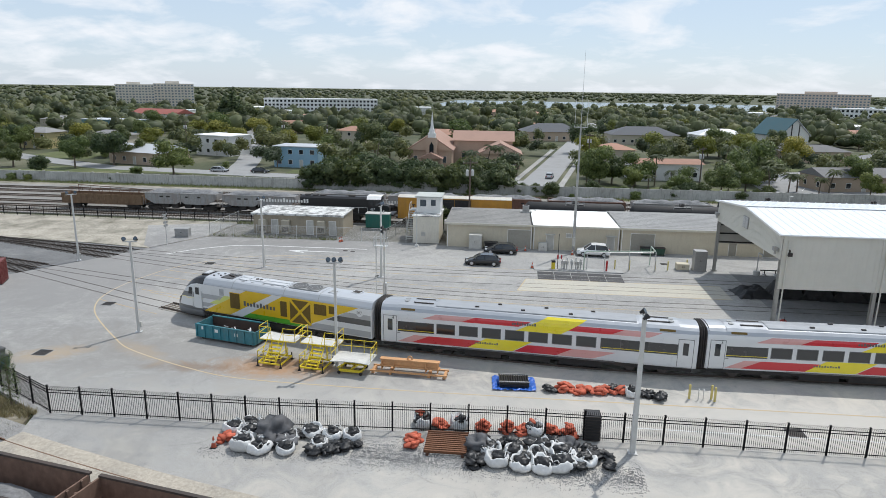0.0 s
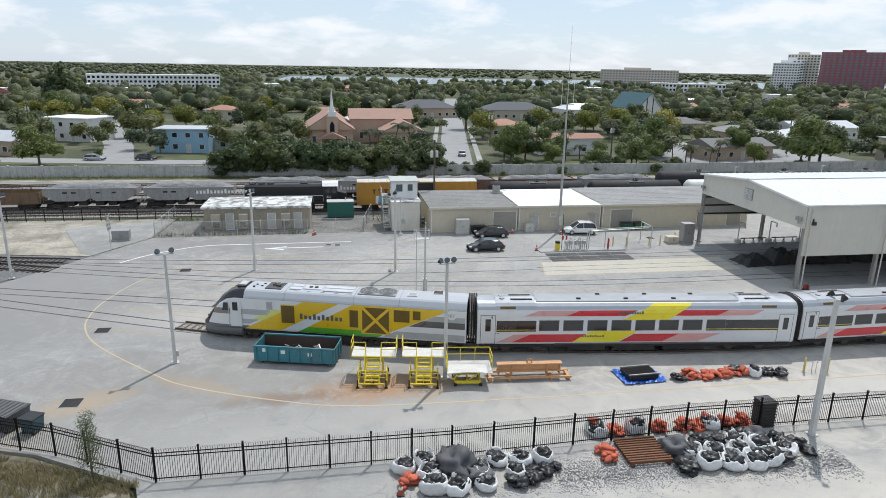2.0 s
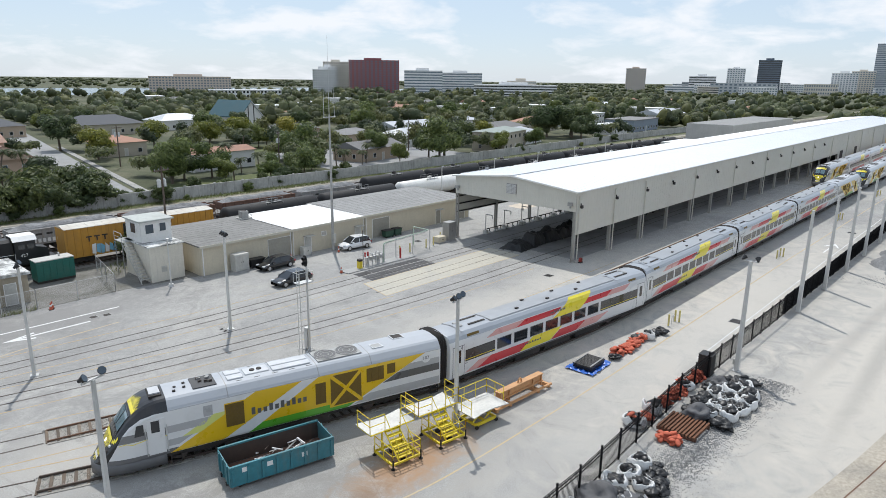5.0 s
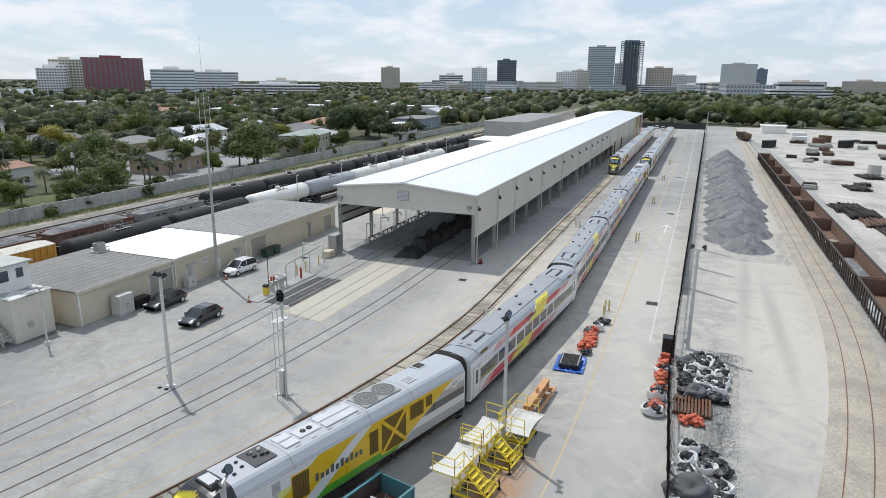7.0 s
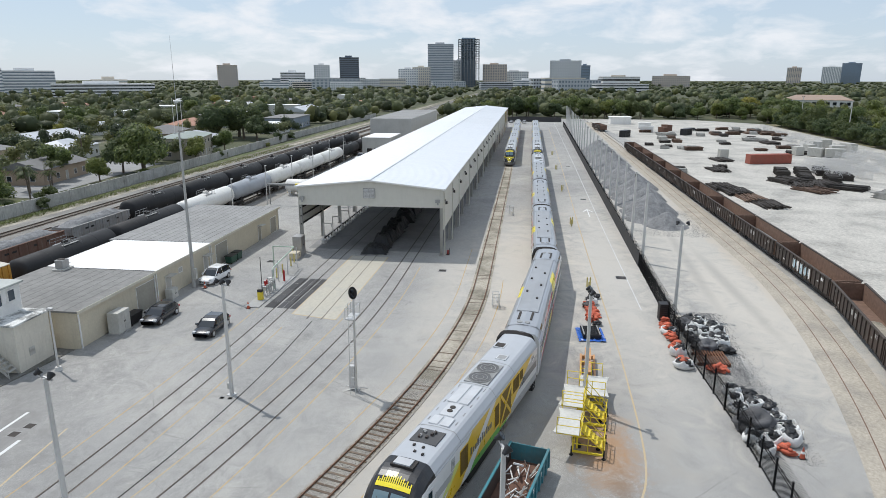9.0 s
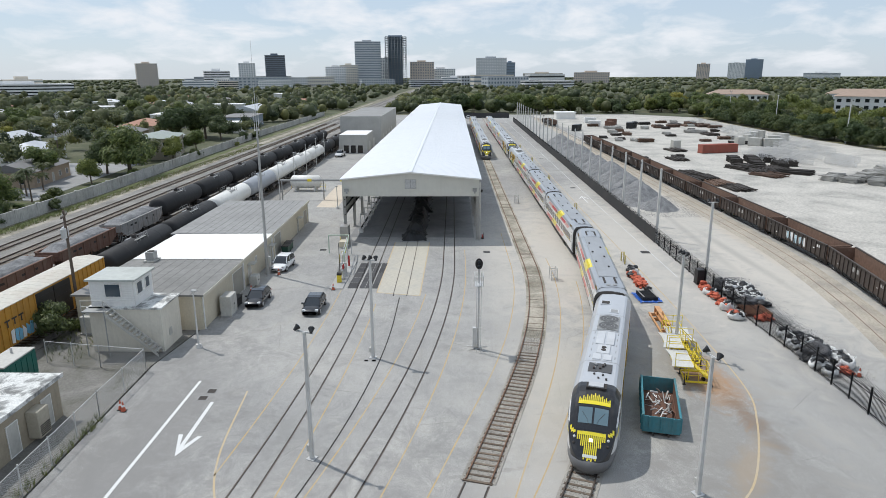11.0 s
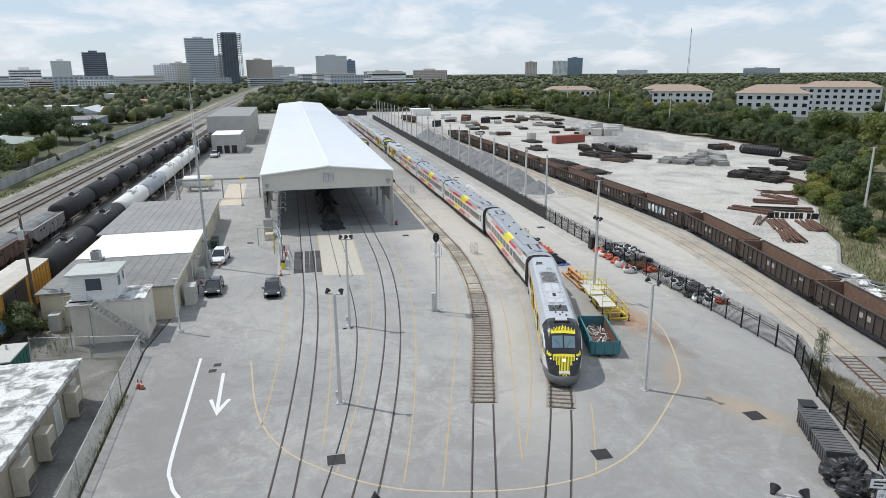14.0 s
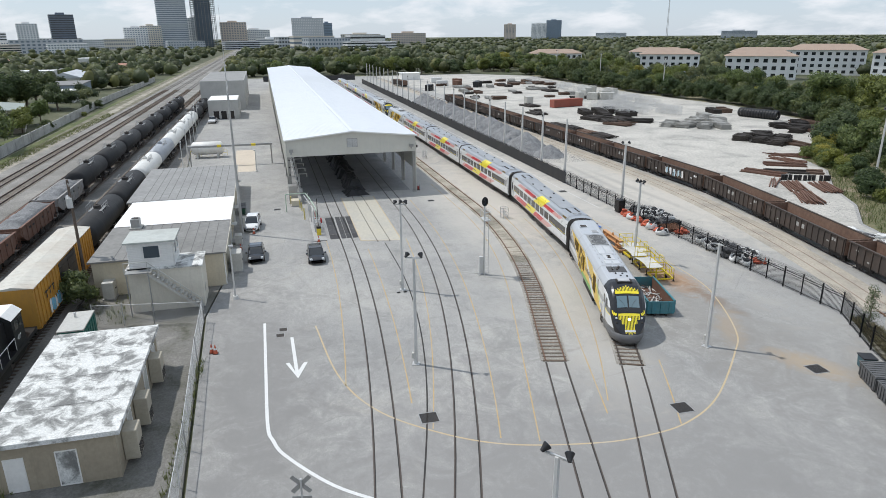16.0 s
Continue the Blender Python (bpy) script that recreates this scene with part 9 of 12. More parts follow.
def bulk_bag(x, y, kind=0, s=1.0):
    t = thing("bulk_bag", "slumped white bulk bag stuffed with black plastic", "bulk bag", pose(x, y, 0, 0, 0, RND.uniform(0, 360)), "bulk bags")
    shared("sack", RND.choice(WHITE_ME), t, 0, 0, 0)
    for i in range(2):
        a = RND.uniform(0, 6.28)
        c = shared("black_sheet", RND.choice(BUNDLE_ME), t, 0.18 * math.cos(a), 0.18 * math.sin(a), 0.36 + 0.08 * i, RND.uniform(0, 360), RND.uniform(-15, 15))
        c.scale = (1.05, 1.0, 0.9)
    for a in (1.2, 4.4):
        bm = B()
        p = Vector((0.5 * math.cos(a), 0.5 * math.sin(a), 0.66))
        tube(bm, [p, p + Vector((0.1, 0.05, 0.2)), p + Vector((0.25 * math.sin(a), -0.2 * math.cos(a), 0.05))], 0.025, 5)
        part("strap", bm, SACKW, t)
    t.scale = (s * RND.uniform(0.88, 1.15), s * RND.uniform(0.85, 1.1), s * RND.uniform(0.85, 1.1))
    return t


def bundle(x, y, s=1.0):
    t = thing("plastic_bundle", "tied bundle of black plastic sheet on the ground", "bundle", pose(x, y, 0, 0, 0, RND.uniform(0, 360)), "black bundles")
    for i in range(3):
        shared("black_sheet", RND.choice(BUNDLE_ME), t, RND.uniform(-0.35, 0.35), RND.uniform(-0.3, 0.3), RND.uniform(0, 0.25), RND.uniform(0, 360), RND.uniform(-20, 20))
    t.scale = (s, s, s * 0.8)


def tarp_heap(x, y, s):
    t = thing("tarp_heap", "crumpled dark grey tarp over stacked bags", "tarp", pose(x, y, 0, 0, 0, RND.uniform(0, 360)))
    shared("tarp", RND.choice(TARP_ME), t)
    t.scale = (s, s, s * 1.15)


# heap west of the steel pallet
for x, y, k in ((-17.9, 37.4, 1.0), (-16.6, 37.7, 1.05), (-16.5, 36.7, 0.95), (-16.4, 35.4, 1.05), (-15.1, 35.3, 1.1), (-13.6, 35.4, 0.95), (-12.5, 37.6, 1.0), (-11.2, 37.45, 1.0), (-9.9, 37.4, 1.0), (-11.7, 36.3, 0.9), (-13.6, 36.6, 0.9)):
    bulk_bag(x, y, 0, k)
for x, y in ((-11.2, 35.6), (-10.8, 36.1), (-11.9, 35.4), (-9.9, 36.2), (-9.4, 36.6), (-14.1, 35.9), (-13.3, 37.2)):
    bundle(x, y, RND.uniform(0.8, 1.1))
tarp_heap(-14.9, 37.1, 1.3)
tarp_heap(-13.9, 36.2, 0.75)
orange_pile(-17.7, 36.2, 16, 0.6, 0.5, 0.45)
# heap east of the pallet
for x, y, k in ((-1.0, 36.8, 1.0), (-0.5, 35.8, 1.1), (0.9, 35.5, 1.1), (2.2, 35.5, 1.0), (3.3, 35.7, 1.15), (3.5, 37.0, 1.15), (0.5, 36.8, 1.0), (1.9, 36.6, 1.1), (2.3, 37.7, 0.95), (4.7, 36.5, 1.0)):
    bulk_bag(x, y, 0, k)
for x, y in ((-2.1, 35.4), (-1.6, 36.1), (0.5, 38.1), (1.5, 38.0), (5.5, 36.8), (5.3, 37.6), (-0.2, 37.8), (2.7, 36.5), (4.2, 35.9), (1.2, 36.2), (-1.2, 38.1), (6.1, 36.4), (5.9, 37.3), (0.2, 36.2), (3.0, 38.2)):
    bundle(x, y, RND.uniform(0.95, 1.3))
tarp_heap(-1.7, 37.3, 0.95)
tarp_heap(3.9, 38.1, 0.8)
orange_pile(-5.9, 37.4, 38, 0.5, 0.95, 0.5)
# row on the inside of the fence
for x, kind in ((-5.6, "w"), (-4.5, "o"), (-3.1, "w"), (-1.5, "o"), (0.1, "o"), (1.1, "o"), (1.8, "w"), (3.0, "o"), (4.1, "o")):
    if kind == "o":
        orange_pile(x, 39.85, 20, 0.45, 0.45, 0.65)
    else:
        bulk_bag(x, 39.9, 0, 1.1)
        orange_pile(x - 0.2, 40.1, 5, 0.3, 0.25, 0.9)
# row beside the train
for x, n in ((4.3, 22), (5.7, 26), (7.1, 26), (8.5, 16)):
    orange_pile(x, 46.5 + RND.uniform(-0.15, 0.15), n, 0.75, 0.6, 0.5)
bundle(2.8, 46.4, 0.9)
bundle(3.3, 46.2, 0.7)
bulk_bag(9.1, 46.3, 0, 0.9)
for x, y in ((9.8, 46.2), (10.5, 46.5), (11.0, 46.0), (8.1, 46.9)):
    bundle(x, y, 1.0)


def bin_black(x, y):
    t = thing("wire_cage_bin", "tall black slatted bin standing by the fence", "bin", pose(x, y, 0, 0, 0, 2))
    bm = B()
    box(bm, -0.48, 0.48, -0.48, 0.48, 0.05, 1.75)
    part("liner", bm, BLACK, t)
    for i in range(9):
        z = 0.1 + i * 0.2
        bm = B()
        for s in (-1, 1):
            box(bm, -0.52, 0.52, s * 0.5 - 0.02, s * 0.5 + 0.02, z, z + 0.06)
            box(bm, s * 0.5 - 0.02, s * 0.5 + 0.02, -0.48, 0.48, z, z + 0.06)
        part("slat", bm, UNDER, t)


bin_black(5.5, 39.75)


def steel_pallet():
    t = thing("steel_pallet", "orange-brown rusty steel channels laid side by side", "steel stack", pose(-3.75, 37.45, 0, 0, 0, 1))
    rust = mat("bright_rust", (0.17, 0.075, 0.038), 0.9, 0, 5, 0.5, 0.3, 0.3, dirt=(0.1, 0.05, 0.035))
    for i in range(11):
        bm = B()
        y = -1.25 + i * 0.235
        box(bm, -1.32, 1.32, y, y + 0.04, 0.2, 0.36)
        box(bm, -1.32, 1.32, y + 0.04, y + 0.13, 0.33, 0.36)
        part("channel", bm, rust, t)
    for x in (-1.1, 1.1):
        bm = B()
        box(bm, x - 0.09, x + 0.09, -1.3, 1.3, 0.0, 0.2)
        part("bearer", bm, RUST, t)


steel_pallet()


def rubble(x0, x1, y0, y1, n, seed, name="loose_gravel"):
    rnd = random.Random(seed)
    verts, faces = [], []
    for i in range(n):
        u, v = rnd.random(), rnd.gauss(0, 0.33)
        x, y = x0 + (x1 - x0) * u, (y0 + y1) / 2 + v * (y1 - y0)
        s = rnd.uniform(0.012, 0.042)
        e = len(verts)
        verts += [(x - s, y - s * 0.7, 0), (x + s, y - s, 0), (x + s * 0.2, y + s, 0), (x + rnd.uniform(-s, s) * 0.4, y, s * rnd.uniform(0.7, 1.3))]
        faces += [(e, e + 1, e + 3), (e + 1, e + 2, e + 3), (e + 2, e, e + 3)]
    me = bpy.data.meshes.new(name)
    me.from_pydata(verts, [], faces)
    me.materials.append(GRAVEL)
    return tagged(new(name, me), "scatter of loose grey stones on the concrete", "gravel", kind="stuff")


rubble(-12, 8, 34.4, 36.4, 5200, 5)
rubble(-9.5, -2, 35.0, 37.4, 5200, 6)
rubble(-19, -12, 34.2, 35.4, 700, 7)
rubble(3, 8.2, 34.2, 36.4, 2600, 8)


def bollard(x, y, h=1.15):
    t = thing("bollard", "yellow steel pipe bollard in the concrete", "bollard", pose(x, y, 0), "bollards")
    bm = B()
    rod(bm, (0, 0, 0), (0, 0, h), 0.085, 0.085, 12)
    rod(bm, (0, 0, h), (0, 0, h + 0.04), 0.085, 0.04, 12)
    part("pipe", bm, mat("faded_bollard_yellow", (0.58, 0.48, 0.17), 0.6, 0, 6, 0.25), t)
    bm = B()
    rod(bm, (0, 0, 0), (0, 0, 0.05), 0.13, 0.12, 12)
    part("collar", bm, POLE, t)


for k in range(5):
    xx = 13.3 + k * 33
    yy = 46.4 + k * 0.7
    bollard(xx, yy)
    bollard(xx + 1.6, yy + 0.1)
    bollard(xx + 1.75, yy - 0.25)
    t = thing("hose_stand", "pair of thin grey standpipes between bollards", "standpipe", pose(xx + 0.8, yy, 0), "standpipes")
    for dx in (-0.15, 0.2):
        bm = B()
        rod(bm, (dx, 0, 0), (dx, 0, 0.85), 0.03, n=6)
        rod(bm, (dx, -0.12, 0.8), (dx, 0.1, 0.85), 0.03, n=6)
        part("standpipe", bm, GALV, t)


# ---------------------------------------------------------------- fuelling stand by the workshop
def fuel_stand():
    t = thing("fuelling_stand", "pipework and pumps of a fuelling stand on a pale plinth", "fuelling stand", pose(5.2, 81.0, 0, 0, 0, 1))
    bm = B()
    box(bm, -2.6, 8.4, -0.75, 0.75, 0, 0.1)
    part("plinth", bm, mat("plinth_concrete", (0.38, 0.375, 0.36), 0.9, 0, 3, 0.3, 0.1, 0.2), t)
    GREENP = mat("pale_green_pipe", (0.4, 0.5, 0.4), 0.5, 0, 5, 0.2)
    bm = B()
    box(bm, -0.42, 0.02, -0.25, 0.25, 0.1, 0.95)
    part("pump", bm, YELLOW, t, "yellow dispensing pump")
    bm = B()
    box(bm, -0.42, 0.05, -0.25, 0.25, 0.95, 1.2)
    part("pump_head", bm, UNDER, t)
    bm = B()
    rod(bm, (0.35, 0, 0.1), (0.35, 0, 4.6), 0.04, n=8)
    part("lamp_mast", bm, UNDER, t)
    for i, x in enumerate((0.9, 1.5, 2.1, 2.6, 3.2)):
        bm = B()
        tube(bm, [(x, -0.3, 0.1), (x, -0.3, 1.4 + 0.2 * (i % 2)), (x, 0.3, 1.4 + 0.2 * (i % 2)), (x, 0.3, 0.1)], 0.05, 8)
        part("pipe_loop", bm, GALV, t)
        bm = B()
        box(bm, x - 0.16, x + 0.16, -0.25, 0.2, 0.75, 1.2)
        part("meter", bm, GREYP if i % 2 else GALV, t)
    for x in (1.2, 2.9):
        bm = B()
        rod(bm, (x, 0.3, 0.1), (x, 0.3, 1.1), 0.13, 0.13, 12)
        part("filter", bm, GALV, t)
    bm = B()
    tube(bm, [(3.6, 0, 0.1), (3.6, 0, 2.3), (3.9, 0, 2.5), (9.0, 0.4, 2.6), (12.4, 0.8, 2.6), (12.4, 3.5, 2.6), (12.4, 3.5, 0.1)], 0.07, 8)
    part("header_pipe", bm, GREENP, t, "pale green overhead pipe")
    bm = B()
    tube(bm, [(4.0, 0.3, 0.1), (4.0, 0.3, 2.1), (4.3, 0.3, 2.3), (9.0, 0.7, 2.35), (12.2, 1.0, 2.35)], 0.06, 8)
    part("header_pipe", bm, GALV, t)
    for x in (6.2, 9.2, 12.4):
        bm = B()
        rod(bm, (x, 0.5, 0), (x, 0.5, 2.6), 0.06, n=8)
        part("pipe_post", bm, GALV, t)
    bm = B()
    rod(bm, (6.4, -0.1, 0.1), (6.4, -0.1, 1.3), 0.12, 0.12, 12)
    rod(bm, (6.4, -0.1, 1.3), (6.4, -0.1, 1.45), 0.12, 0.04, 12)
    part("extinguisher", bm, mat("red_enamel", (0.42, 0.02, 0.02), 0.35), t, "red wheeled extinguisher")
    for x in (0.3, 0.75):
        bm = B()
        rod(bm, (x, -0.4, 1.5), (x, -0.4, 2.0), 0.1, 0.1, 10)
        part("valve", bm, mat("red_enamel", (0.42, 0.02, 0.02), 0.35), t)


fuel_stand()
for x, y in ((12.8, 82.4), (14.6, 82.4), (17.8, 82.6), (19.4, 82.8), (22.0, 84.0)):
    bollard(x, y, 1.2)


def cone(x, y):
    t = thing("traffic_cone", "orange traffic cone on the concrete", "traffic cone", pose(x, y, 0), "traffic cones")
    bm = B()
    rod(bm, (0, 0, 0.04), (0, 0, 0.75), 0.17, 0.03, 14)
    part("cone", bm, SACKO, t)
    bm = B()
    rod(bm, (0, 0, 0.35), (0, 0, 0.5), 0.118, 0.088, 14)
    part("collar", bm, WHITE, t)
    bm = B()
    box(bm, -0.2, 0.2, -0.2, 0.2, 0, 0.04)
    part("base", bm, BLACK, t)


cone(2.4, 81.2)
cone(-18.2, 35.3)
cone(-25.2, 90.9)
cone(-25.0, 91.2)
cone(8.0, 88.9)
cone(1.6, 90.2)


def cabinet(x, y, w, d, h, mt, label, rz=0, name="metal_cabinet"):
    t = thing(name, label, "cabinet", pose(x, y, 0, 0, 0, rz))
    bm = B()
    box(bm, -w / 2, w / 2, -d / 2, d / 2, 0.12, h)
    bmesh.ops.bevel(bm, geom=bm.edges[:], offset=0.025, segments=1, affect="EDGES")
    part("body", bm, mt, t)
    bm = B()
    box(bm, -w / 2 - 0.08, w / 2 + 0.08, -d / 2 - 0.08, d / 2 + 0.08, 0, 0.12)
    part("plinth", bm, mat("plinth_concrete", (0.38, 0.375, 0.36), 0.9, 0, 3, 0.3, 0.1, 0.2), t)
    for k in (-1, 1):
        bm = B()
        a, b = sorted((k * 0.02, k * (w / 2 - 0.05)))
        box(bm, a, b, -d / 2 - 0.025, -d / 2, 0.25, h - 0.12)
        dr = part("door", bm, mt, t)
        bm = B()
        box(bm, k * 0.1 - 0.02, k * 0.1 + 0.02, -d / 2 - 0.06, -d / 2 - 0.025, h * 0.5, h * 0.5 + 0.16)
        part("handle", bm, UNDER, dr)
    return t


cabinet(-5.4, 90.2, 1.8, 1.1, 2.1, GREYP, "tall weathered grey electrical cabinet on a plinth", 1)
cabinet(4.0, 90.5, 1.2, 0.8, 1.2, GREYP, "grey condenser cabinet against the wall", 1)
cabinet(23.4, 83.6, 1.5, 1.2, 2.6, mat("steel_cabinet", (0.4, 0.39, 0.37), 0.4, 0.5, 4, 0.2), "tall steel cabinet by the shed corner", 1)
cabinet(21.3, 83.4, 1.5, 1.1, 0.9, STUCCO, "low concrete valve box by the cabinet", 1)
cabinet(-50.0 + 1.1, 90.4, 2.0, 1.2, 1.3, mat("steel_cabinet2", (0.33, 0.33, 0.32), 0.6, 0.2, 4, 0.3), "grey steel locker box at the yard's edge", 5)
cabinet(-10.3, 101.6, 1.6, 1.0, 1.7, GREYP, "pale grey generator cabinet behind the tower", 0, "generator")


def skip_bin(x, y, w, label, mt, rz=0):
    t = thing("wheeled_bin", label, "bin", pose(x, y, 0, 0, 0, rz), "bins")
    bm = B()
    loft(bm, [[(-w / 2 * k, -0.45 * k, z), (w / 2 * k, -0.45 * k, z), (w / 2 * k, 0.45 * k, z), (-w / 2 * k, 0.45 * k, z)] for k, z in ((0.85, 0.12), (1.0, 1.0))])
    part("tub", bm, mt, t)
    bm = B()
    box(bm, -w / 2 - 0.04, w / 2 + 0.04, -0.5, 0.5, 1.0, 1.07)
    part("lid", bm, BLACK, t)
    for a in (-w / 2 + 0.15, w / 2 - 0.15):
        bm = B()
        rod(bm, (a, -0.4, 0.1), (a, -0.3, 0.1), 0.1, n=10)
        part("wheel", bm, UNDER, t)


GREENB = mat("dark_green_bin", (0.02, 0.07, 0.045), 0.5, 0, 5, 0.2)
skip_bin(18.2, 90.7, 1.6, "dark green wheeled bin against the wall", GREENB)
skip_bin(20.0, 90.8, 1.3, "dark green wheeled bin against the workshop", GREENB)
skip_bin(-3.2, 90.3, 1.9, "black wheeled bin beside the cabinet", BLACK)


def green_box():
    t = thing("generator_box", "dark green ribbed generator container behind the hut", "generator", pose(-21.7, 101.4, 0, 0, 0, 2))
    GB = mat("generator_green", (0.015, 0.13, 0.1), 0.5, 0, 4, 0.2)
    bm = B()
    box(bm, -1.9, 1.9, -0.9, 0.9, 0.25, 2.4)
    part("body", bm, GB, t)
    for s in (-1, 1):
        for i in range(6):
            bm = B()
            x = -1.65 + i * 0.66
            box(bm, x - 0.25, x + 0.25, min(s * 0.9, s * 0.94), max(s * 0.9, s * 0.94), 0.5, 2.2)
            part("panel", bm, GB, t)
    bm = B()
    box(bm, -1.95, 1.95, -0.95, 0.95, 2.4, 2.5)
    part("roof", bm, GREYP, t)
    bm = B()
    box(bm, -1.9, 1.9, -0.85, 0.85, 0, 0.25)
    part("skid", bm, UNDER, t)
    bm = B()
    rod(bm, (0.8, 0.2, 2.5), (0.8, 0.2, 2.9), 0.09, n=8)
    part("exhaust", bm, GALV, t)


green_box()


# ---------------------------------------------------------------- things in and beside the shed
def tarped_row():
    """Machines in a row, each hidden under a sagging black sheet that drapes to the floor."""
    rnd = random.Random(5)
    cloth = mat("black_tarpaulin", (0.016, 0.017, 0.018), 0.6, 0, 3, 0.2, 0.2, 0.4)
    x = 25.2
    for k in range(13):
        ln = rnd.uniform(2.6, 3.6)
        hh = rnd.uniform(1.35, 1.95) if k else 1.1
        hw = rnd.uniform(1.45, 1.9)
        t = thing("covered_machine", "machine hidden under a sagging black tarpaulin in the shed", "tarpaulin", pose(x + ln / 2, 73.75 + S * (x - 20) + rnd.uniform(-0.3, 0.3), 0, 0, 0, rnd.uniform(-8, 8)), "covered machines")
        bm = B()
        nx, ny = 20, 18
        g = []
        for i in range(nx + 1):
            u = i / nx * 2 - 1
            row = []
            for j in range(ny + 1):
                v = j / ny * 2 - 1
                e = max(abs(u), abs(v))
                drop = 1 / (1 + (max(0.0, e - 0.2) / 0.52) ** 5)
                z = hh * drop * (0.8 + 0.35 * noise.noise((u * 1.6 + k, v * 1.6, k * 3.1)))
                z += 0.16 * noise.noise((u * 5 + k * 2, v * 5, 2)) * (1 - 0.5 * e)
                fold = 1 + 0.1 * noise.noise((u * 4, v * 4, k + 0.5)) * e
                row.append(bm.verts.new((u * ln * 0.62 * fold, v * hw * fold, max(0.012, z - 0.08 * (e > 0.98)))))
            g.append(row)
        for i in range(nx):
            for j in range(ny):
                bm.faces.new((g[i][j], g[i + 1][j], g[i + 1][j + 1], g[i][j + 1]))
        part("tarpaulin", bm, cloth, t)
        x += ln


tarped_row()


def service_rail(i):
    x = 30.0 + i * 4.5
    y = 82.3 + S * (x - 25)
    t = thing("service_post", "service pipe post with concrete footing along the shed", "service post", pose(x, y, 0, 0, 0, 1), "service posts")
    bm = B()
    rod(bm, (0, 0, 0), (0, 0, 0.55), 0.42, 0.38, 12)
    part("footing", bm, POLE, t)
    bm = B()
    tube(bm, [(0, 0, 0.5), (0, 0, 2.9), (0, -1.2, 2.9), (0, -1.2, 2.4)], 0.07, 8)
    part("pipe_arm", bm, GALV, t)
    bm = B()
    box(bm, 0.4, 4.1, -0.05, 0.05, 0.62, 0.74)
    part("bench_rail", bm, UNDER, t)
    for q in range(3):
        bm = B()
        box(bm, 0.9 + q * 1.3, 1.0 + q * 1.3, -0.05, 0.05, 0.25, 0.62)
        part("rail_post", bm, UNDER, t)
        bm = B()
        rod(bm, (0.95 + q * 1.3, 0, 0), (0.95 + q * 1.3, 0, 0.26), 0.2, 0.18, 10)
        part("rail_footing", bm, WHITE, t)


for i in range(10):
    service_rail(i)

t = thing("hose_reel_cart", "red hose reel cart at the shed column", "hose reel", pose(26.4, 64.0, 0))
bm = B()
rod(bm, (0, -0.12, 0.35), (0, 0.12, 0.35), 0.3, 0.3, 14)
part("reel", bm, mat("dull_red", (0.3, 0.04, 0.03), 0.6), t)
bm = B()
box(bm, -0.3, 0.3, -0.2, 0.2, 0, 0.12)
rod(bm, (0, -0.18, 0.05), (0, -0.18, 0.9), 0.03)
part("frame", bm, UNDER, t)


def buffer_stop(x, y, rz, label="grey steel switch stand frame beside the ties"):
    t = thing("steel_stand", label, "steel frame", pose(x, y, 0, 0, 0, rz))
    bm = B()
    for dx in (-0.45, 0.45):
        for dy in (-0.35, 0.35):
            rod(bm, (dx, dy, 0), (dx, dy, 1.5), 0.035, n=6)
    for z in (0.35, 0.8, 1.2, 1.5):
        tube(bm, [(-0.45, -0.35, z), (0.45, -0.35, z), (0.45, 0.35, z), (-0.45, 0.35, z), (-0.45, -0.35, z)], 0.03)
    part("frame", bm, GALV, t)
    bm = B()
    for i in range(4):
        box(bm, -0.42, 0.42, -0.35 + i * 0.12, -0.27 + i * 0.12, 0.2 + i * 0.28, 0.24 + i * 0.28)
    part("step", bm, GALV, t)


buffer_stop(6.8, 56.2, 10, "grey steel step frame standing beside the ties")
buffer_stop(54, 57.0, 0, "grey steel step frame between the tracks")


# bins, tarp and sign in the south-west corner
def crumple(bm, seed):
    """Sharp folds pressed into a sheet."""
    for v in bm.verts:
        f = 0.0
        for s, a in ((3.1, 0.16), (6.3, 0.09), (12.0, 0.05)):
            f += a * (0.45 - abs(noise.noise(v.co * s + Vector((seed * 5.0, 3.0, s)))) * 2.0)
        if v.co.z > 0.05:
            v.co += Vector((v.co.x, v.co.y, max(v.co.z, 0.2))).normalized() * f
            v.co.z = max(v.co.z, 0.03)
    return bm


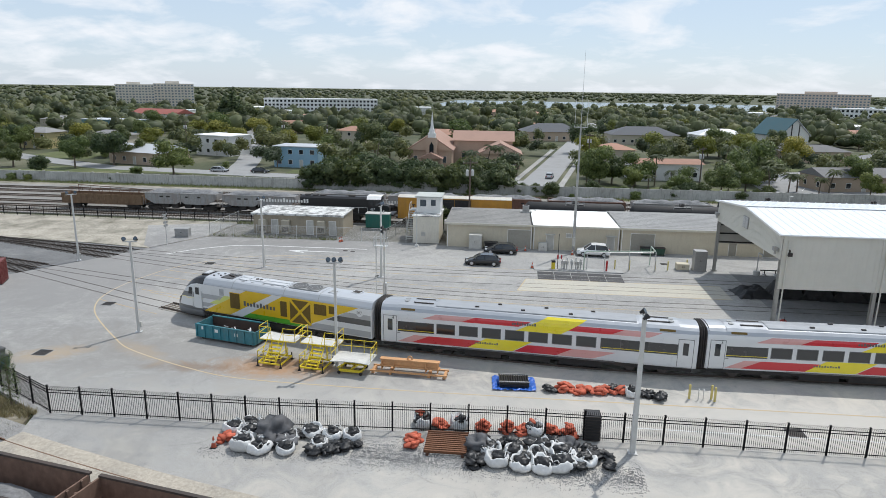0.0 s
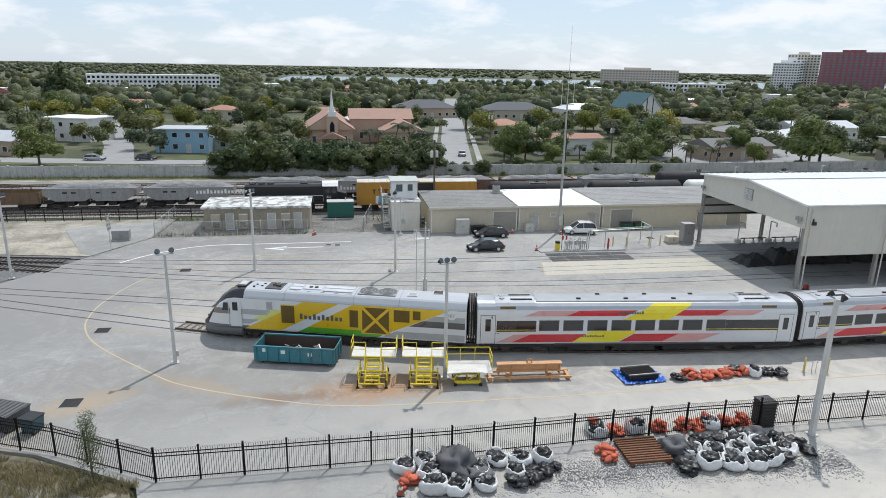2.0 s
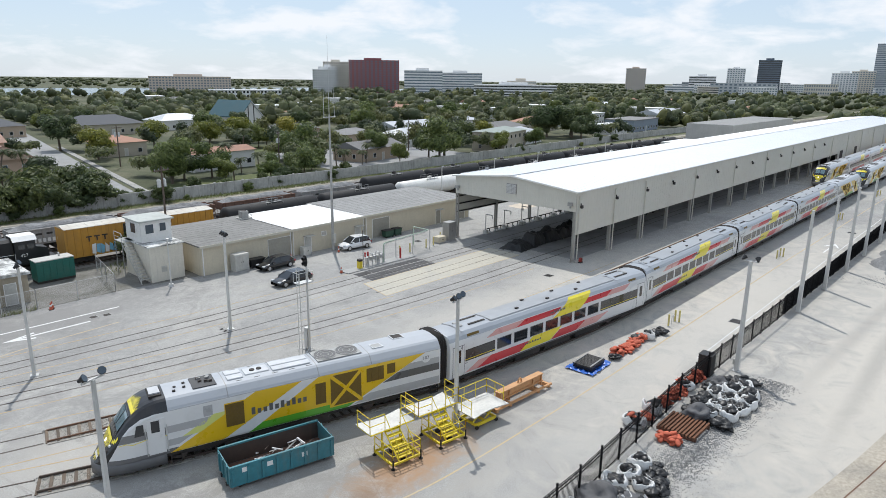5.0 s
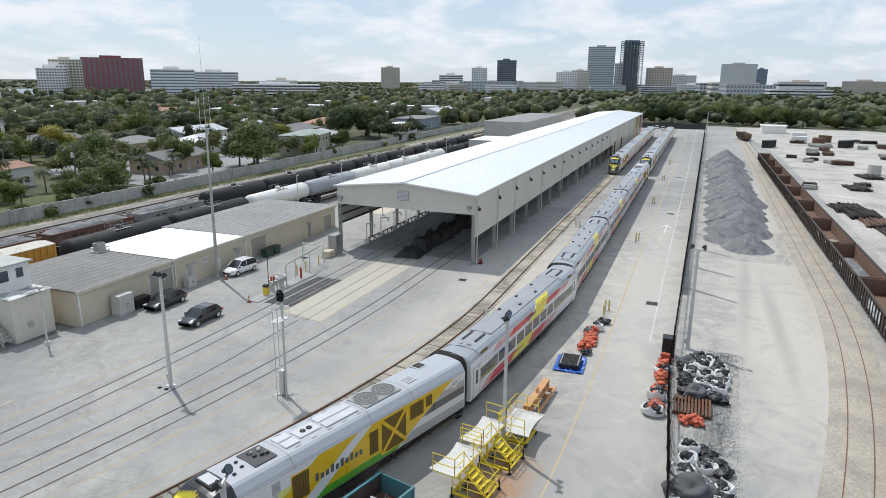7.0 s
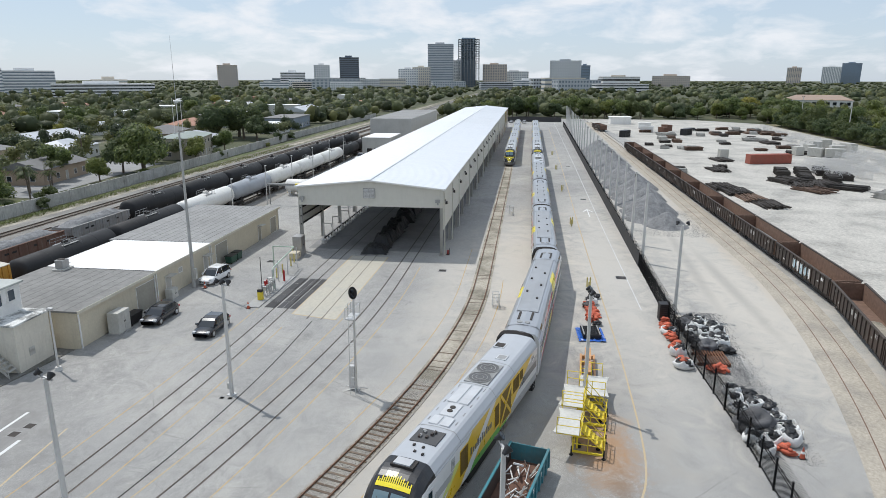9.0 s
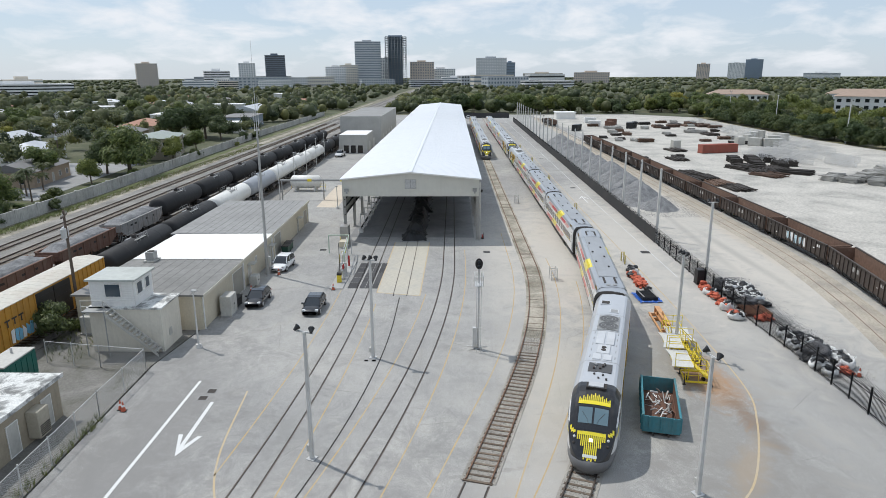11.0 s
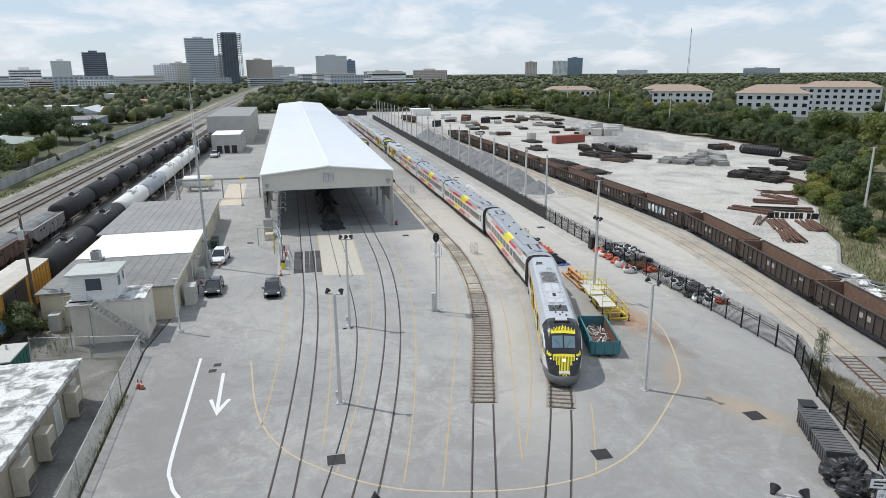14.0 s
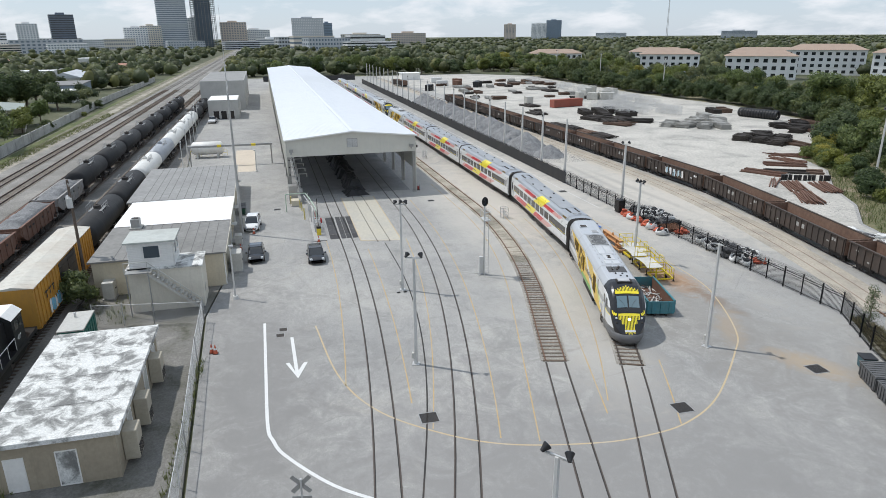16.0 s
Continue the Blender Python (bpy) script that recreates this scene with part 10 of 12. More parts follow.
def storage_box(x, y, rz):
    t = thing("storage_bin", "large dark grey storage bin with ribbed lid", "storage bin", pose(x, y, 0, 0, 0, rz), "storage bins")
    SB = mat("bin_grey", (0.1, 0.1, 0.1), 0.6, 0, 5, 0.35, 0.15, 0.1, dirt=(0.22, 0.21, 0.19))
    bm = B()
    loft(bm, [[(-1.25 * k, -0.85 * k, z), (1.25 * k, -0.85 * k, z), (1.25 * k, 0.85 * k, z), (-1.25 * k, 0.85 * k, z)] for k, z in ((0.94, 0.1), (1.0, 1.1))])
    part("tub", bm, SB, t)
    bm = B()
    box(bm, -1.3, 1.3, -0.9, 0.9, 1.1, 1.18)
    ld = part("lid", bm, SB, t)
    for i in range(8):
        bm = B()
        a = -1.15 + i * 0.33
        box(bm, a - 0.05, a + 0.05, -0.85, 0.85, 1.18, 1.22)
        part("lid_rib", bm, SB, ld)
    for i in range(7):
        for s in (-1, 1):
            bm = B()
            a = -1.1 + i * 0.36
            box(bm, a - 0.04, a + 0.04, min(s * 0.82, s * 0.88), max(s * 0.82, s * 0.88), 0.2, 1.05)
            part("rib", bm, SB, t)
    for dx in (-0.9, 0.9):
        bm = B()
        box(bm, dx - 0.1, dx + 0.1, -0.8, 0.8, 0, 0.1)
        part("skid", bm, UNDER, t)


storage_box(-42.0, 45.1, -22)
storage_box(-44.6, 46.2, -22)
skip_bin(-39.9, 44.1, 1.0, "dark teal crate beside the storage bins", mat("dark_teal_plastic", (0.05, 0.11, 0.13), 0.5), -20)
for k, (x, y, s) in enumerate(((-47.2, 47.3, 1.45), (-48.6, 47.6, 1.3), (-46.9, 46.7, 0.9))):
    t = thing("tarp_heap", "heap under glossy black plastic sheet in the corner", "tarp", pose(x, y, 0, 0, 0, 40 * k))
    shared("tarp", finish("tarp", crumple(blob(1.0, 0.9, 0.6, 90 + k, 0.2, 48, 26), k), SACKB, False), t)
    t.scale = (s, s, s)


def yard_sign():
    t = thing("direction_sign", "small white direction and speed signs on a post", "sign", pose(-50.2, 48.3, 0, 0, 0, -108))
    bm = B()
    rod(bm, (0, 0, 0), (0, 0, 2.5), 0.035, n=8)
    part("post", bm, GALV, t)
    bm = B()
    box(bm, -0.65, 0.65, -0.05, -0.03, 1.95, 2.5)
    s = part("panel", bm, WHITE, t)
    for k in range(2):
        bm = B()
        box(bm, -0.5, 0.4 - 0.4 * k, -0.056, -0.05, 2.28 - 0.2 * k, 2.38 - 0.2 * k)
        part("lettering", bm, UNDER, s)
    bm = B()
    box(bm, -0.22, 0.22, -0.05, -0.03, 1.35, 1.85)
    s = part("speed_panel", bm, WHITE, t)
    me = text_mesh("10", 0.26)
    me.materials.append(UNDER)
    ob = new("number", me)
    ob.parent = s
    ob.matrix_local = pose(-0.15, -0.056, 1.45, 90, 0, 0)


yard_sign()


def crossbuck():
    t = thing("crossbuck_sign", "railway crossbuck sign seen from behind on a post", "crossing sign", pose(-48.4, 84.9, 0, 0, 0, 80))
    bm = B()
    rod(bm, (0, 0, 0), (0, 0, 4.4), 0.05, n=8)
    part("post", bm, GALV, t)
    for a in (45, -45):
        bm = B()
        box(bm, -0.6, 0.6, -0.03, -0.01, -0.11, 0.11, pose(0, 0, 4.1, 0, a, 0))
        part("blade", bm, STEELG, t)
    bm = B()
    box(bm, -0.45, 0.45, -0.03, -0.01, 3.1, 3.45)
    part("plate", bm, STEELG, t)
    bm = B()
    box(bm, -0.4, 0.4, -0.03, -0.01, 2.65, 3.0)
    part("plate", bm, STEELG, t)


crossbuck()


# tank, pipe bridge and containment beyond the workshops
t = thing("white_tank", "white horizontal storage tank behind yellow railings", "storage tank", pose(67, 99.5, 0, 0, 0, 90))
bm = B()
n = 22
loft(bm, [[(x, r * math.cos(2 * math.pi * i / n), 1.9 + r * math.sin(2 * math.pi * i / n)) for i in range(n)] for x, r in ((-3.2, 0.05), (-3.1, 0.8), (-2.7, 1.3), (2.7, 1.3), (3.1, 0.8), (3.2, 0.05))])
part("shell", bm, TANKW, t, smooth=True)
for x in (-2, 2):
    bm = B()
    box(bm, x - 0.2, x + 0.2, -1.1, 1.1, 0, 1.1)
    part("saddle", bm, POLE, t)
bm = B()
rails3(bm, [(-3.6, -1.8, 0), (3.6, -1.8, 0)], 1.1)
part("railing", bm, YELLOW, t)
t = thing("pipe_bridge", "grey pipe bridge on posts with yellow markers", "pipe bridge", pose(57, 86.5, 0, 0, 0, 91))
bm = B()
box(bm, 0, 15.5, -0.25, 0.25, 3.6, 3.95)
part("beam", bm, STEELG, t)
for x in (0.3, 7.2, 15.2):
    bm = B()
    rod(bm, (x, 0, 0), (x, 0, 3.6), 0.12, n=8)
    part("post", bm, STEELG, t)
for x in (3.5, 9.8):
    bm = B()
    box(bm, x - 0.4, x + 0.4, -0.27, 0.27, 3.55, 4.0)
    part("marker", bm, YELLOW, t)
bm = B()
slab(bm, [(49.5, 93.6), (49.2, 89.7), (74, 90.6), (74, 94.4)], -0.01, 0.006)
setting("sand_pad", bm, mat("pale_pad", (0.58, 0.5, 0.4), 0.9, 0, 3, 0.2), "pale tan concrete containment pad", "pad")
for k in range(6):
    x = 40 + k * 16
    t = thing("lamp_post", "slim pale lamp post between the tracks", "lamp post", pose(x, 100.8 + 0.075 * (x - 40), 0, 0, 0, 0), "slim lamp posts")
    bm = B()
    rod(bm, (0, 0, 0), (0, 0, 7.2), 0.1, 0.06, 8)
    part("pole", bm, POLE, t)
    bm = B()
    box(bm, -0.1, 0.45, -0.1, 0.1, 7.15, 7.3)
    part("lamp_head", bm, GALV, t)


# ---------------------------------------------------------------- gravel pile and material yard
def gravel_ridge():
    """Tipped loads run together: the highest of a row of cones, worn into one another."""
    rnd = random.Random(77)
    cones = [(49.2, 32.1, 2.35), (54.0, 34.4, 2.6)]
    x = 60.0
    while x < 158:
        cones.append((x, 32.9 + 0.022 * (x - 60) + rnd.uniform(-0.45, 0.45), rnd.uniform(3.3, 4.0)))
        x += rnd.uniform(5.0, 8.5)
    bm = B()
    nx, ny = 300, 52
    g = []
    for i in range(nx + 1):
        row = []
        x = 41.0 + 124 * i / nx
        for j in range(ny + 1):
            y = 26.4 + 0.022 * (x - 60) + 12.6 * j / ny
            wob = 0.5 * noise.noise((x * 0.35, y * 0.35, 4))
            z = max(h + 0.25 - math.sqrt(((x - cx) * 0.7) ** 2 + ((y - cy) * 0.76) ** 2 + 0.12) + wob * 0.5 for cx, cy, h in cones)
            if z > 0:
                z += 0.14 * noise.noise((x * 1.4, y * 1.4, 5)) + 0.07 * noise.noise((x * 4.1, y * 4.1, 6))
            row.append(bm.verts.new((x, y, max(z, -0.03))))
        g.append(row)
    for i in range(nx):
        for j in range(ny):
            q = (g[i][j], g[i + 1][j], g[i + 1][j + 1], g[i][j + 1])
            if max(v.co.z for v in q) > -0.02:
                bm.faces.new(q)
    ob = new("gravel_pile", finish("gravel_pile", bm, GRAVEL, False))
    tagged(ob, "long ridge of grey crushed stone on the concrete", "gravel pile", kind="stuff")


gravel_ridge()
rubble(42, 62, 26.2, 29.0, 2600, 9)
rubble(41.5, 47, 28.0, 37.0, 2200, 10)

TIED = mat("dark_tie_stack", (0.05, 0.042, 0.036), 0.9, 0, 4, 0.3, 0.3, 0.3, per=0.4)
TIEC = mat("concrete_tie_stack", (0.42, 0.41, 0.38), 0.85, 0, 4, 0.25, 0.1, 0.2, per=0.25)
BROWNW = mat("brown_timber", (0.16, 0.1, 0.07), 0.9, 0, 4, 0.3, 0.3, 0.3, per=0.35)


def stack_meshes(mt, l, w, h):
    bm = B()
    box(bm, -l / 2, l / 2, -w / 2, w / 2, 0, h)
    return finish("bar", bm, mt)


TIE_M = {n: stack_meshes(m, 2.6, 0.22, 0.18) for n, m in (("dark", TIED), ("pale", TIEC), ("brown", BROWNW))}
BEAM_M = {n: stack_meshes(m, 7.0, 0.17, 0.15) for n, m in (("dark", TIED), ("rust", RUST), ("pale", GALV))}


def messy_stack(x, y, rz, kind, n, long=False, tidy=0.5, seed=0, join=False):
    names = {"dark": "dark timber ties", "pale": "pale concrete ties", "brown": "brown timbers", "rust": "rusty steel rails"}
    t = thing("material_stack", ("tidy" if tidy > 0.7 else "tumbled") + " stack of " + names[kind] + " in the yard", "material stack", pose(x, y, 0, 0, 0, rz), "material stacks")
    rnd = random.Random(seed)
    me = (BEAM_M if long else TIE_M)[kind if not (long and kind == "brown") else "rust"]
    w = 0.3 if long else 0.26
    h = 0.17 if long else 0.2
    per = max(4, int(n ** 0.6) + 2)
    if join:
        bm = B()
        l = 3.5 if long else 1.3
        for i in range(n):
            m = pose(rnd.uniform(-1, 1) * (1 - tidy), (i % per - per / 2) * w * 1.2, (i // per) * h, 0, 0, rnd.uniform(-1, 1) * 20 * (1 - tidy))
            box(bm, -l, l, -w * 0.42, w * 0.42, 0, h * 0.92, m)
        ob = part("rail_bar" if long else "tie", bm, {"dark": TIED, "pale": TIEC, "brown": BROWNW, "rust": RUST}[kind], t)
        tagged(ob, kind="stuff")
        return t
    for i in range(min(n, 22)):
        lay, col = i // per, i % per
        shared("bar", me, t, rnd.uniform(-1, 1) * (1 - tidy) * 1.2, (col - per / 2) * w * (1.6 - 0.6 * tidy), lay * h, rnd.uniform(-1, 1) * 26 * (1 - tidy), rnd.uniform(-3, 3) * (1 - tidy))
    return t


ST = random.Random(21)
for x, y, rz, kind, n, lng, td in (
    (100, -3, 20, "dark", 90, True, 0.4), (93, -4.5, -10, "dark", 80, True, 0.2), (88, -4, 30, "brown", 50, True, 0.3), (97, -9, 10, "dark", 70, True, 0.4), (92, -12, 60, "dark", 60, True, 0.3),
    (112, -5.5, 80, "dark", 190, False, 0.85), (113, -10.5, 80, "dark", 190, False, 0.85), (115, -15.5, 80, "dark", 190, False, 0.8), (104, -8, 80, "dark", 150, False, 0.7), (103, -13.5, 80, "dark", 150, False, 0.8), (107, -17.5, 82, "dark", 150, False, 0.8),
    (82, -15.5, 40, "pale", 120, False, 0.3), (79, -18.6, 30, "pale", 130, False, 0.2), (76, -22, 50, "pale", 120, False, 0.3), (75, -26, 78, "pale", 150, False, 0.85), (80, -28.5, 78, "pale", 150, False, 0.8), (86, -26, 20, "pale", 110, False, 0.3), (90, -29.5, 30, "pale", 110, False, 0.3), (87, -33.5, 78, "pale", 150, False, 0.85), (94, -34.5, 78, "pale", 150, False, 0.85),
    (118, 8, 5, "dark", 40, True, 0.5), (124, 6, -10, "dark", 40, False, 0.7), (140, 2, 10, "dark", 40, True, 0.5), (89, 14.2, 6, "dark", 60, True, 0.5), (83, 12.8, 2, "dark", 60, True, 0.5), (76, 11.8, 4, "brown", 40, True, 0.4), (70, 10.6, 10, "dark", 40, True, 0.3),
    (22.5, 3.2, 32, "rust", 20, True, 0.85), (12, 6.0, -28, "rust", 20, True, 0.8), (5.2, 9.4, -28, "rust", 22, True, 0.75), (15.5, 6.8, -42, "rust", 6, True, 0.8), (27.5, -5.6, 55, "rust", 18, True, 0.8), (31.5, -9.2, 10, "brown", 12, True, 0.3), (36, -13, 40, "brown", 12, True, 0.2), (10.2, 1.8, -22, "rust", 20, True, 0.8), (22, -1.2, 62, "dark", 14, True, 0.8), (20, -5.4, 60, "brown", 20, False, 0.9),
    (56.5, -18.5, 40, "dark", 110, False, 0.3), (52.5, -20.5, 35, "dark", 120, False, 0.25), (48.5, -21.5, 30, "dark", 100, False, 0.2), (58, -24, 50, "dark", 110, False, 0.3), (53.5, -26, 20, "dark", 100, False, 0.2), (60.5, -27.5, 60, "dark", 60, False, 0.3), (47, -24.5, 10, "brown", 30, True, 0.2),
    (63, -39, 40, "dark", 110, False, 0.1), (67.5, -43.5, 20, "dark", 90, True, 0.1), (72.5, -48, 60, "dark", 110, False, 0.1), (65.5, -46, -30, "dark", 70, True, 0.0), (75.5, -52.5, 30, "brown", 70, True, 0.1), (71, -40.5, 70, "dark", 90, False, 0.1), (61, -43, 10, "brown", 50, False, 0.0), (77, -46, -40, "pale", 20, True, 0.0),
    (105, -45, 80, "dark", 120, False, 0.9), (105.5, -49, 80, "brown", 120, False, 0.9), (114, 17.5, 80, "pale", 40, False, 0.8), (118, 17.2, 80, "dark", 40, False, 0.8), (171, 12, 80, "pale", 40, False, 0.8), (171, 6.5, 82, "pale", 40, False, 0.8), (174, 2.8, 78, "pale", 40, False, 0.8), (182, 15.4, 85, "dark", 40, False, 0.7)):
    messy_stack(x, y, rz, kind, n, lng, td, int(x * 7 + y), x > 40)
for i in range(46):
    x = 150 + 110 * ST.random()
    y = ST.choice((-40, -36, -32, -26, -18, -12, 4, 9)) + ST.uniform(-2, 2)
    messy_stack(x, y, ST.choice((0, 90, 80, 5)), ST.choice(("dark", "pale", "pale", "brown")), ST.randint(30, 110), ST.random() < 0.3, ST.uniform(0.5, 0.9), i, True)


def ring_bundle(x, y, n):
    for i in range(n):
        t = thing("pipe_coil", "coil of black plastic pipe standing on edge", "pipe coil", pose(x - i * 0.82, y - i * 0.27, 0, 0, 0, 18), "pipe coils")
        bm = B()
        rings = []
        for k in range(25):
            a = 2 * math.pi * k / 24
            rings.append([(0.4 * math.cos(c), (1.1 + 0.22 * math.sin(c)) * math.cos(a), 1.32 + (1.1 + 0.22 * math.sin(c)) * math.sin(a)) for c in [2 * math.pi * q / 8 for q in range(8)]])
        loft(bm, rings, cap=False)
        bmesh.ops.remove_doubles(bm, verts=bm.verts, dist=0.001)
        part("coil", bm, BLACK, t)


ring_bundle(95, -47.0, 14)


def steel_rack(x, y, rz, l, h):
    t = thing("steel_rack", "galvanised lattice frames stacked in the yard", "steel frame", pose(x, y, 0, 0, 0, rz), "lattice frames")
    for k in range(3):
        bm = B()
        for z in (0.1 + k * h / 3, 0.1 + (k + 0.7) * h / 3):
            for yy in (-0.9, 0.9):
                rod(bm, (-l / 2, yy, z), (l / 2, yy, z), 0.05, n=4)
        for i in range(int(l)):
            xx = -l / 2 + i
            for yy in (-0.9, 0.9):
                rod(bm, (xx, yy, 0.1 + k * h / 3), (xx + 0.5, yy, 0.1 + (k + 0.7) * h / 3), 0.035, n=4)
                rod(bm, (xx + 0.5, yy, 0.1 + (k + 0.7) * h / 3), (xx + 1, yy, 0.1 + k * h / 3), 0.035, n=4)
        part("lattice", bm, GALV, t)


for x, y, rz, l in ((118, -14, 10, 12), (128, -20, 5, 14), (135, -26, 12, 12), (112, -22, 5, 12), (122, -30, 0, 12), (106, -30, 8, 10), (150, -42, 0, 14), (170, -43, 0, 14), (192, -44, 0, 14), (214, -45, 0, 14), (236, -45, 0, 14), (258, -46, 0, 12), (180, -36, 0, 12), (205, -38, 0, 12), (125, -24, 4, 14), (140, -32, 0, 14), (116, -36, 6, 12), (132, -38, 0, 14), (146, -36, 0, 12), (110, -16, 8, 12)):
    steel_rack(x, y, rz, l, ST.uniform(1.2, 2.6))


def yard_container(x, y, rz, mt, label, l=12.2):
    t = thing("shipping_container", label, "container", pose(x, y, 0, 0, 0, rz), "containers")
    bm = B()
    box(bm, -l / 2, l / 2, -1.2, 1.2, 0.1, 2.6)
    part("body", bm, mt, t)
    for s in (-1, 1):
        bm = B()
        for i in range(int(l / 0.4)):
            xx = -l / 2 + 0.2 + i * 0.4
            box(bm, xx, xx + 0.2, min(s * 1.2, s * 1.25), max(s * 1.2, s * 1.25), 0.25, 2.5)
        part("corrugation", bm, mt, t)
    bm = B()
    box(bm, -l / 2, l / 2, -1.15, 1.15, 0, 0.1)
    part("base", bm, UNDER, t)


yard_container(135.1, -9.5, -74, mat("faded_container_red", (0.32, 0.09, 0.06), 0.7, 0, 4, 0.3), "faded red shipping container in the yard")
yard_container(147, -0.5, 4, mat("pale_container", (0.5, 0.49, 0.45), 0.7, 0, 4, 0.3), "pale grey storage box in the yard", 2.6)
for k, (x, y) in enumerate(((158, -25), (155, -29), (153, -33.5), (166, -31), (178, -38), (172, -45), (184, -43), (163, -38))):
    yard_container(x, y, 8 + 37 * k, mat("pale_container", (0.5, 0.49, 0.45)), "pale grey storage box among stacked materials", 2.6 + (k % 3) * 1.4)


def oil_drum(x, y):
    t = thing("oil_drum", "black steel drum standing in the yard", "drum", pose(x, y, 0), "steel drums")
    bm = B()
    rod(bm, (0, 0, 0), (0, 0, 0.88), 0.29, n=14)
    part("body", bm, BLACK, t)
    for z in (0.28, 0.58, 0.86):
        bm = B()
        rod(bm, (0, 0, z), (0, 0, z + 0.03), 0.305, n=14)
        part("hoop", bm, UNDER, t)


for k in range(11):
    oil_drum(17.4 - 0.3 * k + ST.uniform(-0.25, 0.25), 3.6 - 0.68 * k + ST.uniform(-0.2, 0.2))
for k, (x, y, mt, lb) in enumerate(((235, 2, RUST, "dark red truck trailer in the far yard"), (240, 8, WHITE, "white truck trailer in the far yard"), (228, -6, BLACK, "black truck trailer in the far yard"), (250, -2, RUST, "dark red box trailer in the far yard"), (262, 6, WHITE, "white box trailer in the far yard"), (215, 20, BLACK, "dark flat trailer in the far yard"))):
    yard_container(x, y, 20 + 63 * k, mt, lb, 4.5 + k % 3)
t = thing("yard_office", "low white office building at the far end of the yard", "office", pose(292, 14, 0, 0, 0, 92))
bm = B()
box(bm, -5, 5, -4, 4, 0, 3.4)
part("wall", bm, WHITE, t)
bm = B()
slab(bm, [(-5.4, -4.4), (5.4, -4.4), (5.4, 4.4), (-5.4, 4.4)], 3.4, 3.65)
part("roof", bm, BRIGHT, t)
for k in range(4):
    opening(t, "window", 1.2, 1.1, -3.6 + k * 2.4, -4, 1.2, GLASSB)
for k in range(3):
    ob = copy_thing(ST.choice((c1, c3, c4)), pose(285 + ST.uniform(-8, 10), 62 + k * 3.4, 0, 0, 0, ST.choice((0, 180)) + 3))
for k in range(1):
    ob = copy_thing(ST.choice((c1, c3, c4)), pose(250 + k * 5, -14 + ST.uniform(-2, 2), 0, 0, 0, 90))
# dark wall across the yard's far end
bm = B()
box(bm, 300, 300.4, 43, 92, -0.2, 2.6)
setting("end_wall", bm, mat("dark_screen_wall", (0.05, 0.05, 0.052), 0.9, 0, 2, 0.3), "dark screened fence across the far end", "wall")
for k in range(4):
    x, y = (9.2, -6.8) if k == 0 else (100 + k * 62, -58 - k * 4)
    light_pole(x, y, 12 if k == 0 else 14, 30, 2, 0.16, "tall lone light pole among the scrub")


# scrap left beyond the gondola cars
def scrap_piece(x, y, rz, k):
    t = thing("scrap_frame", "discarded pale steel frame and crumpled sheet on the ground", "scrap", pose(x, y, 0, 0, 0, rz), "scrap pieces")
    bm = B()
    for a in (-0.6, 0.6):
        rod(bm, (-1.1, a, 0.12), (1.1, a, 0.12 + 0.3 * (k % 2)), 0.06, n=6)
    for a in (-0.9, 0.0, 0.9):
        rod(bm, (a, -0.6, 0.15), (a, 0.6, 0.2), 0.05, n=6)
    part("frame", bm, GALV, t)
    part("sheet", blob(0.8, 0.5, 0.22, 140 + k, 0.4, 18, 10), (SACKW, SACKG, WHITE)[k % 3], t, smooth=True)


for k, (x, y) in enumerate(((-10.2, 16.2), (-12.7, 16.6), (-13.4, 15.2), (-15.8, 16.6), (-16.4, 15.3), (-18.4, 17.4), (-19.6, 18.6))):
    scrap_piece(x, y, 47 * k, k)
rubble(-6, 6, 7.5, 12.5, 900, 41)
rubble(-20, -8, 15.5, 18.5, 900, 42)
rubble(-45, 20, 91.4, 92.6, 900, 43)


# ---------------------------------------------------------------- streets and lots north of the wall
def street_x(y):
    return 4.4 + (y - 155) * 0.152


bm = B()
strip(bm, [(street_x(y), y) for y in (142, 161, 220, 300, 380, 460)], 8.0, -0.4, -0.16)
setting("street", bm, ASPHALT, "pale worn asphalt street running away between houses", "road")
for s in (-1, 1):
    bm = B()
    strip(bm, [(street_x(y) + s * 5.9, y) for y in (146, 161, 190, 250)], 1.4, -0.4, -0.05)
    setting("pavement", bm, CONC, "concrete footpath with a kerb beside the street", "pavement")
bm = B()
strip(bm, [(-300, 205), (-165, 194), (-132, 176), (-110, 166), (-60, 160), (-20, 161), (3, 160)], 7.0, -0.4, -0.17)
setting("lane", bm, ASPHALT, "pale asphalt lane along the houses", "road")
bm = B()
strip(bm, [(-72, 163), (-80, 190), (-90, 217), (-105, 260), (-140, 340)], 7.0, -0.4, -0.175)
setting("side_street", bm, ASPHALT, "pale asphalt side street", "road")
bm = B()
slab(bm, [(56, 150), (110, 156), (112, 178), (84, 200), (60, 190)], -0.4, -0.165)
setting("car_park", bm, ASPHALT, "pale asphalt car park behind palms", "car park")
for x0, y0, x1, y1 in ((-125, 165, -75, 158), (-60, 165, -40, 172), (-150, 182, -128, 205), (16, 150, 54, 160), (70, 143, 140, 150), (60, 200, 110, 215), (-200, 145, -100, 158)):
    bm = B()
    slab(bm, [(x0, min(y0, y1)), (x1, min(y0, y1)), (x1, max(y0, y1)), (x0, max(y0, y1))], -0.4, -0.2)
    setting("lawn", bm, LAWN, "mown lawn beside the houses", "lawn")
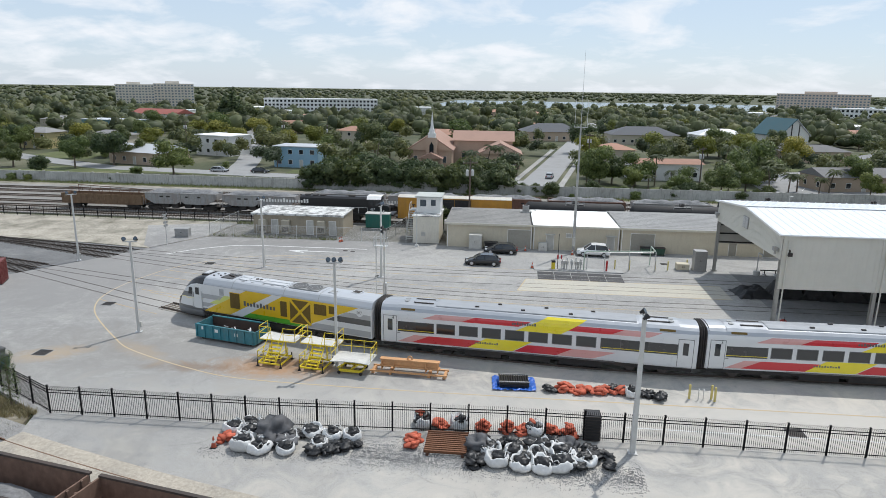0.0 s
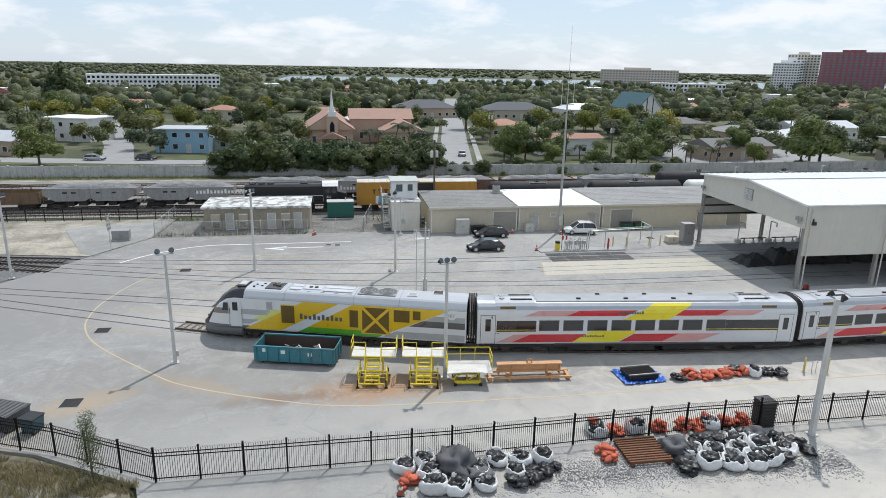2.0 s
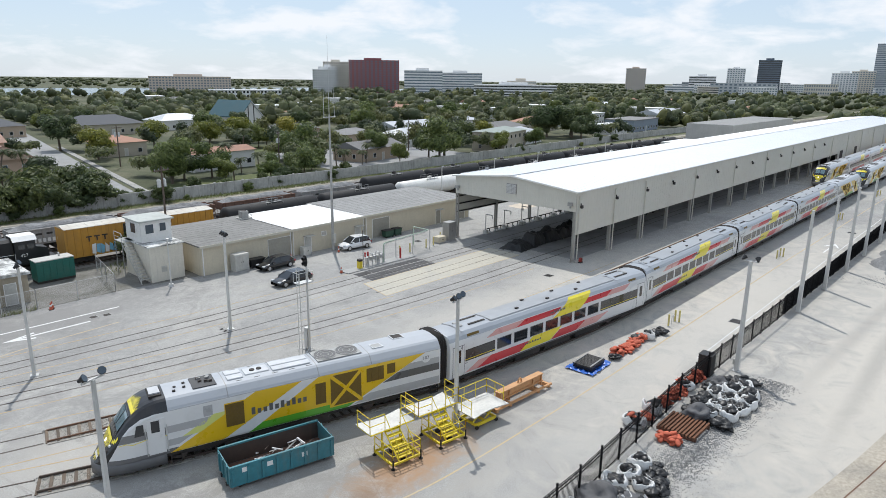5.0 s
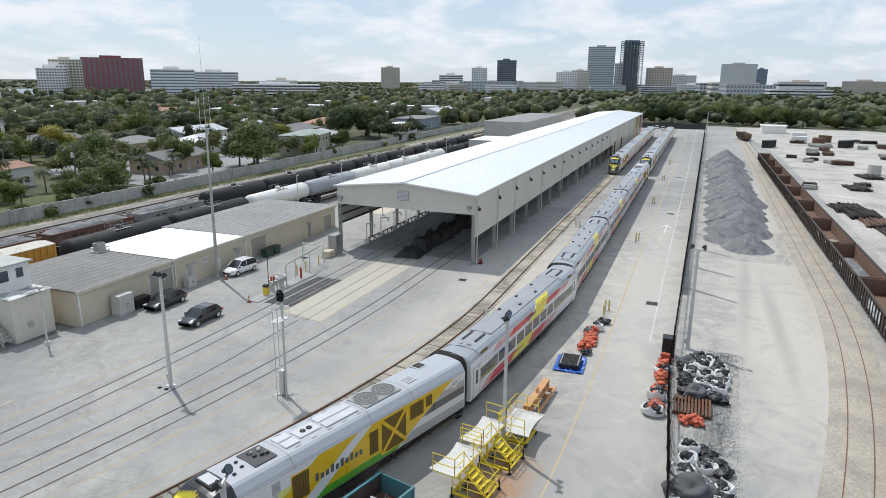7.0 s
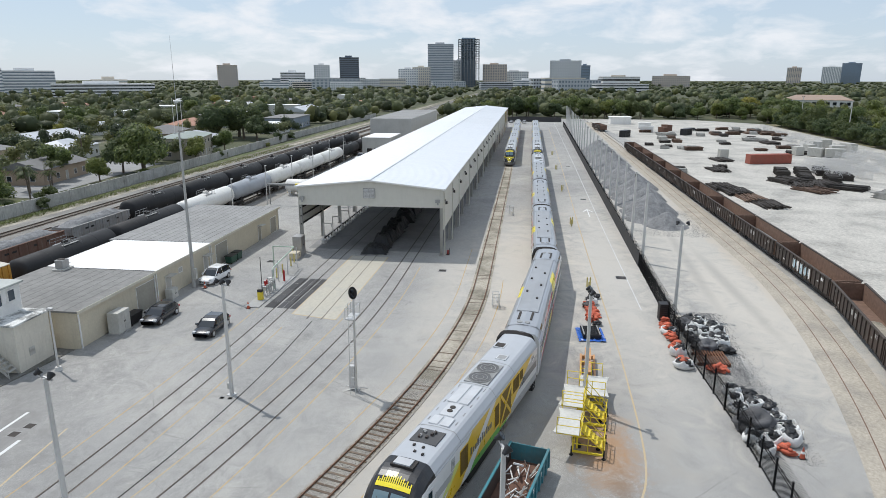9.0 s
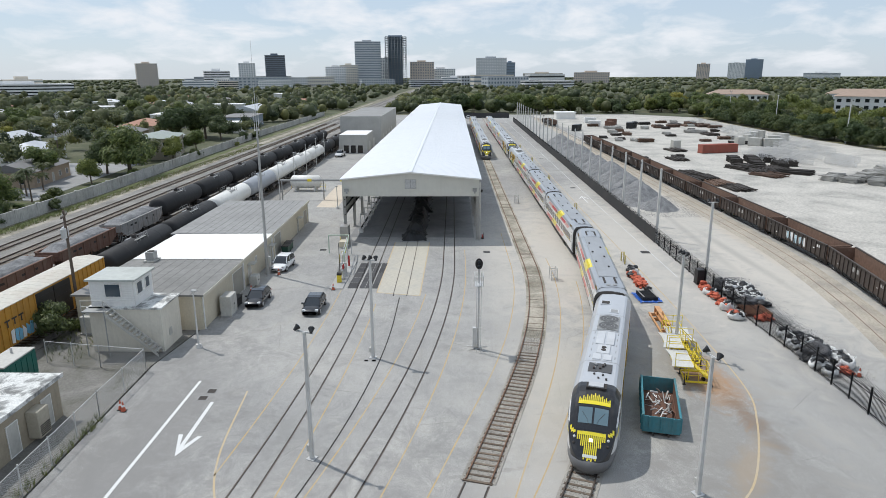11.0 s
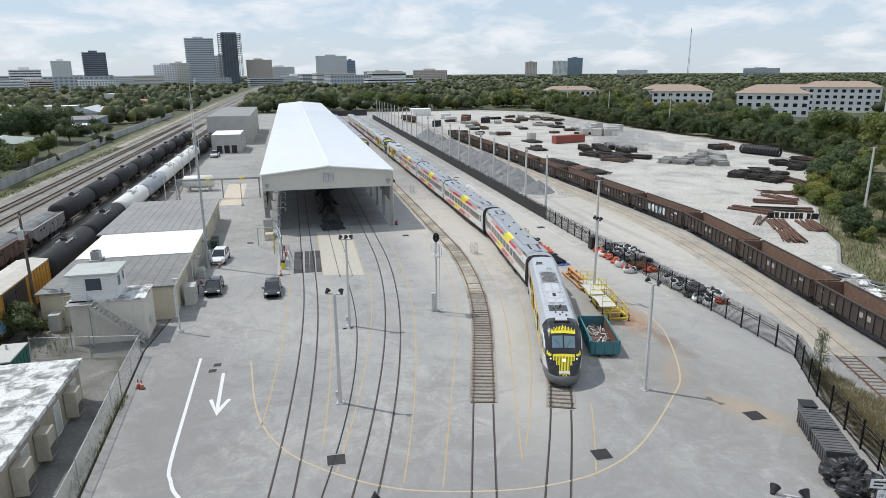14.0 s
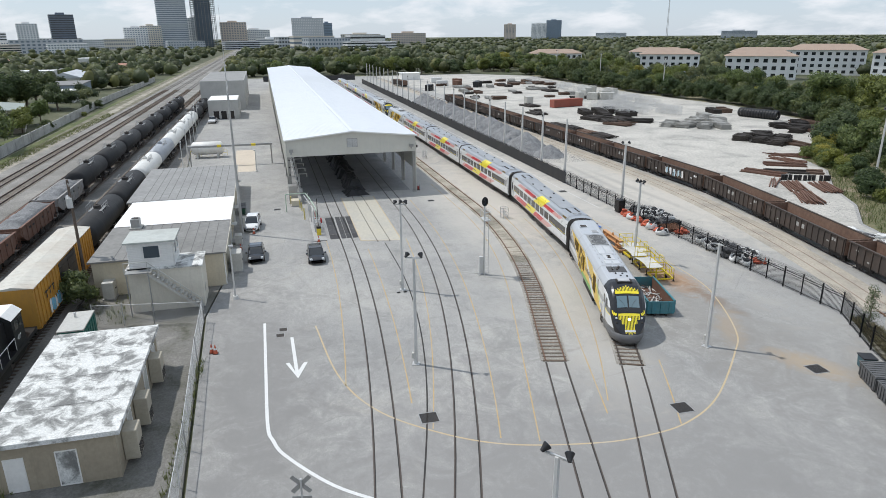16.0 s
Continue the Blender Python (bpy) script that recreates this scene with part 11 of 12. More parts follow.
for i in range(9):
    bm = B()
    x, y = 66 + i * 3.2, 160 + i * 0.5
    strip(bm, [(x, y), (x + 2.6, y + 5)], 0.14, -0.17, -0.155)
    setting("parking_line", bm, WLINE, "white parking bay line", "road marking")

KEEP = []     # places that trees leave free: x, y, radius


def house(x, y, rz, w, d, h, wall, roof, kind="hip", label="low stucco house", storeys=1, name="house", pitch=0.32, far=False):
    t = thing(name, label, "house", pose(x, y, -0.2, 0, 0, rz), "houses")
    KEEP.append((x, y, max(w, d) * 0.62 + 1.5))
    bm = B()
    box(bm, -w / 2, w / 2, -d / 2, d / 2, -0.1, h)
    part("wall", bm, wall, t)
    o = 0.5
    bm = B()
    if kind == "flat":
        slab(bm, [(-w / 2 - 0.3, -d / 2 - 0.3), (w / 2 + 0.3, -d / 2 - 0.3), (w / 2 + 0.3, d / 2 + 0.3), (-w / 2 - 0.3, d / 2 + 0.3)], h, h + 0.25)
    else:
        rise = (d / 2 + o) * pitch
        inset = (d / 2 + o) if kind == "hip" else 0.0
        a, b = w / 2 + o, d / 2 + o
        v = [bm.verts.new(p) for p in ((-a, -b, h), (a, -b, h), (a, b, h), (-a, b, h), (-a + inset, 0, h + rise), (a - inset, 0, h + rise))]
        for f in ((0, 1, 5, 4), (2, 3, 4, 5), (1, 2, 5), (3, 0, 4), (3, 2, 1, 0)):
            bm.faces.new([v[i] for i in f])
    part("roof", bm, roof, t)
    if kind == "gable":
        rise = (d / 2) * pitch
        for s in (-1, 1):
            bm = B()
            xx = s * w / 2
            v = [bm.verts.new(p) for p in ((xx, -d / 2, h), (xx, d / 2, h), (xx, 0, h + rise), (xx - s * 0.1, -d / 2, h), (xx - s * 0.1, d / 2, h), (xx - s * 0.1, 0, h + rise))]
            for f in ((0, 1, 2), (5, 4, 3), (0, 3, 4, 1), (1, 4, 5, 2), (2, 5, 3, 0)):
                bm.faces.new([v[i] for i in f])
            part("gable", bm, wall, t)
    n = max(2, int(w / 3.2))
    if far:
        bm = B()
        for i in range(n):
            xx = -w / 2 + w * (i + 0.5) / n
            box(bm, xx - 0.6, xx + 0.6, -d / 2 - 0.04, -d / 2 + 0.02, 0.9, 2.1)
        part("glazing", bm, GLASSD, t)["kind"] = "stuff"
        return t
    for st in range(storeys):
        z = 0.9 + st * (h / storeys)
        for i in range(n):
            xx = -w / 2 + w * (i + 0.5) / n
            if st == 0 and i == n // 2:
                opening(t, "door", 0.95, 2.05, xx, -d / 2, 0.05, GREYP)
            else:
                opening(t, "window", 1.15, 1.15, xx, -d / 2, z, GLASSD)
        for i in range(2):
            opening(t, "window", 1.0, 1.1, -w / 2, -d / 4 + i * d / 2, z, GLASSD, -90)
    return t


WCREAM = mat("house_cream", (0.56, 0.5, 0.4), 0.9, 0, 3, 0.15, 0.05, 0.1, per=0.25)
WWHITE = mat("house_white", (0.66, 0.65, 0.62), 0.9, 0, 3, 0.12, 0.04, 0.1)
WBLUE = mat("house_blue", (0.26, 0.42, 0.54), 0.85, 0, 3, 0.12, 0.05, 0.1)
WYEL = mat("house_yellow", (0.56, 0.47, 0.24), 0.85, 0, 3, 0.12, 0.05, 0.1)
WTAN = mat("house_tan", (0.45, 0.35, 0.26), 0.9, 0, 3, 0.15, 0.05, 0.1)
METALR = mat("pale_metal_roof", (0.58, 0.6, 0.62), 0.5, 0.1, 2, 0.25, 0.06, 0.05, per=0.2)
GREENR = mat("grey_green_roof", (0.3, 0.34, 0.31), 0.8, 0, 2, 0.2)
house(-163, 213, -8, 11, 9, 5.4, WYEL, SHINGLE, "hip", "two-storey yellow house with grey roof", 2)
house(-95, 206, -20, 14, 10, 6.2, WWHITE, BRIGHT, "flat", "two-storey white flat-roofed house", 2)
house(-105, 179, -16, 19, 11, 3.4, WTAN, METALR, "gable", "grey house with pale metal gable roof")
house(-60.7, 181.5, -4, 12.8, 9, 5.6, WBLUE, METALR, "flat", "two-storey blue house with flat pale roof", 2)
house(-49.5, 186, -4, 9, 9, 3.0, WWHITE, METALR, "flat", "low white annexe with flat pale roof")
house(-64, 255, -10, 11, 9, 5.4, WCREAM, TERRA, "hip", "two-storey cream house with terracotta roof", 2)
house(-189, 338, -15, 30, 14, 6.5, WWHITE, mat("dark_red_roof", (0.3, 0.09, 0.07), 0.8, 0, 3, 0.2), "gable", "white hall with dark red gable roof")
house(-186, 290, -12, 26, 12, 5.5, mat("teal_wall", (0.12, 0.24, 0.27), 0.8, 0, 3, 0.2), METALR, "flat", "long low teal-walled building with pale roof")
house(30.5, 219, 5, 12, 10, 3.8, WCREAM, TERRA, "hip", "low cream house with terracotta roof")
house(37.5, 176, 6, 17.5, 8, 4.2, WWHITE, TERRA, "gable", "long white house with terracotta roof", 1, "house", 0.22)
house(105, 206, 6, 15, 10, 3.3, WTAN, SHINGLE, "hip", "tan house with grey shingle roof")
house(79, 166, 10, 19, 10, 3.4, WTAN, SHINGLE, "gable", "long grey-roofed house behind the wall")
house(115, 189, 14, 19, 12, 3.6, WWHITE, METALR, "hip", "white house with bright metal hip roof")
house(128, 158, 16, 19, 11, 6.0, WCREAM, GREENR, "hip", "two-storey cream apartment house with grey-green roof", 2, "house", 0.2)
house(96, 232, 10, 22, 11, 3.6, WTAN, SHINGLE, "hip", "long house with dark grey roof")
house(214, 166, 6, 14, 9, 4.0, WWHITE, BRIGHT, "flat", "white flat-roofed building beside the line")
house(244, 172, 6, 30, 14, 5.0, mat("slate_blue_wall", (0.24, 0.28, 0.33), 0.7, 0, 3, 0.2), SHINGLE, "flat", "low slate-blue workshop beside the line")

house(14, 300, 8, 26, 15, 4.0, WTAN, mat("slate_roof", (0.1, 0.105, 0.115), 0.85, 0, 3, 0.2), "hip", "large house with dark slate hip roof", 1, "house", 0.42)
house(52, 292, 4, 28, 15, 4.0, WCREAM, mat("slate_roof", (0.1, 0.105, 0.115)), "hip", "long house with dark slate hip roof", 1, "house", 0.4)
house(86, 300, 8, 22, 13, 4.0, WWHITE, METALR, "hip", "white house with pale hip roof among trees", 1, "house", 0.35)
house(150, 168, 14, 20, 12, 3.6, WWHITE, METALR, "hip", "white house with pale metal roof by the wall")
house(168, 190, 12, 24, 12, 3.8, WTAN, SHINGLE, "hip", "long tan house with grey roof")
house(140, 215, 8, 26, 12, 3.8, WWHITE, METALR, "gable", "long white house with pale gable roof")
house(205, 200, 10, 24, 13, 4.0, WCREAM, TERRA, "hip", "cream house with terracotta hip roof")
house(250, 205, 8, 30, 16, 6.0, WWHITE, BRIGHT, "flat", "white flat-roofed building among trees", 2)
house(300, 185, 5, 36, 16, 5.0, WWHITE, METALR, "gable", "long metal-roofed warehouse beside the line")
# open ground kept clear of trees in front of some houses
KEEP += [(40, 188, 9), (34, 205, 8), (52, 188, 8), (45, 178, 6), (118, 175, 10), (150, 158, 8)]


def church():
    t = thing("church", "rose stucco church with brown roofs and white steeple", "church", pose(-15.5, 196, -0.2, 0, 0, 2))
    KEEP.append((-14, 196, 19))
    KEEP.append((-20, 178, 10))
    BR = mat("church_roof", (0.37, 0.23, 0.175), 0.85, 0, 3, 0.2, 0.08, 0.1)
    # nave, seen gable on, and a long hall behind
    for nm, x0, x1, y0, y1, h, rise, along_x in (("nave", -16, -3.5, -8, 18, 4.8, 4.4, False), ("hall", -3.5, 14, 3, 15, 6.8, 2.6, True), ("wing", 4.5, 16, -9, 3, 4.2, 3.0, False)):
        bm = B()
        box(bm, x0, x1, y0, y1, 0, h)
        wl = part(nm, bm, CHURCHW, t)
        bm = B()
        o = 0.6
        if along_x:
            ym = (y0 + y1) / 2
            v = [bm.verts.new(p) for p in ((x0 - o, y0 - o, h), (x1 + o, y0 - o, h), (x1 + o, y1 + o, h), (x0 - o, y1 + o, h), (x0 - o, ym, h + rise), (x1 + o, ym, h + rise))]
            fs = ((0, 1, 5, 4), (2, 3, 4, 5), (1, 2, 5), (3, 0, 4), (3, 2, 1, 0))
        else:
            xm = (x0 + x1) / 2
            v = [bm.verts.new(p) for p in ((x0 - o, y0 - o, h), (x1 + o, y0 - o, h), (x1 + o, y1 + o, h), (x0 - o, y1 + o, h), (xm, y0 - o, h + rise), (xm, y1 + o, h + rise))]
            fs = ((0, 4, 5, 3), (1, 2, 5, 4), (0, 1, 4), (2, 3, 5), (3, 2, 1, 0))
        for f in fs:
            bm.faces.new([v[i] for i in f])
        part("roof", bm, BR, wl)
        if not along_x:
            bm = B()
            xm = (x0 + x1) / 2
            plate(bm, [(x0, h - 0.05), (x1, h - 0.05), (xm, h + rise - 0.3)], y0 - 0.66, y0 - 0.6)
            part("gable", bm, CHURCHW, wl)
        for i in range(3):
            opening(wl, "window", 1.0, 1.8, x0 + (x1 - x0) * (i + 0.5) / 3, y0, 1.2, GLASSB)
    bm = B()
    box(bm, -10.6, -7.6, -10.2, -8, 0, 8.4)
    tw = part("tower", bm, CHURCHW, t)
    bm = B()
    plate(bm, [(-9.7, 3.2), (-8.5, 3.2), (-8.5, 6.2), (-9.1, 7.2), (-9.7, 6.2)], -10.26, -10.2)
    part("arched_window", bm, GLASSD, tw)
    bm = B()
    box(bm, -10.2, -8.0, -9.9, -8.2, 8.4, 9.6)
    part("steeple_base", bm, WHITE, tw)
    bm = B()
    rod(bm, (-9.1, -9.05, 9.6), (-9.1, -9.05, 10.8), 0.85, 0.7, 8)
    rod(bm, (-9.1, -9.05, 10.8), (-9.1, -9.05, 15.6), 0.5, 0.04, 8)
    part("spire", bm, WHITE, tw, "slim white spire")
    bm = B()
    v = [bm.verts.new(p) for p in ((-12.6, -13, 2.8), (-5.6, -13, 2.8), (-5.6, -8.1, 2.8), (-12.6, -8.1, 2.8), (-9.1, -13, 4.4), (-9.1, -8.1, 4.4))]
    for f in ((0, 4, 5, 3), (1, 2, 5, 4), (0, 1, 4), (2, 3, 5), (3, 2, 1, 0)):
        bm.faces.new([v[i] for i in f])
    pr = part("porch_roof", bm, BR, t)
    for x in (-12.2, -6.0):
        bm = B()
        box(bm, x - 0.25, x + 0.25, -12.8, -12.3, 0, 2.8)
        part("porch_column", bm, CHURCHW, pr)


church()


def teal_church():
    t = thing("chapel", "white chapel with steep teal roof and dark timber stripes", "church", pose(107, 288, -0.2, 0, 0, 16))
    KEEP.append((107, 288, 11))
    KEEP.append((98, 262, 9))
    bm = B()
    plate(bm, [(-6.4, 0), (6.4, 0), (6.4, 5.6), (0, 11.6), (-6.4, 5.6)], -9, 9)
    part("wall", bm, WWHITE, t)
    TL = mat("teal_roof", (0.035, 0.1, 0.12), 0.6, 0, 3, 0.15)
    for s in (-1, 1):
        bm = B()
        plate(bm, [(s * 7.0, 5.1), (0, 11.75), (0, 12.05), (s * 7.0, 5.4)], -9.5, 9.5)
        part("roof", bm, TL if s < 0 else METALR, t)
        bm = B()
        plate(bm, [(s * 1.4, 0), (s * 1.9, 0), (s * 1.9, 9.6), (s * 1.4, 10.1)], -9.06, -9.0)
        part("timber_stripe", bm, UNDER, t)
        opening(t, "window", 1.2, 1.6, s * 4.0, -9, 2.5, GLASSD)
    opening(t, "door", 1.8, 2.4, 0, -9, 0.0, GREYP)


teal_church()

# scattered roofs farther off, copied from a few patterns
HR = random.Random(5)
PATTERN = [house(210, 300, 10, 14, 10, 3.3, WWHITE, METALR, "hip", "white house with pale metal roof among trees", far=True),
           house(-230, 250, 10, 15, 10, 3.3, WCREAM, SHINGLE, "hip", "cream house with grey shingle roof among trees", far=True),
           house(150, 330, 20, 18, 11, 3.5, WTAN, TERRA, "gable", "tan house with terracotta roof among trees", far=True),
           house(-150, 420, 0, 20, 12, 6.0, WWHITE, BRIGHT, "flat", "two-storey white flat-roofed building among trees", 2, far=True)]
placed = 0
for i in range(900):
    if placed >= 48:
        break
    if i % 3:
        x, y = HR.uniform(-340, 420), HR.uniform(215, 560)
    else:
        x, y = HR.uniform(240, 620), HR.uniform(185, 420)
    if abs(x - street_x(y)) < 14 or any((x - a) ** 2 + (y - b) ** 2 < (r + 9) ** 2 for a, b, r in KEEP):
        continue
    copy_thing(HR.choice(PATTERN), pose(x, y, -0.2, 0, 0, HR.choice((0, 90, 180)) + HR.uniform(-12, 12)))
    KEEP.append((x, y, 10))
    placed += 1


# ---------------------------------------------------------------- tall buildings
def block(x, y, rz, w, d, h, floors, wall, glass, label, style="band", bays=10, crown=True, name="office_building", single=False):
    t = thing(name, label, "building", pose(x, y, -0.3, 0, 0, rz), "city buildings")
    KEEP.append((x, y, max(w, d) * 0.6))
    fh = h / floors
    if style == "frame":
        for k in range(floors + 1):
            bm = B()
            box(bm, -w / 2, w / 2, -d / 2, d / 2, k * fh - 0.35, k * fh)
            part("floor_slab", bm, wall, t)
        for i in range(bays + 1):
            bm = B()
            for yy in (-d / 2 + 0.6, d / 2 - 0.6):
                xx = -w / 2 + 0.6 + (w - 1.2) * i / bays
                box(bm, xx - 0.5, xx + 0.5, yy - 0.5, yy + 0.5, 0, h)
            part("column", bm, wall, t)
        bm = B()
        box(bm, -w * 0.34, w * 0.3, -d * 0.3, d * 0.3, 0, h + 3)
        part("core", bm, PBLUE, t)
        return t
    bm = B()
    box(bm, -w / 2, w / 2, -d / 2, d / 2, 0, h)
    part("wall", bm, wall, t)
    lone = x > 1100
    bm = B()
    for k in range(floors):
        z = k * fh + fh * 0.35
        bm = bm if lone else B()
        if style == "band":
            box(bm, -w / 2 - 0.06, w / 2 + 0.06, -d / 2 - 0.06, d / 2 + 0.06, z, z + fh * 0.42)
        else:
            pw = w / bays
            if single:
                q = B()
                box(q, -pw * 0.24, pw * 0.24, -0.08, 0.1, 0, fh * 0.5)
                me = finish("window", q, glass)
                for i in range(bays):
                    shared("window", me, t, -w / 2 + pw * (i + 0.5), -d / 2, z)
            for i in range(0 if single else bays):
                xx = -w / 2 + pw * (i + 0.5)
                box(bm, xx - pw * 0.28, xx + pw * 0.28, -d / 2 - 0.06, -d / 2 + 0.2, z, z + fh * 0.5)
            nb = max(2, int(bays * d / w))
            for i in range(nb):
                yy = -d / 2 + d * (i + 0.5) / nb
                for s in (-1, 1):
                    a, b = sorted((s * (w / 2 + 0.06), s * (w / 2 - 0.2)))
                    box(bm, a, b, yy - d / nb * 0.28, yy + d / nb * 0.28, z, z + fh * 0.5)
        if not lone:
            part("window", bm, glass, t)
        if style == "balcony" and k and not lone:
            bm = B()
            pw = w / bays
            for i in range(0, bays, 2):
                xx = -w / 2 + pw * (i + 0.5)
                box(bm, xx - pw * 0.4, xx + pw * 0.4, -d / 2 - 1.3, -d / 2 - 0.07, k * fh, k * fh + 1.1)
            part("balcony_row", bm, wall, t)
    if lone:
        part("glazing", bm, glass, t)["kind"] = "stuff"
    if crown:
        bm = B()
        box(bm, -w * 0.2, w * 0.15, -d * 0.25, d * 0.25, h, h + fh * 1.1)
        part("plant_room", bm, wall, t)
    bm = B()
    box(bm, -w / 2 - 0.2, w / 2 + 0.2, -d / 2 - 0.2, d / 2 + 0.2, h - 0.1, h + 0.7)
    part("parapet", bm, wall, t)
    return t


def pm(n, c):
    return mat("facade_" + n, c, 0.8, 0, 0.3, 0.12, 0.04, 0.0)


PWHITE, PCREAM, PMAR, PGREY, PTAN, PDARK, PBLUE, PCONC = pm("white", (0.76, 0.76, 0.75)), pm("cream", (0.66, 0.61, 0.53)), pm("maroon", (0.27, 0.1, 0.11)), pm("grey", (0.48, 0.5, 0.52)), pm("tan", (0.6, 0.51, 0.43)), pm("dark", (0.14, 0.17, 0.21)), pm("blue", (0.2, 0.26, 0.33)), pm("raw_concrete", (0.36, 0.38, 0.4))
block(-154, 512, 17, 86, 16, 11.5, 4, PWHITE, GLASSD, "long white four-storey apartment block", "punch", 30, False, "apartment_block")
block(-361, 600, 32, 33, 18, 20, 8, PCREAM, GLASSF, "pale high-rise apartment block with balconies", "balcony", 12, True, "apartment_block")
block(-337, 627.5, 30, 36, 18, 21, 8, PCREAM, GLASSF, "pale high-rise apartment block with balcony rows", "balcony", 12, True, "apartment_block")
block(325, 770, -24, 88, 20, 20, 7, PTAN, GLASSF, "rose-tan seven-storey condominium with stepped roof", "punch", 26, True, "apartment_block")
block(318, 640, -24, 70, 20, 8, 2, PWHITE, GLASSD, "white low block with terracotta roofs", "punch", 20, False, "apartment_block")
block(518, 775, -35, 30, 22, 31, 10, PWHITE, GLASSD, "white high-rise with small windows", "punch", 10)
block(536, 790, -37, 26, 22, 35, 11, PWHITE, GLASSD, "white high-rise with stepped top", "punch", 6)
block(556, 797, -38, 36, 24, 42, 13, PCREAM, GLASSD, "cream high-rise apartment tower", "balcony", 10, True, "apartment_tower")
block(626, 796, -41, 74, 26, 46, 14, PMAR, GLASSF, "maroon high-rise apartment tower", "punch", 12, True, "apartment_tower")
block(672, 738, -44, 56, 26, 32, 8, PWHITE, GLASSF, "white office block with blue window bands", "band")
block(764, 745, -47, 66, 26, 30, 8, PWHITE, GLASSF, "white office block with grey window bands", "band")
block(690, 580, -52, 110, 40, 14, 4, PWHITE, GLASSD, "wide white hospital with parking levels", "band")
block(730, 600, -52, 40, 30, 19, 5, PCREAM, GREENR, "cream hospital wing with green top", "band")
block(1225, 683, -60, 38, 26, 45, 13, PTAN, GLASSF, "rose-tan apartment tower with stepped top", "balcony", 8, True, "apartment_tower")
block(1252, 557, -66, 48, 26, 31, 7, PWHITE, GLASSD, "white office block with dark bands", "band")
block(1295, 510, -70, 32, 26, 46, 13, PWHITE, GLASSF, "white and grey office tower", "punch", 7)
block(1338, 464, -72, 40, 34, 62, 16, PDARK, GLASSD, "dark glass office tower on the skyline", "band")
block(1380, 400, -74, 90, 30, 18, 5, PWHITE, GLASSF, "long white mid-rise block", "punch", 24, False)
block(1437, 357, -76, 44, 26, 40, 11, PWHITE, GLASSF, "white apartment tower on the skyline", "punch", 9)
block(1480, 335, -77, 40, 26, 44, 12, PCREAM, GLASSF, "cream apartment tower with stepped roof", "punch", 9)
block(1496, 293, -79, 58, 34, 95, 25, PGREY, GLASSF, "grey-blue glass tower beside an unfinished one", "band", 8, name="glass_tower")
block(1551, 234, -81, 50, 34, 109, 28, PCONC, GLASSD, "bare concrete frame of a taller unfinished tower", "frame", 7, name="unfinished_tower")
block(1600, 262, -81, 30, 24, 62, 18, PWHITE, GLASSF, "pale tower between unfinished frames", "punch", 7)
block(1594, 175, -84, 58, 30, 52, 14, PTAN, GLASSF, "tan apartment tower with arched roof", "punch", 10)
block(1640, 130, -86, 70, 30, 36, 9, PWHITE, GLASSF, "white mid-rise block on the skyline", "punch", 16)
block(1572, 7, -90, 72, 24, 60, 17, PGREY, PWHITE, "grey tower with white vertical panels", "punch", 18)
block(1610, -40, -90, 24, 24, 50, 14, PBLUE, GLASSF, "slate blue tower beside the grey one", "band")
block(1692, -130, -94, 100, 30, 24, 6, PCREAM, GLASSF, "cream mid-rise block on the skyline", "punch", 22)
block(1720, -260, -98, 90, 30, 26, 6, PTAN, GLASSF, "tan mid-rise block on the skyline", "punch", 20)
block(1450, 640, -66, 120, 30, 16, 4, PWHITE, GLASSF, "wide white low block on the skyline", "band")
block(1400, 90, -84, 60, 30, 16, 4, PWHITE, GLASSF, "white low block among trees", "band")
block(2400, -780, -108, 44, 30, 55, 14, PTAN, GLASSF, "tan tower far off on the skyline", "punch", 8)
block(2560, -960, -112, 60, 30, 60, 17, PWHITE, GLASSF, "white tower far off", "balcony", 12)
block(2609, -1045, -112, 62, 34, 73, 20, PBLUE, GLASSF, "slate blue glass tower far off", "band")
block(2500, -1250, -116, 120, 40, 22, 5, PWHITE, GLASSF, "white low hall far off", "band")
block(2300, -1700, -126, 130, 40, 26, 6, PGREY, GLASSF, "pale grey block far off", "band")

SK = random.Random(31)
for k in range(18):
    block(SK.uniform(1000, 1650), SK.uniform(-150, 640), -75 + SK.uniform(-12, 12), SK.uniform(40, 100), 24, SK.uniform(11, 22), SK.randint(3, 5), SK.choice((PWHITE, PWHITE, PCREAM, PGREY)), SK.choice((GLASSF, GLASSF, GLASSD)), "low pale building among distant trees", SK.choice(("band", "punch")), 14, False)


def apartments(x, y, rz, w, h, floors, label):
    t = block(x, y, rz, w, 15, h, floors, PWHITE, GLASSD, label, "punch", max(8, int(w / 4)), False, "apartment_house", x < 310)
    bm = B()
    a, b, r, ins = w / 2 + 1, 8.5, 3.2, 8.0
    v = [bm.verts.new(p) for p in ((-a, -b, h + 0.75), (a, -b, h + 0.75), (a, b, h + 0.75), (-a, b, h + 0.75), (-a + ins, 0, h + r + 0.75), (a - ins, 0, h + r + 0.75))]
    for f in ((0, 1, 5, 4), (2, 3, 4, 5), (1, 2, 5), (3, 0, 4), (3, 2, 1, 0)):
        bm.faces.new([v[i] for i in f])
    part("hip_roof", bm, mat("tan_tile_roof", (0.36, 0.27, 0.21), 0.85, 0, 3, 0.2, 0.08, 0.1), t, "tan tiled hip roof")
    return t


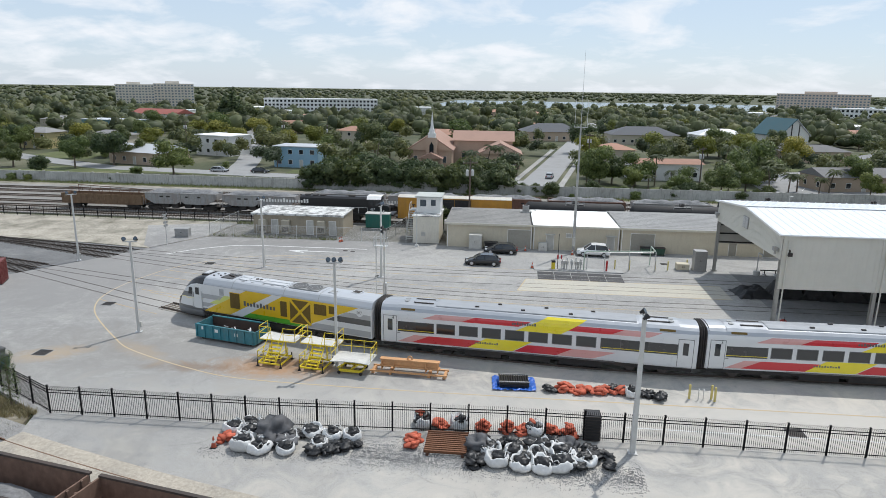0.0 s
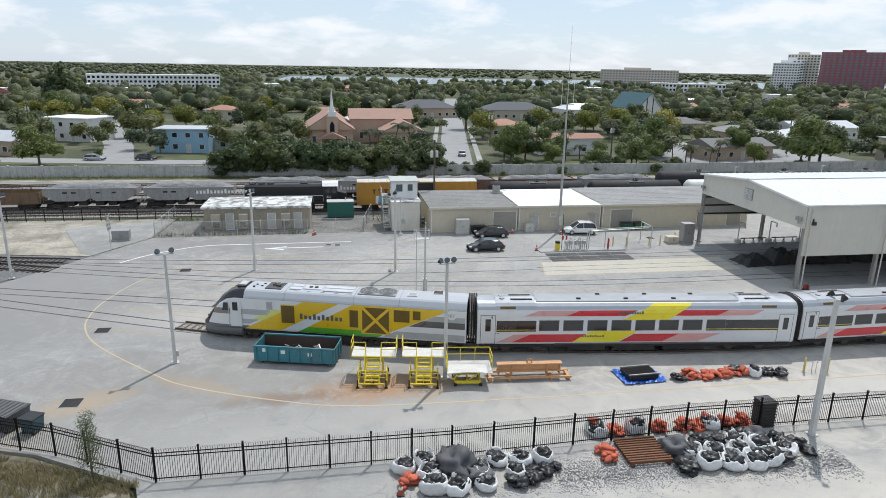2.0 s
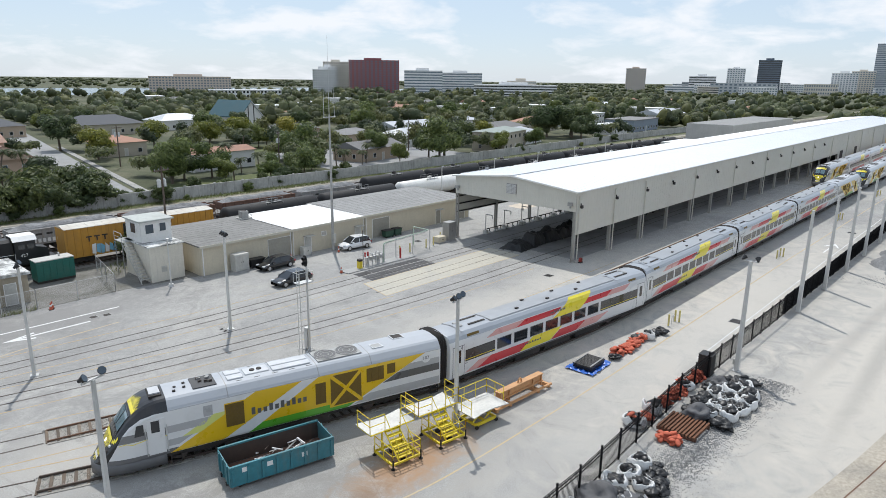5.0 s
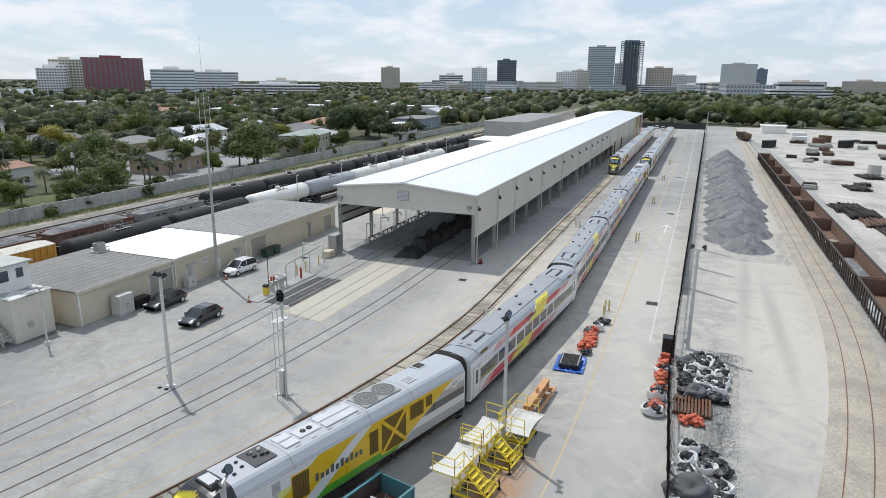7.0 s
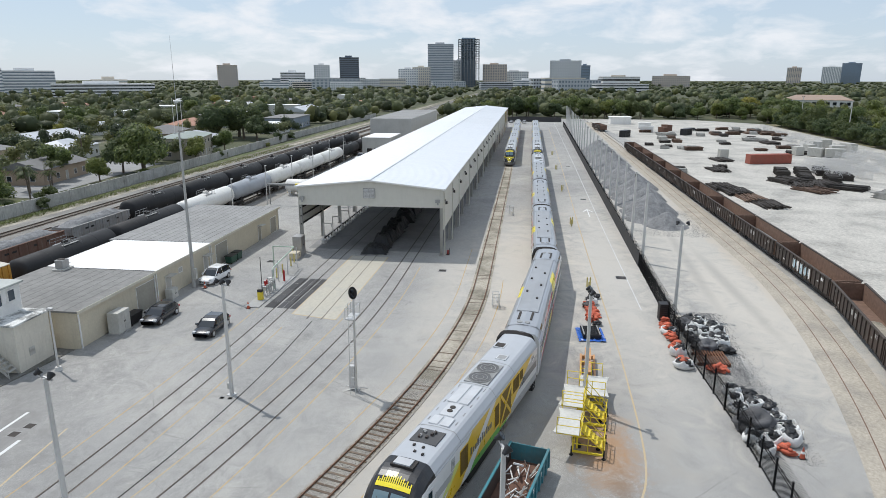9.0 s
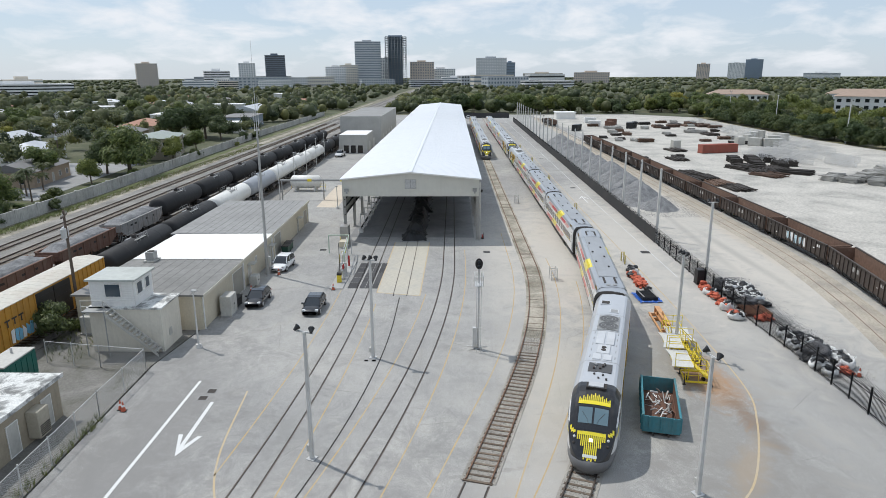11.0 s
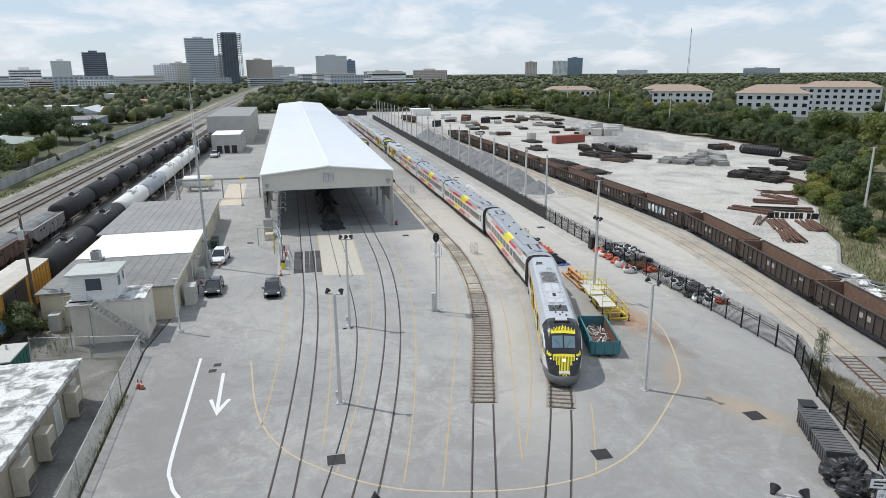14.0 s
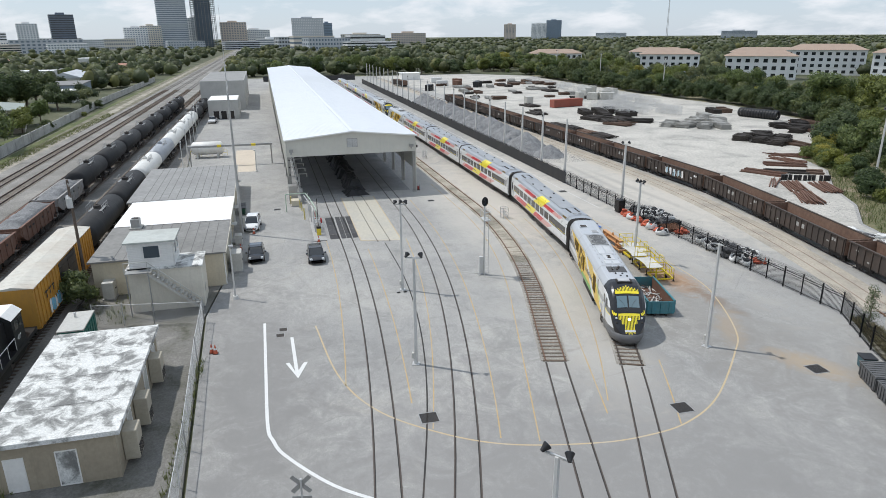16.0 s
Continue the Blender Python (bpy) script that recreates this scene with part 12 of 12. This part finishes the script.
apartments(236, -164, -126, 34, 11.0, 3, "white three-storey apartment house with tan hip roof")
apartments(255, -222, -132, 40, 13.0, 4, "white four-storey apartment house with tan roof")
apartments(300, -150, -120, 34, 10.5, 3, "white three-storey apartment house with tan roof")
apartments(396, -200, -118, 42, 9, 3, "white apartment house with tan roof behind the trees")
apartments(340, -250, -126, 44, 9.5, 4, "white four-storey apartment house with tan roof")
apartments(430, -130, -108, 40, 8, 2, "white two-storey apartment house with brown roof")
apartments(190, -215, -140, 36, 13, 4, "white apartment house beside a pool")
t = thing("lattice_mast", "very tall thin lattice radio mast far away", "radio mast", pose(2300, -1380, 0))
bm = B()
for s, q in ((0, 0), (2.1, 4), (4.2, 8)):
    rod(bm, (3.5 * math.cos(s), 3.5 * math.sin(s), 0), (0.6 * math.cos(s), 0.6 * math.sin(s), 175), 0.8, 0.5, 4)
part("lattice", bm, STEELG, t)


# ---------------------------------------------------------------- trees
def tufts(rnd, lobes, n, size, verts, faces):
    tot = sum(r[3] ** 2 for r in lobes)
    for cx, cy, cz, r, rz in lobes:
        k = int(n * r * r / tot)
        for _ in range(k):
            a, u = rnd.uniform(0, 2 * math.pi), rnd.uniform(-0.75, 1)
            q = math.sqrt(max(0, 1 - u * u))
            rad = rnd.uniform(0.66, 1.12)
            d = Vector((q * math.cos(a), q * math.sin(a), u))
            c = Vector((cx + d.x * r * rad, cy + d.y * r * rad, cz + d.z * rz * rad))
            s = size * rnd.uniform(0.6, 1.3)
            t1 = (d.orthogonal().normalized() + Vector((rnd.uniform(-0.5, 0.5), rnd.uniform(-0.5, 0.5), rnd.uniform(-0.5, 0.5)))).normalized()
            n1 = (d + Vector((rnd.uniform(-0.7, 0.7), rnd.uniform(-0.7, 0.7), rnd.uniform(-0.3, 0.9)))).normalized()
            t2 = n1.cross(t1).normalized()
            e = len(verts)
            verts += [tuple(c - t1 * s + t2 * s * 0.45), tuple(c - t1 * s * 0.3 - t2 * s * 0.75), tuple(c + t1 * s + n1 * s * 0.25)]
            faces.append((e, e + 1, e + 2))


def core(lobes, verts, faces, k=0.86, m=5, n=8):
    for cx, cy, cz, r, rz in lobes:
        e = len(verts)
        for j in range(m + 1):
            ph = -math.pi / 2 + math.pi * j / m
            for i in range(n):
                th = 2 * math.pi * i / n + j * 0.4
                w = k * (1 + 0.25 * noise.noise((math.cos(th) * 2 + cx, math.sin(th) * 2 + cy, ph * 2 + cz)))
                verts.append((cx + r * w * math.cos(ph) * math.cos(th), cy + r * w * math.cos(ph) * math.sin(th), cz + rz * w * math.sin(ph)))
        for j in range(m):
            for i in range(n):
                faces.append((e + j * n + i, e + j * n + (i + 1) % n, e + (j + 1) * n + (i + 1) % n, e + (j + 1) * n + i))


def crown_mesh(seed, spread, height, base, n, size, material, lobes_n=9):
    rnd = random.Random(seed)
    lobes = []
    for i in range(lobes_n):
        a = 2 * math.pi * i / lobes_n * 1.9 + rnd.uniform(0, 1.0)
        k = rnd.uniform(0.15, 0.72) * spread
        r = rnd.uniform(0.36, 0.55) * spread
        z = base + rnd.uniform(0.25, 0.8) * (height - base)
        lobes.append((k * math.cos(a), k * math.sin(a), z, r, min(r * 0.8, (height - z) + r * 0.3)))
    verts, faces = [], []
    core(lobes, verts, faces, 0.7, 4, 7)
    tufts(rnd, lobes, n, size, verts, faces)
    me = bpy.data.meshes.new("crown")
    me.from_pydata(verts, [], faces)
    me.materials.append(material)
    return me, lobes


def tree(name, label, seed, spread, height, base, n, size, material, trunk=0.2):
    me, lobes = crown_mesh(seed, spread, height, base, n, size, material)
    if name == "bush":
        t = tagged(new(name, me), label, "bush", "bushes")
        t.matrix_world = pose(0, 0, -400)
        return t
    t = thing(name, label, "tree", pose(0, 0, -400), "trees")
    ob = new("crown", me)
    ob.parent = t
    bm = B()
    rnd = random.Random(seed + 1)
    top = Vector((rnd.uniform(-0.2, 0.2), rnd.uniform(-0.2, 0.2), base + (height - base) * 0.25))
    rod(bm, (0, 0, -0.3), top, trunk, trunk * 0.65, 8)
    for lb in lobes[:6]:
        rod(bm, top - Vector((0, 0, 0.4)), Vector(lb[:3]), trunk * 0.45, trunk * 0.15, 5)
    part("trunk", bm, BARK, t)
    return t


def palm(seed, h, label="slender palm with drooping green fronds"):
    t = thing("palm", label, "palm", pose(0, 0, -400), "palms")
    rnd = random.Random(seed)
    bm = B()
    p = Vector((0, 0, -0.3))
    lean = Vector((rnd.uniform(-0.05, 0.05), rnd.uniform(-0.05, 0.05), 0))
    k = 6
    for i in range(k):
        q = p + Vector((0, 0, (h + 0.3) / k)) + lean * i
        rod(bm, p, q, 0.19 - 0.012 * i, 0.185 - 0.012 * i, 8, cap=False)
        p = q
    part("trunk", bm, BARK, t)
    verts, faces = [], []
    for f in range(20):
        a = f * 2.4 + rnd.uniform(-0.2, 0.2)
        up = rnd.uniform(-0.1, 0.95)
        L = rnd.uniform(1.9, 2.7)
        prev = p.copy()
        d = Vector((math.cos(a), math.sin(a), up)).normalized()
        side = Vector((-math.sin(a), math.cos(a), 0))
        for s in range(8):
            d = (d + Vector((0, 0, -0.17))).normalized()
            nxt = prev + d * L / 8
            w = 0.62 * math.sin(math.pi * (s + 0.8) / 9.0)
            for sg in (-1, 1):
                e = len(verts)
                verts += [tuple(prev), tuple(nxt), tuple(nxt + side * sg * w + d * 0.12 + Vector((0, 0, -w * 0.55)))]
                faces.append((e, e + 1, e + 2))
                e = len(verts)
                mid = (prev + nxt) / 2
                verts += [tuple(mid), tuple(nxt), tuple(mid + side * sg * w * 0.95 + d * 0.25 + Vector((0, 0, -w * 0.4)))]
                faces.append((e, e + 1, e + 2))
            prev = nxt
    me = bpy.data.meshes.new("fronds")
    me.from_pydata(verts, [], faces)
    me.materials.append(FROND)
    ob = new("fronds", me)
    ob.parent = t
    return t


def conifer(seed, h, spread, label="tall feathery dark green casuarina tree"):
    t = thing("casuarina", label, "tree", pose(0, 0, -400), "trees")
    rnd = random.Random(seed)
    verts, faces = [], []
    lobes = []
    for i in range(16):
        z = h * (0.22 + 0.75 * i / 15)
        r = spread * (1 - 0.75 * i / 15) * rnd.uniform(0.6, 1.0)
        a = rnd.uniform(0, 6.28)
        lobes.append((r * 0.6 * math.cos(a), r * 0.6 * math.sin(a), z, max(0.35, r * 0.6), max(0.4, r * 0.7)))
    if h > 5:
        core(lobes, verts, faces, 0.55)
    tufts(rnd, lobes, 800 if h > 5 else 1900, 0.07 * h * (0.6 if h > 5 else 0.19), verts, faces)
    me = bpy.data.meshes.new("crown")
    me.from_pydata(verts, [], faces)
    me.materials.append(LEAFD)
    ob = new("crown", me)
    ob.parent = t
    bm = B()
    rod(bm, (0, 0, -0.3), (0, 0, h * 0.9), 0.02 * h, 0.02, 7)
    part("trunk", bm, BARK, t)
    return t


KIND = {
    "green": [tree("broadleaf_tree", "round green broadleaf tree with dense crown", 1, 3.6, 7.5, 1.3, 3230, 0.26, LEAF, 0.22), tree("broadleaf_tree", "wide green broadleaf tree with spreading crown", 2, 4.6, 8.5, 1.2, 3910, 0.29, LEAF, 0.28), tree("broadleaf_tree", "tall green broadleaf tree with open crown", 3, 4.0, 9.0, 1.2, 3740, 0.28, LEAF, 0.28)],
    "yellow": [tree("flowering_tree", "spreading tree with yellow-green blossom", 4, 4.2, 7.2, 1.8, 3230, 0.26, LEAFY, 0.22), tree("flowering_tree", "open yellow-green tree with thin crown", 5, 3.4, 6.5, 1.7, 1600, 0.3, LEAFY, 0.2)],
    "dark": [tree("dark_tree", "dense dark green tree with heavy crown", 6, 4.4, 9.0, 1.2, 3740, 0.28, LEAFD, 0.3), tree("dark_tree", "dense dark round tree with low crown", 7, 3.6, 7.5, 0.9, 3230, 0.26, LEAFD, 0.26)],
    "bush": [tree("bush", "dense green hedge bush over the wall", 8, 2.6, 4.6, 0.3, 1955, 0.22, LEAFD, 0.12), tree("bush", "low dense green bush with small leaves", 9, 1.8, 2.6, 0.1, 1275, 0.16, LEAF, 0.08)],
    "palm": [palm(1, 5.5), palm(2, 7.5), palm(3, 4.2)],
    "pine": [conifer(1, 14, 4.6), conifer(2, 3.2, 0.62, "young feathery green sapling")],
}
TR = random.Random(77)
NUM = [0]


def plant(kind, x, y, s=1.0, z=-0.22, which=None):
    src = KIND[kind][TR.randrange(len(KIND[kind])) if which is None else which]
    k = s * TR.uniform(0.88, 1.14)
    m = pose(x, y, z, 0, 0, TR.uniform(0, 360)) @ Matrix.Diagonal((k * TR.uniform(0.92, 1.1), k * TR.uniform(0.92, 1.1), k, 1))
    NUM[0] += 1
    return copy_thing(src, m)


# hedge of bushes against the wall
for i in range(22):
    x = -46 + i * 2.05
    plant("bush", x, 140.6 + TR.uniform(-0.6, 1.0), TR.uniform(1.05, 1.5), which=0)
for i in range(16):
    plant("bush", TR.uniform(-44, -3), 143.5 + TR.uniform(0, 3), TR.uniform(1.2, 1.6), which=0)
for i in range(16):
    plant("bush", TR.uniform(14, 92), 142.5 + TR.uniform(0, 4), TR.uniform(0.5, 0.95))
for i in range(36):
    x = TR.uniform(-150, 200)
    wl = 139.5 if x < 0 else 139.5 + min(x, 60) * 0.02 + max(0, x - 60) * 0.055
    plant("bush", x, wl + TR.choice((-0.9, 1.2)) + TR.uniform(-0.5, 0.5), TR.uniform(0.3, 0.8))
for kind, x, y, s in (("dark", -111, 171, 1.1), ("green", -117, 163, 0.85), ("green", -85, 155, 0.95), ("dark", -134, 162, 1.0), ("dark", -108, 178, 0.9), ("dark", -40, 205, 1.35), ("dark", -48, 220, 1.3), ("palm", -8, 178, 1.0), ("palm", -4, 176, 1.0), ("palm", 0, 172, 0.9),
                      ("palm", -12, 180, 0.9), ("green", 18, 158, 1.0), ("dark", 23, 163, 0.95), ("green", 28, 160, 0.85), ("green", 16.5, 158, 0.85), ("green", 20, 163, 0.9), ("dark", 62, 176, 1.1), ("green", 58, 170, 1.1), ("yellow", 22, 210, 1.1), ("yellow", 44, 226, 1.2), ("yellow", 78, 238, 1.2), ("yellow", 84, 214, 1.1), ("green", 26, 150, 0.6), ("green", 36, 149, 0.7), ("dark", 47, 152, 0.7), ("palm", 30, 154, 0.8), ("palm", 55, 150, 0.9), ("dark", -150, 344, 2.1), ("dark", -143, 346, 1.9), ("green", -20, 240, 1.4), ("dark", -2, 232, 1.4), ("dark", 22, 240, 1.4), ("palm", 61, 155, 1.0), ("palm", 71, 158, 1.0), ("green", 79, 162, 0.85), ("palm", 33, 162, 0.9), ("palm", 37, 163, 0.9),
                      ("palm", 41, 162, 0.85), ("green", 88, 147, 1.35), ("dark", 93, 150, 1.2), ("yellow", 60, 222, 1.1), ("yellow", 72, 226, 1.2), ("yellow", 66, 240, 1.2), ("green", 52, 156, 0.8), ("palm", 64, 158, 1.0), ("palm", 68, 156, 0.8), ("green", 76, 150, 0.8), ("green", 45, 150, 0.8),
                      ("dark", 126, 172, 1.2), ("dark", 184, 166, 1.6), ("dark", 192, 172, 1.6), ("dark", 178, 174, 1.4), ("green", 140, 152, 1.0), ("dark", 178, 158, 1.3), ("green", 118, 150, 0.9), ("yellow", -80, 225, 1.1), ("yellow", -72, 232, 1.1), ("yellow", -118, 250, 1.2), ("yellow", -130, 258, 1.2), ("yellow", -105, 262, 1.1), ("green", -60, 200, 0.9),
                      ("pine", -150, 331, 1.25), ("pine", -146, 330, 1.35), ("pine", -143, 333, 1.1), ("pine", -153, 333, 1.0), ("green", -30, 230, 1.1), ("green", -165, 196, 1.1), ("palm", -160, 170, 0.9), ("palm", -150, 175, 0.9)):
    plant(kind, x, y, s, which=0 if kind == "pine" else None)


def free(x, y, pad=0.0):
    if (abs(x - street_x(y)) < (8.5 if y < 190 else 6.6) + pad and y < 460) or (150 < y < 168 and x < 3):
        return False
    return not any((x - a) ** 2 + (y - b) ** 2 < (r + pad) ** 2 for a, b, r in KEEP)


count = 0
for i in range(2000):
    if count >= 110:
        break
    if i % 4 == 0:
        x, y = TR.uniform(120, 420), TR.uniform(160, 330)
    else:
        x, y = TR.uniform(-260, 260), 150 + 260 * TR.random() ** 1.2
    if y < 148 + max(0, x) * 0.05 or not free(x, y):
        continue
    if 56 < x < 110 and 150 < y < 200 and TR.random() < 0.7:
        continue
    kind = TR.choices(("green", "yellow", "dark", "palm", "bush"), (5, 2.4, 4, 1, 0.6))[0]
    plant(kind, x, y, TR.uniform(0.8, 1.3))
    KEEP.append((x, y, 2.6))
    count += 1
# dense belt south of the yard
for i in range(95):
    u = TR.random()
    x = 40 + 420 * u
    y = yard_edge(x) - 4 - 52 * TR.random() ** 1.3
    if not free(x, y):
        continue
    plant(TR.choices(("green", "dark", "yellow"), (5, 4, 0.5))[0], x, y, TR.uniform(0.9, 1.35))
for i in range(34):
    x = TR.uniform(-18, 60)
    y = yard_edge(x) - TR.uniform(8, 42)
    plant(TR.choice(("green", "bush", "dark")), x, y, TR.uniform(0.6, 1.1))
for i in range(26):
    x = TR.uniform(-6, 45)
    plant("bush", x, yard_edge(x) - TR.uniform(2, 11), TR.uniform(0.5, 1.0))
for i in range(9):
    x = 19 + i * 2.6
    plant("yellow", x, yard_edge(x) - TR.uniform(1.5, 5), TR.uniform(0.35, 0.5))
plant("pine", -34.6, 38.6, 1.15, -0.1, 1)
plant("bush", -12.2, 104.0, 0.8, -0.1, 0)
plant("bush", -9.9, 103.2, 0.5, -0.1, 1)
# trees closing the yard's far end
for i in range(46):
    plant(TR.choice(("green", "dark", "dark", "bush")), TR.uniform(334, 372), TR.uniform(-60, 104), TR.uniform(0.9, 1.4))


def far_woods():
    """Distant trees in three tones, joined."""
    rnd = random.Random(8)
    mesh = {m: ([], []) for m in (FAR, FARY, FARD)}
    n = 0
    while n < 10500:
        r = 320 + 2980 * rnd.random() ** 1.55
        a = rnd.uniform(-1.15, 2.6)
        x, y = r * math.cos(a), r * math.sin(a)
        if -60 < y < 150 and x < 345:
            continue
        if x > 300 and 117 < y - 0.0165 * (x - 300) < 148 and x < 1300:
            continue
        if abs(x - street_x(y)) < 7 and y < 460:
            continue
        if 790 < y < 1180 and -120 < x < 900:
            continue
        if r < 700 and any((x - c) ** 2 + (y - d) ** 2 < q * q for c, d, q in KEEP):
            continue
        h = rnd.uniform(4.5, 10.0)
        w = rnd.uniform(3.0, 6.0) * (1 + r / 2400)
        if r > 1000:
            h *= 0.8
        verts, faces = mesh[rnd.choices((FAR, FARY, FARD), (5, 1.4, 4))[0]]
        near = r < 1000
        ww = w * 0.8
        core([(x, y, h * 0.5, ww, h * 0.5)], verts, faces, 0.88, 4 if near else 3, 6 if near else 5)
        for _ in range(26 if near else 5):
            th, u = rnd.uniform(0, 6.28), rnd.uniform(-0.2, 1.0)
            q = math.sqrt(max(0.02, 1 - u * u))
            s = w * (rnd.uniform(0.1, 0.22) if near else rnd.uniform(0.16, 0.3))
            c = (x + ww * q * math.cos(th), y + ww * q * math.sin(th), 0.5 * h + h * 0.5 * u)
            e = len(verts)
            for _v in range(3):
                verts.append((c[0] + rnd.uniform(-s, s), c[1] + rnd.uniform(-s, s), max(-0.2, c[2] + rnd.uniform(-s, s) * 0.6)))
            faces.append((e, e + 1, e + 2))
        n += 1
    for m, (verts, faces) in mesh.items():
        me = bpy.data.meshes.new("far_woods")
        me.from_pydata(verts, [], faces)
        me.materials.append(m)
        me.polygons.foreach_set("use_smooth", [True] * len(me.polygons))
        tagged(new("far_woods", me), "distant belts of green trees reaching the horizon", "woods", kind="stuff")


far_woods()
bm = B()
slab(bm, [(-110, 800), (880, 800), (880, 1170), (-110, 1170)], -0.4, -0.15)
setting("lagoon", bm, glass_mat("lagoon_water", (0.1, 0.14, 0.15), 0.2), "pale calm lagoon beyond the trees", "water")


def filler_trees():
    """The trees between the houses that cannot be told apart one by one."""
    rnd = random.Random(18)
    mesh = {m: ([], []) for m in (FAR, FARY, FARD)}
    n = 0
    while n < 760:
        k = rnd.random()
        if k < 0.2:
            x, y = rnd.uniform(-170, 210), rnd.uniform(150, 240)
        elif k < 0.62:
            x, y = rnd.uniform(-330, 330), 168 + 330 * rnd.random() ** 1.15
        elif k < 0.82:
            x, y = rnd.uniform(150, 480), rnd.uniform(160, 360)
        else:
            x = rnd.uniform(60, 460)
            y = yard_edge(x) - 6 - rnd.uniform(0, 75)
        if (y > 0 and not free(x, y, -1.0)) or (y < 0 and any((x - a) ** 2 + (y - b) ** 2 < r * r for a, b, r in KEEP)):
            n += 0.2
            continue
        h, w = rnd.uniform(4.5, 8.5), rnd.uniform(2.6, 4.4)
        lobes = []
        for _ in range(4):
            a = rnd.uniform(0, 6.28)
            q = rnd.uniform(0.1, 0.6) * w
            lobes.append((x + q * math.cos(a), y + q * math.sin(a), h * rnd.uniform(0.45, 0.78), w * rnd.uniform(0.45, 0.65), h * rnd.uniform(0.2, 0.3)))
        verts, faces = mesh[rnd.choices((FAR, FARY, FARD), (5, 2.5, 3))[0]]
        core(lobes, verts, faces, 0.64, 4, 6)
        tufts(rnd, lobes, 420, 0.42, verts, faces)
        n += 1
    for m, (verts, faces) in mesh.items():
        me = bpy.data.meshes.new("filler_trees")
        me.from_pydata(verts, [], faces)
        me.materials.append(m)
        tagged(new("filler_trees", me), "dense green trees filling the gaps between houses", "trees", kind="stuff")


filler_trees()


# low growth that closes the foot of the tree belt
for i in range(120):
    x = 40 + 250 * (i + TR.random()) / 120
    plant("bush", x, yard_edge(x) - TR.uniform(1.5, 6), TR.uniform(0.9, 1.6), which=0)
for i in range(14):
    x = 16 + 26 * (i + TR.random()) / 14
    plant("bush", x, yard_edge(x) - TR.uniform(1.0, 4), TR.uniform(0.7, 1.2), which=1)


def weeds(name, spots, seed, hmax=0.6, dry=False, blade=None):
    rnd = random.Random(seed)
    verts, faces = [], []
    for x0, x1, y0, y1, n in spots:
        for _ in range(n):
            x, y = rnd.uniform(x0, x1), rnd.uniform(y0, y1)
            if dry and y > 38.6 + (-31.6 - x) * 0.42 - 0.9:
                continue
            if x > -20 and y < 20 and y > yard_edge(x):
                continue
            for b in range(5):
                a = rnd.uniform(0, 6.28)
                h = rnd.uniform(0.15, hmax)
                w = rnd.uniform(0.012, 0.035)
                lx, ly = math.cos(a), math.sin(a)
                e = len(verts)
                verts += [(x - ly * w, y + lx * w, -0.08), (x + ly * w, y - lx * w, -0.08), (x + lx * h * 0.6, y + ly * h * 0.6, h)]
                faces.append((e, e + 1, e + 2))
    me = bpy.data.meshes.new(name)
    me.from_pydata(verts, [], faces)
    me.materials.append(DRY if dry else blade or GRASSB)
    tagged(new(name, me), "tufts of dry brown grass" if dry else "tufts of dry green weeds", "weeds", kind="stuff")


weeds("weeds", ((-45, -26, 91.6, 92.4, 200), (-45, -30, 100.4, 101.5, 200), (-17, -10, 99, 103.5, 90), (-130, 160, 136.3, 139, 5200)), 3)
weeds("dry_grass_tufts", ((-46, -32, 37.0, 40.5, 2600), (-58, -40, 39.2, 42.6, 2600), (-60, -35, 26, 33, 900)), 6, 0.42, True)
weeds("scrub_weeds", ((-24, 20, -10, 18, 3800), (10, 60, -45, -5, 3800)), 4, 1.0)
for k in range(14):
    x, y = TR.uniform(-140, 200), TR.uniform(150, 240)
    if free(x, y, 1):
        power_pole(x, y, 10, TR.uniform(0, 180))
# the first plant of each kind takes a place of its own
for src, x, y in zip([t for k in KIND.values() for t in k], range(-300, 60, 26), [152, 240, 188, 262, 236, 210, 228, 151, 150, 176, 186, 192, 330, 152]):
    src.matrix_world = pose(x if abs(x - street_x(y)) > 9 else x + 20, y, -0.22)
